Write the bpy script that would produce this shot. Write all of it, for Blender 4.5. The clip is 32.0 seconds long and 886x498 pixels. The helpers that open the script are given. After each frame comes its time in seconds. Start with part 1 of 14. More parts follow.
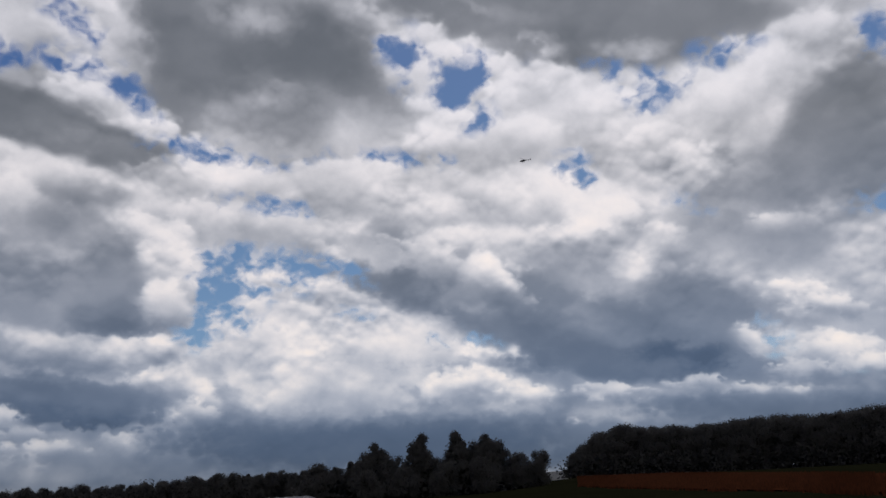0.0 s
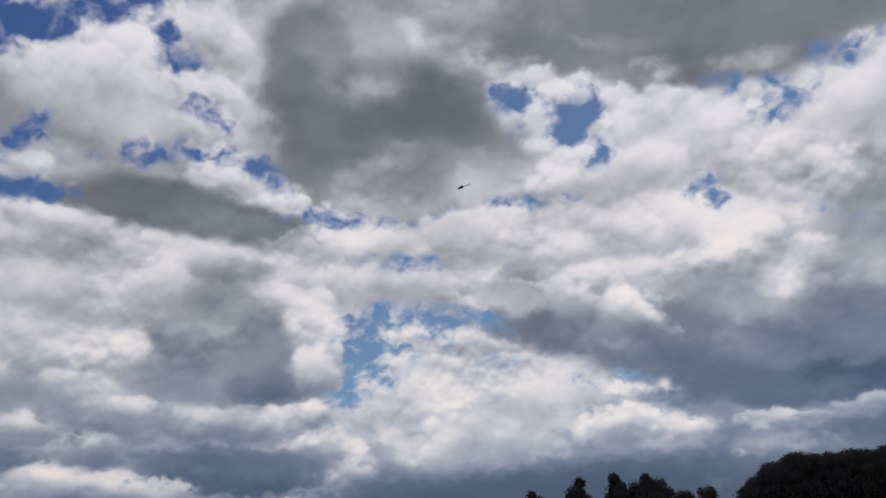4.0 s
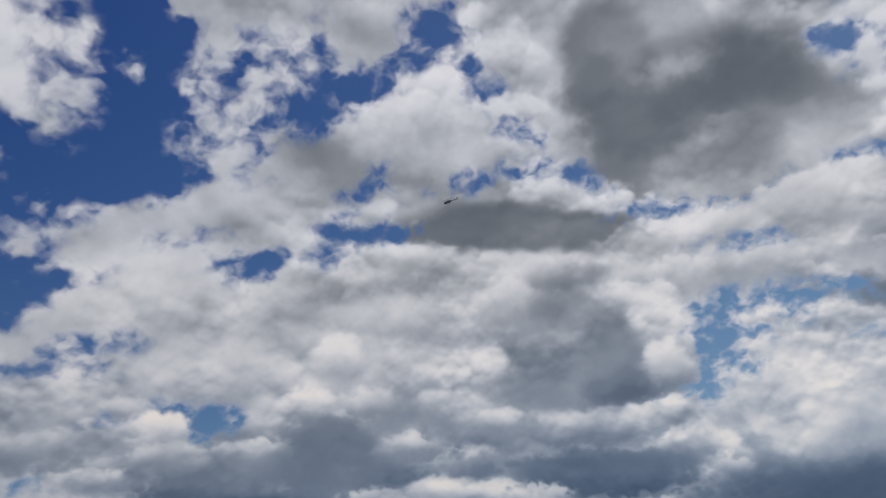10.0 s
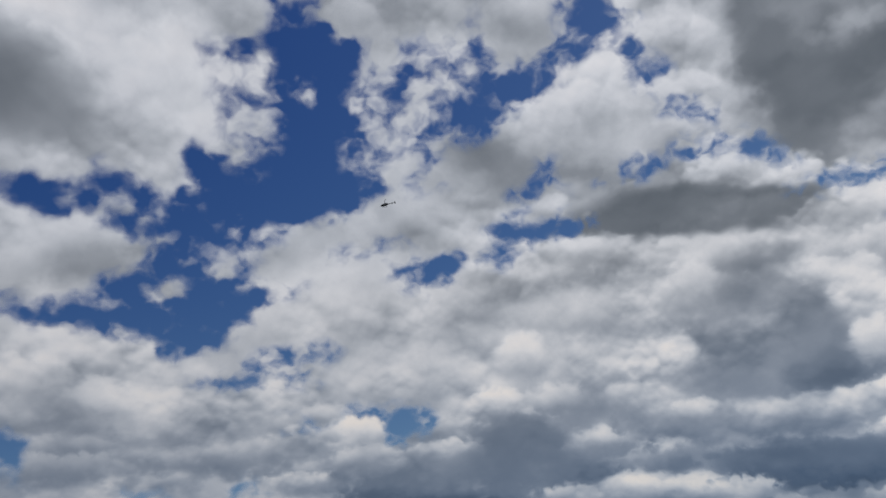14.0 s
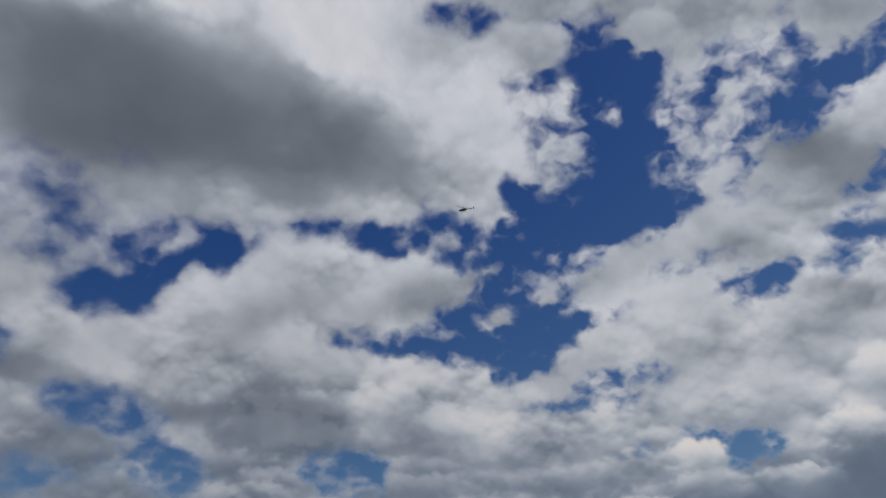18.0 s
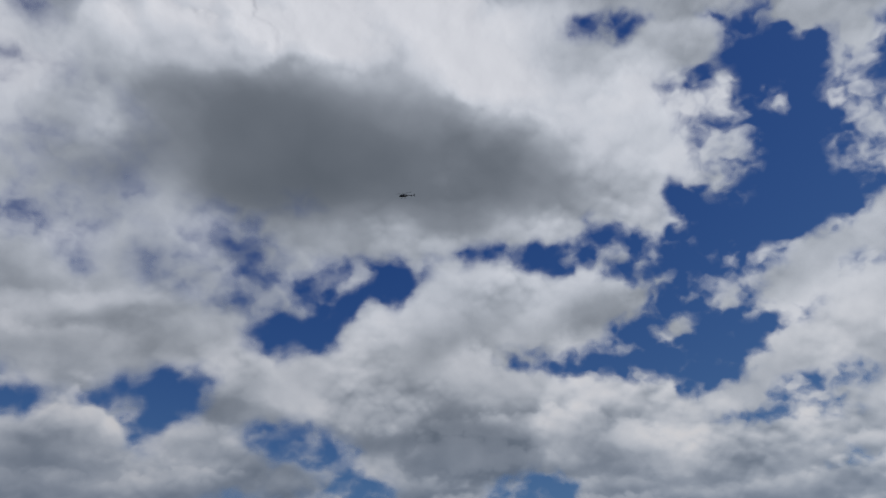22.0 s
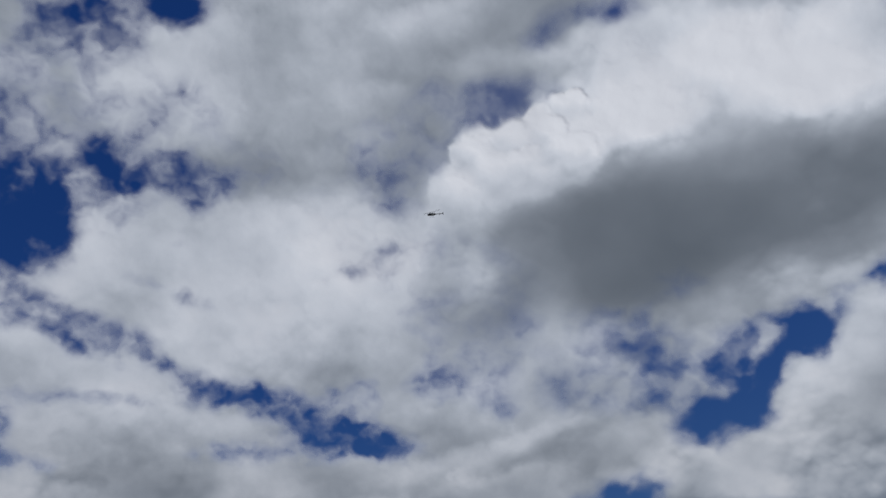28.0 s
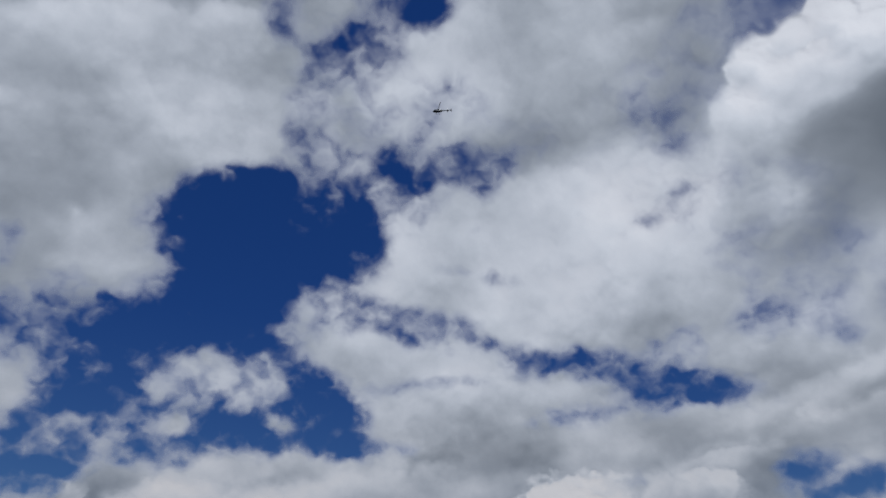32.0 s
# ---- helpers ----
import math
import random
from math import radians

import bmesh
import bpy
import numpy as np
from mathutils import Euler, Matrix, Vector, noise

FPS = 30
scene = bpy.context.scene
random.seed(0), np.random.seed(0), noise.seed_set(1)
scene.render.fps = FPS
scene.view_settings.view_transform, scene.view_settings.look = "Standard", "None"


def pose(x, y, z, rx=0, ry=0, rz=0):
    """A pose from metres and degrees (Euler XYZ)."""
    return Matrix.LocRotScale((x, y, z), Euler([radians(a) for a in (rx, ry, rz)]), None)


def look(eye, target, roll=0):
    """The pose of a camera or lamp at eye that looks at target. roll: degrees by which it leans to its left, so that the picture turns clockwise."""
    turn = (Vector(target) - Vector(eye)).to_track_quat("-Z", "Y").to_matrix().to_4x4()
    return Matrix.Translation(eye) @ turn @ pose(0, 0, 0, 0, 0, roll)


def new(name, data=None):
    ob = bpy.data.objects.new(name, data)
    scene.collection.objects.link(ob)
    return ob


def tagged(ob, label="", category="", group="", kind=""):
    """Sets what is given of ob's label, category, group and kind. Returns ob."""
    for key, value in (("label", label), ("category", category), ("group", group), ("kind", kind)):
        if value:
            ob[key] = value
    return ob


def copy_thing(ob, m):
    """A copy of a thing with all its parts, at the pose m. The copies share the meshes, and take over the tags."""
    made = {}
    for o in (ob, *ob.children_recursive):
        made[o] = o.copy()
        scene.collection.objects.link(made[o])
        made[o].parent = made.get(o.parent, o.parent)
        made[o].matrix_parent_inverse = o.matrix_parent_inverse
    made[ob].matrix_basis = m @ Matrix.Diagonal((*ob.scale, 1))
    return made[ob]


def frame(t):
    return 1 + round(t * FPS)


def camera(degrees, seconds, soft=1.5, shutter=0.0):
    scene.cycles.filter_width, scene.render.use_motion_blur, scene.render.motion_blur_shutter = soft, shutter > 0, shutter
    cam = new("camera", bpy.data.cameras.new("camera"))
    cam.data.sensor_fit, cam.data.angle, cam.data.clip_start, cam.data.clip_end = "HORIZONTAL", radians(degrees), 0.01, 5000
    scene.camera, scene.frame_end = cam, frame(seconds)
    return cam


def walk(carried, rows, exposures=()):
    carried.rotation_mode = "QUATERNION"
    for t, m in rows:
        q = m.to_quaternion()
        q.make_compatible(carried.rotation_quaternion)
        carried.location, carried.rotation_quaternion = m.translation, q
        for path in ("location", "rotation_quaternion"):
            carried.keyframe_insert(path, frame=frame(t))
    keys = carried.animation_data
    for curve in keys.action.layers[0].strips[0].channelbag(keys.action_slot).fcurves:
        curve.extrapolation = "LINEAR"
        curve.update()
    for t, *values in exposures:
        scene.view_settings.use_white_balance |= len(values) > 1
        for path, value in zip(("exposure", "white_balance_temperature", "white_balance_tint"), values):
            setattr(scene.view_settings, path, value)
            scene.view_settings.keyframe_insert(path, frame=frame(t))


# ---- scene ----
# A person standing in a meadow follows a helicopter across the sky: the place of the eye is fixed, only its aim turns.
cam = camera(57.55, 32.0)
EYE = (0.0, 0.0, 1.6)
PATH = [
    (0.0, pose(*EYE, 106.40, 3.35, -9.69)),
    (0.5, pose(*EYE, 105.49, 4.93, -5.86)),
    (1.0, pose(*EYE, 106.16, 5.27, -6.50)),
    (1.5, pose(*EYE, 107.91, 5.91, -6.49)),
    (2.0, pose(*EYE, 108.97, 6.79, -3.56)),
    (2.5, pose(*EYE, 109.77, 6.97, -3.28)),
    (4.5, pose(*EYE, 111.10, 7.60, 6.33)),
    (5.0, pose(*EYE, 111.73, 9.13, 13.23)),
    (5.5, pose(*EYE, 111.61, 7.21, 16.20)),
    (6.0, pose(*EYE, 112.25, 5.67, 17.52)),
    (6.5, pose(*EYE, 112.04, 4.09, 18.28)),
    (7.0, pose(*EYE, 110.43, 3.69, 19.19)),
    (7.5, pose(*EYE, 109.77, 2.01, 18.68)),
    (8.0, pose(*EYE, 112.47, 3.85, 19.41)),
    (8.5, pose(*EYE, 111.57, 5.94, 21.44)),
    (9.0, pose(*EYE, 112.43, 7.24, 24.40)),
    (9.5, pose(*EYE, 113.08, 7.68, 25.91)),
    (10.0, pose(*EYE, 113.69, 7.36, 26.76)),
    (10.5, pose(*EYE, 114.06, 7.64, 27.38)),
    (11.0, pose(*EYE, 114.60, 7.43, 29.13)),
    (11.5, pose(*EYE, 113.69, 6.32, 29.01)),
    (12.0, pose(*EYE, 112.90, 6.19, 28.60)),
    (12.5, pose(*EYE, 112.29, 6.31, 30.76)),
    (13.0, pose(*EYE, 112.71, 6.20, 32.30)),
    (13.5, pose(*EYE, 113.96, 6.93, 36.33)),
    (15.5, pose(*EYE, 116.38, 2.27, 45.53)),
    (16.0, pose(*EYE, 116.82, 1.64, 47.77)),
    (16.5, pose(*EYE, 117.55, 3.20, 55.22)),
    (17.0, pose(*EYE, 116.44, 3.00, 59.41)),
    (17.5, pose(*EYE, 117.24, 2.57, 60.93)),
    (18.0, pose(*EYE, 118.24, 1.29, 62.37)),
    (18.5, pose(*EYE, 118.11, 1.01, 64.48)),
    (19.0, pose(*EYE, 118.14, 0.89, 66.55)),
    (19.5, pose(*EYE, 118.75, 0.31, 67.96)),
    (20.0, pose(*EYE, 117.12, 0.37, 66.77)),
    (20.5, pose(*EYE, 115.42, 1.84, 64.75)),
    (21.0, pose(*EYE, 116.40, 1.53, 71.21)),
    (21.5, pose(*EYE, 119.32, 0.32, 72.71)),
    (22.0, pose(*EYE, 120.01, 0.84, 75.54)),
    (22.5, pose(*EYE, 118.86, 0.20, 76.62)),
    (23.0, pose(*EYE, 116.80, -0.13, 79.16)),
    (23.5, pose(*EYE, 118.80, -1.59, 82.06)),
    (24.0, pose(*EYE, 120.80, -1.72, 85.07)),
    (24.5, pose(*EYE, 121.94, -0.93, 86.94)),
    (26.5, pose(*EYE, 125.68, 5.24, 95.48)),
    (27.0, pose(*EYE, 123.82, 3.84, 98.15)),
    (27.5, pose(*EYE, 129.52, 0.18, 106.09)),
    (28.0, pose(*EYE, 128.24, 3.61, 108.93)),
    (28.5, pose(*EYE, 125.41, 3.85, 115.34)),
    (29.0, pose(*EYE, 126.43, -1.04, 116.01)),
    (29.5, pose(*EYE, 124.34, -6.10, 115.62)),
    (30.0, pose(*EYE, 124.86, -6.49, 117.80)),
    (30.5, pose(*EYE, 122.99, 1.38, 126.66)),
    (31.0, pose(*EYE, 123.82, 1.07, 125.48)),
    (31.5, pose(*EYE, 125.31, 1.47, 128.76)),
    (32.0, pose(*EYE, 126.41, 0.88, 132.82)),
]
walk(cam, PATH, [(0, 0.03, 6330, 14), (7, -0.12, 6240, 12), (12, -0.19, 6130, 10), (16.5, -0.26, 6080, 9), (19.5, -0.35, 6010, 9), (22, -0.17, 5990, 9), (24, -0.14, 5980, 9), (27.5, -0.23, 5890, 8.5), (30, -0.11, 5850, 8), (32, -0.14, 5820, 8)])

# ---- light: sun behind broken cloud, blue sky above it ----
SUN_AZ, SUN_EL = -24.0, 56.0          # degrees, azimuth to the left of +y
world = bpy.data.worlds.new("sky")
world.use_nodes = True
scene.world = world
wn, wl = world.node_tree.nodes, world.node_tree.links
sky = wn.new("ShaderNodeTexSky")
sky.sky_type = "NISHITA"
sky.sun_disc = False
sky.sun_elevation, sky.sun_rotation = radians(SUN_EL), radians(-SUN_AZ)
sky.altitude, sky.air_density, sky.dust_density, sky.ozone_density = 300, 1.0, 0.4, 4.0
wn["Background"].inputs["Strength"].default_value = 0.0585
deep = wn.new("ShaderNodeHueSaturation")
tones = wn.new("ShaderNodeSeparateColor")      # deep blue high up, paler and greener in the haze below
wl.new(sky.outputs[0], tones.inputs[0])
for socket, high_up, hazy in (("Hue", 0.519, 0.494), ("Saturation", 1.29, 1.04)):
    haze = wn.new("ShaderNodeMapRange")
    for name, number in zip(("From Min", "From Max", "To Min", "To Max"), (3.0, 6.8, high_up, hazy)):
        haze.inputs[name].default_value = number
    wl.new(tones.outputs["Blue"], haze.inputs["Value"])
    wl.new(haze.outputs[0], deep.inputs[socket])
wl.new(sky.outputs[0], deep.inputs["Color"])
wl.new(deep.outputs[0], wn["Background"].inputs["Color"])

sun = new("sun", bpy.data.lights.new("sun", "SUN"))
sun.data.energy, sun.data.angle, sun.data.color = 4.4, radians(0.5), (1.0, 0.965, 0.92)
sa, se = radians(SUN_AZ), radians(SUN_EL)
sun_way = Vector((-math.sin(sa) * math.cos(se), math.cos(sa) * math.cos(se), math.sin(se)))
sun.matrix_world = look(sun_way * 4000, (0, 0, 0))


# ---- materials ----
def material(name):
    m = bpy.data.materials.new(name)
    m.use_nodes = True
    return m, m.node_tree.nodes, m.node_tree.links


def value_node(nodes, links, op, a, b):
    n = nodes.new("ShaderNodeMath")
    n.operation = op
    for i, v in enumerate((a, b)):
        if isinstance(v, (int, float)):
            n.inputs[i].default_value = v
        else:
            links.new(v, n.inputs[i])
    return n.outputs[0]


def surface(name, low, high, scale, rough=0.8, metal=0.0, bump=0.3, detail=6, per_object=0.0, island=False, gloss=0.5):
    """A solid surface: two tones mixed by noise at two sizes, with fine relief."""
    m, n, l = material(name)
    b = n["Principled BSDF"]
    b.inputs["Roughness"].default_value, b.inputs["Metallic"].default_value = rough, metal
    b.inputs["Specular IOR Level"].default_value = gloss
    pos = n.new("ShaderNodeNewGeometry")
    big, fine = n.new("ShaderNodeTexNoise"), n.new("ShaderNodeTexNoise")
    big.inputs["Scale"].default_value, fine.inputs["Scale"].default_value = scale, scale * 9
    big.inputs["Detail"].default_value = fine.inputs["Detail"].default_value = detail
    for t in (big, fine):
        l.new(pos.outputs["Position"], t.inputs["Vector"])
    f = value_node(n, l, "ADD", value_node(n, l, "MULTIPLY", big.outputs["Fac"], 0.6), value_node(n, l, "MULTIPLY", fine.outputs["Fac"], 0.4))
    if per_object:
        info = n.new("ShaderNodeObjectInfo")
        f = value_node(n, l, "ADD", f, value_node(n, l, "MULTIPLY", value_node(n, l, "SUBTRACT", info.outputs["Random"], 0.5), per_object))
    if island:
        f = value_node(n, l, "ADD", f, value_node(n, l, "MULTIPLY", value_node(n, l, "SUBTRACT", pos.outputs["Random Per Island"], 0.5), 0.5))
    ramp = n.new("ShaderNodeValToRGB")
    ramp.color_ramp.elements[0].position, ramp.color_ramp.elements[1].position = 0.3, 0.7
    ramp.color_ramp.elements[0].color, ramp.color_ramp.elements[1].color = (*low, 1), (*high, 1)
    l.new(f, ramp.inputs[0])
    l.new(ramp.outputs[0], b.inputs["Base Color"])
    if bump:
        bp = n.new("ShaderNodeBump")
        bp.inputs["Strength"].default_value = bump
        l.new(fine.outputs["Fac"], bp.inputs["Height"])
        l.new(bp.outputs[0], b.inputs["Normal"])
    return m


def cloud_vapour():
    """Cloud: light from above passes through it, the less the thicker it is; thin rims fray away."""
    m, n, l = material("cloud_vapour")
    n.remove(n["Principled BSDF"])
    thick, spread, tear = n.new("ShaderNodeAttribute"), n.new("ShaderNodeAttribute"), n.new("ShaderNodeAttribute")
    thick.attribute_name, spread.attribute_name, tear.attribute_name = "thickness", "cover", "tear"
    pos = n.new("ShaderNodeNewGeometry")
    vault = n.new("ShaderNodeVectorMath")
    vault.operation = "NORMALIZE"
    l.new(pos.outputs["Position"], vault.inputs[0])
    fray, shade = spread.outputs["Fac"], thick.outputs["Fac"]
    for scale, ragged, mottled, detail in ((24.0, 0.26, 0.12, 3), (70.0, 0.38, 0.2, 7)):
        t = n.new("ShaderNodeTexNoise")
        t.inputs["Scale"].default_value, t.inputs["Detail"].default_value, t.inputs["Roughness"].default_value = scale, detail, 0.55
        t.inputs["Distortion"].default_value = 0.3
        l.new(vault.outputs[0], t.inputs["Vector"])
        grain = value_node(n, l, "SUBTRACT", t.outputs["Fac"], 0.5)
        fray = value_node(n, l, "ADD", fray, value_node(n, l, "MULTIPLY", value_node(n, l, "MULTIPLY", grain, ragged), tear.outputs["Fac"]))
        relief = value_node(n, l, "MULTIPLY", grain, value_node(n, l, "MAXIMUM", value_node(n, l, "SUBTRACT", 1.15, thick.outputs["Fac"]), 0.2))      # thick cores are smooth
        shade = value_node(n, l, "ADD", shade, value_node(n, l, "MULTIPLY", value_node(n, l, "MULTIPLY", relief, mottled), tear.outputs["Fac"]))
    cover = n.new("ShaderNodeMapRange")
    cover.interpolation_type = "SMOOTHSTEP"
    cover.inputs["From Min"].default_value, cover.inputs["From Max"].default_value = -0.30, 0.64
    l.new(fray, cover.inputs["Value"])
    depth = n.new("ShaderNodeMapRange")
    depth.inputs["From Min"].default_value, depth.inputs["From Max"].default_value = 0.1, 1.3
    l.new(shade, depth.inputs["Value"])
    ramp = n.new("ShaderNodeValToRGB")
    e = ramp.color_ramp.elements
    stops = [(0.0, 0.60), (0.14, 0.53), (0.22, 0.455), (0.29, 0.38), (0.375, 0.295), (0.458, 0.225), (0.583, 0.155), (0.75, 0.108), (1.0, 0.075)]
    stops = [(p, v * (1.04 - 0.15 * p), v * (1.0 + 0.03 * p), v * (0.94 + 0.20 * p)) for p, v in stops]
    e[0].position, e[0].color = stops[0][0], (*stops[0][1:], 1)
    e[1].position, e[1].color = stops[-1][0], (*stops[-1][1:], 1)
    for s in stops[1:-1]:
        e.new(s[0]).color = (*s[1:], 1)
    l.new(depth.outputs[0], ramp.inputs[0])
    low_haze, cool = n.new("ShaderNodeAttribute"), n.new("ShaderNodeMix")
    low_haze.attribute_name, cool.data_type, cool.blend_type = "low_haze", "RGBA", "MULTIPLY"
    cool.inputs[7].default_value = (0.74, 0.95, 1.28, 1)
    low = value_node(n, l, "MULTIPLY", value_node(n, l, "MAXIMUM", value_node(n, l, "SUBTRACT", low_haze.outputs["Fac"], 0.3), 0.0), 0.95)      # blue haze of distance, painted into the colour of low, deep cloud
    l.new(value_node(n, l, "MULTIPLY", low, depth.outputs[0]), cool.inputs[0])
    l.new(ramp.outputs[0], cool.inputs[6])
    # cream light through far air, painted into the colour of low, thin cloud
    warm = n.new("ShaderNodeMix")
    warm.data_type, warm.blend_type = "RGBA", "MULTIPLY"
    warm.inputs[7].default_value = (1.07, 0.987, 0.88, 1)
    l.new(value_node(n, l, "MULTIPLY", low_haze.outputs["Fac"], value_node(n, l, "SUBTRACT", 0.9, value_node(n, l, "MULTIPLY", depth.outputs[0], 1.5))), warm.inputs[0])
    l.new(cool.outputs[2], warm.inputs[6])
    through_light, clear, mix = n.new("ShaderNodeBsdfTranslucent"), n.new("ShaderNodeBsdfTransparent"), n.new("ShaderNodeMixShader")
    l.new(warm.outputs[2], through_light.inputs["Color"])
    l.new(cover.outputs[0], mix.inputs[0])
    l.new(clear.outputs[0], mix.inputs[1])
    l.new(through_light.outputs[0], mix.inputs[2])
    l.new(mix.outputs[0], n["Material Output"].inputs["Surface"])
    return m


VAPOUR = cloud_vapour()
GRASS = surface("meadow_grass", (0.013, 0.013, 0.006), (0.022, 0.022, 0.010), 0.06, 0.95, gloss=0.0)
BLADES = surface("grass_blades", (0.014, 0.015, 0.006), (0.024, 0.025, 0.010), 0.4, 0.9, bump=0, island=True, gloss=0.0)
SORREL = surface("red_dock_and_sorrel", (0.060, 0.021, 0.010), (0.100, 0.034, 0.015), 0.15, 0.95, gloss=0.0)
SORREL_STALKS = surface("dry_red_seed_stalks", (0.062, 0.021, 0.010), (0.105, 0.035, 0.015), 0.6, 0.95, bump=0, island=True, gloss=0.0)
LEAVES = surface("dark_summer_leaves", (0.104, 0.098, 0.088), (0.122, 0.118, 0.104), 0.8, 0.8, bump=0, per_object=0.25, island=True, gloss=0.04)
leaf_nodes, leaf_links = LEAVES.node_tree.nodes, LEAVES.node_tree.links
lit_through, leaf_mix = leaf_nodes.new("ShaderNodeBsdfTranslucent"), leaf_nodes.new("ShaderNodeMixShader")
leaf_mix.inputs[0].default_value = 0.5      # light passes through the leaves
leaf_links.new(leaf_nodes["Color Ramp"].outputs[0], lit_through.inputs["Color"])
leaf_links.new(leaf_nodes["Principled BSDF"].outputs[0], leaf_mix.inputs[1])
leaf_links.new(lit_through.outputs[0], leaf_mix.inputs[2])
leaf_links.new(leaf_mix.outputs[0], leaf_nodes["Material Output"].inputs["Surface"])
BARK = surface("grey_brown_bark", (0.03, 0.025, 0.02), (0.08, 0.065, 0.05), 3.0, 0.95)
# dark colour for the shade inside the polytunnel
DARK_INSIDE = surface("dark_tunnel_inside", (0.014, 0.015, 0.022), (0.028, 0.030, 0.042), 6.0, 0.8, gloss=0.1)
NAVY = surface("dark_navy_paint", (0.010, 0.012, 0.020), (0.018, 0.021, 0.032), 2.0, 0.55, bump=0.02, gloss=0.25)
WHITE_PAINT = surface("white_paint", (0.68, 0.68, 0.68), (0.8, 0.8, 0.8), 2.0, 0.4, bump=0.02)
GREY_METAL = surface("dull_grey_metal", (0.06, 0.06, 0.065), (0.12, 0.12, 0.125), 4.0, 0.5, 0.7, bump=0.05)
BLADE_PAINT = surface("matt_black_blade", (0.012, 0.012, 0.013), (0.03, 0.03, 0.03), 3.0, 0.6, bump=0.02)


def cabin_glass():
    m, n, l = material("tinted_cabin_glass")
    b = n["Principled BSDF"]
    b.inputs["Base Color"].default_value = (0.02, 0.025, 0.03, 1)
    b.inputs["Roughness"].default_value = 0.12
    b.inputs["Transmission Weight"].default_value = 0.3
    return m


def plastic_film():
    m, n, l = material("milky_plastic_film")
    b = n["Principled BSDF"]
    b.inputs["Base Color"].default_value, b.inputs["Roughness"].default_value = (0.75, 0.74, 0.70, 1), 0.5
    dirt, ramp = n.new("ShaderNodeTexNoise"), n.new("ShaderNodeValToRGB")
    dirt.inputs["Scale"].default_value, dirt.inputs["Detail"].default_value = 1.3, 6
    ramp.color_ramp.elements[0].color, ramp.color_ramp.elements[1].color = (0.68, 0.67, 0.62, 1), (0.88, 0.87, 0.84, 1)
    passing, mix = n.new("ShaderNodeBsdfTranslucent"), n.new("ShaderNodeMixShader")
    mix.inputs[0].default_value = 0.75
    l.new(dirt.outputs["Fac"], ramp.inputs[0])
    l.new(ramp.outputs[0], b.inputs["Base Color"])
    l.new(ramp.outputs[0], passing.inputs["Color"])
    l.new(b.outputs[0], mix.inputs[1])
    l.new(passing.outputs[0], mix.inputs[2])
    l.new(mix.outputs[0], n["Material Output"].inputs["Surface"])
    return m


GLASS = cabin_glass()
FILM = plastic_film()


def mesh_object(name, verts, faces, mat, parent=None, label="", smooth=True):
    me = bpy.data.meshes.new(name)
    me.from_pydata(verts, [], faces)
    me.materials.append(mat)
    if smooth:
        me.polygons.foreach_set("use_smooth", [True] * len(me.polygons))
    ob = new(name, me)
    ob.parent = parent
    return tagged(ob, label)


def part(name, bm, mat, parent=None, label="", smooth=True):
    me = bpy.data.meshes.new(name)
    bm.to_mesh(me)
    bm.free()
    me.materials.append(mat)
    if smooth:
        me.polygons.foreach_set("use_smooth", [True] * len(me.polygons))
    ob = new(name, me)
    ob.parent = parent
    return tagged(ob, label)


# ---- the broken cumulus deck ----
DECK_RADIUS, DECK_HEIGHT = 4600.0, 1500.0
LATTICE = np.random.RandomState(11).rand(8, 256, 256) * 2 * np.pi


def ripple(x, y, layer):
    """Smooth gradient noise on a plane, about -0.7 to 0.7; each layer lies at an angle of its own."""
    c, s = math.cos(0.4 + 1.1 * layer), math.sin(0.4 + 1.1 * layer)
    x, y = x * c - y * s, x * s + y * c
    xi, yi = np.floor(x).astype(int), np.floor(y).astype(int)
    fx, fy = x - xi, y - yi
    ux, uy = fx * fx * fx * (fx * (fx * 6 - 15) + 10), fy * fy * fy * (fy * (fy * 6 - 15) + 10)

    def corner(i, j):
        a = LATTICE[layer, (xi + i) % 256, (yi + j) % 256]
        return np.cos(a) * (fx - i) + np.sin(a) * (fy - j)

    low = corner(0, 0) * (1 - ux) + corner(1, 0) * ux
    high = corner(0, 1) * (1 - ux) + corner(1, 1) * ux
    return low * (1 - uy) + high * uy


def billows(x, y, layer):
    """Rounded heads crowding each other like cauliflower, 0 in the creases to about 1 on the crowns."""
    c, s = math.cos(0.9 + 0.8 * layer), math.sin(0.9 + 0.8 * layer)
    x, y = x * c - y * s, x * s + y * c
    xi, yi = np.floor(x).astype(int), np.floor(y).astype(int)
    total = np.zeros_like(x)
    for i in (-1, 0, 1):
        for j in (-1, 0, 1):
            a, b = (xi + i) % 256, (yi + j) % 256
            cx, cy = xi + i + 0.08 + 0.84 * LATTICE[layer, a, b] / 6.2832, yi + j + 0.08 + 0.84 * LATTICE[(layer + 3) % 8, b, a] / 6.2832
            size = 0.75 + 0.5 * LATTICE[(layer + 5) % 8, a, b] / 6.2832
            total += np.exp(15 * (1 - ((x - cx) ** 2 + (y - cy) ** 2) / (size * size)))
    return np.clip(np.log(total + 0.4) / 15, 0, 1.25)


PATCHES = []


def patch(az, el, wide, high, tilt, thick, soft=0.55, fill=False):
    """One lobe of cloud, or one gap of clear sky: its bearing and height in the sky, half width and half height,
    lean (all in degrees), how thick the vapour is there (below 0: clear) how gradually it gives way, and whether it stands out against the blue."""
    # thickness also carries lit and shaded sides: bright parts thin, dark parts thick
    PATCHES.append((az, el, wide, high, tilt, max(thick, -0.45), soft, fill))


STROKES = []


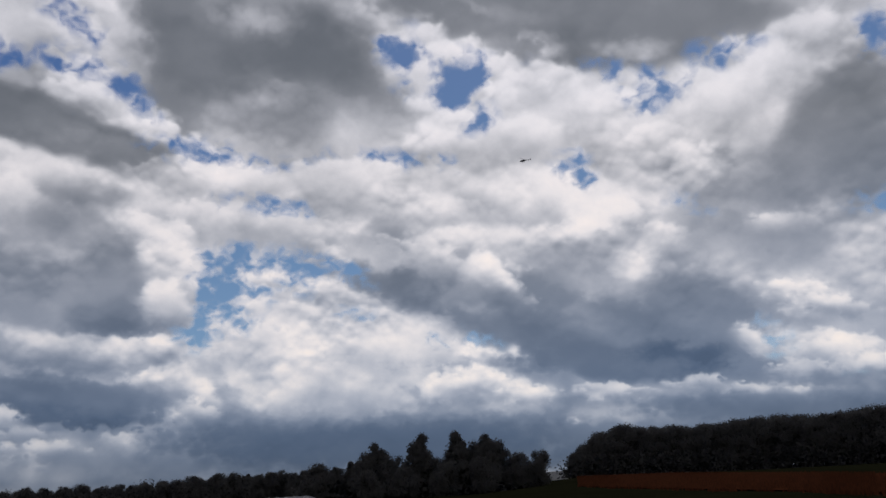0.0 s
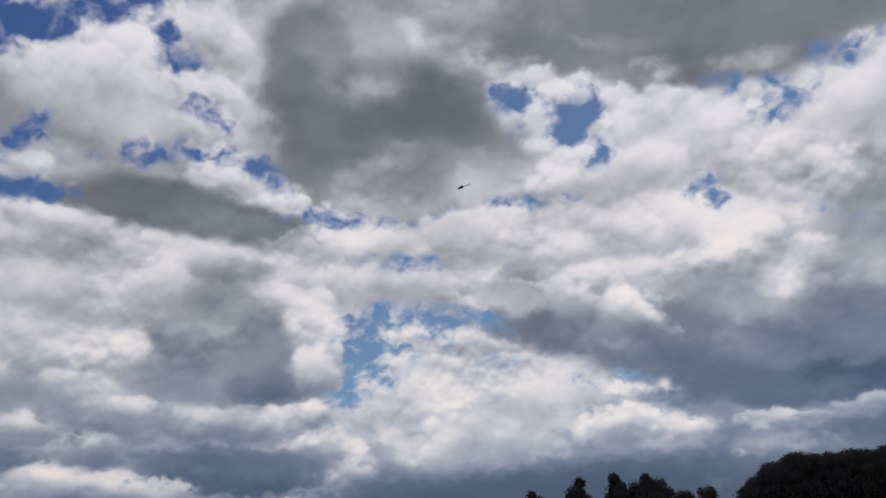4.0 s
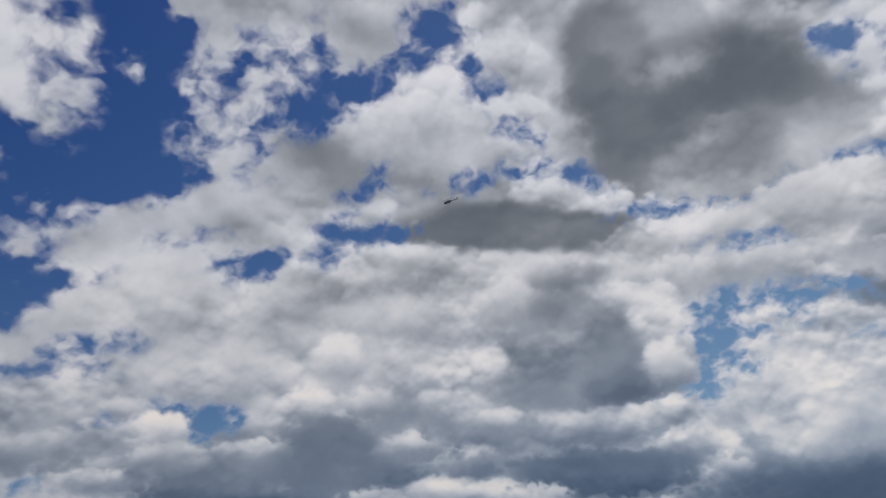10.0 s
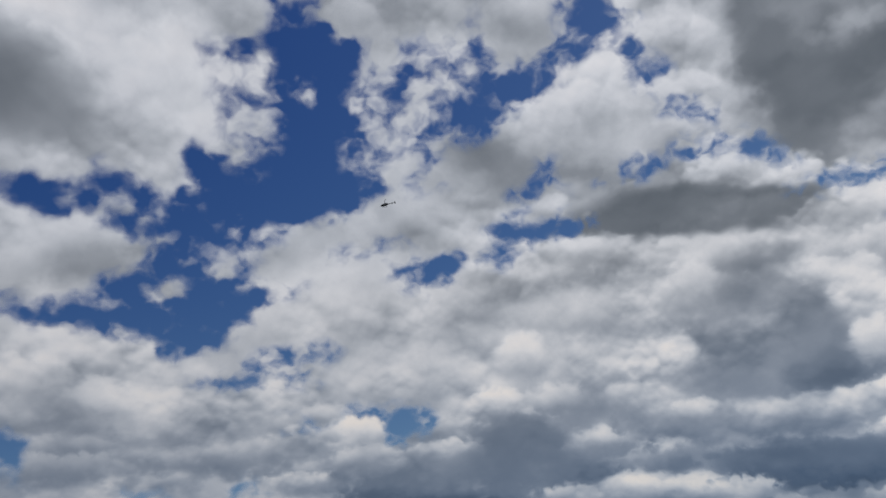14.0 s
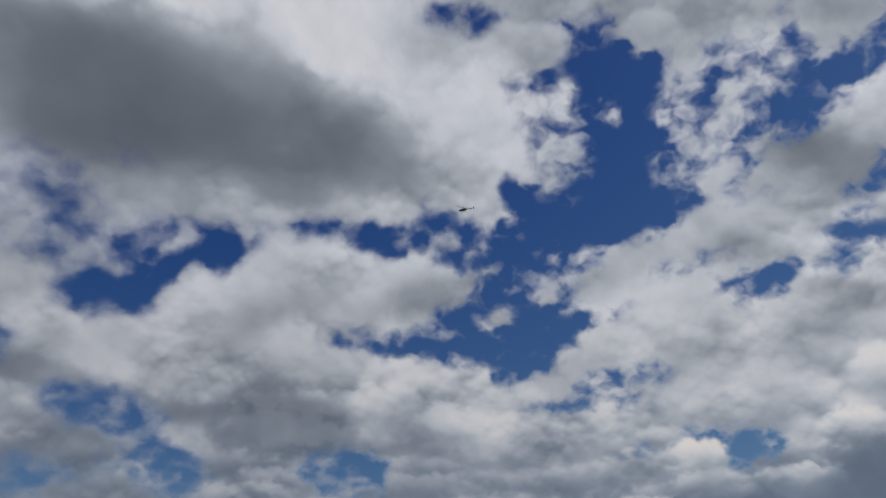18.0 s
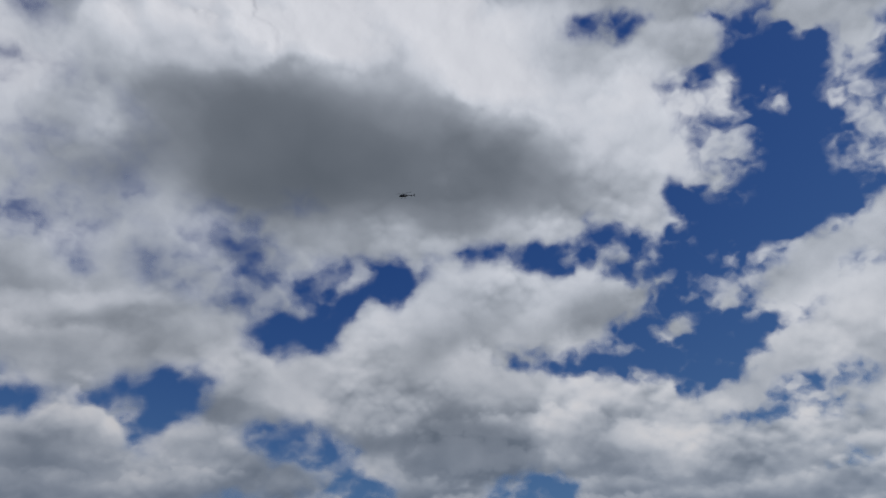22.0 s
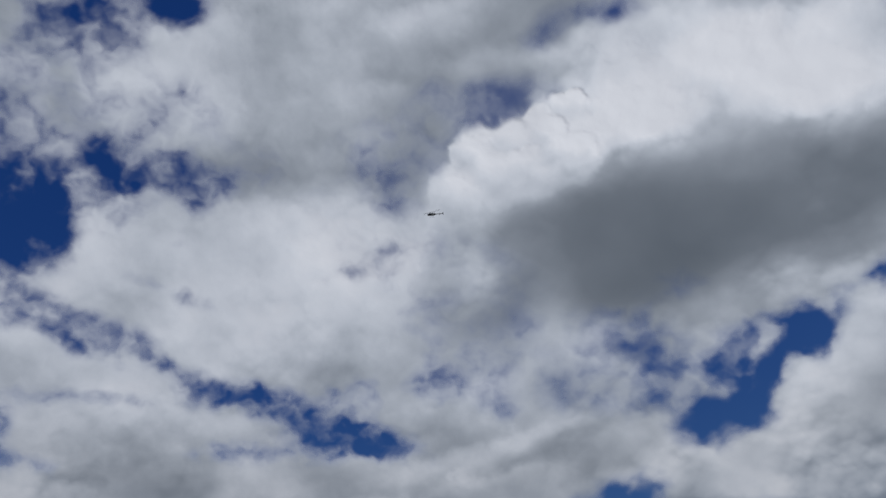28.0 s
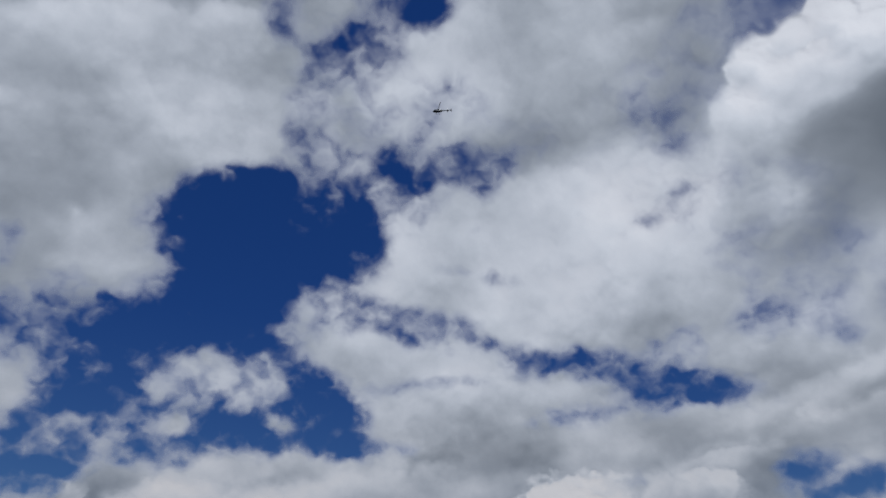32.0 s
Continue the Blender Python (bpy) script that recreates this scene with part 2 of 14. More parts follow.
def head(az, el, wide, high, tilt, top, foot, soft=0.26):
    """A heap of cloud before the deck: crisp lit crown, softer shaded foot, both put in as thickness."""
    STROKES.append(("head", az, el, wide, high, tilt, top, foot, soft))


def shade(az, el, wide, high, tilt, thick, soft=0.6):
    """A stretch of the deck lighter or darker than round it, its grey put in as thickness."""
    STROKES.append(("shade", az, el, wide, high, tilt, thick, thick, soft))


def gap(az, el, wide, high, tilt, cover, soft=0.5):
    """A torn gap: how much vapour is left in it, 0.4 a veil, -0.4 none."""
    STROKES.append(("gap", az, el, wide, high, tilt, cover, cover, soft))


def veil(az, el, wide, high, tilt, cover, soft=0.8):
    """Thin vapour through which the blue shows."""
    STROKES.append(("veil", az, el, wide, high, tilt, cover, cover, soft))


def sky_ways(az, el):
    a, e = np.radians(az), np.radians(el)
    return np.stack([-np.sin(a) * np.cos(e), np.cos(a) * np.cos(e), np.sin(e)], -1)


def blurred(field, els, spread):
    """Softened over a given number of degrees, twice each way."""
    step = els[1] - els[0]
    rows, cols = field.shape

    def slide(f, k):
        p = np.pad(f, ((k + 1, k), (0, 0)), "edge").cumsum(0)
        return (p[2 * k + 1:] - p[:-2 * k - 1]) / (2 * k + 1)

    for _ in range(2):
        field = slide(field, max(1, round(spread / step)))
        for top in range(0, rows, 40):
            e = radians(min(80.0, max(0.0, float(els[min(rows - 1, top + 20)]))))
            field[top:top + 40] = slide(field[top:top + 40].T, max(1, round(spread / step / math.cos(e)))).T
    return field


def vapour(azs, els):
    """Over a grid of bearings and heights in the sky: how thick the deck is, how far it covers the blue, the lobe each place belongs to."""
    az, el = np.meshgrid(azs, els)
    d = sky_ways(az, el)
    k = d[..., 2] + 0.6
    px, py = d[..., 0] / k * 16 + 60, d[..., 1] / k * 16 + 60
    w1, w2 = np.zeros_like(az), np.zeros_like(az)
    for i, (size, amount) in enumerate(((1.1, 0.9), (2.6, 0.9), (6.0, 0.5), (12.0, 0.25))):
        w1 += amount * ripple(px * size + 7 * i, py * size, 2 * i % 8)
        w2 += amount * ripple(px * size, py * size + 11 * i, (2 * i + 1) % 8)
    thick = 0.56 + 0.12 * ripple(px * 0.7, py * 0.7, 2)
    cover = np.full(az.shape, 0.72)
    owner, best = np.zeros(az.shape, int), np.full(az.shape, 9.0)
    for i, (a, e, wide, high, tilt, target, soft, fill) in enumerate(PATCHES):
        cloudy = target > 0.2
        lobe = cloudy and wide > 2.4
        reach = max(wide, high) * (1 + soft) * 1.25 + 1.6 + 6 * lobe
        y0, y1 = np.searchsorted(els, (e - reach, e + reach))
        side = reach / max(0.15, math.cos(radians(min(85, e + reach))))
        x0, x1 = np.searchsorted(azs, (a - side, a + side))
        if y1 <= y0 or x1 <= x0:
            continue
        s = (slice(y0, y1), slice(x0, x1))
        c = sky_ways(a, e)
        right = sky_ways(a - 90, 0)
        up = np.cross(right, c)
        ahead = np.maximum(d[s] @ c, 0.2)
        u, v = np.degrees(d[s] @ right / ahead) + w1[s], np.degrees(d[s] @ up / ahead) + w2[s]
        ct, st = math.cos(radians(tilt)), math.sin(radians(tilt))
        r = np.sqrt(((u * ct + v * st) / wide) ** 2 + ((v * ct - u * st) / high) ** 2)
        if not cloudy:
            r, soft = r / 1.14, soft * 1.35
        m = np.clip((1 + soft - r) / (2 * soft), 0, 1)
        m = m * m * (3 - 2 * m)
        if cloudy:
            thick[s] = thick[s] * (1 - m) + target * m
            if fill:
                cover[s] = np.maximum(cover[s], cover[s] * (1 - m) + (0.66 if wide > 1.1 else 0.36) * m)
        else:
            cover[s] = cover[s] * (1 - m) + target * m
        if lobe:
            nearer = r < best[s]
            best[s][nearer] = r[nearer]
            owner[s][nearer] = i + 1
    fine = els[1] - els[0] < 0.5
    if fine:
        cover = blurred(cover, els, 0.30)
        soft_thick = blurred(thick, els, 0.3)
        deep = np.clip((soft_thick - 0.42) / 0.2, 0, 1)
        thick = thick * (1 - deep) + soft_thick * deep
        broad = blurred(thick, els, 1.7)
        wide = np.clip((az - 54) / 8, 0, 1) * np.clip((112 - az) / 6, 0, 1) * np.clip((el - 28) / 4, 0, 1) * np.clip((52 - el) / 4, 0, 1)
        wide *= np.clip((broad - 0.39) / 0.16, 0, 1)      # the great cloud shades off slowly
        thick = thick * (1 - wide) + broad * wide
        thick = thick + (0.7 - 0.5 * wide) * np.clip(thick - blurred(thick, els, 0.9), -0.05, 0.1)      # crisp rims
    scallop, torn, last = np.zeros_like(az), np.zeros_like(az), np.clip((az - 98) / 14, 0, 1)      # last: ragged again at the open end
    for i, (size, amount) in enumerate(((2.0, 0.75), (4.1, 0.5), (8.5, 0.26))):
        b = billows(px * size + w1 * 0.05 * size, py * size + 4 * i + w2 * 0.05 * size, 4 + i)
        scallop += amount * (b - b.mean())
        torn += 0.5 * amount * ripple(px * size * 1.6 + w2 * 0.1 * size, py * size * 1.6 + 17 * i + w1 * 0.1 * size, 5 + i)
    if fine:
        crisp = lay_strokes(thick, cover, azs, els, d, w1, w2, scallop, torn)
        hard_thick, hard_cover = thick.copy(), blurred(cover, els, 0.16)
        away = 0.3 + 0.7 * np.clip((az - 20) / 60, 0, 1)      # the sheet towards the open sky ends softly
        away *= 1 - 0.5 * last
        cover = blurred(cover, els, 0.33) * (1 - away) + blurred(cover, els, 0.55) * away
        thick = 0.7 * thick + 0.3 * blurred(thick, els, 0.27)
        core = 0.9 * wide * np.clip((blurred(thick, els, 0.6) - 0.4) / 0.2, 0, 1)
        thick = thick * (1 - core) + blurred(thick, els, 1.25) * core
        thick, cover = thick + (hard_thick - thick) * 0.8 * crisp, cover + (hard_cover - cover) * crisp      # towering crowns have hard rims
    open_sky = 1 - np.clip((cover + 0.45) / 1.17, 0, 1)
    rim = blurred(open_sky, els, 1.1) if fine else open_sky
    puff, lumps = np.zeros_like(az), np.zeros_like(az)
    for i, (size, amount, lump) in enumerate(((0.55, 0.22, 20), (1.2, 0.10, 6), (2.7, 0.04, 2))):
        n = ripple(px * size + w1 * 0.06 * size, py * size + 5 * i + w2 * 0.06 * size, 3 + i)
        puff += amount * n
        lumps += lump * n
    low = np.clip((24 - el) / 14, 0, 1)
    # heads of cloud: lit crown and shaded foot put into the thickness, scalloped where the cover ends
    heads, edge = np.zeros_like(az), np.zeros_like(az)
    for i, (size, foot, scallop, drop) in enumerate(((0.55, 0.26, 0.16, 2.4), (1.15, 0.28, 0.24, 1.1), (2.5, 0.26, 0.18, 0.5), (5.2, 0.11, 0.08, 0.24))):
        b = billows(px * size + w1 * 0.05 * size, py * size + 9 * i + w2 * 0.05 * size, i)
        k = max(1, round(drop / (els[1] - els[0])))
        above = np.vstack([b[k:], np.repeat(b[-1:], k, 0)])
        grow = 1 + low * (-0.5, -0.2, 0.0, 0.0)[i]
        heads += grow * foot * (0.75 * (above - b) - 0.55 * (b - b.mean()))
        edge += scallop * (b - b.mean())
    # torn wisps along the rims of the gaps
    wisps, melt = np.zeros_like(az), 0.75 - 0.45 * np.clip((az - 20) / 50, 0, 1) + 0.16 * last
    for i, (size, amount) in enumerate(((1.3, 0.55), (2.8, 0.62), (5.6, 0.5), (10.5, 0.34))):
        wisps += (amount if i < 2 else amount * melt) * ripple(px * size + w2 * 0.16 * size, py * size + 13 * i + w1 * 0.16 * size, 2 + i)
    heads *= 1.0 - 0.2 * np.clip((az - 5) / 60, 0, 1) - 0.4 * np.clip((az - 84) / 24, 0, 1)      # the sheet towards the open sky is smoother
    heads *= np.clip(el / 12, 0.6, 1) * np.clip(0.34 + 1.3 * ripple(px * 0.5, py * 0.5 + 31, 6), 0.1, 0.75)      # smooth here, crowded there
    calm = 1 - (0.64 + 0.24 * np.clip((az - 35) / 25, 0, 1)) * np.clip((thick - 0.5) / 0.36, 0, 1)
    hole = np.clip(2.5 * blurred(np.clip((open_sky - 0.7) / 0.2, 0, 1), els, 0.9), 0, 1) if fine else 0.0      # rims of wide gaps are ragged, thin veils smooth
    band = np.clip(4 * open_sky * (1 - open_sky), 0, 1)
    bumps = np.clip((0.80 - thick) / 0.3, 0, 1) * np.clip(0.6 + 1.3 * ripple(px * 0.9, py * 0.9 + 3, 1), 0.1, 1) * melt / 0.75      # crowns stand in small knobs
    thick = thick + puff * (0.35 + 0.65 * calm) + heads * calm - 0.11 * rim - 0.85 * bumps * scallop
    cover = cover + 0.3 * puff + (edge + wisps) * (0.15 + 0.95 * band) * (1 + 0.25 * hole - 0.66 * np.clip((az - 60) / 40, 0, 1) + 0.25 * last)
    thick = thick - (0.08 + 0.12 * last) * np.clip((0.45 - cover) / 0.5, 0, 1) * np.clip((thick - 0.2) / 0.2, 0, 1)      # veils are thin
    return thick, cover, owner, d, lumps * calm * np.clip(el / 30, 0.05, 1)


def lay_strokes(thick, cover, azs, els, d, w1, w2, scallop, torn):
    """Lays heaps, thicker stretches and gaps over the deck, one after another; gives where their rims are hard."""
    crisp = np.zeros_like(cover)
    for kind, a, e, wide, high, tilt, top, foot, soft in STROKES:
        reach = max(wide, high) * (1.1 + soft) + 0.8
        y0, y1 = np.searchsorted(els, (e - reach, e + reach))
        side = reach / max(0.15, math.cos(radians(min(85, e + reach))))
        x0, x1 = np.searchsorted(azs, (a - side, a + side))
        if y1 <= y0 or x1 <= x0:
            continue
        s = (slice(y0, y1), slice(x0, x1))
        c = sky_ways(a, e)
        right = sky_ways(a - 90, 0)
        up = np.cross(right, c)
        ahead = np.maximum(d[s] @ c, 0.2)
        small = min(1.0, min(wide, high) / 1.6)
        u, v = np.degrees(d[s] @ right / ahead) + 0.35 * small * w1[s], np.degrees(d[s] @ up / ahead) + 0.35 * small * w2[s]
        ct, st = math.cos(radians(tilt)), math.sin(radians(tilt))
        p, q = (u * ct + v * st) / wide, (v * ct - u * st) / high
        r = np.sqrt(p * p + q * q)
        edge = torn[s] if kind in ("gap", "veil") else -scallop[s]
        r = r + np.clip(edge / max(0.5, min(wide, high)), -0.4, 0.4)
        hard = soft < 0.15
        if kind == "head":
            t = np.clip(0.5 - 0.62 * q, 0, 1)
            t = t * t * (3 - 2 * t)
            soft = soft + (max(soft, 0.7) - soft) * t
        if kind == "gap":
            soft, r = max(soft, min(0.8, 0.4 / min(wide, high))), r / (1.08 + 0.12 / min(wide, high))
        m = np.clip((1 + soft - r) / (2 * soft), 0, 1)
        m = m * m * (3 - 2 * m)
        if kind == "gap":
            cover[s] = cover[s] * (1 - m) + np.minimum(cover[s], top + 0.25 * torn[s]) * m
            continue
        if kind == "veil":
            cover[s] = cover[s] * (1 - m) + (top + 0.12 * torn[s]) * m
            continue
        aim = top if kind == "shade" else top + (foot - top) * t
        thick[s] = thick[s] * (1 - m) + aim * m
        if kind == "head":
            cover[s] = np.maximum(cover[s], cover[s] * (1 - m) + 0.74 * m)
            if hard:
                crisp[s] = np.maximum(crisp[s], np.clip((1.45 - r) / 0.3, 0, 1))
    return crisp


def sheet(d, thick, lumps):
    """Where the vapour hangs: on a shallow vault, heaped up where it is thick."""
    flat = np.hypot(d[..., 0], d[..., 1])
    far = 1 / np.sqrt((flat / DECK_RADIUS) ** 2 + (d[..., 2] / DECK_HEIGHT) ** 2)
    far = np.minimum(far, 4650) + RELIEF * np.clip(thick, -0.2, 1.3) + lumps
    return d * far[..., None]


RELIEF = 12.0


def cloud_label(target):
    if target > 0.85:
        return "dark grey cumulus cloud with a heavy flat base"
    if target > 0.6:
        return "mid grey cumulus cloud with soft frayed edges"
    if target > 0.45:
        return "pale grey cumulus cloud among patches of blue"
    return "bright white sunlit cumulus cloud with ragged rims"


def in_pieces(quads, of, count):
    """Numbers the connected pieces of faces that belong together, and tells how many faces each has."""
    face_at = np.full(count, -1)
    face_at[quads[:, 0]] = np.arange(len(quads))
    pairs = []
    for corner in (1, 3):
        other = face_at[quads[:, corner]]
        ok = other >= 0
        ok[ok] = of[other[ok]] == of[np.flatnonzero(ok)]
        pairs.append(np.stack([np.flatnonzero(ok), other[ok]], 1))
    pairs = np.concatenate(pairs)
    label = np.arange(len(quads))
    for _ in range(400):
        low = np.minimum(label[pairs[:, 0]], label[pairs[:, 1]])
        before = label.copy()
        np.minimum.at(label, pairs[:, 0], low)
        np.minimum.at(label, pairs[:, 1], low)
        label = label[label]
        label = label[label]
        if (label == before).all():
            break
    names, inverse, size = np.unique(label, return_inverse=True, return_counts=True)
    return inverse + 1, size[inverse]


def cloud_deck(azs, els, split=True):
    thick, cover, owner, d, lumps = vapour(azs, els)
    place = sheet(d, thick, lumps)
    gx, gy = np.gradient(place, axis=1), np.gradient(place, axis=0)
    normal = np.cross(gx, gy)
    normal /= np.linalg.norm(normal, axis=-1)[..., None] + 1e-9
    rows, cols = thick.shape
    ids = np.arange(rows * cols).reshape(rows, cols)
    quads = np.stack([ids[:-1, :-1], ids[:-1, 1:], ids[1:, 1:], ids[1:, :-1]], -1).reshape(-1, 4)
    flat_thick, flat_place, flat_normal = thick.ravel(), place.reshape(-1, 3), normal.reshape(-1, 3)
    flat_cover = cover.ravel()
    quads = quads[flat_cover[quads].max(1) > -0.3]
    of = owner.ravel()[quads[:, 0]]
    depth = blurred(thick, els, 1.0).ravel()[quads[:, 0]]
    if split:
        piece, size = in_pieces(quads, of, rows * cols)
        piece[size < 360] = 0
        usual = np.bincount(piece, depth) / np.maximum(1, np.bincount(piece))
        side = (depth > usual[piece]).astype(int)      # the lit and the shaded half of each cloud
        half, size = in_pieces(quads, piece * 2 + side, rows * cols)
        side = np.where(size < 300, 1 - side, side)
        half, size = in_pieces(quads, piece * 2 + side, rows * cols)
        half[(piece == 0) | (size < 56)] = 0
        piece[half == 0] = 0
    else:
        piece = half = side = np.zeros(len(quads), int)
    # each mesh face folds along the ridge it carries, not across it
    value = flat_thick + flat_cover
    across = np.abs(value[quads[:, 0]] - value[quads[:, 2]]) > np.abs(value[quads[:, 1]] - value[quads[:, 3]])
    quads = np.where(across[:, None], np.roll(quads, -1, 1), quads)
    order = np.lexsort((half, piece))
    quads, of, side, piece, half = quads[order], of[order], side[order], piece[order], half[order]
    starts = np.flatnonzero(np.r_[True, piece[1:] != piece[:-1]])
    for a, b in zip(starts, np.r_[starts[1:], len(quads)]):
        faces = quads[a:b]
        if not piece[a]:
            ob = vapour_mesh("cloud_shreds" if split else "overcast", faces, flat_place, flat_normal, flat_thick, flat_cover, Vector())
            tagged(ob, "small torn shreds of thin white cloud" if split else "broken grey cloud over the meadow behind", "cloud", "", "stuff")
            continue
        label = cloud_label(PATCHES[of[a] - 1][5] if of[a] else 0.5)
        middle = Vector(flat_place[faces[:, 0]].mean(0))
        cuts = a + np.flatnonzero(np.r_[True, half[a + 1:b] != half[a:b - 1]])
        if len(cuts) > 1:
            root = tagged(new("cumulus_cloud"), label, "cloud", "clouds of the broken cumulus deck")
            root.location = middle
            for p, q in zip(cuts, np.r_[cuts[1:], b]):
                ob = vapour_mesh("shaded_base" if side[p] else "sunlit_crown", quads[p:q], flat_place, flat_normal, flat_thick, flat_cover, middle)
                ob.parent = root
                tagged(ob, "grey shaded vapour" if side[p] else "bright sunlit vapour")
        else:
            ob = vapour_mesh("cumulus_cloud", faces, flat_place, flat_normal, flat_thick, flat_cover, middle)
            ob.location = middle
            tagged(ob, label, "cloud", "clouds of the broken cumulus deck")


def vapour_mesh(name, faces, place, normal, thick, cover, middle):
    used, local = np.unique(faces, return_inverse=True)
    local = local.reshape(-1, 4)
    me = bpy.data.meshes.new(name)
    me.vertices.add(len(used))
    me.vertices.foreach_set("co", (place[used] - np.array(middle)).ravel())
    me.loops.add(local.size)
    me.loops.foreach_set("vertex_index", local.ravel())
    me.polygons.add(len(local))
    me.polygons.foreach_set("loop_start", np.arange(0, local.size, 4))
    me.polygons.foreach_set("use_smooth", np.ones(len(local), bool))
    me.update(calc_edges=True)
    flat = place[used]
    low_haze = np.clip(2.0 - 4.5 * flat[:, 2] / np.linalg.norm(flat, axis=1), 0, 1.5)      # how much painted distance haze tints a cloud, most towards the horizon
    west = np.degrees(np.arctan2(-flat[:, 0], flat[:, 1]))
    tear = 0.8 - 0.4 * np.clip((west - 20) / 60, 0, 1) + 0.25 * np.clip((west - 98) / 14, 0, 1)      # the heaps over the trees are torn, the sheet beyond them melts away
    for kind, values in (("thickness", thick[used]), ("cover", cover[used]), ("low_haze", low_haze), ("tear", tear)):
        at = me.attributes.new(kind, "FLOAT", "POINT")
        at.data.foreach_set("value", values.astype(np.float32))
    me.normals_split_custom_set_from_vertices(normal[used])
    me.materials.append(VAPOUR)
    return new(name, me)

# Lobes and gaps of the deck, from the wood round to the open sky over the meadow.
# over the wood and the tree group
patch(14.3, 7.5, 17.7, 4.0, -2, 0.66)
patch(-16.1, 4.4, 20.7, 3.3, -2, 0.74)
patch(7.0, 5.0, 18.6, 1.8, -2, 0.80)
patch(-15.7, 2.6, 18.7, 1.4, -1, 0.84)
patch(-12.9, 19.5, 13.1, 4.0, -10, 0.45)
patch(-16.3, 25.7, 10.1, 5.9, -12, 0.40)
patch(-31.5, 23.8, 7.8, 6.5, -19, 0.46)
patch(16.1, 20.6, 9.5, 2.6, 0, 0.47)
patch(20.3, 17.2, 5.0, 2.5, 0, 0.60)
patch(15.7, 13.5, 5.3, 3.3, -3, 0.78)
patch(13.5, 12.6, 3.2, 1.7, -3, 0.92)
patch(16.4, 9.7, 7.6, 1.1, -4, 0.56)
patch(16.3, 6.6, 5.8, 1.3, -7, 0.95)
patch(22.4, 11.6, 2.8, 2.1, -2, 0.62)
patch(1.0, 30.3, 8.5, 4.8, -12, 0.92)
patch(2.9, 29.4, 5.4, 2.5, -8, 1.05)
patch(-0.8, 30.9, 4.3, 1.7, -15, 1.05)
patch(7.5, 34.2, 3.1, 3.6, -20, 0.82)
patch(1.1, 25.6, 6.3, 3.0, -4, 0.80)
patch(-5.7, 26.5, 3.2, 2.2, -37, 0.66)
patch(18.1, 29.8, 5.0, 2.2, -17, 0.50)
patch(20.5, 32.8, 3.9, 2.1, 7, 0.38)
patch(14.4, 35.6, 1.4, 2.2, -70, 0.38)
patch(25.2, 35.4, 2.3, 1.2, 37, -0.50)
patch(17.6, 34.0, 1.3, 0.7, -26, -0.25)
patch(20.9, 27.6, 0.9, 0.4, -6, -0.45)
patch(12.7, 27.3, 1.2, 0.7, -9, -0.35)
patch(10.7, 25.6, 0.6, 0.3, -21, -0.10)
patch(16.3, 28.4, 1.0, 0.4, -29, -0.05)
patch(7.2, 23.3, 2.7, 0.4, -7, 0.02)
patch(0.2, 21.8, 1.6, 0.3, -0, 0.02)
patch(-7.4, 22.7, 3.6, 0.4, -4, 0.02)
patch(2.5, 19.6, 1.6, 0.4, -5, 0.08)
patch(-17.6, 33.4, 8.8, 2.4, -19, 0.80)
patch(-23.8, 29.7, 6.2, 1.7, -13, 0.98)
patch(-30.1, 30.7, 5.9, 2.1, -21, 0.82)
patch(-9.0, 35.4, 4.6, 2.2, -9, 0.66)
patch(-1.4, 35.4, 1.5, 0.9, -34, 0.36)
patch(-5.2, 32.5, 2.3, 1.2, -27, 0.38)
patch(-10.6, 31.4, 2.4, 1.0, -20, 0.36)
patch(-8.9, 30.2, 1.5, 0.9, -9, -0.50)
patch(-12.9, 27.3, 1.8, 1.6, -11, -0.60)
patch(-12.9, 29.9, 0.8, 0.5, -11, -0.15)
patch(-15.1, 26.7, 0.9, 0.6, 34, 0.36, 0.35, fill=True)
patch(-16.6, 26.2, 0.6, 1.0, -12, -0.25)
patch(-14.5, 23.3, 1.4, 0.6, -26, -0.10)
patch(-20.9, 21.4, 1.1, 0.8, -44, -0.40)
patch(-9.6, 27.1, 0.6, 0.4, -9, -0.02)
patch(-26.7, 25.0, 1.6, 0.6, -9, -0.15)
patch(-23.4, 27.5, 0.7, 0.6, -16, 0.02)
patch(-30.8, 22.7, 1.5, 0.6, -2, -0.10)
patch(-32.8, 27.2, 1.5, 0.4, -21, 0.10)
patch(-28.8, 17.5, 1.4, 0.4, -21, 0.02)
patch(-23.5, 23.7, 2.2, 1.5, -15, 0.62)
patch(-29.1, 19.3, 3.1, 1.1, -5, 0.70)
patch(-33.5, 18.1, 3.9, 2.0, 10, 0.82)
patch(-25.7, 15.0, 7.9, 2.3, -13, 0.60)
patch(-29.8, 15.1, 3.7, 2.2, -15, 0.68)
patch(-23.0, 10.1, 9.0, 2.6, -16, 0.78)
patch(-24.9, 7.2, 6.1, 1.5, -7, 1.05)
patch(-30.9, 12.6, 4.0, 2.2, -25, 0.70)
patch(-7.1, 15.4, 3.2, 1.5, -33, 0.88)
patch(-9.6, 12.7, 5.1, 1.1, -23, 0.80)
patch(-15.7, 10.2, 6.1, 1.4, -14, 0.80)
patch(-2.7, 17.2, 2.0, 1.2, -36, 0.38)
patch(-12.6, 15.5, 2.4, 1.1, -50, 0.42)
patch(-16.1, 14.7, 2.3, 1.0, -10, 0.42)
patch(-23.8, 11.2, 0.6, 0.3, -11, 0.36)
patch(-24.0, 14.5, 1.3, 0.5, -13, 0.40)
patch(-19.6, 12.3, 1.5, 0.5, -21, 0.46)
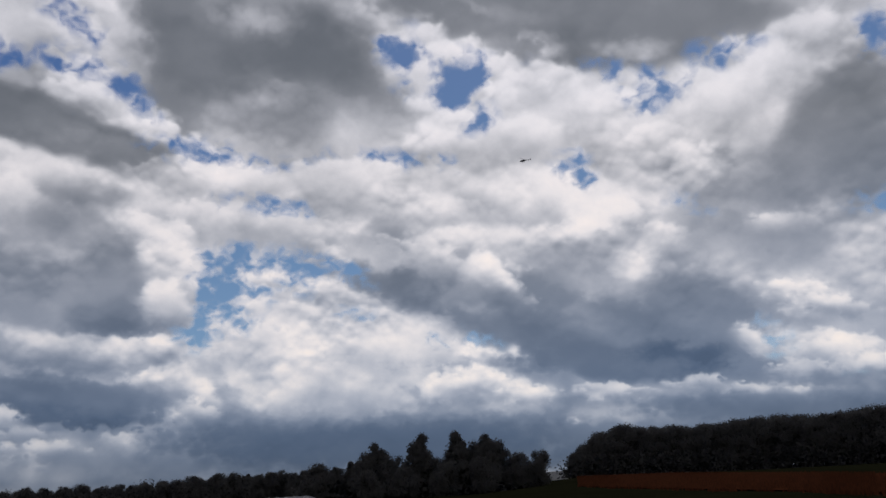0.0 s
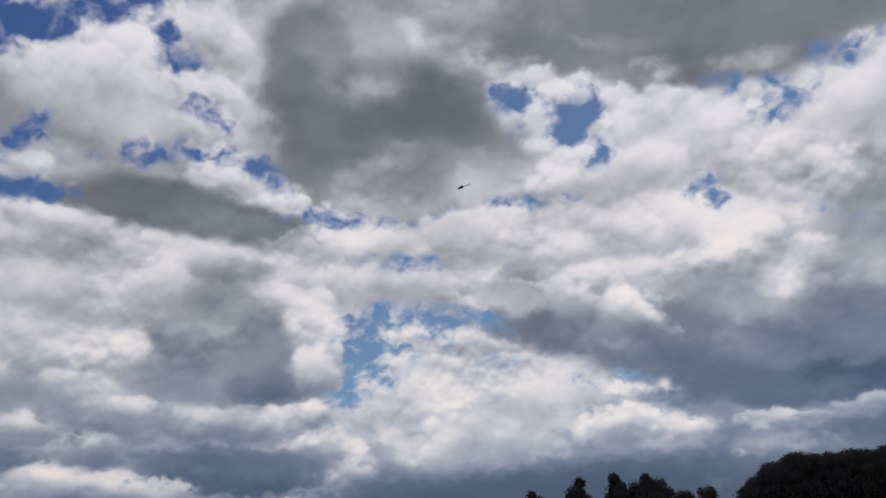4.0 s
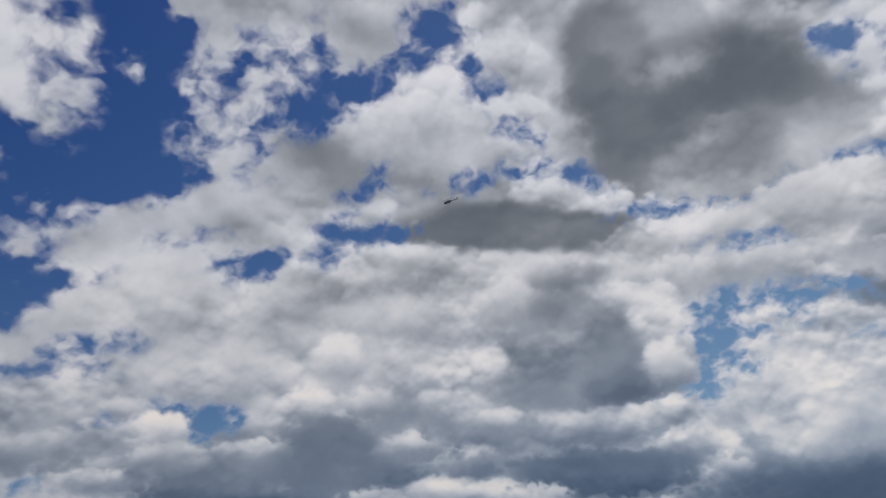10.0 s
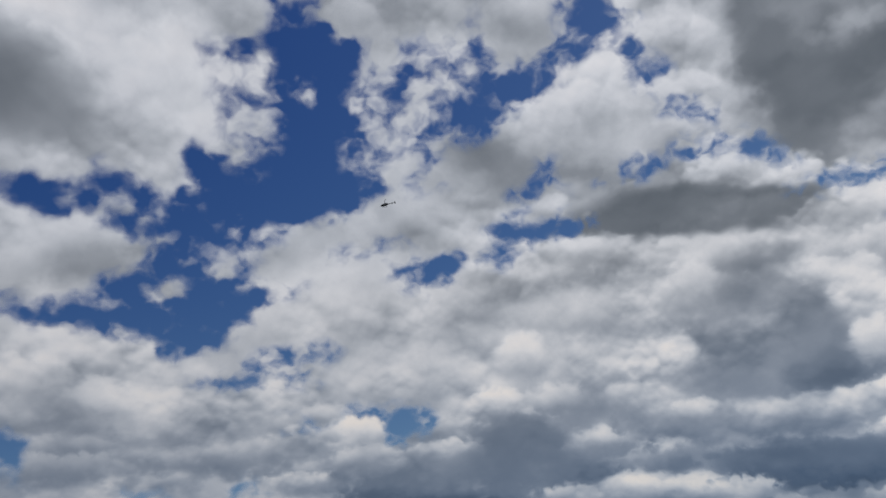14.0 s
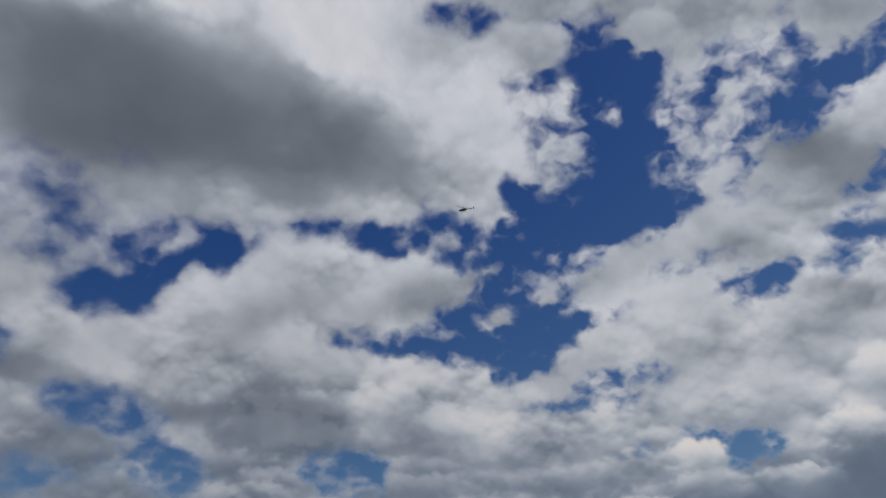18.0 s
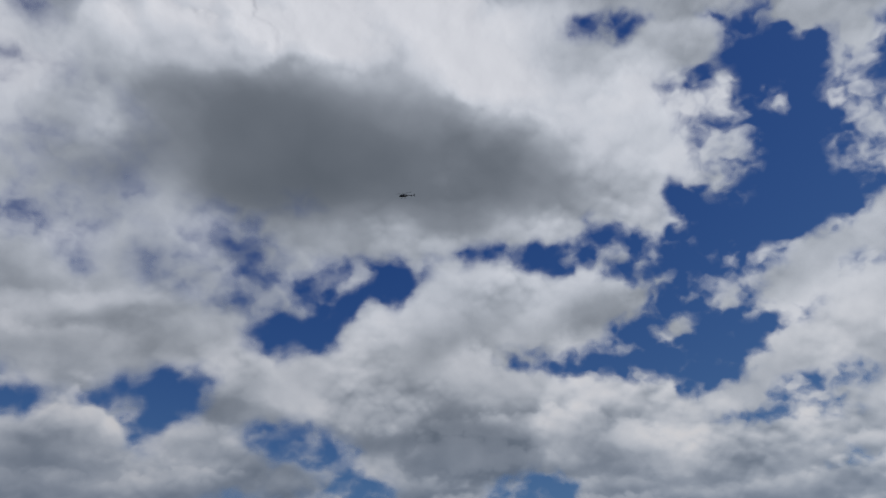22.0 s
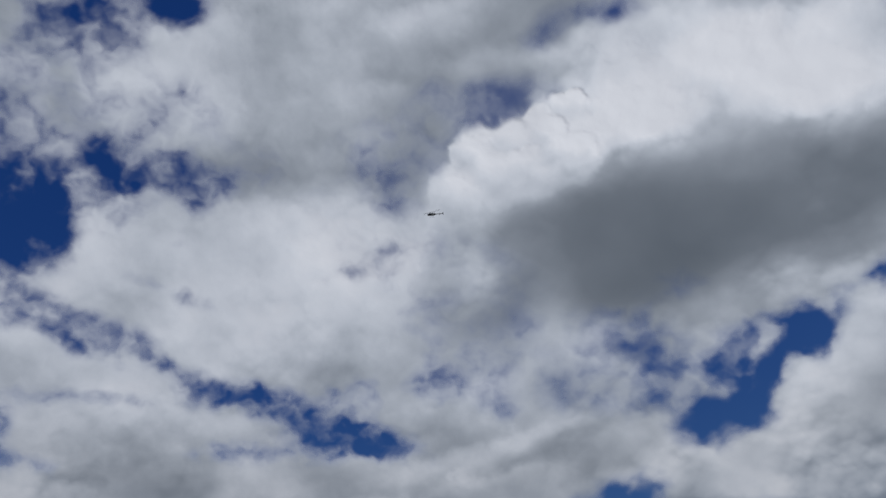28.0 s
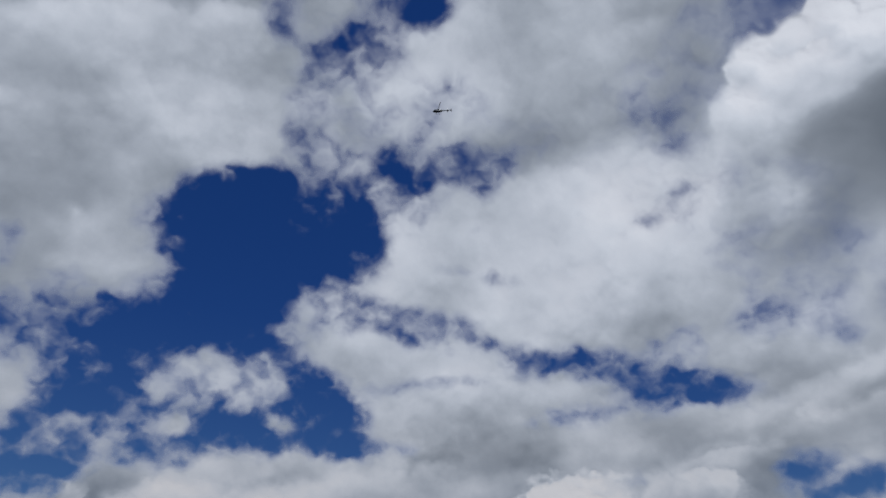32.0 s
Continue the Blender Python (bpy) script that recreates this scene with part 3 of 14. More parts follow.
patch(-30.1, 11.1, 1.1, 0.6, -24, 0.46)
patch(-33.7, 11.2, 1.1, 0.8, -14, 0.44)
patch(-31.5, 8.7, 1.3, 0.9, -12, 0.56)
patch(4.6, 15.6, 3.0, 1.1, -2, -0.50)
patch(-0.3, 15.8, 1.8, 0.4, -3, -0.20)
patch(4.7, 13.1, 1.4, 1.4, -5, -0.40)
patch(7.1, 10.9, 1.1, 0.5, -5, -0.10)
patch(1.1, 11.7, 1.0, 0.4, -6, 0.02)
patch(-3.6, 12.2, 1.4, 0.5, -7, -0.10)
patch(-3.5, 13.4, 2.0, 0.3, -7, 0.08)
patch(6.7, 13.9, 0.5, 0.5, -4, 0.42, 0.35, fill=True)
patch(-1.0, 13.0, 3.8, 0.9, -6, 0.46, 0.4, fill=True)
patch(1.7, 14.2, 1.2, 0.4, -6, 0.44, 0.4, fill=True)
patch(-9.1, 9.4, 13.8, 0.6, -6, 0.54)
patch(-4.9, 7.8, 4.3, 1.5, -7, 0.62)
patch(-12.6, 6.6, 3.3, 0.9, -16, 0.42)
patch(-16.6, 5.8, 1.6, 0.5, -8, 0.46)
patch(1.5, 7.0, 6.2, 1.5, -6, 0.68)
patch(9.1, 9.1, 1.9, 0.9, -35, 0.58)
patch(7.3, 6.9, 0.9, 2.1, 35, 0.60)
patch(-22.2, 5.0, 6.4, 0.9, -9, 0.78)
patch(-27.8, 4.8, 5.0, 0.6, -4, 0.70)
patch(-0.5, 4.1, 10.8, 1.3, -7, 0.80)
patch(8.2, 5.1, 4.4, 1.1, -6, 0.72)
patch(-10.9, 10.3, 2.3, 0.5, -16, 0.12)
patch(-32.4, 8.2, 0.9, 1.1, -12, 0.12)
patch(-18.0, 2.6, 6.2, 0.8, -5, 0.78)
patch(-19.7, 3.5, 1.1, 0.3, 2, 0.60)
patch(-12.3, 4.5, 5.7, 0.7, -6, 0.70)
# low over the wood and the far trees
patch(-39.2, 20.9, 3.2, 4.0, -46, 0.80)
patch(-35.6, 18.7, 3.7, 2.2, 10, 0.76)
patch(-40.4, 16.6, 1.9, 1.4, -13, 0.78)
patch(-42.4, 25.7, 0.9, 1.0, -19, -0.10)
patch(-39.9, 15.9, 1.1, 0.3, -13, 0.00)
patch(-38.9, 26.0, 2.9, 1.7, -17, 0.46)
patch(-36.3, 7.5, 3.6, 2.1, -7, 0.64)
patch(-34.9, 10.7, 2.0, 0.9, -20, 0.50)
patch(-36.6, 5.4, 4.1, 0.9, -6, 0.80)
patch(-34.6, 3.4, 5.6, 1.1, -1, 0.80)
patch(11.8, 3.4, 8.4, 1.1, -2, 0.66)
patch(15.4, 3.1, 1.9, 0.7, 14, 0.44)
patch(10.0, 1.5, 8.9, 1.1, -3, 0.82)
# the lens-shaped cloud and the first blue window
patch(18.4, 24.2, 7.6, 1.5, -11, 0.92, 0.22)
patch(20.2, 24.1, 4.6, 0.9, -10, 1.08)
patch(60.6, 38.4, 8.2, 3.3, 10, 0.52)
patch(63.0, 34.1, 4.7, 2.1, -1, 0.66)
patch(54.0, 35.8, 2.9, 2.1, 25, 0.38)
patch(57.6, 31.8, 2.0, 1.5, -22, 0.42)
patch(64.6, 38.4, 3.7, 2.0, 13, 0.66)
patch(45.7, 39.8, 3.2, 2.6, 1, -0.70)
patch(46.4, 34.9, 3.6, 4.2, 0, -0.80)
patch(48.8, 30.7, 4.9, 3.1, 0, -0.80)
patch(54.7, 28.5, 2.5, 1.7, 3, -0.35)
patch(51.8, 39.2, 1.4, 1.1, 4, -0.10)
patch(45.5, 36.1, 0.7, 0.3, -15, 0.17)
patch(57.5, 21.5, 4.5, 1.7, 23, -0.50)
patch(52.6, 21.1, 2.9, 1.3, 25, -0.40)
patch(59.9, 24.7, 2.0, 2.2, 4, -0.45)
patch(59.0, 27.3, 2.0, 0.9, 4, -0.25)
patch(63.6, 25.9, 3.2, 2.3, 6, 0.48)
patch(59.3, 21.4, 1.0, 0.5, 2, 0.20)
patch(57.1, 25.1, 1.0, 0.4, 2, 0.20)
patch(56.3, 29.0, 1.2, 0.7, 4, 0.20)
patch(61.0, 29.7, 2.0, 1.4, -16, 0.20)
patch(51.4, 24.9, 4.4, 1.5, 5, 0.45, 0.35, fill=True)
patch(46.7, 27.3, 3.5, 1.2, 24, 0.45, 0.35, fill=True)
patch(40.1, 28.1, 4.0, 1.8, -4, 0.46)
patch(44.7, 24.4, 4.3, 1.6, 7, 0.47)
patch(38.2, 37.0, 3.1, 5.3, -9, 0.56)
patch(40.7, 37.9, 0.8, 1.7, -23, 0.40)
patch(40.9, 33.8, 1.6, 0.6, -3, 0.40)
patch(40.5, 31.1, 1.5, 1.0, -4, 0.38, 0.35, fill=True)
patch(32.9, 38.8, 2.3, 2.2, -8, 0.52)
patch(27.7, 37.4, 2.3, 2.1, 9, 0.52)
patch(35.2, 37.3, 1.2, 0.9, -6, 0.05)
patch(38.1, 31.9, 1.4, 0.7, -5, 0.00)
patch(30.8, 34.5, 2.9, 1.2, 11, -0.45)
patch(25.9, 35.9, 1.6, 1.2, 33, -0.50)
patch(22.1, 37.9, 1.5, 1.8, -33, -0.45)
patch(32.9, 33.0, 1.6, 0.7, 12, -0.25)
patch(31.9, 30.7, 3.4, 2.0, 17, 0.78)
patch(35.8, 31.1, 1.1, 1.3, -6, 0.38)
patch(21.4, 33.5, 3.8, 2.9, 21, 0.38)
patch(26.3, 32.9, 2.0, 1.0, 9, 0.44)
patch(24.1, 30.1, 2.4, 1.1, -12, 0.66)
patch(16.3, 36.2, 2.3, 2.0, -56, 0.36)
patch(18.5, 33.9, 1.2, 0.6, -16, -0.20)
patch(16.2, 31.3, 1.7, 0.6, -61, -0.05)
patch(13.1, 27.1, 0.8, 0.5, -28, -0.25)
patch(17.2, 28.8, 0.8, 0.3, -16, 0.00)
patch(21.5, 27.7, 0.8, 0.3, -13, -0.02)
patch(12.9, 25.9, 2.2, 0.8, -33, 0.36)
patch(28.9, 26.4, 1.6, 0.7, -10, 0.36, 0.3, fill=True)
patch(32.5, 24.1, 4.4, 0.8, 7, -0.40)
patch(28.3, 25.0, 1.6, 0.6, 10, -0.45)
patch(30.7, 25.5, 0.8, 1.2, -9, -0.25)
patch(38.8, 22.5, 2.4, 0.5, 5, -0.10)
patch(42.9, 25.6, 2.2, 0.4, 9, -0.12)
patch(27.1, 29.2, 0.5, 1.0, -30, 0.02)
patch(34.7, 27.6, 2.0, 2.0, -7, 0.48)
patch(24.0, 22.4, 5.1, 1.4, -1, 0.40)
patch(29.8, 21.7, 4.8, 1.2, 3, 0.44)
patch(46.6, 20.5, 3.4, 1.5, 17, 0.42)
patch(50.6, 19.7, 3.3, 1.0, 9, 0.50)
patch(36.5, 20.5, 3.0, 1.5, -6, 0.62)
patch(48.2, 18.6, 2.1, 0.4, -3, -0.02)
patch(51.8, 16.7, 2.0, 0.4, 3, 0.02)
patch(60.3, 15.6, 1.1, 0.5, -0, 0.15)
patch(42.6, 17.9, 3.9, 2.7, -5, 0.60)
patch(28.4, 17.5, 6.7, 2.4, -9, 0.50)
patch(31.2, 15.5, 1.4, 1.0, 41, 0.40)
patch(25.6, 14.7, 3.9, 1.6, -10, 0.52)
patch(41.9, 13.3, 1.6, 0.7, -6, -0.50)
patch(45.7, 13.7, 1.6, 0.3, -5, -0.12)
patch(44.3, 12.7, 1.4, 0.8, -5, 0.36, 0.35, fill=True)
patch(48.0, 13.0, 1.5, 0.6, -4, 0.40, 0.35, fill=True)
patch(39.8, 16.5, 2.4, 1.6, -6, 0.56)
patch(61.9, 18.8, 3.8, 1.6, 2, 0.46)
patch(62.1, 16.5, 2.9, 0.9, 0, 0.44)
patch(61.9, 14.3, 3.2, 1.2, -1, 0.64)
patch(55.4, 14.5, 3.1, 2.2, -2, 0.60)
patch(58.8, 12.4, 4.0, 1.1, -2, 0.50)
patch(49.9, 11.6, 4.4, 1.5, -4, 0.58)
patch(59.3, 9.7, 1.6, 0.6, -3, 0.15)
patch(52.8, 9.6, 1.1, 0.4, -4, 0.06)
patch(39.4, 8.6, 4.6, 1.3, 1, 0.98)
patch(34.4, 10.6, 3.5, 1.5, -7, 0.84)
patch(28.7, 11.0, 3.5, 1.2, -8, 0.82)
patch(30.8, 13.2, 1.3, 0.5, -23, 0.38)
patch(36.0, 14.1, 1.3, 0.5, -22, 0.38)
patch(23.1, 9.2, 3.4, 1.5, -9, 0.78)
patch(14.3, 8.6, 4.1, 1.6, -11, 0.80)
patch(14.3, 5.9, 4.4, 0.9, -5, 1.05)
patch(26.2, 7.6, 2.6, 0.7, -8, 0.62)
patch(21.4, 6.5, 1.2, 1.1, -40, 0.62)
patch(30.8, 7.7, 3.1, 0.9, -8, 0.70)
patch(47.0, 9.2, 3.3, 0.9, -5, 0.66)
# gaps round the first blue window
patch(57.9, 27.9, 3.1, 2.0, 4, -0.45)
patch(59.5, 25.8, 1.9, 1.6, 4, -0.45)
patch(54.5, 30.8, 2.4, 2.0, 23, -0.45)
patch(56.7, 21.6, 4.2, 1.8, 2, -0.45)
patch(51.7, 21.7, 3.1, 1.2, 25, -0.45)
patch(66.7, 21.8, 3.5, 0.5, 1, -0.10)
patch(39.2, 31.7, 1.0, 1.6, -5, -0.05)
patch(35.9, 31.8, 1.6, 1.0, 23, 0.00)
patch(30.4, 38.9, 0.9, 1.5, -11, -0.10)
patch(74.0, 29.1, 2.9, 0.5, 13, -0.20)
patch(67.8, 29.2, 1.8, 0.8, -1, -0.10)
patch(63.6, 29.0, 1.5, 0.6, -14, -0.10)
patch(61.6, 30.3, 1.1, 1.2, 6, -0.10)
patch(69.0, 12.8, 2.3, 1.2, 3, -0.10)
patch(42.4, 25.1, 2.0, 0.4, 12, -0.10)
patch(38.2, 23.2, 2.4, 0.5, 15, -0.10)
patch(39.7, 20.5, 0.6, 0.8, -4, 0.05)
patch(48.3, 18.5, 2.8, 0.4, 4, -0.05)
patch(33.8, 33.1, 2.3, 1.2, 27, -0.10)
patch(27.2, 29.4, 0.7, 1.2, -11, 0.00)
patch(56.2, 28.9, 1.2, 0.6, 3, 0.20)
patch(59.2, 21.5, 0.9, 0.5, 3, 0.20)
patch(56.2, 20.5, 1.0, 0.4, 2, 0.19)
# middle clouds and lower gaps
patch(69.0, 25.8, 7.6, 3.2, 0, 0.52)
patch(64.1, 25.7, 3.6, 1.6, -2, 0.42)
patch(74.2, 24.1, 4.3, 2.4, 2, 0.58)
patch(80.6, 24.5, 2.1, 1.8, 5, 0.46, 0.4, fill=True)
patch(72.6, 28.1, 4.4, 0.8, 10, 0.48)
patch(88.0, 20.3, 5.3, 2.2, -4, 0.46)
patch(84.9, 19.9, 2.2, 1.9, 6, 0.42)
patch(74.0, 20.1, 6.3, 1.4, 2, 0.44)
patch(63.4, 19.7, 4.4, 1.4, -7, 0.44)
patch(75.5, 18.2, 6.2, 1.9, 2, 0.62)
patch(73.0, 16.1, 3.9, 1.1, 1, 0.78)
patch(62.8, 15.5, 3.5, 1.3, -7, 0.40)
patch(62.5, 13.9, 4.3, 0.8, -2, 0.62)
patch(68.5, 17.5, 3.5, 1.0, -0, 0.50)
patch(57.5, 16.7, 4.6, 1.9, -4, 0.52)
patch(49.0, 19.9, 4.9, 2.2, 18, 0.52)
patch(46.1, 20.6, 1.1, 1.1, -8, 0.38)
patch(42.9, 21.3, 3.2, 2.2, 11, 0.62)
patch(52.2, 26.1, 3.5, 1.6, 8, 0.46, 0.35, fill=True)
patch(49.2, 23.7, 3.0, 1.0, 2, 0.50)
patch(95.5, 22.9, 3.5, 2.5, 11, 0.64)
patch(95.0, 25.2, 2.6, 1.4, 12, 0.70)
patch(92.5, 15.8, 3.9, 1.2, 7, 0.50)
patch(91.0, 13.5, 5.2, 0.9, 5, 0.64)
patch(77.5, 12.8, 3.4, 1.5, 2, 0.48)
patch(60.6, 12.4, 4.6, 1.3, -2, 0.52)
patch(51.9, 13.7, 5.1, 1.8, -4, 0.58)
patch(42.0, 17.4, 5.0, 2.5, -9, 0.62)
patch(41.7, 11.0, 3.9, 1.4, -6, 0.66)
patch(93.3, 27.8, 6.1, 3.3, 23, 0.60)
patch(56.4, 35.2, 3.9, 2.4, 14, 0.32)
patch(53.8, 36.9, 3.0, 2.3, 32, 0.32)
patch(58.3, 31.0, 1.6, 1.2, -5, 0.40)
patch(80.5, 27.1, 2.3, 1.2, 26, -0.45)
patch(78.7, 26.6, 1.5, 0.8, 15, -0.45)
patch(86.2, 23.5, 2.0, 1.4, -14, -0.45)
patch(88.6, 23.8, 2.1, 0.6, 14, -0.15)
patch(84.4, 27.6, 1.5, 0.8, 8, -0.12)
patch(85.2, 24.8, 1.8, 0.5, 7, -0.10)
patch(73.6, 29.1, 3.6, 0.4, 8, -0.20)
patch(77.1, 28.3, 1.2, 0.8, 4, -0.10)
patch(66.7, 28.8, 2.2, 0.6, -9, -0.20)
patch(62.1, 29.7, 1.6, 1.6, -33, -0.15)
patch(59.0, 27.9, 2.4, 2.0, -4, -0.25)
patch(55.5, 31.2, 2.3, 1.6, -7, -0.45)
patch(56.4, 26.9, 2.4, 2.0, -5, -0.28)
patch(57.7, 22.6, 3.5, 1.6, -4, -0.45)
patch(53.5, 22.7, 3.5, 1.4, 9, -0.45)
patch(56.7, 20.2, 2.7, 1.4, -4, -0.28)
patch(65.5, 21.6, 4.4, 0.6, -6, -0.25)
patch(68.9, 21.0, 1.6, 0.5, 0, -0.10)
patch(94.7, 18.0, 2.0, 1.9, 8, -0.45)
patch(95.0, 16.2, 1.6, 0.7, 8, -0.10)
patch(47.2, 32.0, 4.1, 4.2, -11, -0.45)
patch(44.2, 37.3, 2.5, 3.3, -15, -0.45)
patch(52.1, 29.2, 4.6, 1.4, 2, -0.25)
patch(50.7, 40.3, 1.5, 2.2, -11, -0.05)
patch(85.7, 15.7, 3.2, 1.0, -8, -0.05)
patch(83.8, 14.8, 1.4, 0.7, 4, -0.12)
patch(86.7, 12.4, 2.1, 0.4, 4, 0.11)
patch(80.1, 12.4, 2.2, 0.9, -8, -0.15)
patch(92.3, 11.7, 2.5, 0.4, 5, -0.05)
patch(68.9, 12.6, 2.3, 1.1, -0, -0.20)
patch(60.7, 16.1, 1.2, 0.5, -2, 0.16)
patch(51.5, 16.9, 2.2, 0.3, 3, -0.10)
patch(48.5, 18.7, 2.2, 0.4, 3, -0.10)
patch(41.8, 13.5, 1.4, 0.6, -7, -0.45)
patch(45.3, 13.7, 1.4, 0.3, -6, -0.12)
patch(46.6, 14.4, 1.0, 0.3, -6, 0.00)
patch(44.8, 13.1, 1.4, 0.8, -6, 0.36, 0.3, fill=True)
patch(48.2, 13.3, 1.2, 0.4, -5, 0.38, 0.3, fill=True)
patch(59.3, 29.5, 1.0, 0.5, -4, 0.17)
patch(57.3, 25.0, 1.0, 0.4, -5, 0.19)
patch(59.9, 21.6, 1.0, 0.6, -3, 0.19)
patch(56.2, 28.9, 0.8, 0.5, -6, 0.17)
patch(58.3, 26.2, 1.2, 0.3, -4, 0.17)
patch(38.4, 31.7, 1.3, 1.8, -17, -0.05)
patch(34.0, 35.4, 1.6, 1.0, -21, -0.15)
patch(32.1, 34.0, 1.2, 2.1, -22, -0.20)
patch(40.2, 29.5, 1.0, 0.4, -15, -0.10)
patch(39.4, 22.2, 2.0, 0.5, 10, -0.05)
patch(42.4, 25.6, 2.1, 0.4, 4, -0.10)
patch(35.3, 23.9, 1.3, 0.4, -15, -0.10)
patch(32.5, 37.1, 1.9, 0.7, -23, 0.05)
# the great grey cloud with its white crown
patch(113.1, 35.9, 9.5, 10.0, 17, 0.54)
patch(117.7, 42.3, 5.0, 2.1, 23, 0.56)
patch(113.4, 29.7, 5.9, 2.6, 15, 0.55)
patch(81.4, 45.5, 17.8, 3.2, -3, 0.34)
patch(60.2, 40.9, 5.2, 3.2, -18, 0.36)
patch(56.6, 35.8, 3.0, 2.7, -18, 0.30)
patch(60.3, 31.7, 3.4, 1.3, -9, 0.46)
patch(96.8, 43.9, 6.6, 3.2, 8, 0.31, 0.14, fill=True)
patch(101.1, 45.2, 2.3, 1.8, 11, 0.26, 0.12, fill=True)
patch(96.7, 45.6, 2.0, 1.4, 8, 0.27, 0.12, fill=True)
patch(99.1, 41.7, 2.3, 1.2, 9, 0.30)
patch(81.9, 36.3, 16.7, 4.4, -2, 0.74, 0.7)
patch(87.8, 36.2, 12.8, 3.2, 1, 0.98, 0.55)
patch(96.6, 35.5, 5.1, 2.4, 6, 1.08)
patch(84.4, 34.4, 8.4, 1.6, -1, 1.10)
patch(69.9, 35.7, 6.8, 2.3, -9, 0.86)
patch(72.7, 38.8, 2.3, 1.2, -8, 0.72)
patch(66.0, 32.4, 4.4, 1.5, -11, 0.62)
patch(88.9, 37.1, 1.6, 1.0, 32, 0.84)
patch(81.2, 30.5, 4.8, 1.6, -2, 0.62)
patch(91.5, 31.4, 4.4, 1.6, 3, 0.56)
patch(67.2, 30.7, 4.4, 1.5, -4, 0.58)
patch(102.9, 33.2, 2.3, 4.7, 10, 0.30)
patch(107.1, 35.6, 1.1, 3.4, 13, 0.34)
patch(106.8, 28.6, 1.1, 0.6, 11, 0.10)
patch(105.1, 30.9, 0.6, 1.6, 10, 0.17)
patch(118.0, 25.7, 2.0, 0.8, -17, -0.15)
patch(112.4, 25.0, 1.9, 0.7, -4, -0.20)
patch(110.7, 24.3, 0.9, 0.5, 11, -0.20)
patch(107.7, 45.2, 2.2, 2.5, 16, 0.19)
patch(105.8, 46.7, 1.8, 0.7, 15, 0.13)
patch(108.2, 37.8, 0.7, 0.4, 14, 0.20)
patch(95.1, 47.7, 1.9, 0.8, 7, 0.13)
patch(88.6, 30.7, 0.8, 0.4, 2, 0.20)
patch(93.9, 26.9, 1.6, 1.6, -26, 0.20)
patch(90.3, 27.1, 1.6, 0.8, 2, 0.20)
patch(102.5, 26.1, 1.1, 0.8, 8, 0.19)
patch(58.8, 43.9, 0.7, 0.9, -20, -0.45)
patch(61.8, 43.7, 0.8, 0.4, -17, -0.15)
patch(55.6, 43.4, 0.6, 0.6, -22, 0.10)
patch(51.5, 38.8, 1.0, 1.6, -44, -0.40)
patch(54.3, 37.6, 0.8, 0.9, -21, -0.20)
patch(72.0, 46.6, 0.7, 0.9, -10, 0.30)
patch(79.3, 27.3, 1.9, 0.9, 7, -0.55)
patch(84.0, 27.0, 1.4, 0.7, 19, -0.15)
patch(86.7, 23.8, 2.3, 1.3, 13, -0.50)
patch(83.2, 24.4, 1.6, 0.8, 39, -0.20)
patch(73.8, 29.4, 2.5, 0.4, 7, -0.45)
patch(65.9, 28.7, 2.3, 0.3, -10, -0.20)
patch(60.4, 29.5, 1.5, 1.3, -13, -0.45)
patch(55.3, 29.8, 1.6, 2.8, -16, -0.50)
patch(59.0, 23.3, 2.6, 2.9, -11, -0.40)
patch(65.9, 22.9, 2.9, 0.6, 5, -0.45)
patch(69.0, 20.9, 1.4, 0.4, -6, -0.20)
patch(58.0, 25.7, 1.3, 0.7, 20, 0.16)
patch(73.1, 26.5, 4.2, 2.1, 10, 0.52, 0.35, fill=True)
patch(65.3, 25.8, 5.0, 1.7, -9, 0.46, 0.35, fill=True)
patch(71.8, 23.5, 4.5, 1.9, -5, 0.56)
patch(80.1, 24.7, 1.6, 1.2, -2, 0.46, 0.35, fill=True)
patch(92.7, 23.0, 1.4, 0.9, 33, 0.42, 0.35, fill=True)
patch(100.8, 23.4, 6.3, 1.6, 12, 0.42)
patch(101.3, 21.2, 7.1, 0.9, 10, 0.58)
patch(94.4, 19.1, 1.5, 1.3, 3, -0.50)
patch(97.6, 17.9, 2.1, 0.7, 9, -0.45)
patch(105.1, 16.6, 3.2, 0.7, 19, -0.35)
patch(107.5, 19.0, 1.6, 0.5, -2, 0.11)
patch(96.0, 15.9, 1.5, 0.5, 3, -0.20)
patch(85.8, 16.3, 2.7, 0.7, -14, -0.25)
patch(99.7, 16.4, 3.0, 0.9, 5, 0.42, 0.35, fill=True)
patch(107.8, 15.0, 2.7, 0.9, 7, 0.46)
patch(112.4, 19.2, 2.0, 1.1, 10, 0.60)
patch(114.9, 16.8, 2.8, 1.4, 10, 0.46)
patch(115.0, 13.9, 2.8, 1.3, 8, 0.72)
patch(88.3, 20.9, 4.3, 1.7, 1, 0.46)
patch(84.5, 19.0, 3.5, 1.5, 0, 0.42)
patch(91.4, 16.2, 3.5, 0.9, 2, 0.46)
patch(74.2, 20.6, 5.3, 1.5, -4, 0.50)
patch(72.5, 17.9, 5.1, 1.5, -4, 0.72)
patch(62.9, 19.2, 4.7, 1.4, -7, 0.44)
patch(64.2, 16.8, 4.0, 1.4, -6, 0.58)
patch(76.6, 15.9, 2.2, 1.0, -2, 0.42)
patch(106.0, 34.7, 1.5, 5.4, 12, 0.20)
patch(116.5, 27.0, 3.3, 1.4, 15, 0.20)
patch(107.7, 28.9, 1.8, 1.1, 11, 0.16)
patch(116.8, 30.3, 4.0, 1.1, 6, 0.20)
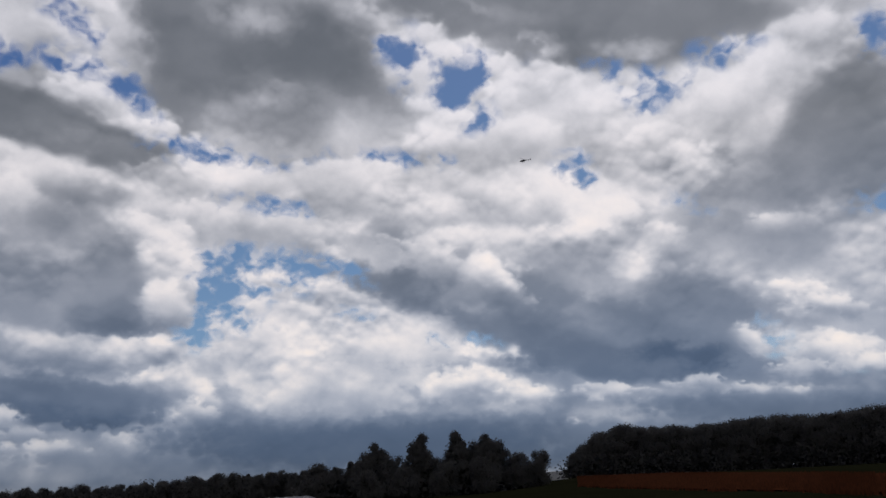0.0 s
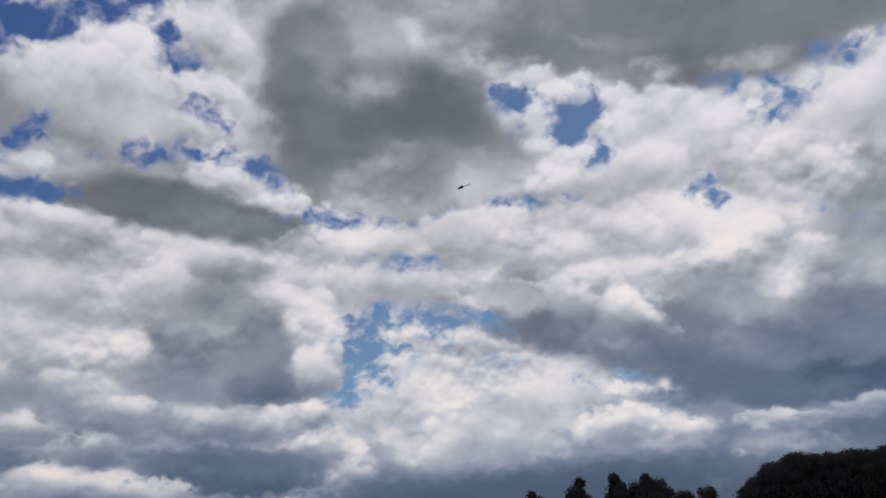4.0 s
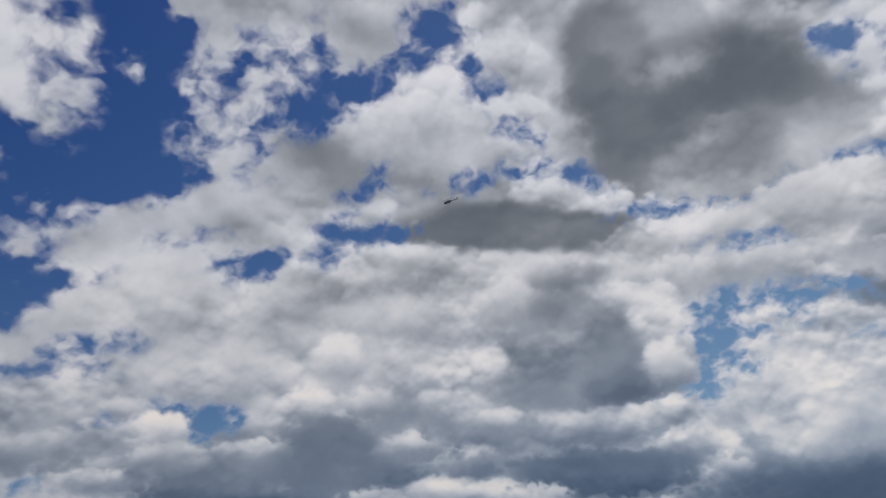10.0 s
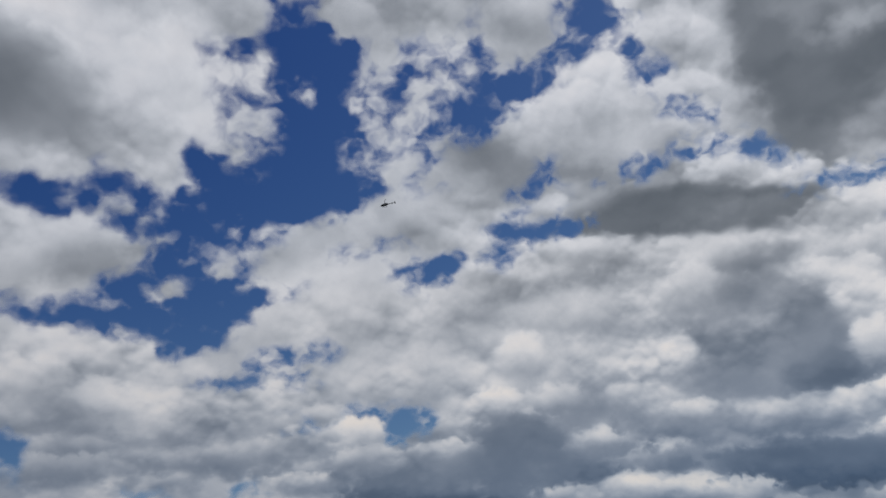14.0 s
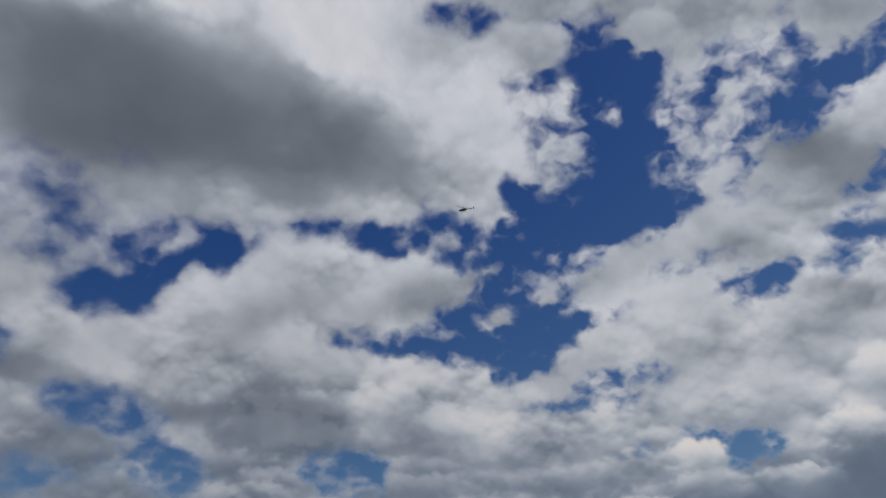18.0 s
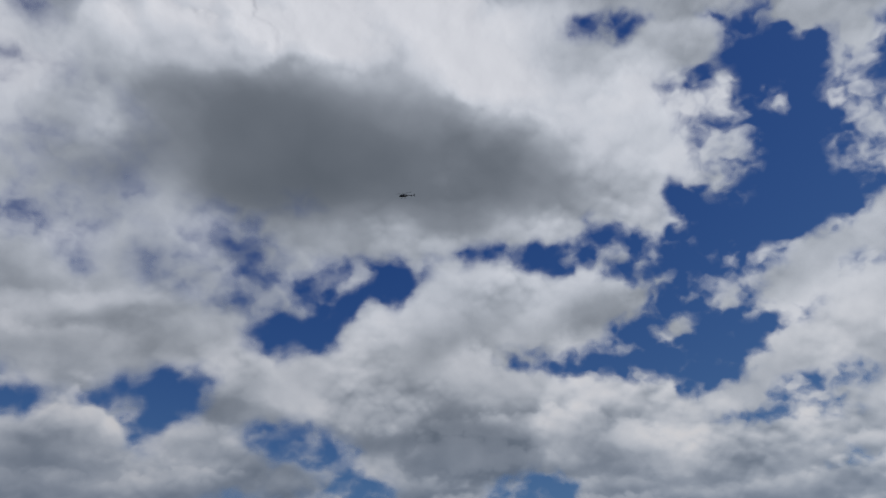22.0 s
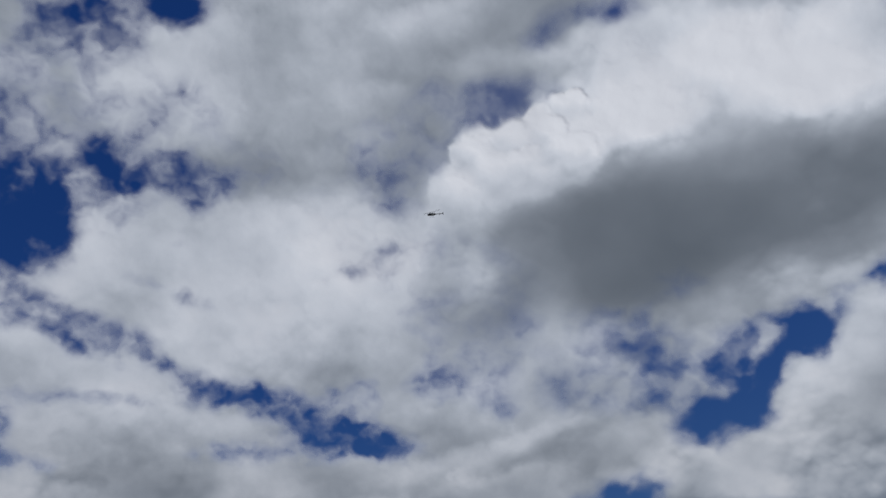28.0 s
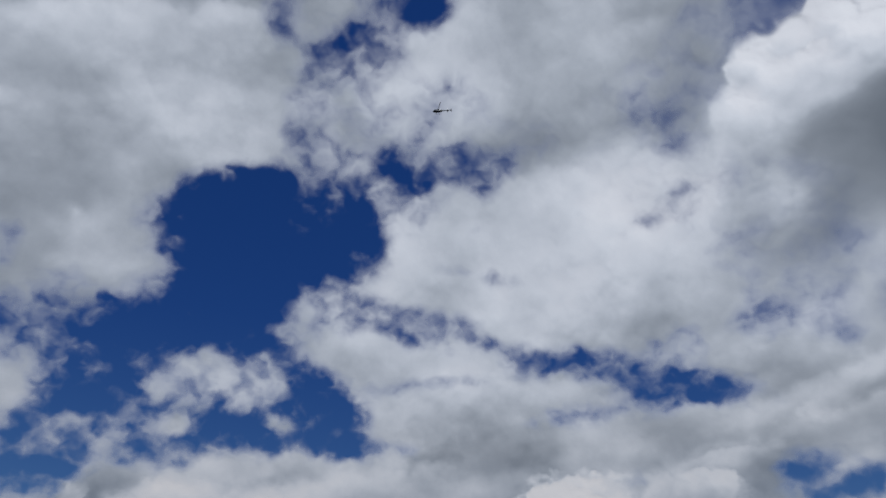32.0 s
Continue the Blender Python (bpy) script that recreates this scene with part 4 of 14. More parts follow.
# the thin sheet beyond it
patch(125.2, 49.1, 5.4, 4.5, 17, 0.74, 0.6)
patch(122.1, 47.7, 3.1, 2.3, 5, 0.80, 0.6)
patch(113.3, 49.1, 3.1, 2.3, -1, 0.66)
patch(113.2, 52.1, 7.7, 1.9, -2, 0.56)
patch(135.3, 49.2, 2.2, 2.6, 16, 0.44)
patch(151.4, 45.3, 5.6, 2.1, 27, 0.62)
patch(147.9, 43.4, 3.7, 1.5, 24, 0.42, 0.35, fill=True)
patch(121.2, 39.5, 7.2, 2.4, 4, 0.42)
patch(123.3, 34.6, 9.9, 2.8, 5, 0.43)
patch(116.0, 37.3, 6.0, 2.4, 1, 0.40)
patch(132.9, 35.1, 4.9, 2.7, 11, 0.46)
patch(137.8, 32.6, 4.4, 1.9, 13, 0.46)
patch(139.0, 29.3, 3.9, 1.5, 13, 0.45)
patch(129.8, 31.1, 4.6, 1.6, 8, 0.46)
patch(133.6, 27.9, 6.0, 1.3, 9, 0.45)
patch(134.8, 24.3, 4.3, 1.5, 9, 0.45)
patch(124.3, 23.9, 7.7, 1.5, 4, 0.46)
patch(113.7, 22.3, 5.8, 1.5, 0, 0.44)
patch(111.2, 32.8, 4.0, 2.8, -2, 0.44)
patch(102.0, 23.4, 4.5, 0.9, -5, 0.40)
patch(97.4, 21.9, 3.7, 1.7, 23, 0.58)
patch(98.1, 24.6, 1.5, 0.9, 13, 0.38)
patch(103.5, 20.9, 4.4, 1.1, -4, 0.56)
patch(93.6, 23.6, 2.1, 1.8, -8, 0.44)
patch(89.5, 22.3, 2.9, 1.7, -10, 0.54)
patch(90.5, 20.0, 3.2, 1.4, -8, 0.68)
patch(147.6, 26.6, 1.9, 1.8, 16, 0.44, 0.35, fill=True)
patch(142.0, 19.9, 5.3, 2.0, 0, 0.44, 0.35, fill=True)
patch(144.8, 20.7, 2.8, 1.4, 12, 0.40)
patch(139.0, 20.7, 3.1, 1.4, 10, 0.50)
patch(84.4, 44.0, 7.3, 2.5, -14, 0.36)
patch(83.0, 47.0, 5.6, 2.1, -25, 0.36)
patch(78.0, 43.8, 1.8, 2.0, -28, 0.28)
patch(99.4, 43.4, 4.2, 3.1, -11, 0.31, 0.16, fill=True)
patch(101.1, 45.6, 1.8, 1.2, -10, 0.27, 0.12, fill=True)
patch(97.6, 45.3, 1.4, 1.4, -13, 0.26, 0.12, fill=True)
patch(93.0, 45.4, 2.0, 1.8, 5, 0.28, 0.15, fill=True)
patch(100.4, 41.2, 2.3, 1.2, -10, 0.32)
patch(103.6, 42.1, 2.3, 2.5, -8, 0.33, 0.16, fill=True)
patch(88.6, 39.4, 8.3, 2.6, -9, 0.64, 0.7)
patch(91.7, 35.6, 9.2, 3.4, -9, 0.90, 0.55)
patch(88.2, 34.1, 5.8, 2.2, -16, 1.05)
patch(98.5, 35.8, 4.1, 1.7, -10, 0.95)
patch(147.0, 36.2, 6.1, 4.0, 26, -0.45)
patch(151.5, 37.5, 2.9, 2.1, 24, -0.45)
patch(142.7, 36.6, 2.8, 2.2, 18, -0.45)
patch(147.4, 31.9, 2.9, 1.8, 19, -0.45)
patch(148.0, 29.4, 2.2, 1.1, 18, -0.45)
patch(144.7, 28.0, 1.0, 2.2, 15, -0.20)
patch(142.3, 25.6, 2.0, 2.2, 13, -0.45)
patch(144.8, 25.0, 2.6, 1.1, 14, -0.45)
patch(140.4, 23.0, 2.5, 1.4, -19, -0.45)
patch(144.6, 23.3, 1.9, 0.5, 13, -0.20)
patch(137.3, 21.7, 1.0, 0.7, 9, -0.15)
patch(142.4, 48.4, 2.1, 2.2, 0, -0.45)
patch(140.1, 45.5, 1.8, 1.9, 18, -0.25)
patch(137.6, 50.7, 2.2, 0.9, 18, -0.25)
patch(153.9, 39.7, 1.2, 0.9, 27, -0.20)
patch(142.9, 43.3, 2.1, 1.1, 20, -0.10)
patch(130.6, 42.2, 1.5, 1.1, 11, -0.45)
patch(133.7, 44.1, 1.1, 1.1, 13, -0.15)
patch(133.9, 42.9, 1.1, 0.8, 13, -0.20)
patch(141.9, 40.8, 1.8, 1.9, 18, 0.17)
patch(142.0, 38.4, 1.4, 0.8, 18, 0.18)
patch(146.0, 33.8, 1.7, 0.7, 19, 0.10)
patch(143.5, 24.6, 1.3, 0.6, 13, 0.20)
patch(116.1, 44.4, 6.0, 1.4, 1, 0.20)
patch(107.9, 44.2, 2.0, 2.0, -5, 0.20)
patch(125.7, 41.6, 2.4, 0.6, 7, 0.17)
patch(128.7, 40.8, 0.8, 0.6, 9, 0.16)
patch(104.1, 47.1, 3.4, 0.8, 12, 0.10, 0.35)
patch(100.0, 48.1, 3.0, 0.8, 9, 0.13)
patch(107.6, 46.4, 1.6, 0.7, -5, -0.08)
patch(94.3, 47.4, 1.6, 0.7, -16, 0.11, 0.35)
patch(93.5, 50.4, 2.2, 0.9, -17, 0.16)
patch(123.1, 28.2, 2.4, 0.6, -4, -0.15)
patch(121.2, 27.2, 2.4, 0.9, -7, -0.22)
patch(117.1, 25.4, 2.0, 1.0, 1, -0.28)
patch(113.2, 25.2, 2.4, 1.0, -5, -0.28)
patch(110.6, 24.6, 1.0, 0.6, -1, -0.20)
patch(123.1, 24.3, 1.4, 0.5, 4, -0.15)
patch(107.3, 28.8, 1.6, 0.5, -3, -0.20)
patch(105.4, 30.2, 0.8, 0.4, -4, 0.11)
patch(115.0, 28.9, 0.8, 0.6, 0, 0.13)
patch(108.0, 37.5, 1.0, 0.6, -4, 0.13)
patch(113.0, 36.9, 1.6, 0.4, -1, 0.19)
patch(133.2, 30.3, 1.5, 0.4, 10, -0.08)
patch(136.5, 30.9, 3.7, 0.3, 3, 0.13)
patch(133.4, 27.1, 4.5, 0.2, 4, 0.17)
patch(129.2, 25.0, 0.8, 0.4, 7, 0.13)
patch(102.7, 26.9, 0.8, 0.5, -5, -0.05)
patch(90.9, 26.5, 0.7, 0.5, -11, -0.10)
patch(93.7, 26.6, 1.4, 1.5, -9, 0.13)
patch(92.4, 29.8, 1.7, 1.5, -11, 0.16)
patch(98.9, 29.2, 2.2, 1.5, -8, 0.20)
patch(101.9, 32.3, 2.3, 1.6, -7, 0.20)
patch(87.2, 24.1, 2.0, 1.2, 4, -0.45)
patch(84.9, 27.5, 1.3, 0.9, -15, -0.45)
patch(89.2, 25.9, 1.3, 0.7, -1, -0.10)
patch(91.5, 23.0, 0.5, 0.4, -9, -0.10)
patch(94.9, 19.7, 2.0, 1.2, -6, -0.45)
patch(97.6, 19.4, 1.7, 0.7, -5, -0.20)
patch(92.8, 20.7, 0.8, 0.5, -8, -0.05)
# the deep blue window
patch(162.5, 45.3, 8.6, 3.2, 21, 0.54)
patch(164.7, 47.7, 8.1, 1.4, 24, 0.40)
patch(166.1, 42.3, 4.2, 1.4, 23, 0.42)
patch(165.1, 38.0, 4.9, 2.9, 21, 0.60)
patch(160.2, 40.5, 4.5, 2.2, 18, 0.56)
patch(153.4, 49.6, 2.2, 2.2, 15, 0.40)
patch(158.6, 34.3, 4.5, 2.6, 4, 0.43, 0.35, fill=True)
patch(156.4, 35.9, 2.1, 1.9, 14, 0.40)
patch(148.5, 43.8, 4.2, 1.6, 32, 0.42, 0.3, fill=True)
patch(145.4, 50.7, 2.7, 1.9, 9, 0.50)
patch(163.1, 26.2, 1.9, 3.5, 14, 0.44, 0.35, fill=True)
patch(163.8, 30.4, 2.2, 2.1, 16, 0.50)
patch(121.5, 48.1, 7.3, 4.2, 1, 0.74, 0.5)
patch(125.2, 46.8, 3.5, 2.3, -6, 0.82)
patch(129.5, 51.3, 3.1, 1.9, -3, 0.56)
patch(112.9, 49.5, 3.6, 1.9, 4, 0.60)
patch(135.6, 49.4, 2.0, 2.3, 2, 0.42)
patch(150.5, 19.3, 1.8, 1.3, 5, 0.24, 0.15, fill=True)
patch(157.5, 18.0, 0.8, 0.5, 7, 0.26, 0.15, fill=True)
patch(153.7, 18.4, 0.5, 0.4, 6, 0.26, 0.15, fill=True)
patch(140.1, 20.9, 4.2, 1.3, 2, 0.44, 0.4, fill=True)
patch(143.2, 20.1, 3.0, 0.9, 3, 0.48, 0.4, fill=True)
patch(123.0, 19.4, 2.8, 1.2, -4, 0.27, 0.15, fill=True)
patch(114.7, 19.6, 2.1, 1.4, -7, 0.34)
patch(112.6, 19.0, 2.1, 1.4, -8, 0.56)
patch(106.7, 21.3, 4.7, 1.4, -3, 0.42)
patch(105.5, 19.7, 3.5, 1.4, -11, 0.58)
patch(148.7, 37.1, 4.9, 3.5, 9, -0.45)
patch(143.6, 38.9, 3.5, 2.8, 6, -0.45)
patch(150.1, 32.2, 4.9, 3.1, 9, -0.45)
patch(142.3, 36.6, 2.8, 2.0, 5, -0.45)
patch(153.7, 29.0, 6.5, 2.3, 10, -0.45)
patch(158.7, 26.3, 3.0, 2.2, 11, -0.45)
patch(155.6, 25.0, 3.1, 2.2, 9, -0.45)
patch(159.3, 23.3, 2.9, 1.8, 10, -0.25)
patch(161.0, 20.6, 1.9, 1.7, 10, -0.20)
patch(142.2, 26.7, 1.9, 2.3, 3, -0.45)
patch(140.3, 24.5, 2.3, 1.9, 2, -0.45)
patch(138.1, 22.7, 1.5, 0.9, 1, -0.25)
patch(147.0, 24.1, 3.3, 1.1, 5, -0.45)
patch(152.6, 39.3, 2.2, 1.2, 12, -0.20)
patch(139.2, 42.3, 2.8, 2.4, 4, -0.06)
patch(141.0, 43.8, 1.6, 1.6, 5, -0.15)
patch(141.7, 40.6, 1.6, 1.6, 5, 0.16)
patch(141.6, 49.2, 1.5, 2.1, 6, -0.45)
patch(138.2, 51.3, 2.3, 2.2, 4, -0.20)
patch(133.8, 52.8, 1.5, 1.5, 0, -0.45)
patch(143.7, 47.5, 0.8, 1.1, 7, -0.10)
patch(149.3, 51.8, 1.1, 0.9, 13, -0.15)
patch(142.0, 52.2, 1.9, 0.7, 7, 0.10)
patch(133.3, 43.2, 1.6, 1.6, -0, -0.22)
patch(130.3, 42.4, 1.4, 1.0, -2, -0.28)
patch(133.8, 45.2, 0.8, 0.8, 0, -0.10)
patch(128.6, 40.7, 0.8, 0.5, -3, 0.13)
patch(136.5, 40.8, 2.0, 2.4, 2, 0.20)
patch(136.7, 46.3, 2.0, 1.6, 2, 0.20)
patch(149.5, 26.9, 3.4, 0.9, -5, 0.44, 0.3, fill=True)
patch(146.4, 26.0, 1.9, 0.7, 5, 0.44, 0.3, fill=True)
patch(143.7, 24.3, 1.3, 0.4, 34, 0.19)
patch(153.1, 22.7, 2.8, 0.7, 7, 0.20)
patch(158.4, 21.3, 2.6, 0.7, 9, 0.11)
patch(150.2, 21.6, 5.0, 0.7, 6, 0.16)
patch(154.5, 20.4, 3.4, 0.9, 7, 0.13)
patch(136.7, 30.8, 2.4, 0.2, 1, 0.13)
patch(133.4, 30.3, 0.8, 0.3, -0, -0.05)
patch(107.1, 28.7, 1.4, 0.6, -14, -0.12)
patch(102.7, 26.6, 0.6, 0.4, -15, 0.10)
patch(123.2, 24.3, 1.3, 0.5, -5, -0.12)
patch(104.7, 17.8, 1.9, 1.0, -10, -0.45)
patch(107.0, 19.2, 1.3, 0.5, -10, -0.05)
patch(106.3, 46.5, 2.4, 0.9, 16, 0.17)
patch(102.6, 47.4, 2.0, 0.9, 14, 0.13)
# heads and bases low over the trees
patch(3.1, 28.9, 7.2, 3.2, -8, 0.82)
patch(1.2, 30.8, 4.5, 1.9, -1, 0.90, 0.6)
patch(1.6, 24.9, 4.3, 1.9, -1, 0.72)
patch(19.0, 25.0, 4.2, 1.4, -7, 0.80)
patch(14.9, 23.5, 3.8, 1.1, -7, 0.86)
patch(-19.7, 30.2, 6.0, 1.5, -15, 0.84)
patch(-26.8, 20.9, 3.3, 1.5, -13, 0.68)
patch(-35.0, 19.3, 3.5, 2.1, -4, 0.72)
patch(-8.7, 15.3, 3.8, 2.0, -21, 0.84)
patch(-25.5, 16.1, 3.3, 1.5, -11, 0.62)
patch(-31.1, 14.1, 2.7, 1.7, -12, 0.70)
patch(-22.6, 10.5, 9.7, 2.3, -19, 0.74)
patch(-26.2, 7.3, 6.7, 1.7, -12, 0.88)
patch(-27.5, 6.4, 5.2, 1.0, -10, 1.00)
patch(-15.6, 10.6, 3.5, 1.6, -22, 0.80)
patch(15.5, 14.0, 5.2, 2.8, 0, 0.70)
patch(13.3, 11.7, 3.2, 1.3, -12, 0.86)
patch(15.7, 6.3, 5.1, 1.2, -3, 0.84)
patch(20.4, 8.6, 2.2, 0.9, -1, 0.66)
patch(-1.3, 3.7, 7.8, 1.5, -9, 0.68)
patch(7.9, 2.9, 5.9, 1.1, -8, 0.66)
patch(-27.1, 4.6, 9.0, 0.9, -9, 0.62)
patch(-32.8, 3.8, 2.9, 1.1, -7, 0.70)
patch(-13.4, 6.4, 4.1, 0.9, -12, 0.43, 0.35)
patch(-10.7, 7.1, 1.4, 0.8, -6, 0.40, 0.35)
patch(-16.1, 5.8, 1.5, 0.5, -6, 0.44, 0.35)
patch(-21.8, 5.4, 2.2, 0.6, -7, 0.52)
patch(9.3, 8.6, 1.8, 1.3, -3, 0.49)
patch(2.3, 8.8, 2.7, 1.2, -4, 0.50)
patch(-1.5, 7.1, 2.0, 1.6, -4, 0.50)
patch(15.9, 3.1, 2.0, 0.8, 17, 0.50)
patch(20.2, 3.7, 1.6, 2.1, -4, 0.54)
patch(-3.9, 17.3, 2.4, 1.6, -4, 0.38)
patch(-23.9, 11.2, 0.6, 0.4, -9, 0.38, 0.4)
patch(-16.1, 14.5, 1.2, 0.8, -7, 0.40)
patch(-33.9, 11.2, 1.9, 1.1, -22, 0.36)
patch(-6.8, 21.5, 6.0, 1.6, -9, 0.33)
patch(-17.8, 21.1, 4.3, 1.6, -9, 0.30)
patch(2.6, 20.4, 3.9, 1.6, -2, 0.36)
patch(0.5, 14.4, 2.8, 1.0, 5, 0.36)
patch(-0.2, 12.0, 3.6, 1.2, -4, 0.40)
patch(-20.7, 26.1, 2.6, 2.3, -11, 0.31)
patch(-31.0, 24.6, 2.8, 1.4, -26, 0.34)
patch(4.9, 15.2, 3.1, 1.5, -12, -0.40)
patch(0.8, 15.5, 3.2, 0.8, -5, -0.36)
patch(5.5, 12.7, 1.5, 2.3, -13, -0.36)
patch(7.0, 10.4, 1.5, 0.7, 8, 0.12)
patch(-13.2, 27.6, 2.1, 1.8, -8, -0.42)
patch(-15.8, 26.1, 1.6, 0.9, -9, -0.20)
patch(-9.0, 30.2, 1.4, 0.9, -6, -0.15)
patch(-20.8, 21.6, 0.8, 1.0, 31, -0.10)
patch(-14.2, 23.7, 0.9, 0.4, -28, 0.02)
patch(-27.4, 25.2, 1.1, 0.6, -14, 0.02)
patch(-25.9, 26.6, 2.2, 0.7, -33, 0.20)
patch(-29.9, 23.0, 2.2, 0.5, -45, 0.20)
patch(20.6, 27.4, 0.6, 0.3, 8, -0.05)
patch(12.7, 27.1, 1.0, 0.6, -17, -0.05)
patch(10.9, 25.8, 0.6, 0.4, 3, 0.05)
patch(15.9, 25.4, 0.5, 0.3, 5, 0.05)
patch(7.1, 23.1, 2.2, 0.3, -8, 0.06)
patch(-7.8, 22.6, 3.2, 0.3, -5, 0.08)
patch(2.1, 19.6, 2.0, 0.3, -2, 0.12)
patch(0.0, 21.9, 1.2, 0.3, -2, 0.12)
patch(-3.5, 12.8, 1.2, 0.6, -24, 0.12)
patch(-11.4, 9.9, 2.4, 0.3, -14, 0.18)
patch(-32.6, 8.0, 1.3, 0.6, -37, 0.18)
patch(-14.4, 27.0, 1.1, 0.5, 42, 0.36, 0.5, fill=True)
# veils and torn rims round the blue windows
patch(91.1, 29.7, 5.3, 1.5, 23, 0.56)
patch(91.1, 29.7, 5.3, 1.5, 23, 0.20)
patch(95.0, 27.8, 4.0, 2.2, 14, 0.56)
patch(95.0, 27.8, 4.0, 2.2, 14, 0.20)
patch(88.4, 31.0, 1.4, 0.5, 11, 0.16)
patch(84.5, 27.7, 1.9, 1.0, 8, -0.10)
patch(80.1, 26.6, 2.3, 1.3, 36, -0.30)
patch(86.7, 23.5, 2.6, 1.5, -13, -0.30)
patch(74.1, 29.0, 3.6, 0.6, 9, -0.10)
patch(66.8, 28.8, 2.4, 0.6, -6, -0.05)
patch(60.3, 29.8, 2.0, 1.4, -24, 0.11)
patch(56.9, 27.6, 2.4, 1.6, -35, 0.16)
patch(94.9, 18.3, 1.9, 2.1, 9, -0.35)
patch(95.9, 16.7, 0.9, 1.4, 9, -0.30)
patch(85.9, 16.4, 2.9, 0.8, -20, 0.13)
patch(83.9, 15.5, 1.5, 0.6, -54, 0.13)
patch(80.6, 12.7, 2.2, 0.9, -17, 0.14)
patch(91.5, 11.7, 3.2, 0.5, 5, 0.17)
patch(93.1, 9.8, 1.9, 0.5, 4, 0.16)
patch(68.4, 12.8, 2.3, 1.3, -10, -0.08)
patch(67.7, 21.8, 2.4, 0.6, -0, 0.10)
patch(58.3, 20.9, 3.5, 2.0, -13, -0.20)
patch(60.2, 24.2, 1.6, 2.4, -23, 0.16)
patch(41.7, 13.6, 1.6, 0.6, -1, -0.20)
patch(46.2, 14.1, 1.4, 0.5, -6, 0.00)
patch(48.4, 18.7, 1.5, 0.5, -6, 0.06)
patch(51.8, 17.0, 1.9, 0.4, 5, 0.10)
patch(35.5, 23.5, 0.9, 0.7, -14, 0.10)
patch(39.9, 23.3, 1.0, 0.7, -55, 0.14)
patch(32.5, 34.8, 1.3, 1.0, -52, 0.02)
patch(34.2, 35.7, 1.0, 1.0, -21, 0.12)
patch(37.8, 36.0, 0.7, 2.1, -8, 0.20)
patch(37.1, 31.3, 1.0, 1.1, -17, 0.14)
patch(52.6, 39.6, 1.5, 1.1, 21, 0.12)
patch(68.6, 26.0, 6.0, 1.6, 6, 0.48)
patch(70.8, 27.1, 4.0, 1.2, 2, 0.56)
patch(72.5, 16.0, 3.5, 1.2, 1, 0.74)
patch(64.0, 14.5, 4.3, 0.8, -7, 0.66)
patch(61.9, 16.0, 2.7, 1.0, -2, 0.42)
patch(67.7, 19.2, 7.2, 1.2, -0, 0.44)
patch(76.1, 20.6, 2.3, 2.0, 3, 0.40)
patch(49.9, 24.9, 3.4, 1.5, -8, 0.46)
patch(47.6, 21.1, 2.9, 1.5, 3, 0.40)
patch(42.8, 18.6, 2.0, 2.2, -8, 0.58)
patch(45.0, 13.0, 3.1, 0.9, 5, 0.38)
patch(41.5, 9.9, 3.5, 1.0, -5, 0.80)
patch(51.2, 12.8, 4.4, 2.2, -4, 0.56)
patch(58.2, 11.7, 3.8, 1.5, -2, 0.50)
patch(83.3, 11.1, 4.3, 1.4, 3, 0.66)
patch(89.1, 19.8, 4.2, 1.5, 8, 0.50)
patch(95.6, 22.9, 2.6, 2.2, 12, 0.60)
patch(92.2, 15.4, 3.9, 1.2, 7, 0.50)
patch(98.2, 31.5, 1.9, 1.4, 17, 0.54)
# heads and cracks of the thin sheet
patch(120.8, 37.7, 8.0, 4.0, 6, 0.46)
patch(135.6, 35.2, 3.9, 2.4, 25, 0.47)
patch(135.9, 28.8, 5.8, 1.6, -2, 0.42)
patch(133.8, 24.2, 5.4, 1.9, 2, 0.44)
patch(116.2, 34.2, 7.9, 3.2, -6, 0.44)
patch(105.1, 24.9, 5.8, 1.9, 6, 0.44)
patch(132.6, 18.6, 5.0, 1.5, 1, 0.46)
patch(144.4, 19.0, 4.6, 2.2, 5, 0.44)
patch(152.1, 18.2, 2.9, 1.7, 8, 0.30, 0.4)
patch(150.7, 19.4, 1.3, 1.0, 8, 0.27, 0.4)
patch(153.7, 18.0, 0.9, 0.9, 8, 0.29, 0.4)
patch(123.2, 18.9, 3.1, 1.5, -2, 0.32, 0.4)
patch(121.1, 20.0, 1.9, 0.9, -2, 0.29, 0.4)
patch(126.1, 17.8, 1.9, 1.1, -1, 0.36)
patch(114.0, 18.4, 4.1, 1.6, -5, 0.38)
patch(112.2, 19.4, 1.9, 0.9, -5, 0.33)
patch(99.8, 16.4, 3.0, 1.3, 1, 0.36, 0.4)
patch(100.2, 17.5, 1.6, 0.8, -9, 0.32, 0.4)
patch(113.8, 19.1, 1.5, 0.6, 24, 0.55)
patch(117.3, 17.2, 1.5, 0.6, -3, 0.50)
patch(100.8, 41.6, 2.2, 4.0, -38, 0.32)
patch(97.1, 43.7, 3.4, 2.2, -11, 0.30)
patch(92.4, 36.1, 3.5, 2.9, -11, 0.84)
patch(88.1, 37.3, 1.8, 4.1, -26, 0.86)
patch(100.0, 35.5, 3.2, 1.5, -6, 0.62)
patch(95.7, 30.6, 4.0, 1.5, -17, 0.54)
patch(97.1, 22.0, 3.0, 1.4, 9, 0.60)
patch(98.6, 24.1, 2.1, 0.8, 19, 0.40)
patch(120.4, 48.2, 5.8, 2.3, -4, 0.60)
patch(154.7, 42.9, 6.4, 2.1, 20, 0.52)
patch(157.5, 33.8, 2.6, 2.5, 18, 0.46)
patch(145.2, 44.2, 2.2, 1.9, -18, 0.42)
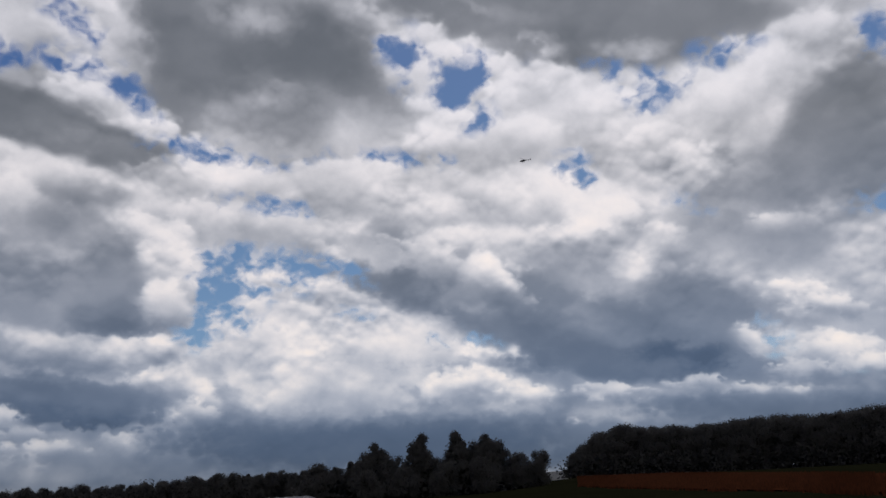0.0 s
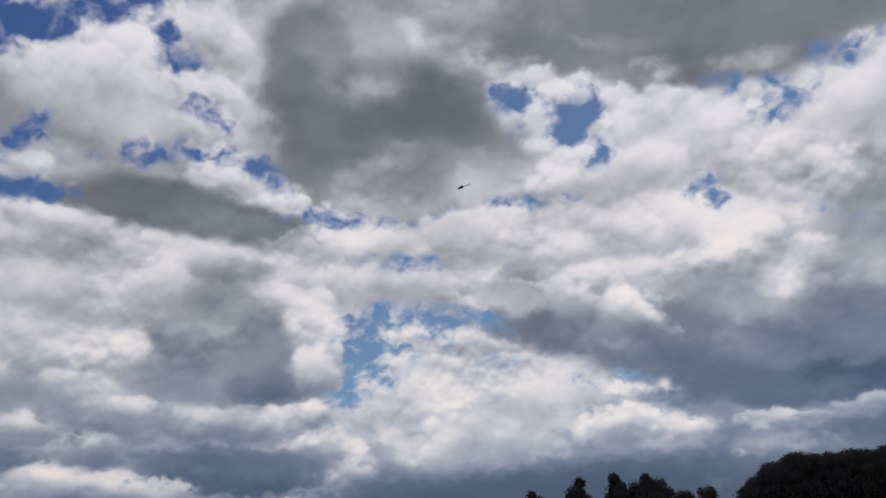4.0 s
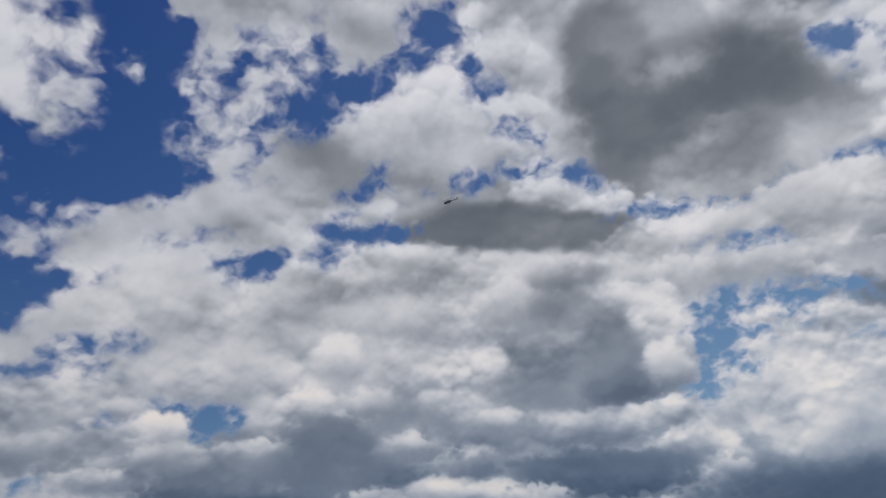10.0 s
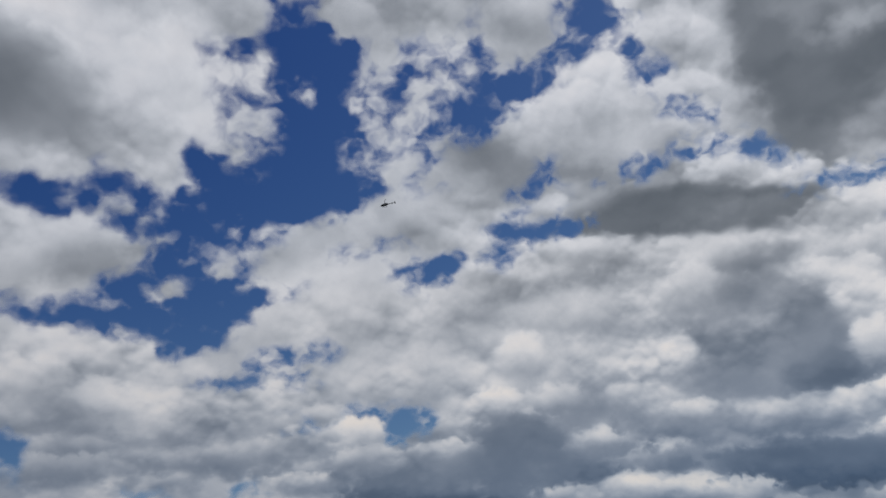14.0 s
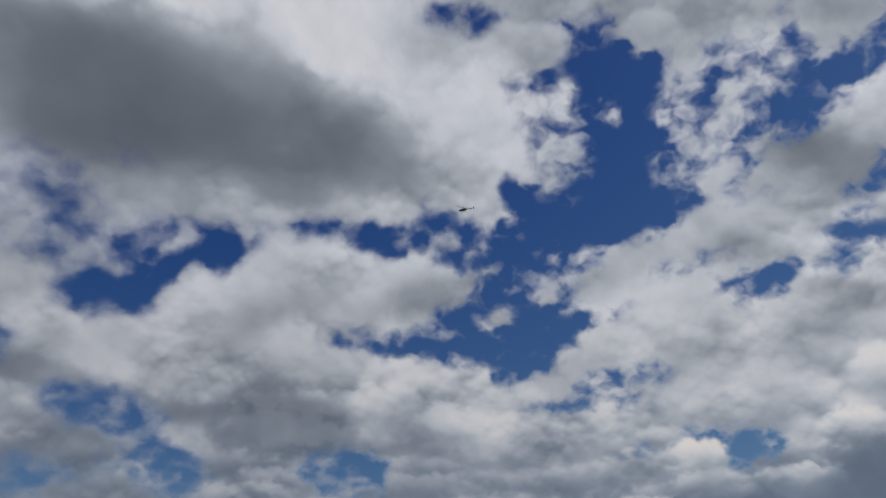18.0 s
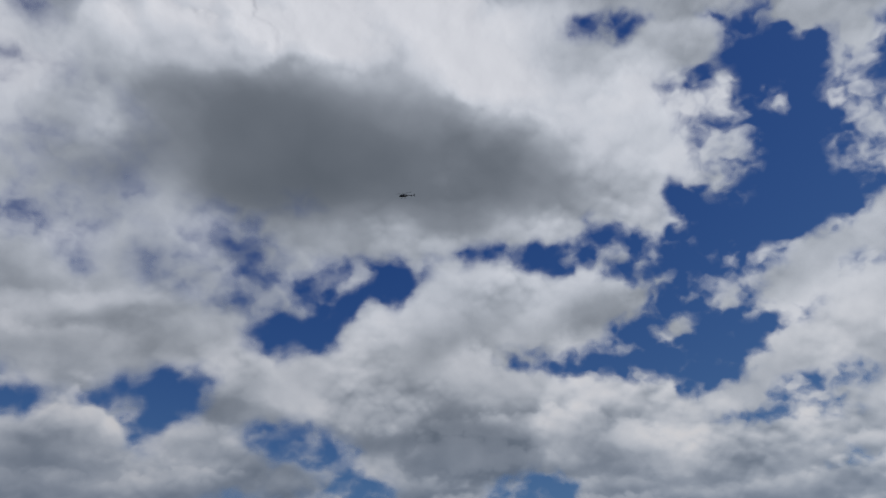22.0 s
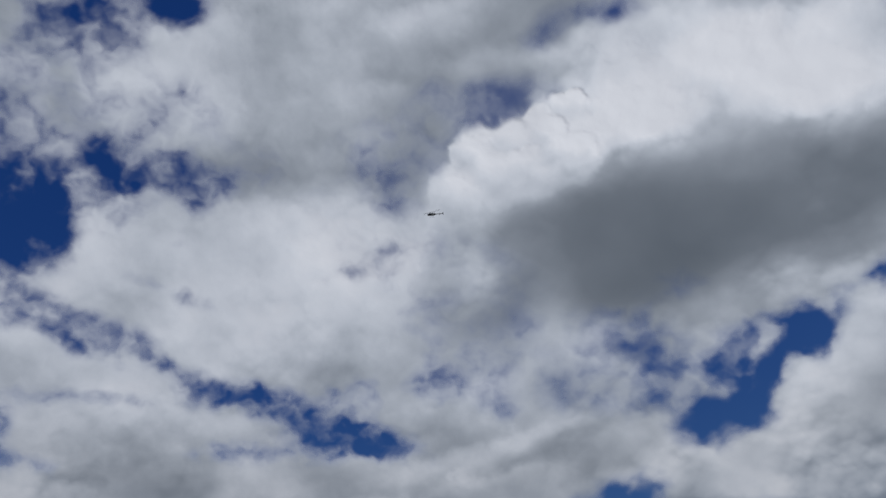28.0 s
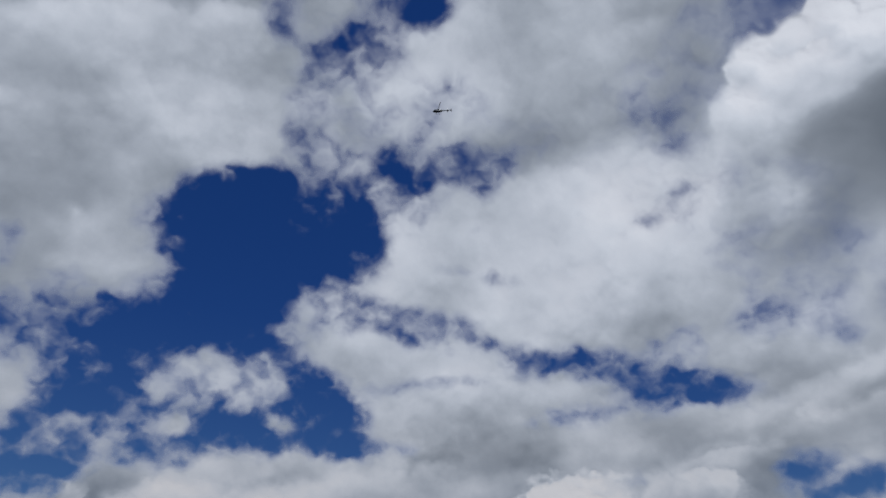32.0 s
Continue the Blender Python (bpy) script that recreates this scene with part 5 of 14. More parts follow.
patch(135.2, 30.8, 5.1, 0.2, -2, 0.20)
patch(138.4, 27.1, 3.1, 0.2, 5, 0.20)
patch(119.7, 27.3, 3.6, 0.8, -18, 0.12)
patch(111.7, 25.0, 1.5, 0.9, -27, 0.10)
patch(117.2, 25.5, 1.2, 0.8, -5, -0.05)
patch(122.6, 24.2, 1.2, 0.5, -2, 0.16)
patch(106.7, 28.6, 1.1, 0.5, -21, 0.14)
patch(102.6, 26.8, 0.7, 0.4, -33, 0.17)
patch(108.5, 36.8, 0.8, 1.5, -32, 0.20, 0.9)
patch(131.7, 43.3, 1.6, 1.3, -26, 0.10)
patch(126.9, 41.4, 0.6, 0.6, 0, 0.20)
patch(136.5, 38.3, 1.2, 2.4, -14, 0.20)
patch(140.6, 42.2, 1.5, 1.5, 9, 0.11)
patch(107.2, 46.4, 2.2, 0.9, 22, 0.20)
patch(92.8, 30.1, 1.0, 0.7, 14, 0.20)
patch(118.7, 19.5, 1.0, 0.6, 6, 0.18)
patch(105.4, 16.8, 2.1, 1.0, 13, 0.10)
patch(97.3, 19.1, 1.7, 1.3, 20, -0.10)
patch(138.3, 23.2, 1.5, 1.5, -25, -0.10)
patch(143.0, 24.7, 2.2, 2.2, -14, -0.25)
patch(149.6, 30.3, 2.1, 0.6, 12, 0.13)
patch(151.6, 24.7, 2.0, 0.6, -0, 0.16)
patch(154.9, 25.5, 1.9, 1.8, 13, 0.11)
patch(152.2, 28.3, 1.3, 0.6, 12, 0.20)
patch(156.0, 29.3, 1.9, 0.7, 15, 0.13)
patch(150.9, 26.8, 2.7, 0.9, 5, 0.42, 0.6, fill=True)
patch(147.6, 26.2, 2.0, 1.0, -12, 0.42, 0.6, fill=True)
patch(143.6, 24.5, 1.3, 0.5, -4, 0.46, 0.7, fill=True)
patch(145.7, 36.0, 1.5, 0.4, 11, 0.10)
# dark bases and bright heads above the tree group
patch(52.9, 36.9, 3.2, 3.4, 10, 0.36)
patch(53.8, 37.8, 2.5, 2.0, 11, 0.30)
patch(54.1, 36.7, 2.6, 3.1, -0, 0.36, 0.35, fill=True)
patch(36.4, 37.7, 3.4, 4.1, -0, 0.50, 0.6, fill=True)
patch(40.1, 36.6, 1.5, 1.5, 2, 0.42, 0.6, fill=True)
patch(28.0, 39.0, 2.3, 1.5, 14, 0.50, 0.7, fill=True)
patch(40.3, 31.3, 1.5, 0.9, 1, 0.40, 0.5, fill=True)
patch(30.9, 30.7, 3.1, 2.4, 6, 0.66)
patch(23.7, 29.6, 3.6, 1.3, -8, 0.60)
patch(1.8, 29.8, 6.8, 3.7, -11, 0.80)
patch(7.5, 34.5, 2.6, 2.6, -17, 0.80)
patch(-0.9, 30.1, 3.8, 2.2, -21, 0.90)
patch(5.1, 29.2, 4.4, 1.9, -18, 0.90)
patch(2.6, 24.9, 2.9, 1.9, -18, 0.70)
patch(18.2, 24.6, 6.8, 1.4, -12, 0.92)
patch(19.3, 25.8, 2.4, 1.2, -10, 0.84)
patch(12.7, 23.4, 3.1, 0.8, -12, 0.82)
patch(29.3, 28.6, 3.2, 1.6, -5, 0.52)
patch(19.4, 32.6, 3.5, 2.0, 10, 0.30)
patch(15.8, 35.5, 1.9, 1.1, -32, 0.30)
patch(26.1, 31.9, 2.4, 1.2, 13, 0.38)
patch(24.7, 22.5, 4.8, 1.2, -4, 0.44)
patch(28.1, 24.0, 3.6, 0.8, -6, 0.36)
patch(31.7, 22.0, 4.7, 1.2, 3, 0.44)
patch(20.4, 17.0, 2.8, 1.6, -9, 0.44)
patch(27.9, 18.4, 4.4, 1.6, -7, 0.42)
patch(34.4, 20.6, 3.9, 1.2, -4, 0.58)
patch(42.5, 19.4, 1.8, 2.2, -22, 0.56)
patch(13.6, 13.9, 5.0, 1.9, -17, 0.82)
patch(13.2, 12.3, 4.2, 1.0, -14, 0.92)
patch(17.9, 12.7, 2.7, 1.4, -9, 0.74)
patch(14.5, 6.4, 5.6, 1.2, -9, 0.90)
patch(28.8, 9.9, 7.0, 1.5, -7, 0.76)
patch(31.3, 8.3, 4.6, 1.0, -7, 0.80)
patch(42.9, 10.2, 4.2, 1.4, -5, 0.68)
patch(2.9, 5.9, 4.6, 1.7, -11, 0.74)
patch(2.1, 4.0, 3.9, 0.9, -10, 0.84)
patch(9.0, 8.8, 1.8, 1.3, -10, 0.40)
patch(13.3, 10.0, 1.5, 0.8, -10, 0.46)
patch(31.7, 13.3, 4.7, 0.8, -0, 0.42)
patch(30.9, 12.8, 1.2, 0.6, -6, 0.33, 0.4)
patch(36.0, 13.7, 0.6, 0.5, -5, 0.34, 0.4)
patch(45.0, 12.5, 2.1, 0.9, -4, 0.36, 0.4)
patch(43.9, 13.0, 0.8, 0.7, -4, 0.32, 0.4)
patch(48.8, 12.5, 1.0, 0.6, -3, 0.38, 0.4)
patch(26.0, 7.1, 1.5, 0.7, -7, 0.46)
patch(21.4, 6.7, 1.1, 0.7, -8, 0.44)
patch(6.8, 14.1, 0.9, 1.0, -13, 0.33, 0.5)
patch(3.3, 18.4, 3.9, 1.0, -9, 0.38)
patch(4.8, 21.5, 4.0, 1.1, -22, 0.36)
patch(14.2, 26.5, 2.7, 1.0, -12, 0.34)
patch(-5.1, 20.1, 2.6, 1.4, 14, 0.40)
patch(42.1, 13.0, 1.8, 0.9, -4, 0.02)
patch(46.1, 13.5, 1.4, 0.5, -3, 0.08)
patch(48.0, 18.4, 1.7, 0.5, -0, 0.12)
patch(51.7, 16.5, 1.9, 0.4, -0, 0.12)
patch(52.8, 21.2, 2.3, 1.8, -9, -0.10)
patch(51.8, 22.7, 1.9, 0.9, 3, 0.00)
patch(42.4, 25.6, 1.7, 0.5, 0, 0.04)
patch(33.7, 23.7, 2.3, 0.8, 6, 0.02)
patch(29.7, 24.8, 2.4, 1.1, 15, -0.10)
patch(26.9, 29.5, 0.6, 1.0, -6, 0.20)
patch(18.1, 34.0, 1.3, 0.6, -40, 0.05)
patch(15.8, 31.6, 1.0, 0.8, -51, 0.12)
patch(13.1, 27.3, 0.9, 0.6, -13, 0.00)
patch(21.2, 27.7, 0.6, 0.3, -9, 0.00)
patch(21.6, 38.2, 1.2, 0.9, 10, -0.05)
patch(31.0, 34.6, 2.3, 1.5, 16, -0.20)
patch(28.0, 35.5, 2.0, 0.8, 14, -0.05)
patch(32.0, 38.0, 1.5, 2.3, -12, 0.20)
patch(34.8, 32.8, 1.1, 2.3, -12, 0.20)
patch(-8.4, 29.9, 1.6, 0.8, -26, -0.05)
patch(-8.6, 27.6, 1.3, 0.5, -46, 0.06)
patch(7.6, 23.4, 1.5, 0.4, -15, 0.14)
patch(0.6, 22.1, 0.7, 0.4, 4, 0.14)
patch(-6.4, 22.6, 1.9, 0.4, -5, 0.14)
patch(2.5, 19.7, 1.4, 0.4, -7, 0.18)
patch(4.2, 15.5, 2.5, 1.5, -14, -0.06)
patch(1.8, 15.7, 2.4, 0.7, -6, 0.02)
patch(5.8, 12.4, 1.1, 1.9, -23, 0.06)
patch(1.4, 13.3, 2.1, 0.7, -7, 0.40, 0.5, fill=True)
patch(1.4, 11.0, 2.0, 0.5, -13, 0.20)
# crown and body of the great cloud
patch(96.1, 44.2, 5.5, 2.3, 5, 0.34, 0.5)
patch(100.5, 43.6, 2.8, 2.3, 20, 0.33, 0.4)
patch(98.2, 45.9, 1.6, 0.9, -2, 0.27, 0.35)
patch(94.9, 45.6, 1.6, 0.9, -4, 0.29, 0.35)
patch(102.1, 45.5, 1.3, 0.9, 1, 0.29, 0.35)
patch(103.8, 43.5, 1.2, 1.6, -18, 0.30, 0.4)
patch(98.5, 41.6, 1.6, 0.9, -2, 0.30)
patch(91.3, 46.3, 0.8, 0.5, -7, 0.30, 0.4)
patch(82.3, 49.5, 5.8, 2.2, -13, 0.34)
patch(72.9, 44.0, 5.7, 1.9, -25, 0.30)
patch(65.9, 41.9, 3.2, 1.5, -4, 0.28)
patch(70.1, 39.6, 2.6, 1.5, -21, 0.34)
patch(57.5, 35.8, 1.9, 3.2, -29, 0.36)
patch(64.3, 37.3, 4.1, 2.2, -14, 0.54)
patch(86.1, 39.4, 9.6, 2.8, -14, 0.74, 0.85)
patch(77.9, 39.1, 6.2, 2.3, -15, 0.70, 0.85)
patch(90.8, 36.3, 9.2, 2.8, -7, 0.86, 0.85)
patch(83.1, 34.9, 5.5, 2.4, -1, 0.94, 0.85)
patch(94.9, 35.8, 5.2, 2.0, -5, 0.90, 0.85)
patch(74.6, 35.6, 4.9, 2.3, -6, 0.82, 0.85)
patch(87.5, 32.7, 6.0, 1.2, -9, 0.76, 0.85)
patch(98.8, 36.8, 2.8, 2.4, -22, 0.72, 0.85)
patch(88.7, 36.7, 2.8, 1.4, 12, 0.78, 0.8)
patch(64.7, 34.6, 3.8, 2.2, -12, 0.62, 0.85)
patch(79.6, 30.2, 3.5, 1.4, -3, 0.44)
patch(72.9, 31.1, 4.5, 1.2, -1, 0.44)
patch(117.2, 48.4, 6.0, 2.2, 13, 0.66)
patch(119.4, 48.8, 1.4, 0.7, 15, 0.58)
patch(108.1, 51.6, 4.5, 1.4, 16, 0.64)
patch(128.6, 46.4, 2.2, 2.0, 22, 0.64)
patch(118.5, 36.5, 6.6, 4.1, 10, 0.45)
patch(119.5, 31.1, 4.8, 1.8, -3, 0.44)
patch(112.5, 28.0, 5.5, 1.5, -7, 0.46)
patch(105.3, 28.2, 4.6, 2.3, -0, 0.46)
patch(98.7, 29.2, 4.7, 2.4, -3, 0.48)
patch(101.0, 23.1, 5.0, 1.3, 5, 0.40)
patch(96.8, 22.9, 2.7, 1.1, 15, 0.60)
patch(102.7, 21.0, 6.0, 1.1, 4, 0.56)
patch(90.1, 28.5, 3.2, 1.6, 3, 0.48)
patch(70.4, 26.1, 4.3, 2.2, -1, 0.54)
patch(74.0, 23.1, 3.6, 2.2, -14, 0.60)
patch(80.0, 22.0, 3.3, 2.3, -42, 0.48)
patch(71.2, 19.4, 4.2, 1.2, 2, 0.42)
patch(75.2, 17.7, 4.2, 1.1, -12, 0.66)
patch(67.0, 20.6, 3.3, 1.1, -5, 0.42)
patch(88.5, 21.7, 3.1, 1.5, -7, 0.42)
patch(84.8, 19.0, 4.5, 1.3, -8, 0.46)
patch(122.2, 19.9, 1.5, 0.9, 4, 0.30, 0.4)
patch(121.7, 22.0, 2.5, 1.0, 5, 0.46)
patch(100.4, 48.2, 5.0, 1.0, -4, 0.16)
patch(95.9, 46.6, 1.6, 0.8, 16, 0.10)
patch(102.1, 47.0, 2.3, 0.5, 11, 0.15)
patch(92.8, 51.7, 0.8, 0.6, -5, 0.13)
patch(129.2, 42.9, 0.6, 1.0, 21, 0.10)
patch(127.0, 42.0, 1.9, 0.6, 7, 0.20)
patch(121.5, 28.0, 1.7, 0.8, -19, -0.02)
patch(117.4, 25.8, 1.6, 0.9, -16, -0.05)
patch(112.2, 25.0, 1.8, 0.9, -13, -0.02)
patch(124.3, 28.5, 1.3, 0.5, -12, 0.10)
patch(106.9, 28.8, 1.0, 0.5, -9, 0.15)
patch(102.7, 26.6, 0.8, 0.5, -21, 0.20)
patch(92.6, 30.0, 2.0, 0.6, 24, 0.18)
patch(91.7, 26.3, 2.4, 0.5, 13, 0.20)
patch(84.7, 27.8, 1.2, 0.8, -10, -0.10)
patch(80.0, 27.0, 2.3, 1.5, 8, -0.30)
patch(86.4, 24.1, 2.3, 1.5, 1, -0.30)
patch(83.4, 25.7, 1.2, 1.2, 29, 0.10)
patch(74.5, 29.1, 2.3, 0.7, 5, -0.15)
patch(66.9, 28.8, 1.7, 0.5, -9, -0.10)
patch(60.6, 29.1, 1.9, 1.3, -35, -0.25)
patch(62.3, 30.6, 1.0, 0.6, -23, 0.11)
patch(64.2, 22.0, 1.6, 0.6, -7, 0.10)
patch(67.4, 21.4, 1.7, 0.6, -0, -0.10)
patch(59.3, 43.6, 1.0, 0.7, -9, 0.10)
patch(62.0, 43.3, 0.8, 0.5, -7, 0.15)
patch(53.7, 38.0, 0.7, 0.9, -33, 0.00)
patch(57.5, 32.4, 0.7, 0.5, -27, 0.16)
patch(95.0, 19.5, 1.9, 0.8, 5, -0.20)
# heads and bases low over the trees
patch(14.7, 13.8, 4.9, 2.4, -0, 0.72, 0.45)
patch(12.9, 12.7, 2.9, 1.5, -9, 0.82, 0.45)
patch(18.5, 12.0, 2.8, 1.3, 0, 0.72, 0.45)
patch(9.2, 15.4, 1.7, 2.3, -1, 0.47, 0.45)
patch(7.5, 13.7, 0.9, 1.4, -2, 0.43, 0.45)
patch(19.2, 16.3, 1.3, 0.9, 2, 0.43, 0.45)
patch(14.6, 10.8, 3.8, 0.5, -1, 0.50, 0.45)
patch(12.8, 9.8, 1.4, 0.7, -2, 0.46, 0.45)
patch(9.0, 8.9, 1.7, 0.8, -3, 0.42, 0.45)
patch(15.6, 8.3, 1.0, 0.4, -2, 0.54, 0.45)
patch(15.8, 6.3, 4.8, 1.1, -3, 0.86, 0.45)
patch(14.6, 7.3, 3.8, 0.9, -3, 0.76, 0.45)
patch(20.9, 8.5, 1.4, 0.7, -1, 0.70, 0.45)
patch(9.8, 7.3, 1.5, 0.9, -3, 0.70, 0.45)
patch(6.6, 6.3, 1.5, 0.5, -4, 0.48, 0.45)
patch(8.8, 5.1, 1.8, 0.5, -4, 0.50, 0.45)
patch(15.9, 3.1, 1.6, 0.6, 12, 0.48, 0.45)
patch(19.8, 3.4, 1.3, 0.9, -4, 0.54, 0.45)
patch(21.5, 6.3, 0.6, 1.0, -2, 0.48, 0.45)
patch(5.0, 7.0, 1.9, 0.8, -4, 0.70, 0.45)
patch(2.4, 4.7, 3.5, 1.3, -4, 0.70, 0.45)
patch(-1.5, 6.3, 1.8, 0.8, -4, 0.47, 0.45)
patch(0.6, 7.8, 2.0, 0.6, -4, 0.48, 0.45)
patch(-3.0, 7.0, 1.2, 0.8, -5, 0.50, 0.45)
patch(2.8, 8.3, 1.5, 0.6, -4, 0.50, 0.45)
patch(-5.5, 6.2, 1.2, 0.8, -5, 0.64, 0.45)
patch(5.2, 1.7, 10.5, 1.1, -5, 0.78, 0.45)
patch(-1.6, 2.9, 4.3, 0.8, -5, 0.78, 0.45)
patch(4.9, 3.5, 0.5, 0.2, -4, 0.50, 0.45)
patch(1.4, 2.9, 1.3, 0.2, -5, 0.52, 0.45)
patch(0.2, 14.5, 2.2, 0.6, -3, 0.44, 0.45)
patch(-0.8, 12.7, 2.4, 1.0, -4, 0.46, 0.45)
patch(0.7, 10.9, 3.5, 0.7, -4, 0.48, 0.45)
patch(-5.0, 11.0, 1.8, 1.0, -5, 0.50, 0.45)
patch(17.5, 2.0, 3.9, 0.6, -5, 0.66, 0.45)
patch(3.4, 12.9, 1.0, 0.4, -3, 0.42, 0.5, fill=True)
patch(-10.4, 18.6, 2.0, 1.0, -6, 0.37, 0.45)
patch(-14.2, 19.8, 1.6, 1.0, -8, 0.37, 0.45)
patch(-18.7, 17.1, 2.3, 1.2, -9, 0.47, 0.45)
patch(-21.6, 18.5, 1.9, 0.8, -10, 0.42, 0.45)
patch(-14.8, 17.6, 2.0, 1.0, -7, 0.50, 0.45)
patch(-8.8, 14.4, 3.0, 2.0, -26, 0.80, 0.45)
patch(-24.1, 17.0, 2.2, 1.3, -10, 0.70, 0.45)
patch(-30.4, 14.0, 3.3, 1.7, -11, 0.74, 0.45)
patch(-35.8, 14.1, 1.3, 1.2, -13, 0.66, 0.45)
patch(-19.1, 14.1, 2.1, 1.2, -8, 0.70, 0.45)
patch(-22.3, 12.5, 1.9, 1.6, -9, 0.68, 0.45)
patch(-19.8, 10.5, 5.7, 1.6, -18, 0.80, 0.45)
patch(-15.9, 10.7, 2.7, 1.2, -22, 0.78, 0.45)
patch(-28.0, 10.3, 2.5, 1.7, -9, 0.74, 0.45)
patch(-25.0, 7.2, 5.4, 1.1, -11, 0.90, 0.45)
patch(-26.1, 6.4, 3.2, 0.5, -8, 1.02, 0.45)
patch(-29.7, 6.8, 2.0, 0.7, -8, 0.82, 0.45)
patch(-12.5, 14.6, 1.6, 1.0, -37, 0.43, 0.45)
patch(-16.1, 14.6, 0.9, 0.7, -7, 0.43, 0.45)
patch(-20.1, 12.1, 0.9, 0.3, -8, 0.47, 0.45)
patch(-24.2, 14.6, 1.0, 0.5, -10, 0.46, 0.45)
patch(-27.0, 12.8, 0.9, 0.6, -10, 0.52, 0.45)
patch(-23.9, 11.2, 0.5, 0.3, -9, 0.38, 0.45)
patch(-25.1, 8.2, 1.6, 0.4, -8, 0.60, 0.45)
patch(-30.6, 11.4, 0.7, 0.4, -10, 0.43, 0.45)
patch(-34.7, 11.1, 1.8, 0.7, -23, 0.41, 0.45)
patch(-31.0, 7.6, 0.5, 1.2, -9, 0.43, 0.45)
patch(-33.3, 8.7, 0.6, 0.4, -10, 0.43, 0.45)
patch(-34.4, 7.3, 1.1, 0.9, -9, 0.45, 0.45)
patch(-28.8, 5.4, 1.5, 0.4, -8, 0.50, 0.45)
patch(-33.0, 5.9, 1.3, 0.3, -8, 0.50, 0.45)
patch(-9.6, 10.8, 2.8, 0.6, -6, 0.46, 0.45)
patch(-12.1, 9.0, 4.7, 0.5, -6, 0.44, 0.45)
patch(-9.0, 8.2, 1.6, 0.8, -5, 0.66, 0.45)
patch(-14.1, 7.7, 2.3, 0.5, -6, 0.64, 0.45)
patch(-12.9, 6.5, 3.7, 0.8, -12, 0.44, 0.45)
patch(-11.9, 7.0, 1.6, 0.5, -6, 0.40, 0.45)
patch(-16.8, 5.6, 1.0, 0.5, -6, 0.44, 0.45)
patch(-21.7, 5.6, 2.2, 0.5, -7, 0.50, 0.45)
patch(-18.8, 3.7, 0.5, 0.3, -6, 0.50, 0.45)
patch(-28.0, 3.7, 5.1, 0.7, -7, 0.72, 0.45)
patch(-33.2, 3.9, 1.9, 0.7, -8, 0.74, 0.45)
patch(-12.9, 4.2, 5.4, 1.0, -5, 0.74, 0.45)
patch(-22.0, 4.2, 3.7, 0.5, -6, 0.68, 0.45)
patch(-32.0, 7.9, 1.1, 0.7, -31, 0.16)
patch(-12.2, 10.1, 1.6, 0.3, -6, 0.12)
# over the middle of the meadow
patch(0.6, 29.8, 10.8, 6.4, -13, 0.60, 0.7)
patch(-1.6, 30.4, 3.8, 2.2, -14, 0.90)
patch(4.7, 29.1, 3.6, 1.9, -0, 0.88)
patch(8.8, 34.5, 2.3, 3.0, -9, 0.74)
patch(2.2, 25.8, 4.5, 2.3, -11, 0.68)
patch(3.2, 32.2, 1.1, 0.6, -12, 0.50)
patch(-6.2, 31.8, 2.1, 1.1, -17, 0.44)
patch(-7.8, 25.6, 2.7, 1.8, -16, 0.56)
patch(18.1, 24.8, 6.8, 1.1, -8, 0.88, 0.7)
patch(18.5, 25.1, 4.4, 0.9, -4, 0.94, 0.8)
patch(19.3, 26.2, 2.0, 1.0, -3, 0.76, 0.8)
patch(31.2, 31.2, 3.2, 1.9, 3, 0.64)
patch(23.6, 29.8, 3.1, 1.5, -1, 0.58)
patch(15.8, 35.6, 2.3, 1.1, -44, 0.29, 0.4)
patch(20.8, 32.1, 3.1, 1.4, -2, 0.33)
patch(-1.9, 21.5, 4.3, 1.1, -12, 0.34)
patch(-8.1, 15.7, 2.8, 2.2, -23, 0.80)
patch(0.0, 19.9, 3.3, 1.0, -10, 0.44)
patch(14.6, 15.0, 4.8, 2.8, -5, 0.72)
patch(12.4, 12.8, 3.3, 1.3, -11, 0.86)
patch(7.2, 13.9, 1.1, 1.6, -7, 0.38, 0.4)
patch(7.9, 16.3, 1.2, 1.0, -7, 0.40)
patch(39.0, 9.2, 5.5, 1.3, -1, 0.82)
patch(40.6, 7.9, 3.2, 0.8, -1, 0.94)
patch(31.7, 10.3, 4.5, 1.3, -1, 0.78)
patch(15.7, 7.2, 4.7, 1.4, -4, 0.84)
patch(14.3, 5.9, 3.3, 0.7, -4, 0.97)
patch(25.2, 5.5, 4.4, 0.9, -3, 0.80)
patch(7.1, 7.7, 1.7, 1.8, -26, 0.46)
patch(26.3, 7.1, 2.3, 0.5, -3, 0.54, 0.7)
patch(44.5, 7.3, 1.3, 0.8, -1, 0.44)
patch(36.0, 5.9, 2.1, 0.6, -2, 0.48)
patch(45.6, 11.9, 1.9, 1.4, 2, 0.37, 0.4)
patch(44.4, 12.9, 0.8, 0.6, 2, 0.33, 0.35)
patch(42.5, 10.8, 1.0, 0.6, 1, 0.44)
patch(31.0, 12.7, 1.1, 0.4, -1, 0.35, 0.4)
patch(35.9, 13.6, 0.7, 0.5, 0, 0.37, 0.4)
patch(25.7, 19.6, 4.3, 1.0, -1, 0.38)
patch(34.7, 21.5, 3.0, 1.0, 2, 0.44)
patch(36.4, 16.0, 2.9, 2.3, 1, 0.50)
patch(27.4, 16.0, 4.3, 2.0, -1, 0.46)
patch(42.9, 18.7, 2.0, 2.6, -7, 0.58)
patch(46.6, 20.6, 1.6, 1.4, 7, 0.46)
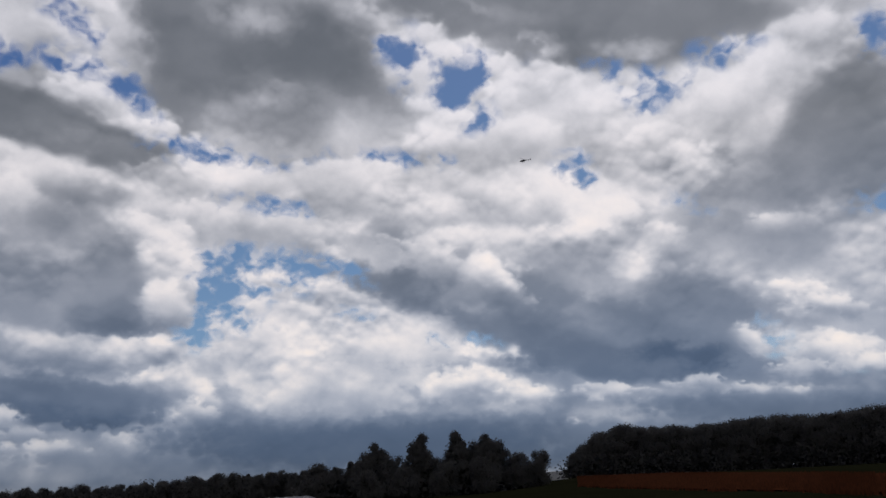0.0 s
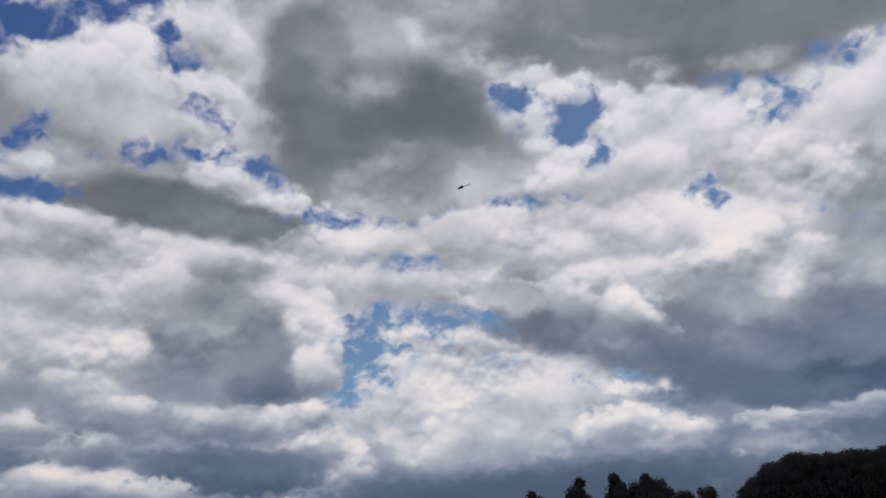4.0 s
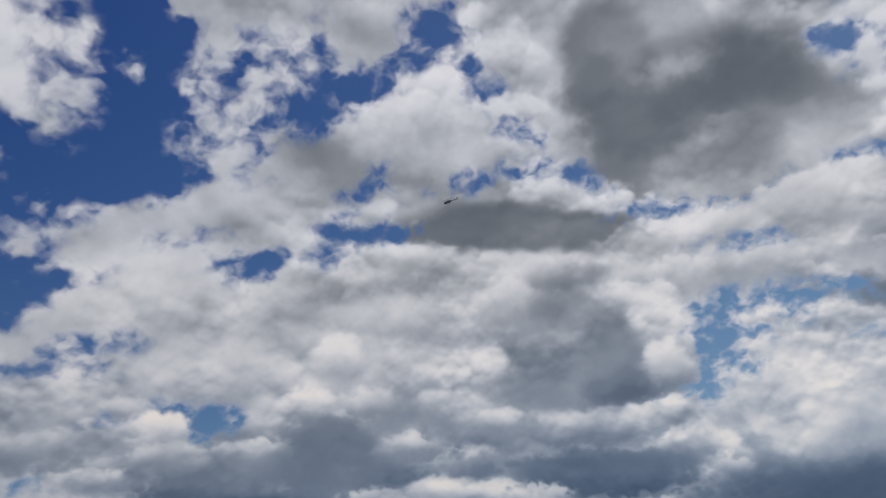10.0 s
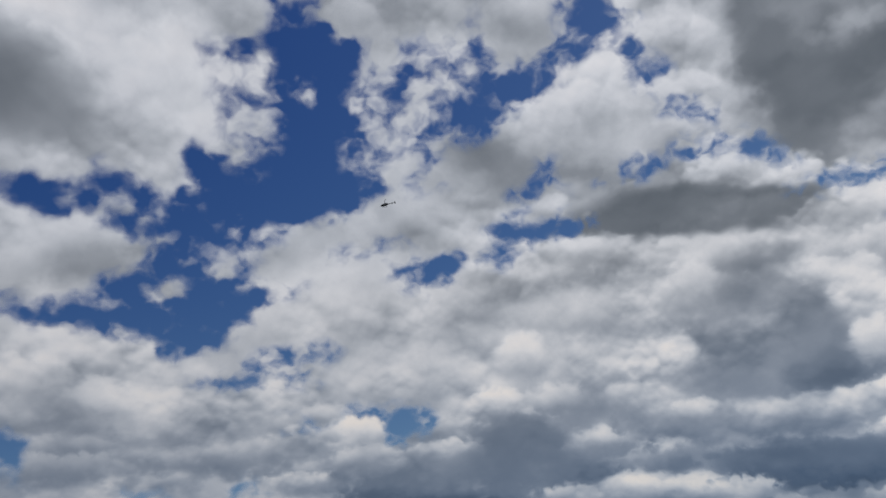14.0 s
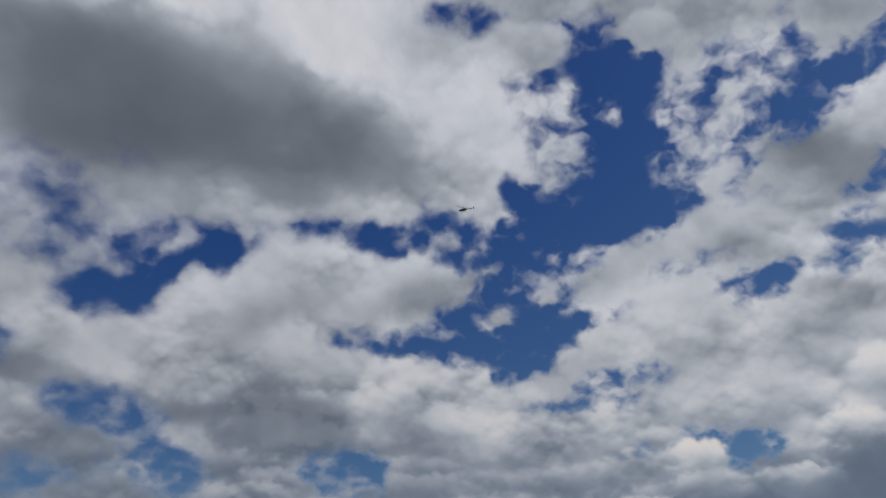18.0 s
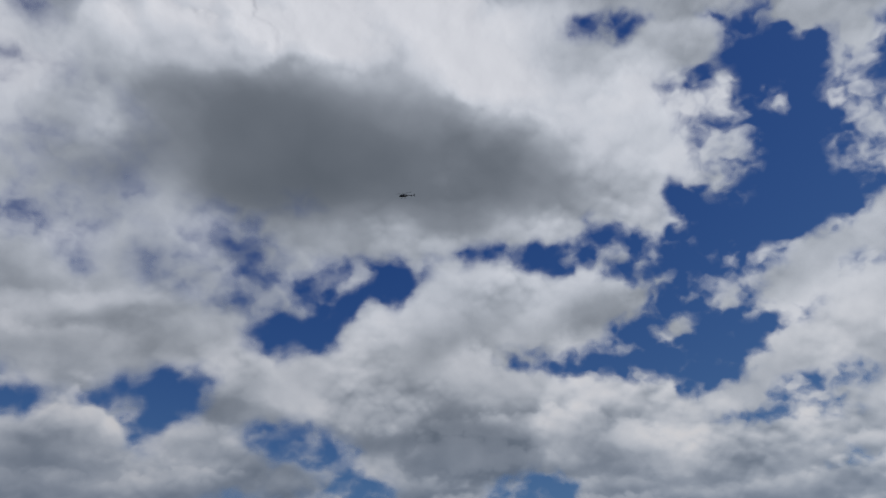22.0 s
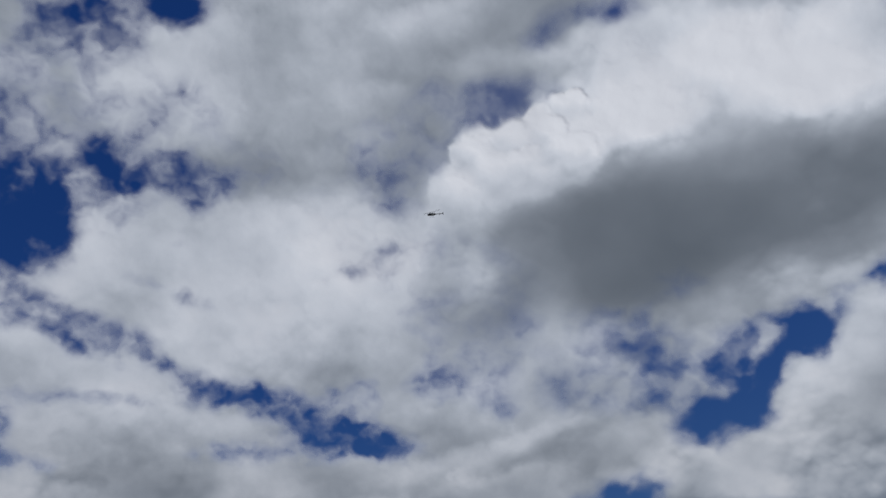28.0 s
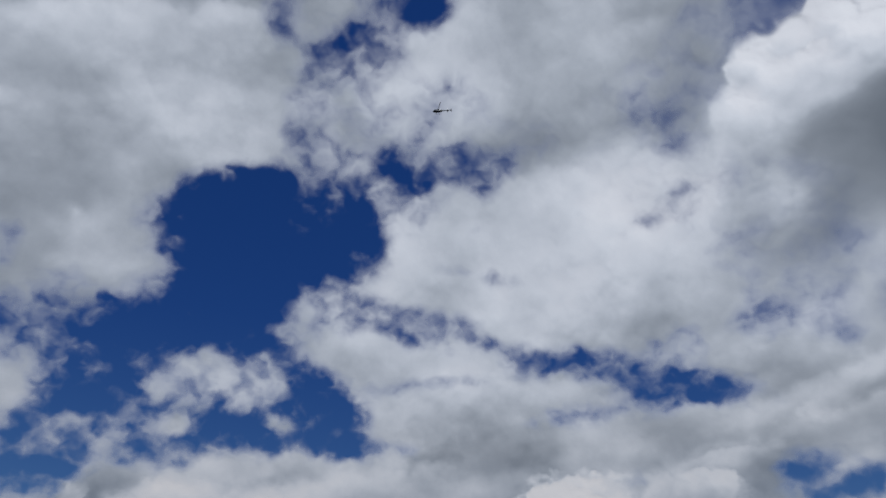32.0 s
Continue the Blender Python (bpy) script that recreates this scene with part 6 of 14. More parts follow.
patch(35.8, 19.5, 3.7, 1.2, 2, 0.58)
patch(4.6, 6.7, 4.4, 1.0, -16, 0.66)
patch(1.4, 3.8, 6.3, 0.9, -5, 0.74)
patch(-3.0, 8.1, 3.1, 1.1, -7, 0.50)
patch(2.3, 9.4, 2.2, 0.8, -7, 0.46)
patch(-6.8, 9.7, 2.9, 0.7, -9, 0.50)
patch(42.2, 12.9, 1.5, 0.7, 2, -0.25)
patch(45.8, 13.4, 1.6, 0.4, 3, -0.02)
patch(4.4, 15.5, 3.0, 1.2, -4, -0.40)
patch(0.8, 15.7, 2.2, 0.5, -5, -0.30)
patch(5.9, 13.3, 1.5, 2.0, -17, -0.36)
patch(7.0, 10.9, 1.1, 0.8, -6, 0.08)
patch(2.4, 12.9, 1.9, 0.5, -1, 0.42, 0.5, fill=True)
patch(0.5, 14.3, 1.6, 0.5, -2, 0.42, 0.5, fill=True)
patch(-3.7, 12.0, 1.4, 0.4, -9, 0.14)
patch(46.6, 32.4, 3.6, 2.9, 23, -0.42)
patch(38.7, 34.0, 3.0, 3.1, 8, 0.50, 0.6, fill=True)
patch(40.9, 31.1, 1.2, 0.8, 8, 0.40, 0.6, fill=True)
patch(29.5, 34.9, 3.0, 1.5, 13, -0.25)
patch(25.7, 36.3, 1.9, 1.0, 20, -0.15)
patch(33.1, 35.2, 0.7, 1.5, 5, 0.10)
patch(17.9, 33.7, 1.0, 0.5, -23, -0.02)
patch(15.7, 31.8, 0.5, 1.4, 15, 0.10)
patch(30.7, 24.9, 3.1, 0.9, 10, -0.20)
patch(27.3, 25.9, 0.8, 0.6, 0, 0.36, 0.5, fill=True)
patch(28.8, 26.3, 1.4, 0.6, 1, 0.36, 0.5, fill=True)
patch(37.9, 22.5, 2.2, 0.5, 10, 0.02)
patch(42.0, 25.6, 1.4, 0.4, 7, 0.02)
patch(48.7, 26.7, 1.2, 0.6, 11, -0.05)
patch(47.7, 18.4, 1.6, 0.3, 6, 0.10)
patch(12.8, 27.2, 0.9, 0.5, -6, 0.00)
patch(21.0, 27.5, 0.6, 0.3, -2, 0.00)
patch(27.2, 29.2, 0.4, 1.2, 1, 0.14)
patch(8.2, 23.5, 1.6, 0.3, -8, 0.12)
patch(0.1, 22.0, 0.7, 0.3, -11, 0.12)
patch(2.1, 19.7, 1.5, 0.3, -9, 0.14)
patch(-7.8, 22.5, 2.7, 0.3, -4, 0.14)
patch(-8.8, 30.1, 1.3, 0.7, -18, -0.15)
patch(-13.1, 27.3, 1.6, 1.4, -20, -0.42)
# islands of cloud and their blue rims
patch(67.9, 25.4, 6.7, 2.4, 5, 0.48, 0.5, fill=True)
patch(73.8, 24.8, 4.5, 1.9, 3, 0.54)
patch(64.4, 25.4, 3.6, 1.6, -1, 0.40)
patch(80.7, 25.1, 0.9, 1.3, 7, 0.42, 0.5, fill=True)
patch(71.4, 26.9, 5.4, 1.2, 3, 0.56)
patch(75.2, 21.7, 3.7, 1.1, -17, 0.56)
patch(71.4, 19.5, 2.3, 1.3, 1, 0.42)
patch(85.1, 19.8, 3.3, 1.8, 6, 0.46)
patch(86.7, 18.9, 1.6, 1.4, 6, 0.40)
patch(83.5, 20.7, 1.3, 1.5, 6, 0.42)
patch(87.4, 22.8, 1.6, 1.1, 9, 0.40)
patch(76.7, 16.7, 3.6, 1.1, 2, 0.74)
patch(72.4, 15.7, 3.4, 1.0, 1, 0.76)
patch(64.1, 14.8, 3.5, 0.8, -6, 0.68)
patch(62.4, 15.9, 3.1, 1.0, -2, 0.40, 0.45)
patch(64.0, 18.7, 5.1, 1.1, -1, 0.42)
patch(80.9, 12.6, 4.0, 1.4, 2, 0.54)
patch(74.5, 12.7, 4.3, 1.1, 0, 0.56)
patch(67.6, 10.8, 4.9, 1.2, -1, 0.48)
patch(54.9, 12.5, 5.0, 2.3, -4, 0.58)
patch(51.2, 10.3, 4.6, 1.5, -4, 0.52)
patch(46.6, 12.5, 2.3, 1.0, 4, 0.36, 0.4)
patch(44.2, 13.2, 1.0, 0.7, -7, 0.32, 0.35)
patch(48.1, 13.0, 1.0, 0.6, -6, 0.38, 0.4)
patch(43.7, 9.7, 3.2, 1.1, -6, 0.58)
patch(38.4, 9.1, 5.1, 1.4, -7, 0.84)
patch(36.2, 8.1, 3.9, 0.9, -7, 0.94)
patch(33.9, 10.6, 2.9, 1.4, -8, 0.72)
patch(35.5, 14.1, 0.9, 0.4, -9, 0.36, 0.4)
patch(30.5, 13.2, 1.3, 0.5, -10, 0.36, 0.4)
patch(48.6, 24.4, 3.5, 1.6, -3, 0.48, 0.5, fill=True)
patch(51.6, 24.4, 2.8, 1.2, -6, 0.50)
patch(46.6, 20.6, 2.3, 1.6, -7, 0.40)
patch(49.9, 20.6, 2.8, 1.2, 4, 0.44)
patch(42.7, 19.3, 2.2, 2.3, -9, 0.56)
patch(36.0, 19.4, 3.2, 1.9, -1, 0.50)
patch(29.5, 20.6, 2.6, 2.1, 8, 0.44)
patch(32.3, 30.4, 3.1, 2.2, -6, 0.66)
patch(35.7, 30.5, 1.1, 0.9, -15, 0.38, 0.4)
patch(40.9, 30.4, 1.5, 0.9, -12, 0.42, 0.5, fill=True)
patch(38.1, 36.5, 2.2, 3.3, -16, 0.50, 0.6, fill=True)
patch(40.4, 32.7, 1.9, 1.5, -13, 0.48, 0.6, fill=True)
patch(53.1, 39.5, 2.3, 2.3, -6, 0.38)
patch(58.2, 39.1, 2.3, 1.5, -3, 0.36)
patch(54.6, 35.4, 3.6, 1.6, -5, 0.36)
patch(61.4, 34.9, 4.3, 1.6, -11, 0.50)
patch(57.8, 31.2, 1.6, 1.2, -33, 0.40)
patch(75.9, 38.9, 12.1, 2.6, 8, 0.72, 0.6)
patch(80.2, 36.5, 7.8, 2.2, 6, 0.86, 0.85)
patch(70.0, 36.3, 5.0, 1.9, 4, 0.84, 0.85)
patch(86.6, 36.4, 4.6, 2.1, 14, 0.78, 0.85)
patch(90.8, 38.7, 2.5, 1.3, 18, 0.60)
patch(88.8, 37.0, 1.0, 0.8, 16, 0.66)
patch(68.3, 42.4, 5.3, 1.2, 4, 0.44)
patch(63.2, 40.0, 2.7, 1.9, -10, 0.46)
patch(83.6, 31.5, 5.1, 1.5, 11, 0.54)
patch(74.3, 31.8, 5.3, 1.3, 5, 0.50)
patch(68.0, 31.0, 3.1, 1.0, 2, 0.48)
patch(88.9, 28.7, 2.2, 1.8, 12, 0.50)
patch(85.8, 24.1, 2.0, 1.4, -3, -0.40)
patch(88.0, 24.5, 1.3, 0.9, 10, -0.20)
patch(80.6, 27.3, 2.1, 1.3, 18, -0.40)
patch(85.0, 27.7, 1.3, 0.7, 10, -0.10)
patch(75.0, 29.0, 2.6, 0.5, 9, -0.25)
patch(66.1, 28.8, 2.0, 0.8, 1, -0.20)
patch(59.8, 28.9, 2.4, 1.6, -32, -0.02)
patch(59.0, 26.1, 2.0, 0.8, -23, -0.10)
patch(56.2, 22.3, 4.4, 2.4, -24, -0.38)
patch(67.8, 21.5, 2.7, 0.6, 0, -0.05)
patch(64.4, 20.7, 2.0, 0.6, -1, 0.11)
patch(60.1, 21.3, 2.0, 1.2, -3, -0.10)
patch(58.1, 19.6, 1.6, 0.8, -3, -0.20)
patch(86.2, 16.1, 2.3, 0.8, -11, -0.20)
patch(84.0, 15.2, 1.4, 0.6, -55, -0.05)
patch(80.2, 12.6, 2.1, 0.8, -18, -0.02)
patch(69.2, 12.5, 2.3, 1.1, -11, -0.12)
patch(60.4, 16.2, 1.4, 0.5, -12, -0.02)
patch(48.1, 18.4, 1.5, 0.5, -2, -0.02)
patch(51.7, 16.7, 2.0, 0.4, 3, 0.08)
patch(41.9, 13.3, 1.8, 0.7, -3, -0.25)
patch(46.0, 13.8, 1.5, 0.5, -6, -0.02)
patch(32.1, 24.3, 3.1, 0.9, 12, -0.25)
patch(28.0, 25.4, 1.6, 0.8, 5, -0.20)
patch(34.6, 23.7, 1.8, 0.7, 8, -0.10)
patch(31.5, 34.4, 2.7, 1.5, 13, -0.30)
patch(27.6, 34.7, 1.6, 1.1, 11, -0.20)
patch(36.8, 32.7, 1.1, 2.2, -15, 0.18)
patch(27.5, 29.4, 0.5, 0.5, -20, 0.05)
patch(60.5, 22.9, 1.0, 0.5, -2, 0.50, 0.6, fill=True)
# below the great cloud
patch(107.1, 22.6, 4.6, 1.4, 12, 0.44)
patch(98.6, 23.9, 4.0, 1.5, 19, 0.42)
patch(97.2, 25.3, 1.5, 0.5, 18, 0.36, 0.4)
patch(102.2, 20.4, 6.2, 1.3, 9, 0.60)
patch(97.1, 22.2, 2.9, 1.2, 28, 0.58)
patch(106.8, 18.2, 2.9, 1.1, 9, 0.56)
patch(88.7, 20.6, 3.1, 2.0, 3, 0.48)
patch(84.5, 20.7, 2.0, 1.6, -8, 0.40)
patch(86.1, 18.7, 3.5, 1.4, 2, 0.46)
patch(100.3, 15.8, 3.8, 1.3, 6, 0.48)
patch(101.2, 16.8, 2.1, 0.7, 7, 0.40, 0.4)
patch(91.9, 15.7, 3.4, 1.0, 4, 0.50)
patch(106.6, 14.3, 2.2, 1.2, 7, 0.42)
patch(105.3, 12.8, 3.8, 1.4, 6, 0.56)
patch(92.3, 12.7, 4.8, 1.3, 3, 0.48)
patch(82.5, 10.8, 3.8, 1.3, 1, 0.62)
patch(103.2, 9.3, 2.3, 0.7, 4, 0.38, 0.4)
patch(75.4, 10.8, 3.5, 1.1, -1, 0.42)
patch(105.8, 16.9, 2.9, 0.7, 15, -0.15)
patch(94.3, 19.8, 1.1, 1.0, 16, -0.40)
patch(94.9, 17.8, 1.6, 0.8, 26, -0.30)
patch(96.6, 16.1, 1.1, 0.5, 26, -0.10)
patch(98.9, 18.9, 1.4, 0.5, 17, 0.13)
patch(107.6, 18.8, 1.6, 0.5, -12, 0.17)
patch(86.7, 16.4, 2.3, 1.0, -17, -0.02)
patch(84.2, 14.9, 1.6, 1.2, -57, 0.10)
patch(80.1, 12.7, 2.3, 1.0, -19, -0.10)
patch(101.1, 10.7, 2.0, 0.4, 4, 0.13)
patch(93.3, 11.2, 3.3, 0.4, 3, 0.15)
patch(106.5, 10.7, 1.9, 0.3, 6, 0.18)
patch(90.2, 10.6, 1.9, 0.5, 2, 0.16)
patch(86.4, 23.8, 2.4, 1.6, 13, -0.40)
patch(89.0, 24.1, 1.2, 0.8, 4, -0.15)
patch(81.2, 26.4, 2.8, 1.2, 31, -0.35)
patch(83.9, 27.8, 2.0, 0.7, 2, -0.10)
patch(73.9, 29.0, 2.4, 0.5, 6, -0.20)
patch(67.2, 28.8, 1.6, 0.6, -6, -0.15)
patch(77.6, 28.4, 1.2, 0.8, -1, -0.05)
patch(106.7, 28.6, 1.1, 0.7, -8, 0.13)
patch(105.0, 29.7, 2.1, 2.2, 14, 0.20, 0.9)
patch(110.8, 35.0, 2.9, 3.5, 20, 0.44)
patch(107.7, 28.0, 3.3, 2.2, 14, 0.46)
patch(100.8, 29.4, 3.2, 2.3, 11, 0.44)
patch(91.9, 27.4, 3.9, 1.6, 6, 0.44)
patch(92.7, 26.6, 2.3, 0.6, 27, 0.18)
patch(87.4, 25.4, 1.6, 0.6, 24, 0.20)
# islands of cloud and their blue rims
patch(48.1, 36.8, 0.8, 0.7, -9, 0.38, 0.7, fill=True)
patch(47.4, 36.2, 0.6, 0.5, -10, 0.40, 0.7, fill=True)
patch(46.0, 36.5, 0.7, 0.3, -20, 0.42, 0.9, fill=True)
# veils and torn rims round the blue windows
patch(91.8, 13.4, 5.2, 2.1, 6, 0.60, 0.8)
patch(93.1, 10.2, 3.7, 1.3, 5, 0.62, 0.8)
patch(98.9, 36.4, 3.8, 2.4, 20, 0.80, 0.8)
patch(89.7, 37.2, 7.7, 2.6, 6, 0.84, 0.8)
patch(81.7, 35.8, 7.5, 2.3, 0, 0.90, 0.8)
patch(94.7, 39.4, 6.7, 1.4, 18, 0.66, 0.8)
# light and shade of the great cloud
patch(75.1, 43.6, 12.7, 2.3, -10, 0.34, 0.6)
patch(99.0, 44.7, 4.5, 1.9, 11, 0.33, 0.5)
patch(100.6, 42.6, 2.3, 1.9, 12, 0.36, 0.5)
patch(96.9, 42.3, 2.3, 1.0, 9, 0.30, 0.5)
patch(91.3, 43.6, 1.6, 1.5, 6, 0.42)
patch(65.0, 42.8, 5.1, 1.8, -13, 0.32)
patch(55.2, 37.7, 3.0, 3.2, -18, 0.36)
patch(53.8, 34.4, 1.9, 2.1, -17, 0.36)
patch(80.5, 40.8, 10.2, 1.6, -2, 0.56, 0.8)
patch(93.8, 38.7, 6.7, 2.0, 7, 0.72, 0.8)
patch(90.5, 36.6, 9.9, 2.4, 5, 0.84, 0.8)
patch(82.6, 34.5, 6.0, 1.6, -0, 0.94, 0.8)
patch(97.4, 36.4, 3.9, 2.0, 9, 0.86, 0.8)
patch(71.0, 35.9, 7.6, 2.3, -1, 0.74, 0.8)
patch(64.6, 37.8, 4.3, 2.3, -1, 0.60, 0.8)
patch(78.7, 35.6, 5.5, 2.0, -2, 0.84, 0.8)
patch(88.1, 37.0, 1.4, 0.7, 13, 0.72, 0.8)
patch(89.2, 32.3, 5.2, 1.4, 4, 0.62, 0.8)
patch(80.7, 30.9, 5.6, 1.4, -1, 0.48, 0.7)
patch(70.1, 31.9, 6.8, 1.2, -7, 0.46, 0.7)
patch(101.2, 33.9, 2.3, 3.5, 0, 0.62, 0.8)
# heads and cracks of the thin sheet
patch(112.0, 47.1, 8.4, 2.6, -11, 0.52, 0.8)
patch(120.4, 48.6, 4.3, 1.9, -5, 0.58, 0.8)
patch(153.7, 21.4, 5.1, 1.0, 10, 0.46, 0.7)
# light and shade of the great cloud
patch(95.0, 46.7, 2.3, 0.6, 8, -0.05)
patch(96.9, 45.0, 1.2, 0.5, 48, 0.10)
patch(99.2, 45.8, 1.9, 1.2, 11, 0.30, 0.3, fill=True)
patch(94.2, 45.3, 2.3, 1.3, 8, 0.31, 0.35, fill=True)
patch(103.6, 44.0, 1.9, 1.8, 34, 0.34, 0.4)
patch(104.5, 41.5, 1.3, 2.2, 14, 0.44, 0.5)
patch(100.0, 41.9, 1.9, 0.9, 11, 0.29, 0.45)
patch(96.3, 42.0, 1.5, 0.8, 9, 0.31, 0.5)
patch(112.6, 36.9, 5.6, 5.8, 19, 0.47, 0.8)
patch(102.7, 30.1, 4.5, 2.3, 11, 0.46, 0.7)
patch(107.9, 22.2, 7.0, 1.5, 11, 0.44, 0.7)
patch(99.0, 23.9, 4.2, 1.3, 18, 0.40)
patch(103.7, 20.9, 5.8, 1.1, 9, 0.62, 0.7)
patch(112.7, 15.5, 2.2, 1.7, 10, 0.42)
patch(109.7, 14.6, 3.9, 1.2, 8, 0.46)
patch(113.7, 17.8, 2.6, 0.8, 0, 0.58)
patch(100.8, 16.0, 2.9, 1.1, 6, 0.46, 0.6)
patch(91.4, 16.8, 3.5, 1.1, 4, 0.48)
patch(85.9, 20.1, 2.4, 1.7, -8, 0.42)
patch(89.7, 20.7, 3.5, 1.9, 3, 0.48)
patch(95.8, 19.5, 1.5, 1.5, 15, -0.42)
patch(94.0, 17.8, 1.5, 1.1, 4, -0.30)
patch(98.1, 18.2, 1.5, 0.8, 26, -0.10)
patch(105.8, 16.4, 2.4, 0.8, 14, -0.20)
patch(85.0, 17.5, 2.3, 1.0, -18, -0.05)
patch(86.8, 22.8, 2.0, 0.9, 12, -0.42)
patch(83.0, 25.7, 2.4, 1.4, 31, -0.42)
patch(79.8, 27.7, 2.0, 0.7, -1, -0.30)
patch(80.8, 24.9, 1.0, 0.9, 30, 0.44, 0.7, fill=True)
patch(73.9, 29.1, 2.3, 0.4, 6, -0.20)
patch(67.0, 28.8, 1.5, 0.5, -7, -0.10)
patch(66.9, 21.7, 2.2, 0.5, -5, -0.05)
patch(61.0, 28.0, 1.4, 1.8, -32, -0.10)
# light and shade of the great cloud
patch(99.9, 19.9, 1.6, 0.8, 7, 0.48, 0.6, fill=True)
patch(97.0, 16.2, 1.4, 0.9, 5, 0.44, 0.5, fill=True)
patch(92.0, 16.8, 1.4, 1.7, 4, 0.46, 0.6, fill=True)
patch(105.9, 18.6, 3.2, 0.8, 9, 0.48, 0.6, fill=True)
patch(102.3, 17.7, 1.1, 1.1, 7, 0.46, 0.6, fill=True)
patch(83.4, 25.1, 2.8, 0.4, 36, 0.50, 0.9, fill=True)
patch(77.8, 28.4, 1.4, 0.6, 8, 0.46, 0.7, fill=True)
patch(89.6, 25.9, 1.6, 1.6, 4, 0.48, 0.7, fill=True)
patch(84.2, 22.5, 1.2, 1.2, 21, 0.44, 0.6, fill=True)
# veils and torn rims round the blue windows
patch(80.2, 27.8, 1.5, 0.5, 26, 0.48, 0.8, fill=True)
patch(84.1, 25.0, 1.1, 1.0, 7, 0.48, 0.7, fill=True)
patch(88.7, 21.8, 1.4, 1.1, 8, 0.46, 0.7, fill=True)
patch(74.9, 27.8, 2.4, 0.6, 3, 0.46, 0.7, fill=True)
patch(70.4, 28.3, 2.4, 0.5, 1, 0.46, 0.7, fill=True)
# the thin sheet beyond it
patch(118.1, 38.0, 8.4, 3.6, 6, 0.40, 0.6)
patch(135.9, 28.9, 5.5, 1.3, 7, 0.40, 0.5)
patch(133.7, 24.8, 4.8, 1.6, 5, 0.41, 0.5)
patch(125.2, 31.2, 4.7, 1.6, -4, 0.43, 0.6)
patch(106.5, 32.2, 3.5, 2.4, -4, 0.44, 0.6)
patch(109.5, 22.3, 5.4, 1.9, -2, 0.42, 0.6)
patch(124.9, 43.6, 6.3, 1.6, 7, 0.52, 0.7)
patch(130.3, 33.9, 4.6, 1.3, 19, 0.48, 0.7)
patch(139.1, 32.4, 4.0, 1.1, 24, 0.47, 0.6)
patch(115.1, 48.7, 6.3, 3.4, -0, 0.62, 0.8)
patch(121.9, 46.6, 4.7, 2.7, 5, 0.60, 0.8)
patch(133.1, 49.6, 4.1, 2.2, 4, 0.46, 0.7)
patch(147.9, 43.4, 4.1, 1.4, 34, 0.42, 0.5)
patch(138.6, 30.7, 4.7, 0.2, 0, -0.05, 0.8)
patch(133.2, 30.2, 0.6, 0.2, 10, -0.10)
patch(135.3, 26.3, 4.4, 0.2, -0, 0.10, 0.8)
patch(123.1, 28.2, 2.0, 0.4, -16, 0.10)
patch(118.5, 26.4, 1.6, 0.6, -28, -0.15)
patch(111.9, 24.8, 1.2, 0.5, -11, -0.15)
patch(115.8, 25.3, 1.2, 0.5, 1, -0.05)
patch(123.1, 24.3, 0.7, 0.3, 4, 0.10)
patch(106.9, 28.7, 0.9, 0.3, -4, -0.05)
patch(103.1, 26.8, 0.7, 0.3, -5, 0.13)
patch(117.2, 43.6, 0.3, 0.9, 2, 0.13)
patch(121.3, 28.3, 1.0, 0.3, 3, 0.46, 0.6, fill=True)
patch(116.3, 26.5, 1.0, 0.4, 1, 0.46, 0.6, fill=True)
patch(100.2, 47.0, 3.4, 0.9, -17, 0.10, 0.7)
patch(99.1, 44.7, 2.2, 1.5, -1, 0.31, 0.4)
patch(97.8, 45.5, 1.1, 0.8, -12, 0.27, 0.3)
patch(101.1, 45.4, 1.0, 0.8, -10, 0.28, 0.3)
patch(94.0, 45.6, 1.4, 1.0, 5, 0.29, 0.35)
patch(103.6, 43.5, 1.5, 1.6, 23, 0.32, 0.4)
patch(99.6, 42.2, 1.3, 0.9, -10, 0.30, 0.5)
patch(97.4, 43.1, 3.3, 1.5, -2, 0.34, 0.6)
patch(104.9, 41.7, 1.0, 1.6, -17, 0.40, 0.5)
# the thin sheet beyond it
patch(98.2, 39.5, 4.1, 1.4, -11, 0.46, 0.8)
patch(91.7, 40.3, 4.3, 1.9, -5, 0.50, 0.8)
patch(85.2, 40.0, 4.0, 2.2, -9, 0.54, 0.8)
patch(101.6, 37.4, 2.3, 1.6, -18, 0.60, 0.8)
patch(93.2, 34.9, 7.2, 1.9, -6, 0.86, 0.8)
patch(100.0, 35.6, 3.4, 1.6, -19, 0.80, 0.8)
patch(84.6, 34.9, 3.9, 2.2, -7, 0.80, 0.8)
# veils and torn rims round the blue windows
patch(96.1, 36.5, 7.6, 3.2, 14, 0.92, 0.8)
patch(84.0, 35.9, 7.8, 2.1, 2, 0.96, 0.8)
patch(73.6, 36.9, 5.5, 2.3, 4, 0.80, 0.8)
patch(100.4, 38.5, 3.7, 1.3, 22, 0.74, 0.8)
patch(35.8, 35.8, 2.9, 2.8, -20, 0.58, 0.8)
patch(33.6, 30.7, 1.6, 1.7, -19, 0.72)
# a thin place over the wood
patch(-32.4, 8.4, 1.5, 1.5, -10, 0.48, 0.8, fill=True)
patch(-32.4, 8.3, 1.2, 0.5, -32, 0.14, 0.9)
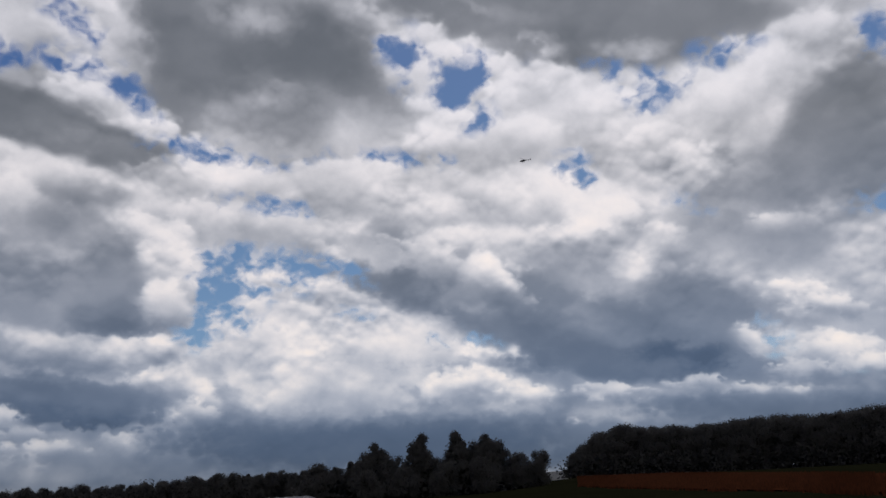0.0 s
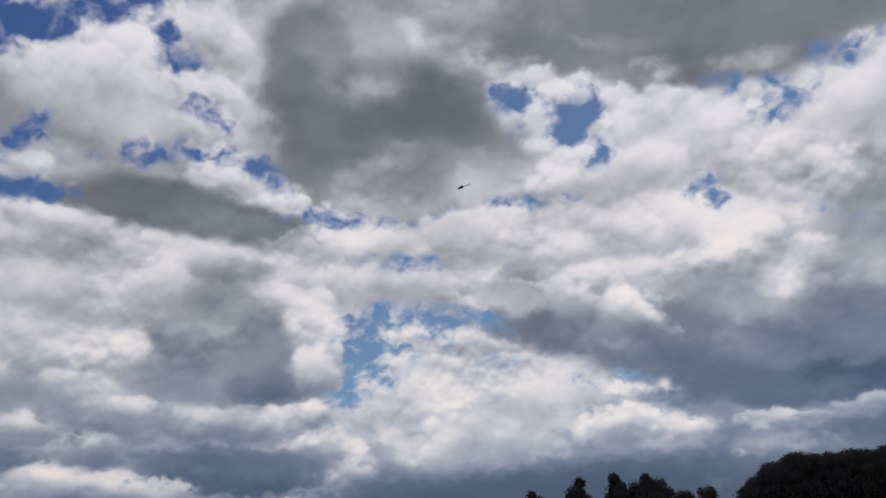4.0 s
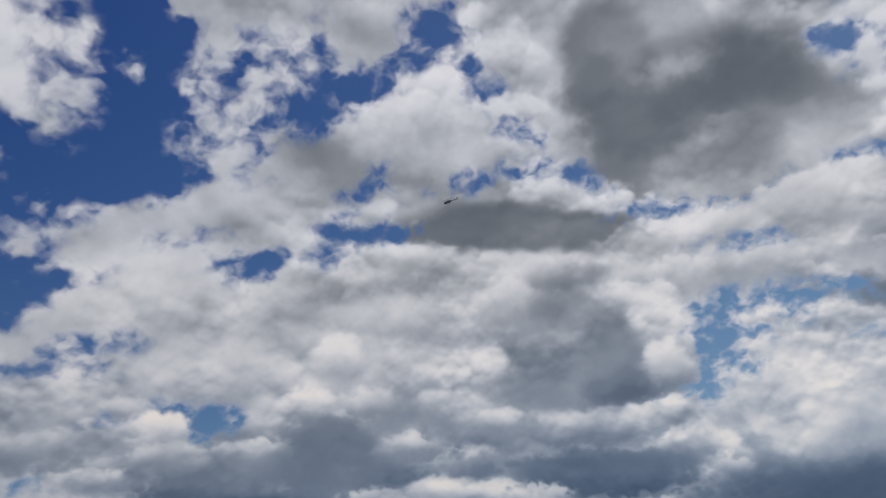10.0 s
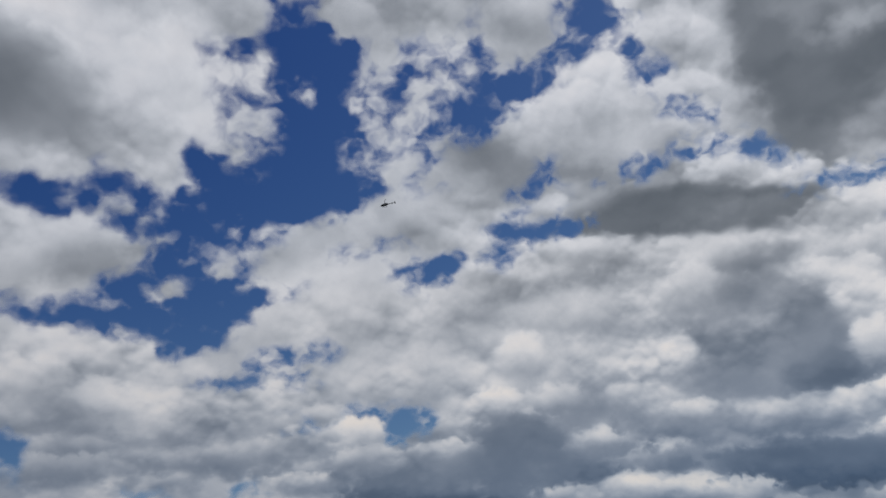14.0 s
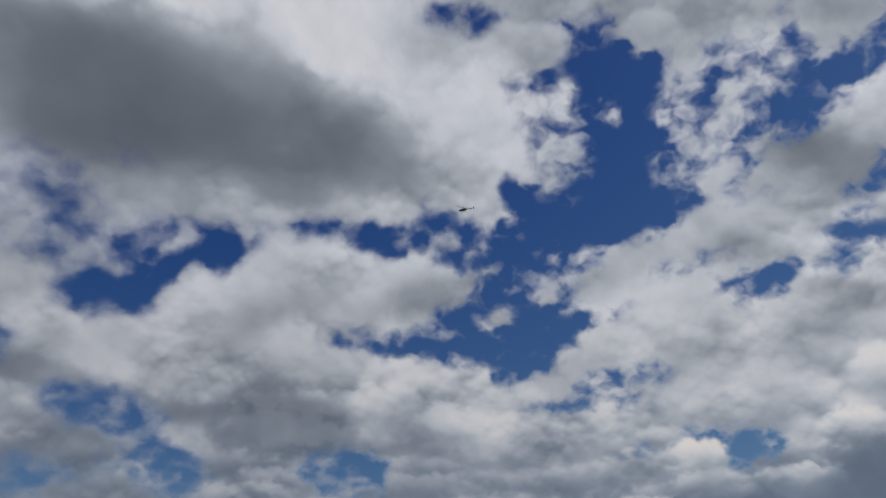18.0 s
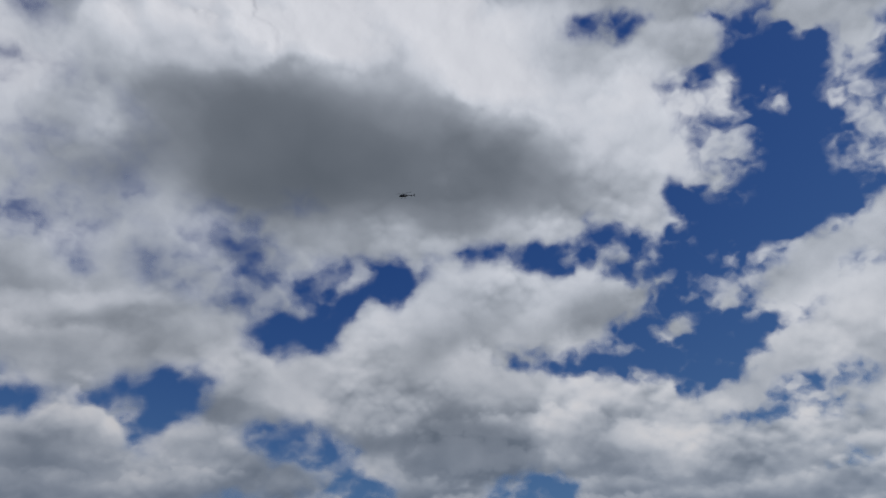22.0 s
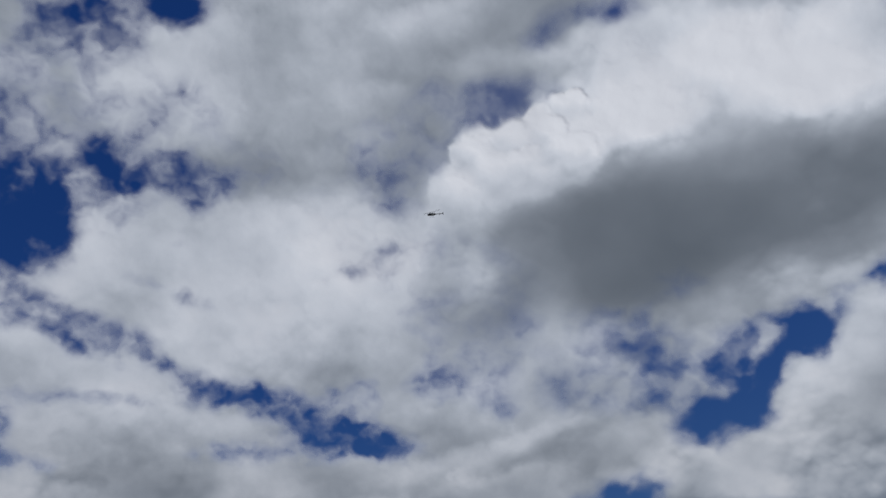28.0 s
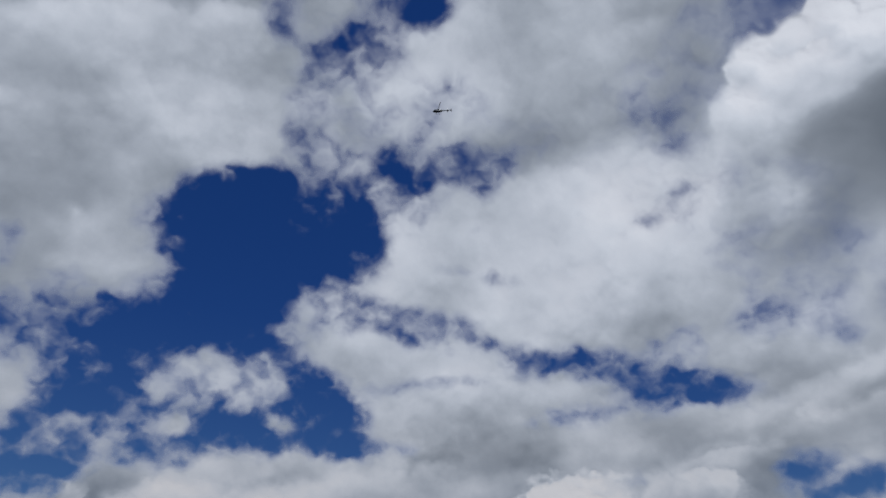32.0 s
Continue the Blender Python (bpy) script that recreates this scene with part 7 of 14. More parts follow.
# round the small window high up
patch(-17.0, 27.4, 1.8, 1.9, -12, 0.33, 0.45, fill=True)
patch(-9.6, 27.4, 1.3, 1.6, -9, 0.34, 0.5, fill=True)
patch(-12.9, 30.2, 3.5, 0.7, -14, 0.34, 0.5, fill=True)
patch(-15.6, 24.6, 2.0, 0.9, -11, 0.32, 0.5, fill=True)
patch(-7.5, 28.3, 1.6, 1.2, -8, 0.36, 0.5, fill=True)
patch(9.0, 14.8, 1.6, 2.3, -3, 0.42, 0.5, fill=True)
patch(8.2, 12.2, 1.7, 1.2, -4, 0.44, 0.5, fill=True)
patch(2.1, 11.3, 2.7, 0.9, -6, 0.44, 0.5, fill=True)
patch(2.9, 27.8, 7.4, 3.9, -9, 0.80, 0.6)
patch(-0.9, 29.7, 4.3, 2.3, -5, 0.88, 0.6)
patch(8.7, 33.0, 2.2, 3.0, 1, 0.76, 0.6)
patch(-20.0, 31.6, 8.7, 2.6, -19, 0.82, 0.6)
patch(1.9, 24.0, 3.5, 1.6, -4, 0.68, 0.7)
patch(18.9, 25.6, 5.7, 1.5, -7, 0.82, 0.6)
patch(13.9, 23.9, 3.6, 1.0, -8, 0.86, 0.6)
patch(-14.9, 27.0, 0.8, 1.4, 39, 0.36, 0.5, fill=True)
patch(-14.3, 28.1, 2.3, 1.6, -1, -0.02, 0.4)
patch(-9.0, 30.2, 1.3, 0.8, -9, -0.15, 0.5)
patch(-13.0, 27.3, 1.6, 1.4, -10, -0.42, 0.4)
patch(-15.0, 26.2, 1.0, 0.6, 19, -0.15)
# strips of light below the middle clouds
patch(25.4, 8.9, 3.4, 0.7, -4, 0.50, 0.5)
patch(43.0, 8.3, 1.9, 0.9, -2, 0.54, 0.6)
patch(34.0, 7.8, 4.2, 0.5, -4, 0.50, 0.5)
patch(29.2, 13.3, 3.4, 0.5, -3, 0.46, 0.5)
patch(7.5, 10.1, 2.3, 1.3, -28, 0.46, 0.5)
patch(18.9, 12.5, 4.7, 0.7, -5, 0.48, 0.5)
patch(25.3, 11.3, 1.2, 0.9, -4, 0.54, 0.6)
patch(39.5, 13.6, 3.0, 0.6, -1, 0.50, 0.5)
patch(15.6, 5.7, 5.4, 0.5, -6, 0.54, 0.6)
patch(2.7, 6.5, 4.4, 0.6, -8, 0.58, 0.6)
# the great cloud towards its foot
patch(91.3, 29.8, 5.6, 2.5, 14, 0.60, 0.8)
patch(91.4, 24.2, 3.5, 1.8, 12, 0.58, 0.8)
patch(90.7, 30.3, 4.9, 1.8, 14, 0.20, 0.8)
patch(92.1, 27.0, 2.9, 1.4, 13, 0.20, 0.8)
patch(88.5, 38.2, 9.2, 2.9, 12, 0.98, 0.8)
patch(79.3, 38.0, 6.3, 1.9, 6, 0.98, 0.8)
patch(94.7, 38.9, 3.8, 1.7, 21, 0.84, 0.8)
patch(88.0, 13.3, 3.5, 1.7, 5, 0.60, 0.8)
patch(50.1, 40.9, 1.5, 2.3, -9, 0.40, 0.6)
# the round crown against a thin place
patch(101.0, 48.2, 4.7, 1.1, -2, -0.10, 0.5)
patch(95.1, 45.9, 0.7, 0.5, -13, -0.14, 0.4)
patch(106.9, 45.4, 1.6, 2.4, -24, -0.02, 0.7)
patch(98.4, 45.3, 1.6, 1.3, -10, 0.28, 0.22, fill=True)
patch(101.6, 45.0, 1.5, 1.4, -8, 0.29, 0.22, fill=True)
patch(103.5, 43.1, 1.7, 2.0, -6, 0.31, 0.25, fill=True)
patch(93.9, 45.2, 1.7, 1.2, 7, 0.29, 0.25, fill=True)
patch(104.8, 41.1, 1.2, 1.8, -5, 0.37, 0.3, fill=True)
patch(99.1, 43.2, 2.8, 1.7, -9, 0.31, 0.5)
patch(91.6, 46.0, 0.7, 0.5, -15, 0.32, 0.3, fill=True)
patch(100.0, 41.9, 2.0, 1.0, -9, 0.33, 0.6)
patch(94.2, 41.3, 2.3, 2.0, -13, 0.44, 0.8)
patch(101.6, 38.6, 2.4, 1.6, -17, 0.60, 0.8)
# heads and cracks of the thin sheet
patch(150.6, 19.2, 1.4, 1.2, 8, 0.26, 0.25, fill=True)
patch(152.8, 18.1, 1.3, 1.0, 8, 0.28, 0.25, fill=True)
patch(153.8, 16.9, 1.0, 1.3, 8, 0.30, 0.3, fill=True)
patch(148.1, 17.6, 1.7, 1.3, 6, 0.36, 0.4, fill=True)
patch(122.4, 19.4, 1.7, 1.1, -2, 0.29, 0.25, fill=True)
patch(120.4, 18.4, 1.2, 0.9, -3, 0.31, 0.3, fill=True)
patch(124.9, 18.4, 1.3, 1.0, -1, 0.32, 0.3, fill=True)
patch(126.9, 18.4, 0.6, 0.4, -1, -0.05)
patch(98.8, 17.3, 1.7, 0.8, 11, 0.31, 0.25, fill=True)
patch(101.4, 16.8, 1.4, 1.0, 12, 0.34, 0.3, fill=True)
patch(152.3, 20.2, 1.9, 0.5, 9, 0.11)
# grey veil beside the deep window
patch(37.8, 35.0, 3.9, 4.0, 8, 0.57, 0.8)
patch(31.1, 38.1, 3.0, 1.8, 4, 0.56, 0.8)
# heads and cracks of the thin sheet
patch(149.5, 33.4, 6.0, 1.5, 17, -0.42, 0.5)
patch(155.3, 28.2, 2.9, 0.8, 14, -0.25, 0.6)
patch(152.9, 30.6, 2.0, 0.7, 14, -0.30, 0.6)
patch(141.6, 26.0, 1.1, 2.3, -14, -0.30, 0.5)
# ragged rims of the lower gaps
patch(95.3, 19.4, 1.0, 0.6, 29, 0.44, 0.7, fill=True)
patch(97.0, 17.3, 0.8, 0.7, 7, 0.46, 0.8, fill=True)
patch(85.6, 26.0, 1.5, 0.5, 36, 0.48, 0.8, fill=True)
patch(82.1, 25.1, 1.0, 0.5, 44, 0.48, 0.9, fill=True)
patch(85.5, 16.4, 1.9, 0.9, -7, 0.50, 0.9, fill=True)
patch(82.1, 12.7, 1.1, 0.7, 1, 0.50, 0.9, fill=True)
patch(38.6, 34.6, 1.9, 2.8, -21, 0.56, 0.8)
patch(38.5, 29.0, 1.3, 2.1, -19, 0.60, 0.8)
patch(78.5, 23.2, 2.8, 1.6, 1, 0.50, 0.7)
patch(88.8, 18.8, 5.5, 1.5, 4, 0.56, 0.8)
patch(95.8, 12.2, 5.2, 1.7, 4, 0.60, 0.8)
# round the small window high up
patch(15.8, 23.5, 5.3, 1.0, -7, 0.84, 0.7)
patch(22.9, 25.0, 2.9, 1.2, -4, 0.80, 0.7)
# middle clouds and lower gaps
patch(74.3, 42.5, 5.4, 2.2, 5, 0.46, 0.8)
patch(69.1, 38.1, 3.5, 2.3, -9, 0.50, 0.8)
patch(97.0, 38.8, 5.5, 2.1, 20, 0.92, 0.8)
patch(97.3, 33.9, 3.9, 2.1, 18, 0.74, 0.8)
patch(97.4, 30.2, 3.5, 1.8, 16, 0.62, 0.8)
patch(81.2, 26.0, 2.3, 1.6, 6, 0.54, 0.8)
# dark bases and bright heads above the tree group
patch(-0.9, 25.4, 4.1, 1.9, -9, 0.56, 0.8)
patch(-6.7, 27.6, 1.9, 2.4, -24, 0.50, 0.8)
patch(12.2, 29.3, 2.3, 2.3, -14, 0.46, 0.8)
patch(5.7, 32.9, 1.1, 0.7, -18, 0.56, 0.8)
patch(24.8, 25.5, 1.6, 1.4, -8, 0.50, 0.8)
patch(9.9, 22.6, 2.3, 0.9, -14, 0.54, 0.8)
patch(11.9, 25.2, 2.3, 0.9, -13, 0.42, 0.7)
patch(17.0, 24.1, 5.2, 0.9, -11, 0.92, 0.7)

# ---- strokes ----
# heaps and gaps over the wood and the tree group
shade(17.4, 16.9, 3.8, 1.4, 5, 0.56)
shade(2.3, 29.5, 7.4, 4.1, -5, 0.88, 0.4)
shade(4.5, 31.2, 4.4, 1.8, 5, 0.91, 0.5)
shade(8.1, 26.5, 3.9, 1.9, -11, 0.80)
shade(-0.7, 28.8, 4.2, 2.3, -9, 0.93, 0.5)
shade(-7.2, 26.9, 3.1, 2.3, -22, 0.73)
shade(1.0, 24.0, 4.6, 1.2, -4, 0.63)
shade(-4.1, 24.2, 5.9, 1.4, -4, 0.56)
shade(14.4, 23.7, 4.7, 0.9, 0, 0.96, 0.4)
shade(18.0, 24.1, 2.8, 0.9, -5, 0.84)
shade(19.3, 26.2, 1.8, 1.4, -1, 0.82)
shade(16.9, 30.8, 1.9, 1.4, 11, 0.48)
head(17.5, 29.7, 1.9, 0.8, 22, 0.31, 0.56)
head(18.1, 25.2, 2.2, 0.7, -7, 0.36, 0.68)
head(11.9, 25.2, 2.7, 0.8, -15, 0.31, 0.59)
head(8.0, 23.7, 2.2, 0.6, -12, 0.29, 0.56)
head(14.0, 27.7, 1.6, 0.7, -19, 0.31, 0.56)
gap(12.6, 27.2, 1.2, 0.5, -25, -0.26)
gap(15.9, 25.5, 0.5, 0.3, -14, -0.02)
gap(7.4, 23.4, 1.6, 0.3, -1, -0.18)
gap(14.9, 30.4, 0.5, 0.6, -56, -0.02)
gap(16.7, 28.8, 0.4, 0.5, -40, 0.06)
shade(-23.5, 30.0, 7.5, 1.5, -7, 0.84, 0.4)
shade(-17.1, 32.2, 4.6, 0.9, -2, 0.78)
shade(-26.3, 28.5, 2.2, 0.7, -11, 0.62)
shade(-12.6, 32.7, 2.3, 0.7, -4, 0.48)
head(-6.1, 31.5, 1.5, 1.5, 28, 0.29, 0.53)
head(-7.8, 28.8, 2.3, 0.8, -22, 0.29, 0.51)
head(-18.2, 29.6, 2.3, 1.3, -17, 0.29, 0.53)
head(-20.9, 26.6, 3.1, 1.5, -18, 0.29, 0.62)
head(-17.9, 23.8, 3.5, 1.8, -16, 0.25, 0.53)
head(-11.9, 23.9, 3.2, 1.6, -24, 0.29, 0.51)
head(-27.0, 22.0, 3.3, 1.3, 0, 0.29, 0.64)
head(-34.2, 21.3, 2.4, 1.5, 30, 0.31, 0.62)
head(-30.7, 25.4, 2.1, 1.1, 8, 0.31, 0.62)
head(-38.0, 27.0, 2.6, 1.4, -6, 0.31, 0.64)
head(-34.2, 26.9, 2.0, 1.1, -4, 0.31, 0.59)
shade(-22.2, 23.5, 1.9, 1.4, -8, 0.53)
shade(-24.7, 26.5, 1.9, 0.9, -10, 0.52)
shade(-39.6, 20.8, 2.4, 2.7, 19, 0.88, 0.4)
shade(-37.3, 20.2, 2.0, 1.8, 30, 0.78)
shade(-38.7, 18.3, 3.2, 1.0, -17, 0.84, 0.4)
shade(-35.1, 17.9, 3.1, 1.1, -20, 0.63)
shade(-29.3, 19.0, 4.4, 1.3, -20, 0.55)
shade(-31.7, 17.6, 2.5, 0.7, -21, 0.73)
shade(-41.1, 23.3, 1.2, 2.1, -17, 0.82)
gap(-13.0, 27.4, 2.2, 1.5, 10, -0.42, 0.2)
gap(-8.8, 30.3, 1.5, 0.8, -17, -0.30)
gap(-16.4, 25.7, 1.1, 0.6, 14, -0.26)
gap(-15.0, 24.3, 0.9, 0.7, -50, -0.10)
gap(-20.7, 21.5, 1.2, 0.6, -47, -0.30)
gap(-9.5, 28.0, 0.8, 0.5, -23, 0.06)
gap(-27.6, 25.0, 1.5, 0.6, 10, -0.10)
gap(-31.3, 23.0, 1.8, 0.5, -12, -0.02)
gap(-26.4, 26.6, 1.5, 0.7, -11, 0.06)
gap(-23.6, 27.6, 0.7, 0.5, -10, -0.02)
gap(-42.4, 25.9, 0.9, 1.0, -76, -0.34)
gap(-33.4, 27.0, 2.1, 0.7, -4, 0.10)
head(-15.2, 27.0, 1.0, 0.5, 44, 0.29, 0.51)
gap(-7.0, 22.8, 2.8, 0.3, -2, -0.18)
gap(2.3, 19.5, 2.3, 0.5, -9, -0.10)
gap(8.7, 23.3, 0.7, 0.3, 4, -0.02)
gap(0.6, 21.9, 1.2, 0.3, 11, 0.06)
head(-9.9, 19.7, 6.4, 2.0, -8, 0.34, 0.56, 0.3)
head(-4.8, 20.7, 4.0, 1.2, -1, 0.36, 0.62, 0.3)
head(-17.8, 18.7, 5.9, 2.0, -16, 0.34, 0.64, 0.3)
head(1.0, 20.7, 5.8, 1.1, -4, 0.39, 0.64, 0.3)
head(8.9, 18.5, 5.4, 1.1, 3, 0.41, 0.64, 0.3)
head(-14.7, 16.5, 4.8, 1.4, -15, 0.34, 0.64, 0.3)
shade(-19.5, 18.1, 1.6, 0.6, -26, 0.56)
shade(-7.9, 14.9, 3.6, 1.8, -18, 0.96, 0.4)
shade(-12.4, 13.1, 3.6, 1.2, -34, 0.84)
shade(-4.6, 15.7, 1.6, 1.1, -12, 0.82)
shade(-14.3, 11.4, 4.4, 1.1, -24, 0.91)
shade(-26.5, 13.3, 8.2, 2.3, -16, 0.61)
shade(-23.3, 9.4, 7.6, 2.3, -11, 0.91, 0.4)
shade(-26.8, 7.1, 5.5, 1.2, -9, 1.30, 0.35)
shade(-21.1, 7.7, 3.8, 1.2, -15, 1.04)
shade(-28.8, 11.1, 4.0, 1.9, -18, 0.82)
shade(-17.4, 9.5, 4.3, 1.0, -20, 1.00)
shade(-19.2, 11.8, 4.7, 1.0, -36, 0.80)
shade(-31.8, 13.4, 3.2, 1.5, -9, 0.59)
shade(-36.3, 13.0, 3.0, 1.5, -10, 0.56)
head(-13.7, 14.6, 3.6, 0.8, -39, 0.37, 0.75)
head(-34.9, 11.0, 2.0, 0.6, -14, 0.31, 0.68)
head(-36.7, 9.7, 2.6, 0.6, -20, 0.39, 0.75)
head(-31.2, 7.8, 1.4, 0.9, -49, 0.34, 0.75)
head(-36.3, 7.2, 3.2, 0.9, -13, 0.39, 0.75)
gap(-33.3, 7.6, 0.9, 0.5, -18, -0.02)
gap(-40.1, 15.8, 0.9, 0.4, -1, -0.18)
gap(-36.7, 6.1, 1.9, 0.5, -12, 0.10)
shade(14.8, 13.8, 3.7, 2.2, -8, 0.76, 0.5)
shade(16.7, 11.9, 2.9, 0.9, -9, 0.78)
shade(13.0, 11.7, 2.7, 0.8, -7, 0.96, 0.4)
shade(10.6, 14.3, 1.8, 2.2, -19, 0.56)
shade(15.1, 8.7, 4.9, 1.1, 0, 0.56)
shade(15.0, 6.3, 4.6, 0.8, -4, 1.04, 0.4)
shade(12.3, 5.4, 2.4, 0.4, -1, 1.30, 0.5)
head(16.9, 10.1, 2.9, 0.6, 1, 0.44, 0.75)
head(9.0, 9.8, 1.8, 2.2, -36, 0.36, 0.64)
head(6.3, 6.8, 2.6, 1.0, -36, 0.36, 0.71)
head(8.7, 12.8, 2.2, 2.3, 1, 0.39, 0.64, 0.4)
head(7.7, 16.3, 2.2, 1.5, 2, 0.41, 0.62, 0.4)
gap(5.0, 15.4, 2.8, 1.5, 1, -0.26, 0.25)
gap(1.1, 15.9, 3.5, 0.6, -4, -0.30, 0.3)
gap(5.3, 12.9, 1.7, 1.5, 10, -0.10)
gap(6.8, 11.0, 1.8, 0.8, -0, 0.02)
gap(3.4, 11.3, 2.3, 0.4, -1, -0.02)
gap(-3.8, 13.5, 2.0, 0.5, -12, 0.06)
gap(-4.5, 12.3, 1.6, 0.3, -2, -0.02)
gap(-12.1, 9.7, 1.6, 0.3, -7, -0.02)
head(0.3, 13.6, 1.9, 0.7, -1, 0.39, 0.64)
head(3.0, 12.9, 1.5, 0.6, -0, 0.36, 0.64)
head(-1.3, 12.0, 3.9, 0.8, -2, 0.39, 0.68)
head(-3.7, 13.1, 2.4, 0.6, -2, 0.39, 0.64)
head(1.9, 9.7, 4.6, 1.1, -1, 0.44, 0.71, 0.3)
head(-1.3, 8.1, 3.1, 1.0, -12, 0.41, 0.75)
head(-4.8, 6.8, 2.4, 0.8, -13, 0.41, 0.78)
head(-7.6, 8.6, 4.4, 0.9, -3, 0.44, 0.78, 0.3)
head(-12.0, 7.6, 2.2, 0.9, -14, 0.22, 0.56)
head(-10.3, 6.7, 1.4, 0.6, -3, 0.25, 0.62)
head(-14.7, 6.2, 2.7, 0.6, -19, 0.27, 0.64)
head(-4.4, 8.4, 1.6, 0.8, -3, 0.41, 0.75)
head(-14.0, 8.4, 4.0, 0.6, -10, 0.41, 0.75)
head(-20.1, 5.8, 1.7, 0.4, 5, 0.34, 0.68)
head(-22.8, 5.6, 3.0, 0.3, -8, 0.46, 0.82)
head(-27.6, 5.2, 2.5, 0.4, -13, 0.37, 0.75)
head(-18.9, 3.8, 0.7, 0.3, -34, 0.36, 0.75)
shade(-9.2, 7.7, 2.4, 0.4, 7, 0.71)
shade(-1.2, 3.9, 7.6, 1.5, -3, 0.76)
shade(1.8, 2.5, 7.5, 0.9, -3, 0.93, 0.5)
shade(-14.5, 3.9, 4.7, 1.0, -4, 0.84)
shade(-9.0, 4.8, 4.7, 0.7, -3, 0.75)
shade(-24.2, 4.5, 7.4, 0.6, -5, 0.76)
shade(-33.2, 5.0, 6.0, 1.1, -11, 0.80)
shade(-31.3, 6.1, 2.1, 0.8, -38, 0.84)
head(16.0, 3.3, 1.9, 0.6, 9, 0.34, 0.71)
head(7.7, 4.3, 2.1, 0.6, -2, 0.49, 0.82)
head(17.1, 4.6, 1.9, 0.5, -1, 0.46, 0.71)
shade(11.8, 2.7, 4.0, 0.8, -3, 0.75)
# round the deep window and the lens-shaped cloud
gap(45.3, 31.6, 4.0, 4.6, -12, -0.42, 0.2)
gap(43.0, 35.1, 2.0, 2.1, 10, -0.42)
gap(45.7, 28.7, 2.6, 0.7, 20, -0.26)
gap(43.2, 25.4, 2.0, 0.4, 6, -0.10)
gap(39.0, 29.8, 2.8, 1.4, 27, -0.26)
gap(37.9, 31.8, 1.0, 1.1, 6, -0.10)
gap(30.6, 34.8, 4.1, 1.8, 18, -0.34, 0.3)
gap(24.0, 37.6, 2.7, 1.5, 33, -0.38)
gap(21.1, 38.4, 1.1, 1.5, -22, -0.34)
gap(18.0, 35.5, 1.0, 2.3, 25, -0.02)
gap(28.0, 29.6, 1.0, 1.2, -20, -0.10)
gap(33.8, 36.1, 1.1, 2.5, 5, -0.26)
gap(34.7, 23.5, 4.7, 0.7, 12, -0.38, 0.3)
gap(29.8, 25.1, 2.3, 0.9, 10, -0.30)
gap(30.7, 26.5, 0.5, 0.7, 1, -0.26)
gap(29.8, 28.0, 0.9, 0.5, 1, -0.10)
gap(21.1, 27.5, 0.8, 0.3, -3, -0.10)
gap(13.0, 27.2, 1.0, 0.5, -17, -0.18)
gap(16.9, 28.4, 0.8, 0.8, -50, -0.02)
gap(17.7, 33.5, 1.0, 0.6, -44, -0.10)
gap(15.6, 31.4, 0.9, 0.9, -61, -0.02)
head(40.7, 36.5, 1.4, 1.3, 30, 0.35, 0.57)
head(41.7, 34.2, 1.0, 0.5, 9, 0.33, 0.54)
head(40.6, 31.1, 1.5, 0.9, 18, 0.35, 0.57)
head(37.6, 35.4, 2.1, 2.9, -3, 0.44, 0.66, 0.3)
head(27.8, 38.3, 2.9, 1.5, -8, 0.40, 0.63)
head(34.7, 38.2, 3.2, 1.4, 6, 0.43, 0.66)
head(41.2, 28.2, 2.0, 0.9, 17, 0.38, 0.60)
head(36.8, 27.4, 3.5, 1.9, 4, 0.43, 0.66)
head(33.6, 30.6, 2.9, 1.5, 3, 0.50, 0.79)
head(29.8, 31.1, 1.9, 1.1, 12, 0.48, 0.76)
head(35.7, 30.5, 1.1, 0.7, 25, 0.33, 0.63)
head(39.1, 25.4, 3.8, 1.3, 15, 0.40, 0.63)
head(30.2, 32.2, 2.6, 1.0, 12, 0.35, 0.66)
head(22.8, 34.9, 2.3, 1.9, 37, 0.30, 0.57)
head(20.3, 36.0, 1.6, 1.1, 26, 0.29, 0.52)
head(24.3, 32.6, 3.5, 1.2, -1, 0.33, 0.63)
head(23.1, 30.3, 3.5, 1.4, -2, 0.47, 0.73)
head(29.0, 26.7, 1.7, 0.6, 10, 0.29, 0.52)
head(14.6, 36.0, 2.3, 2.7, 53, 0.26, 0.52)
head(17.6, 38.5, 1.5, 1.5, 54, 0.35, 0.57)
head(14.8, 27.0, 1.6, 0.6, -6, 0.30, 0.54)
head(11.8, 25.8, 2.4, 1.0, -18, 0.33, 0.60)
head(15.8, 26.1, 1.6, 0.6, -16, 0.33, 0.60)
shade(11.9, 31.4, 1.6, 4.3, 2, 0.48)
shade(7.2, 36.2, 2.3, 1.5, -11, 0.84)
shade(9.1, 33.8, 1.6, 1.9, -9, 0.84)
shade(9.0, 31.8, 2.4, 1.5, -9, 0.78)
shade(0.6, 30.4, 4.9, 2.1, -9, 0.98, 0.4)
shade(4.6, 28.8, 3.5, 1.6, -11, 0.96)
shade(6.5, 27.9, 2.4, 0.8, -10, 0.88)
shade(-3.8, 30.2, 2.2, 1.9, -16, 0.84)
shade(-5.4, 26.6, 2.9, 1.5, -26, 0.71)
shade(2.7, 24.9, 3.5, 1.6, -1, 0.56)
shade(3.1, 35.5, 1.9, 1.1, -13, 0.56)
shade(-12.9, 32.4, 6.0, 1.1, -22, 0.84, 0.4)
shade(-5.0, 34.4, 2.2, 1.0, -18, 0.62)
shade(-17.7, 29.5, 1.9, 0.7, -24, 0.75)
head(-5.7, 32.4, 1.8, 1.1, -38, 0.34, 0.63)
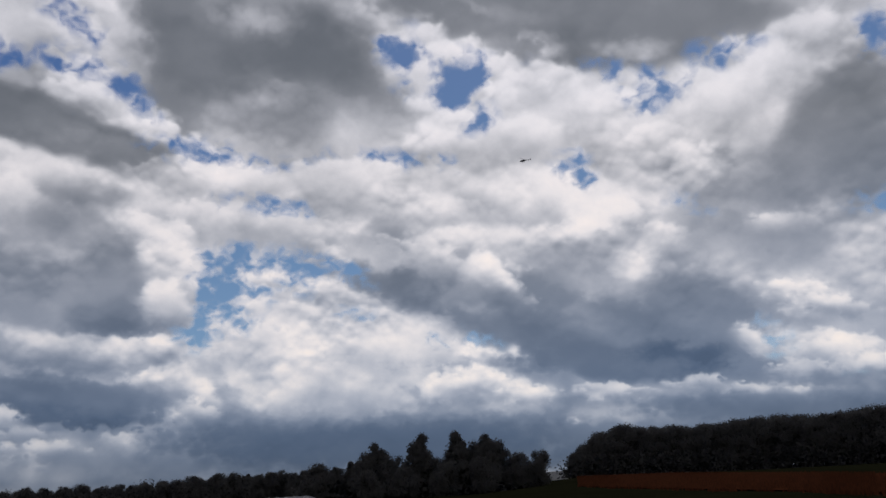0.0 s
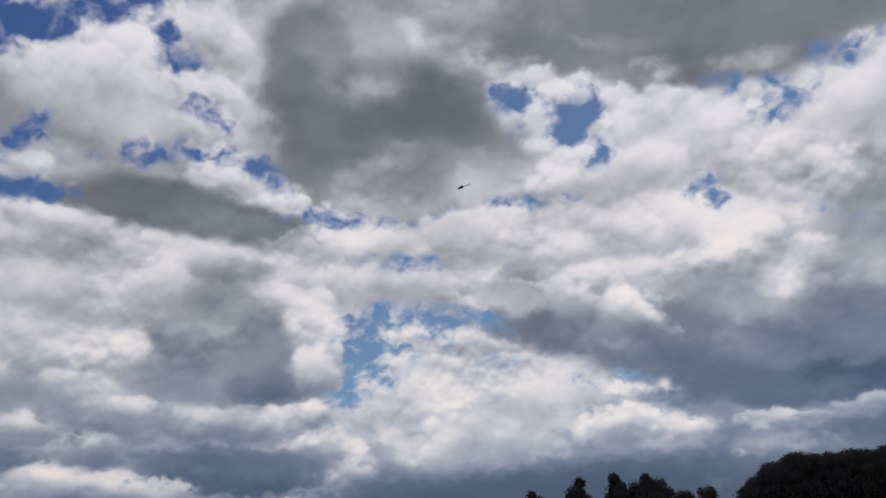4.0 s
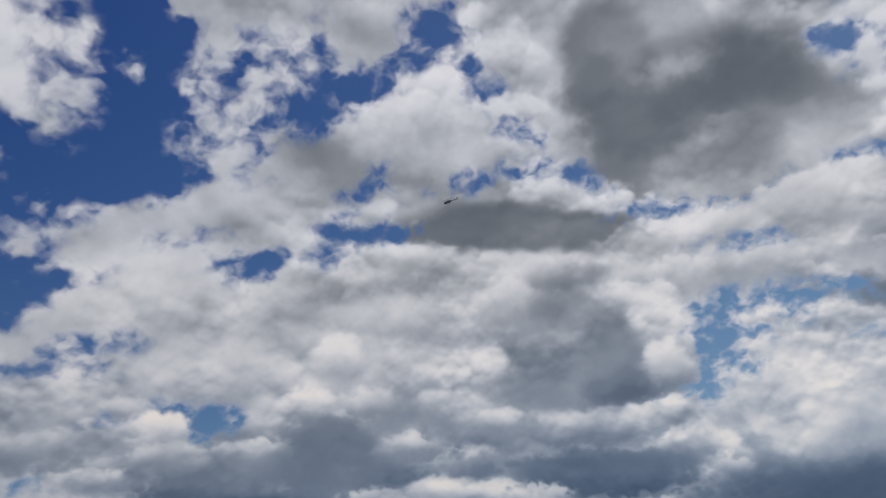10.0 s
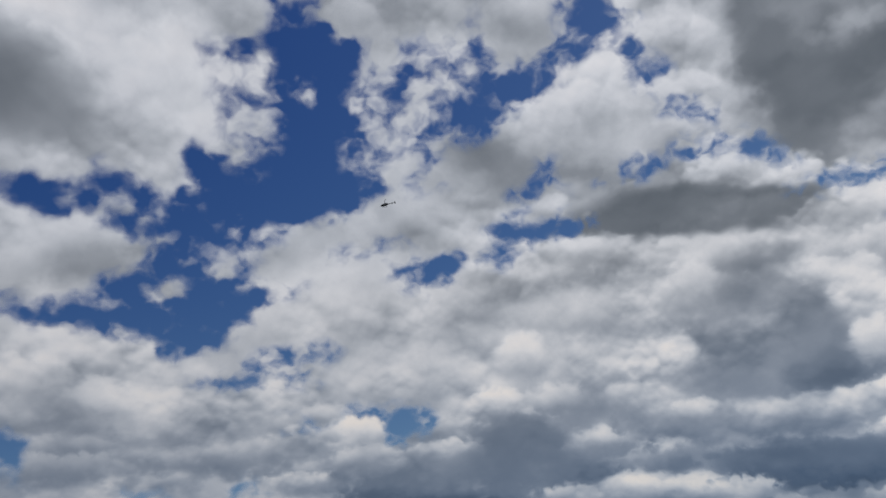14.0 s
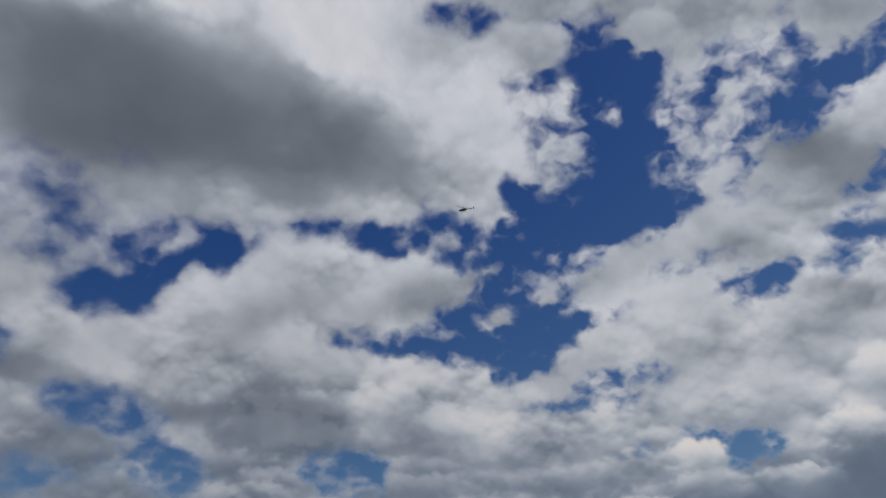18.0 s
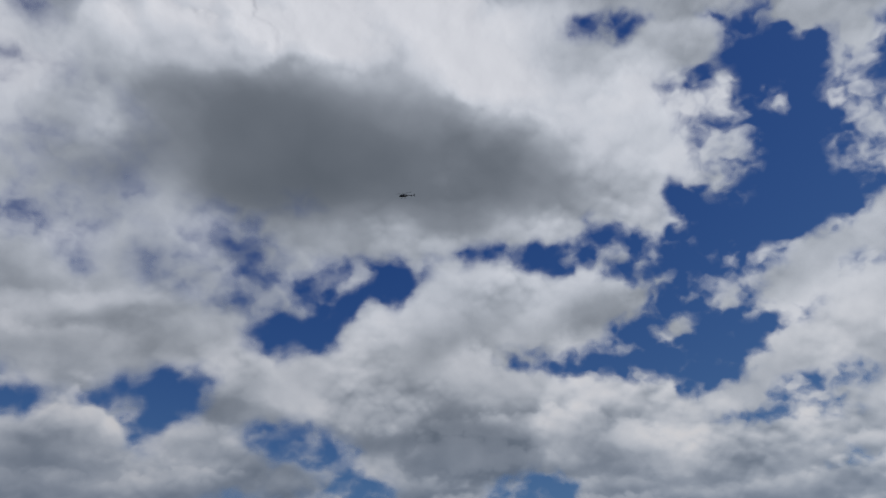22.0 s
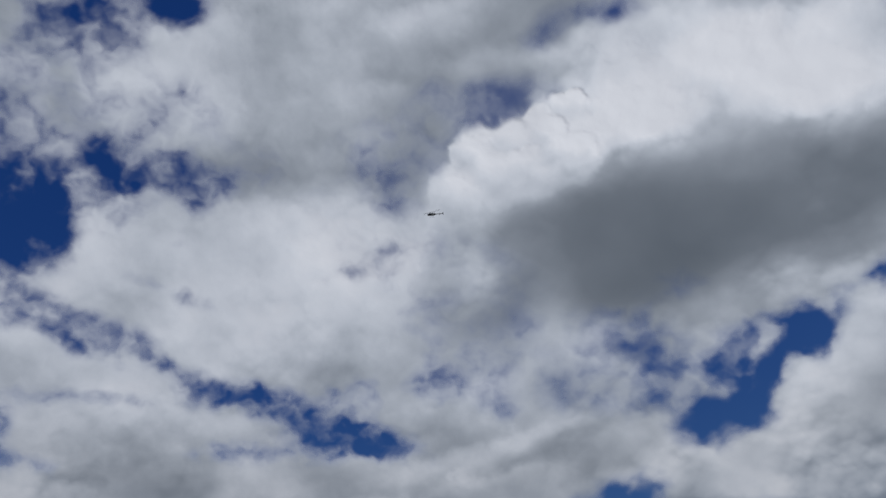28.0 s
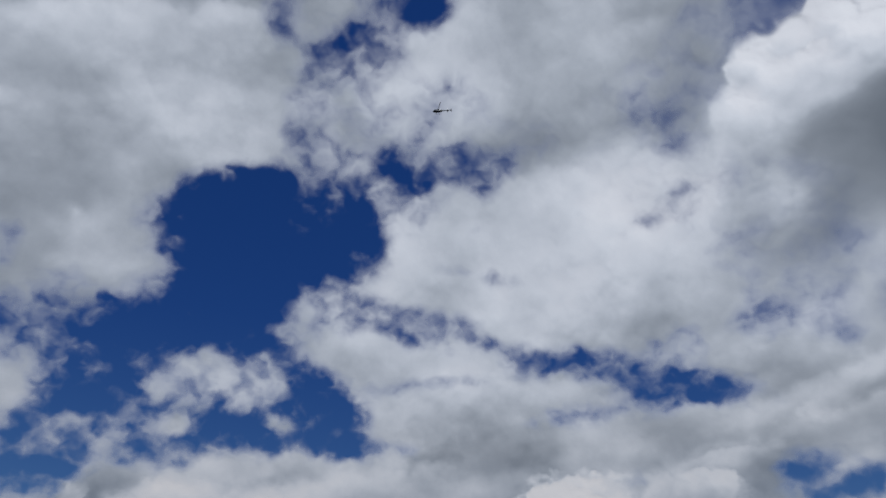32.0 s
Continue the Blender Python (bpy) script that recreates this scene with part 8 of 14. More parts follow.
head(-6.9, 30.5, 1.1, 1.4, -48, 0.33, 0.57)
head(-10.8, 29.7, 1.4, 1.8, 45, 0.30, 0.52)
gap(-8.5, 30.2, 1.4, 0.8, -8, -0.34)
gap(-12.9, 27.7, 1.8, 1.5, -10, -0.42, 0.2)
gap(-15.5, 26.3, 1.0, 0.6, -21, -0.26)
gap(-14.2, 23.7, 1.3, 0.6, -41, -0.10)
gap(-9.2, 27.3, 1.0, 0.4, -18, -0.10)
head(-14.9, 26.8, 0.8, 0.5, 34, 0.30, 0.52)
head(-12.5, 23.9, 2.6, 1.4, -19, 0.30, 0.54)
head(-16.0, 23.5, 1.2, 1.4, -20, 0.30, 0.54)
head(-8.3, 23.9, 3.5, 0.9, -6, 0.35, 0.60)
gap(-6.3, 22.7, 3.2, 0.3, -2, -0.18)
gap(0.7, 22.5, 1.5, 0.3, -2, -0.18)
gap(7.4, 23.2, 1.6, 0.4, -9, -0.10)
gap(2.5, 19.6, 2.3, 0.4, -0, -0.10)
head(-3.8, 20.7, 5.5, 1.7, -5, 0.34, 0.57, 0.3)
head(-11.6, 19.6, 4.0, 1.8, -8, 0.33, 0.57, 0.3)
head(6.0, 21.4, 4.7, 1.6, -10, 0.38, 0.62, 0.3)
head(0.8, 20.1, 1.9, 0.9, 19, 0.35, 0.60)
shade(18.5, 25.7, 4.4, 1.2, -5, 0.84)
head(21.2, 25.9, 4.0, 1.4, 6, 0.54, 1.12, 0.2)
head(12.5, 24.1, 3.2, 0.8, -12, 0.58, 1.28, 0.2)
shade(19.1, 24.1, 6.4, 0.9, -9, 1.12, 0.4)
shade(13.5, 23.0, 2.4, 0.5, -7, 0.91)
shade(24.7, 25.0, 1.6, 0.9, 28, 0.75)
head(26.5, 22.9, 4.7, 0.9, 1, 0.38, 0.63)
head(33.9, 21.8, 4.8, 1.0, 9, 0.37, 0.63)
head(40.3, 20.5, 4.4, 1.5, 11, 0.44, 0.64, 0.3)
head(21.5, 21.1, 5.2, 1.4, -4, 0.40, 0.66, 0.3)
head(13.0, 20.3, 3.6, 1.0, -7, 0.38, 0.63)
head(36.1, 19.5, 4.3, 1.1, 11, 0.47, 0.69, 0.3)
head(25.0, 18.1, 6.2, 1.6, -3, 0.44, 0.66, 0.3)
head(43.2, 18.2, 3.9, 2.1, 3, 0.47, 0.69, 0.4)
head(33.8, 17.2, 4.4, 1.4, -1, 0.43, 0.66, 0.3)
head(25.2, 15.4, 6.6, 1.7, -3, 0.42, 0.68, 0.3)
head(31.8, 14.1, 1.1, 1.5, -61, 0.33, 0.62)
head(35.9, 13.5, 0.8, 0.4, 9, 0.35, 0.66)
head(30.3, 12.6, 0.9, 0.4, -23, 0.30, 0.66)
head(31.5, 14.9, 1.5, 0.5, 45, 0.34, 0.63)
shade(14.1, 15.2, 3.6, 2.8, -26, 0.84, 0.4)
shade(16.9, 15.9, 2.4, 2.0, -6, 0.63)
shade(12.7, 12.7, 3.5, 1.6, -17, 0.93, 0.4)
shade(18.8, 13.3, 2.4, 1.6, 5, 0.61)
head(8.3, 14.9, 2.0, 2.4, -8, 0.37, 0.63)
head(7.4, 12.8, 1.6, 1.2, -8, 0.35, 0.63)
shade(11.3, 11.0, 1.9, 0.5, -22, 0.91)
head(8.9, 16.6, 3.2, 1.2, -8, 0.39, 0.62)
head(6.2, 17.8, 3.5, 0.9, -1, 0.40, 0.63)
head(-1.5, 17.7, 3.3, 1.0, -12, 0.40, 0.63)
head(3.3, 17.8, 2.3, 0.8, 0, 0.38, 0.62)
gap(3.8, 15.3, 3.3, 1.1, -4, -0.30, 0.25)
gap(0.5, 15.6, 2.3, 0.5, -5, -0.34)
gap(5.8, 13.0, 1.2, 1.9, 12, -0.22)
gap(4.0, 12.0, 1.5, 0.8, -9, -0.18)
gap(6.6, 10.6, 1.5, 0.5, -8, -0.02)
gap(-3.5, 12.7, 1.4, 0.4, -11, -0.02)
gap(0.8, 14.0, 1.1, 0.4, -10, 0.06)
head(-0.0, 14.4, 2.6, 0.5, -10, 0.38, 0.63)
head(3.4, 13.0, 1.1, 0.6, -9, 0.38, 0.63)
head(-1.4, 11.9, 4.7, 0.9, -5, 0.39, 0.64)
head(-5.4, 13.0, 3.2, 0.7, -1, 0.40, 0.66)
shade(-7.7, 14.8, 2.7, 1.7, -13, 0.88, 0.4)
shade(-10.1, 13.2, 2.6, 1.3, -29, 0.99, 0.4)
shade(-6.7, 16.6, 2.8, 1.0, -13, 0.62)
shade(-12.7, 12.6, 1.6, 1.4, -13, 0.78)
head(-10.8, 17.1, 3.3, 0.9, -20, 0.43, 0.76)
head(-2.6, 15.5, 1.8, 0.6, -11, 0.43, 0.69)
head(-7.6, 11.5, 4.4, 0.7, -11, 0.44, 0.69)
head(-8.9, 8.7, 3.3, 0.6, -5, 0.42, 0.69)
head(-0.6, 10.1, 4.4, 0.9, -9, 0.44, 0.70)
head(-4.1, 7.7, 2.1, 0.8, -9, 0.38, 0.76)
head(-2.2, 7.3, 2.1, 0.6, -9, 0.38, 0.73)
head(-10.3, 6.7, 1.6, 0.9, -10, 0.33, 0.69)
head(-7.2, 7.2, 1.7, 0.7, -9, 0.53, 0.96)
head(8.8, 9.1, 1.5, 0.8, -27, 0.29, 0.60)
head(6.8, 7.4, 1.5, 0.8, -37, 0.33, 0.63)
head(11.1, 9.8, 1.9, 0.8, -7, 0.38, 0.76)
gap(42.5, 12.9, 1.9, 0.6, -0, -0.22)
gap(41.8, 12.3, 1.3, 0.3, -1, -0.10)
head(44.7, 12.7, 1.2, 0.7, 0, 0.35, 0.63)
head(38.7, 12.5, 2.4, 1.0, -1, 0.43, 0.69)
head(43.9, 10.5, 1.9, 0.7, -1, 0.42, 0.66)
head(40.9, 10.1, 2.9, 0.7, -2, 0.48, 0.84)
shade(34.8, 10.9, 2.2, 1.1, -13, 0.84)
shade(33.7, 9.8, 2.1, 0.7, -3, 0.91)
head(30.0, 11.4, 2.6, 1.0, -3, 0.50, 0.96)
head(24.2, 10.3, 2.3, 0.8, 15, 0.45, 0.84)
head(27.0, 9.0, 3.4, 0.5, -4, 0.53, 1.22)
shade(40.2, 8.7, 3.6, 0.8, -2, 0.99, 0.4)
shade(30.7, 8.5, 4.8, 0.5, -4, 1.12, 0.4)
shade(23.9, 8.2, 2.3, 0.5, -5, 0.91)
shade(42.4, 7.7, 2.8, 0.5, -3, 0.91)
shade(34.0, 7.6, 4.2, 0.7, -4, 0.88)
head(27.0, 7.1, 1.9, 0.7, -5, 0.40, 0.84)
head(22.1, 6.4, 2.3, 0.7, 5, 0.40, 0.76)
head(13.9, 9.7, 4.3, 1.0, -6, 0.45, 0.90)
head(18.2, 10.5, 2.0, 0.9, -5, 0.44, 0.76)
shade(14.7, 6.8, 5.0, 0.6, -6, 1.08, 0.4)
shade(14.4, 5.8, 4.6, 0.6, -6, 1.30, 0.4)
head(13.4, 7.7, 4.7, 0.6, -6, 0.50, 0.96)
head(9.0, 5.4, 1.9, 0.7, -26, 0.38, 0.69)
shade(2.9, 5.8, 4.4, 1.5, -7, 0.80)
shade(-3.4, 4.6, 4.1, 1.1, -8, 0.84)
head(5.3, 6.8, 2.2, 0.8, -27, 0.43, 0.76)
# the upper deep window and the banks below it
gap(46.9, 32.7, 4.9, 5.6, 23, -0.42, 0.3)
gap(50.2, 29.2, 4.7, 1.9, 3, -0.42)
gap(44.6, 38.7, 2.2, 2.2, 3, -0.42)
gap(59.4, 28.4, 2.9, 1.4, -3, -0.34)
gap(56.3, 31.6, 1.4, 1.4, 38, -0.26)
gap(59.0, 23.8, 4.2, 1.4, 5, -0.26)
gap(56.3, 21.1, 4.0, 1.8, 14, -0.30)
gap(59.5, 21.9, 1.9, 1.1, 5, -0.10)
gap(50.0, 23.1, 2.5, 0.8, 12, -0.18)
gap(42.7, 25.6, 1.7, 0.3, 9, -0.10)
gap(48.4, 18.6, 1.6, 0.4, -1, -0.06)
gap(52.5, 16.9, 1.7, 0.3, -0, -0.06)
gap(39.4, 23.0, 1.6, 1.2, 17, -0.02)
gap(40.7, 31.3, 0.8, 2.3, -1, -0.02)
gap(38.4, 31.6, 1.2, 1.9, -2, 0.06)
gap(30.4, 35.8, 2.7, 1.5, 13, -0.30)
gap(25.8, 37.2, 1.9, 1.5, 35, -0.26)
gap(42.6, 13.4, 1.9, 0.5, -4, -0.30)
gap(46.1, 13.9, 1.5, 0.3, -3, -0.10)
gap(51.8, 9.7, 1.4, 0.5, -3, -0.02)
gap(58.7, 9.1, 1.5, 0.8, -2, -0.10)
gap(29.6, 25.0, 2.4, 0.6, 3, -0.38)
gap(34.1, 23.6, 3.6, 0.6, 10, -0.34)
gap(22.6, 38.3, 1.9, 1.1, 9, -0.18)
gap(17.9, 33.6, 0.8, 0.6, -13, -0.10)
head(57.6, 36.8, 5.4, 3.1, -0, 0.33, 0.51, 0.3)
head(60.4, 37.0, 2.8, 2.0, 13, 0.50, 0.68, 0.5)
head(52.2, 37.8, 1.7, 2.1, 7, 0.30, 0.51)
head(53.7, 34.8, 2.0, 1.8, -14, 0.33, 0.59)
head(57.9, 31.5, 1.6, 1.8, -14, 0.35, 0.59)
head(59.9, 32.6, 2.2, 1.0, 10, 0.35, 0.57)
head(56.5, 28.7, 1.2, 0.7, 6, 0.40, 0.64)
head(60.3, 30.1, 1.6, 0.9, -14, 0.40, 0.64)
head(47.3, 37.1, 1.3, 0.7, 14, 0.35, 0.56)
head(39.9, 37.7, 1.1, 1.8, 9, 0.38, 0.62)
head(36.0, 37.6, 3.1, 3.0, -3, 0.44, 0.64, 0.4)
head(41.5, 34.0, 0.9, 0.5, -0, 0.35, 0.56)
head(40.2, 31.3, 1.5, 0.9, -1, 0.35, 0.57)
head(35.9, 34.2, 1.9, 2.3, -3, 0.42, 0.64, 0.4)
head(28.1, 38.2, 2.7, 1.9, -7, 0.43, 0.64)
head(35.3, 30.3, 1.6, 1.2, 16, 0.33, 0.59)
head(31.6, 30.8, 3.2, 1.6, -6, 0.54, 0.88)
head(52.1, 27.2, 1.8, 0.7, 4, 0.38, 0.59)
head(51.7, 25.0, 3.5, 1.4, 3, 0.37, 0.62)
head(48.5, 26.2, 3.3, 1.1, 12, 0.38, 0.61)
head(39.1, 27.3, 3.5, 2.0, -2, 0.43, 0.64)
head(42.6, 28.6, 2.3, 0.8, 10, 0.38, 0.61)
head(34.8, 26.3, 3.6, 1.6, -4, 0.43, 0.64)
head(28.9, 26.4, 1.6, 0.7, 3, 0.29, 0.51)
head(59.2, 26.3, 1.6, 0.7, 7, 0.50, 0.71)
head(57.0, 25.0, 1.3, 0.4, 5, 0.50, 0.71)
head(44.0, 23.9, 3.0, 1.2, 9, 0.42, 0.63)
head(24.8, 32.4, 4.3, 1.6, 1, 0.30, 0.56)
head(22.2, 35.5, 1.9, 1.9, 19, 0.30, 0.53)
head(15.6, 35.4, 2.3, 1.5, -15, 0.26, 0.53)
head(24.3, 29.6, 3.2, 1.4, -9, 0.50, 0.78)
head(48.4, 20.8, 4.4, 1.3, 12, 0.38, 0.63)
head(42.8, 21.1, 3.5, 2.0, -2, 0.43, 0.64, 0.4)
head(59.6, 18.7, 1.6, 1.4, -19, 0.38, 0.64)
head(56.1, 17.8, 3.0, 0.9, 1, 0.44, 0.69)
head(50.2, 15.6, 5.7, 1.0, 4, 0.42, 0.66)
head(56.9, 15.6, 2.9, 1.2, 0, 0.50, 0.82)
head(44.1, 16.5, 4.9, 1.5, -3, 0.44, 0.66, 0.4)
head(46.9, 17.8, 2.6, 0.9, 9, 0.43, 0.64)
head(43.8, 12.7, 1.5, 0.6, -4, 0.35, 0.68)
head(46.5, 12.6, 1.8, 0.6, -3, 0.35, 0.64)
head(49.4, 12.6, 1.8, 0.7, -3, 0.43, 0.75)
head(58.1, 13.2, 2.8, 0.7, -0, 0.45, 0.71)
head(54.0, 12.0, 3.0, 1.1, -2, 0.50, 0.82)
head(48.3, 10.7, 4.3, 0.9, -3, 0.50, 0.88)
head(57.9, 10.8, 2.5, 0.7, -2, 0.49, 0.75)
head(40.0, 10.5, 2.3, 0.9, -5, 0.53, 0.93)
head(54.8, 8.6, 3.9, 0.7, -3, 0.50, 0.78)
head(43.9, 7.5, 2.2, 0.7, -5, 0.38, 0.75)
head(48.6, 8.2, 2.5, 0.6, -4, 0.50, 0.82)
shade(40.2, 7.7, 4.1, 0.7, 3, 1.24, 0.4)
shade(43.2, 8.9, 2.6, 0.4, -5, 0.99)
# the great grey cloud and the banks below it
head(62.5, 39.8, 10.2, 5.8, -11, 0.30, 0.52, 0.35)
head(72.9, 42.8, 7.5, 2.3, -9, 0.28, 0.50, 0.4)
head(56.6, 37.6, 4.7, 4.3, -14, 0.30, 0.52, 0.25)
head(52.1, 41.1, 2.3, 2.3, -8, 0.40, 0.61)
head(58.7, 43.1, 2.3, 2.2, -3, 0.48, 0.63)
head(52.8, 35.7, 2.4, 2.3, -17, 0.28, 0.50)
head(55.9, 34.0, 2.8, 1.2, -5, 0.35, 0.58)
head(58.9, 31.8, 2.0, 1.6, -13, 0.43, 0.63)
shade(86.6, 37.9, 9.7, 4.0, 4, 0.76, 0.5)
shade(94.7, 36.3, 4.3, 3.2, -3, 0.93)
shade(80.7, 35.5, 11.1, 2.3, 7, 0.98, 0.5)
shade(84.3, 35.3, 4.3, 1.5, 12, 1.12)
shade(89.9, 40.1, 5.3, 2.1, 2, 0.68)
shade(76.9, 41.7, 4.4, 1.5, -11, 0.48)
shade(66.5, 36.6, 4.7, 2.0, 1, 0.75)
shade(70.7, 40.3, 3.1, 2.3, -15, 0.56)
shade(62.6, 34.3, 3.6, 1.0, -11, 0.69)
shade(64.6, 37.8, 3.6, 1.9, 10, 0.62)
shade(88.1, 36.8, 2.1, 0.9, 15, 0.76)
shade(73.1, 33.6, 9.3, 0.9, 5, 0.68)
head(82.2, 31.1, 2.5, 1.1, 9, 0.50, 0.66, 0.4)
head(70.2, 31.8, 2.0, 1.0, 3, 0.43, 0.63, 0.3)
head(64.6, 31.9, 3.6, 1.2, 0, 0.50, 0.70, 0.4)
head(88.2, 30.0, 3.1, 1.5, 12, 0.58, 0.73, 0.5)
head(92.7, 29.1, 2.6, 1.1, 15, 0.58, 0.75, 0.5)
head(75.7, 31.4, 3.1, 1.2, 6, 0.59, 0.75, 0.5)
head(90.5, 26.3, 3.0, 1.1, 23, 0.58, 0.73, 0.5)
gap(93.6, 30.0, 1.3, 0.4, 27, 0.10)
gap(88.6, 31.7, 0.5, 0.3, 13, -0.10)
gap(81.1, 26.9, 2.9, 1.4, 23, -0.42, 0.35)
gap(85.0, 27.8, 1.1, 0.4, 20, -0.34)
gap(86.5, 23.6, 2.1, 1.3, 25, -0.42, 0.35)
gap(88.5, 24.4, 2.0, 0.4, 21, -0.18)
gap(82.6, 25.6, 1.8, 0.8, 29, -0.26)
gap(74.5, 28.9, 3.5, 0.4, 13, -0.34)
gap(76.6, 28.2, 1.5, 0.5, 36, -0.34)
gap(67.3, 28.9, 1.2, 0.6, 1, -0.34)
gap(61.8, 29.9, 1.6, 1.2, 29, -0.26)
gap(70.5, 29.2, 2.4, 0.3, 3, -0.18)
gap(64.6, 28.3, 1.6, 0.3, -0, -0.18)
gap(59.1, 27.8, 2.4, 1.6, 17, -0.26)
gap(91.1, 25.8, 1.9, 0.3, 23, 0.06)
gap(50.4, 32.3, 5.0, 3.9, 13, -0.42, 0.3)
gap(44.6, 36.2, 3.0, 4.2, -2, -0.42, 0.3)
gap(48.3, 39.9, 1.4, 1.1, -10, -0.38)
gap(53.6, 29.4, 3.6, 2.0, 5, -0.38)
gap(54.7, 31.5, 1.6, 1.2, -5, -0.42)
gap(56.8, 23.3, 3.6, 2.4, -3, -0.34)
gap(53.5, 21.5, 2.8, 1.6, 25, -0.38)
gap(58.7, 20.6, 2.4, 0.8, -3, -0.34)
gap(65.5, 21.5, 3.6, 0.6, -5, -0.30)
gap(62.9, 20.9, 2.4, 0.5, -1, -0.26)
gap(57.9, 19.8, 1.6, 0.6, -3, -0.34)
gap(63.7, 23.5, 2.0, 0.5, -1, 0.06)
gap(52.8, 39.6, 1.5, 0.8, 23, -0.10)
gap(57.0, 44.5, 1.2, 0.7, -5, -0.02)
gap(48.9, 42.2, 1.0, 1.1, -10, -0.18)
head(47.9, 36.5, 0.9, 0.9, 31, 0.39, 0.61)
head(58.5, 22.6, 1.6, 0.6, 7, 0.58, 0.73, 0.5)
head(59.2, 27.0, 1.2, 0.6, -3, 0.58, 0.73, 0.5)
head(56.4, 28.1, 1.2, 0.5, 26, 0.58, 0.73, 0.5)
head(57.5, 24.9, 1.2, 0.4, 7, 0.58, 0.73, 0.5)
head(40.3, 35.0, 1.1, 2.3, -4, 0.40, 0.61)
head(42.5, 41.2, 2.2, 1.5, -14, 0.38, 0.58)
head(37.1, 35.5, 2.1, 2.2, -16, 0.44, 0.63, 0.4)
head(40.8, 30.9, 1.5, 1.1, -13, 0.38, 0.59)
head(38.3, 32.7, 1.4, 1.5, -15, 0.48, 0.66, 0.4)
head(36.4, 30.3, 1.4, 1.0, 7, 0.33, 0.61)
head(32.6, 30.9, 2.3, 1.8, 15, 0.54, 0.86)
head(53.0, 26.6, 1.2, 1.2, 15, 0.38, 0.58)
head(50.6, 24.8, 3.5, 1.4, -6, 0.39, 0.63)
head(47.0, 26.0, 3.1, 0.9, 12, 0.38, 0.61)
head(42.6, 26.9, 2.9, 1.2, 0, 0.40, 0.63)
head(37.2, 27.1, 4.5, 1.5, -3, 0.43, 0.63)
head(34.9, 25.4, 2.7, 1.0, -3, 0.40, 0.63)
gap(42.8, 25.8, 1.5, 0.4, 6, -0.10)
gap(38.9, 23.2, 2.1, 0.5, 5, -0.10)
gap(39.6, 20.3, 1.4, 0.4, 11, 0.06)
gap(34.2, 23.8, 3.0, 0.6, 3, -0.30)
head(64.6, 25.9, 4.0, 1.6, -0, 0.40, 0.63, 0.3)
head(71.7, 26.9, 4.3, 1.7, 8, 0.44, 0.70)
head(69.0, 24.3, 5.9, 2.0, 2, 0.44, 0.70, 0.3)
head(61.9, 25.1, 1.6, 1.2, -21, 0.42, 0.66)
head(80.5, 25.5, 1.1, 0.9, 28, 0.38, 0.61)
head(75.8, 24.7, 3.0, 2.0, 5, 0.50, 0.73, 0.4)
head(81.0, 23.5, 2.9, 1.4, 6, 0.49, 0.73)
head(78.0, 21.8, 4.1, 1.5, 5, 0.53, 0.75, 0.4)
head(91.0, 22.5, 2.9, 1.3, -11, 0.45, 0.70)
head(85.7, 21.1, 2.1, 1.3, 8, 0.35, 0.66)
head(88.7, 19.9, 2.6, 1.3, 8, 0.44, 0.73)
head(83.1, 19.5, 2.2, 1.1, -15, 0.38, 0.63)
head(91.0, 19.3, 1.9, 1.4, 9, 0.50, 0.75)
head(86.6, 18.4, 3.0, 0.9, 7, 0.48, 0.73)
head(65.4, 19.6, 4.4, 1.3, -5, 0.39, 0.63)
head(60.4, 19.1, 2.0, 1.2, -12, 0.38, 0.63)
head(71.3, 19.9, 2.3, 1.6, 2, 0.40, 0.66)
head(67.1, 18.0, 6.3, 1.2, 0, 0.43, 0.73)
head(75.0, 20.1, 2.3, 2.3, 3, 0.49, 0.77, 0.4)
head(79.1, 17.6, 3.3, 1.5, 4, 0.50, 0.80)
head(76.5, 15.5, 1.1, 1.0, 44, 0.39, 0.73)
head(72.7, 16.4, 3.4, 1.5, 2, 0.72, 1.24, 0.4)
head(68.6, 14.9, 4.6, 0.9, 0, 0.45, 0.82)
head(63.0, 16.0, 2.4, 1.3, 9, 0.30, 0.70)
head(60.2, 15.2, 1.9, 0.9, -21, 0.40, 0.73)
head(65.4, 16.1, 1.6, 0.8, 19, 0.35, 0.73)
head(57.2, 17.0, 4.7, 1.2, -3, 0.45, 0.73)
head(54.9, 15.0, 3.1, 1.1, -3, 0.53, 0.80)
head(51.7, 15.2, 2.3, 1.0, 16, 0.42, 0.70)
head(48.5, 16.0, 3.4, 1.0, 5, 0.45, 0.70)
head(48.1, 21.0, 3.1, 1.5, 14, 0.39, 0.63)
head(45.3, 21.1, 1.9, 1.5, 3, 0.38, 0.66)
head(42.8, 19.6, 2.5, 2.3, -8, 0.48, 0.73)
head(51.2, 19.7, 2.3, 1.0, 15, 0.43, 0.66)
head(41.7, 22.9, 2.5, 1.3, 6, 0.40, 0.63)
head(36.6, 21.6, 4.8, 1.5, -1, 0.43, 0.66)
head(36.6, 18.7, 4.3, 1.4, -10, 0.45, 0.68)
head(40.0, 16.6, 3.8, 1.2, -8, 0.45, 0.70)
gap(48.9, 18.4, 1.9, 0.4, 4, -0.10)
gap(51.1, 16.8, 2.3, 0.3, 0, -0.10)
gap(41.7, 13.5, 1.4, 0.5, -6, -0.34)
gap(46.5, 14.0, 1.8, 0.4, -5, -0.10)
head(44.3, 13.4, 1.1, 0.6, -6, 0.33, 0.63)
head(46.2, 13.2, 1.4, 0.4, -5, 0.38, 0.63)
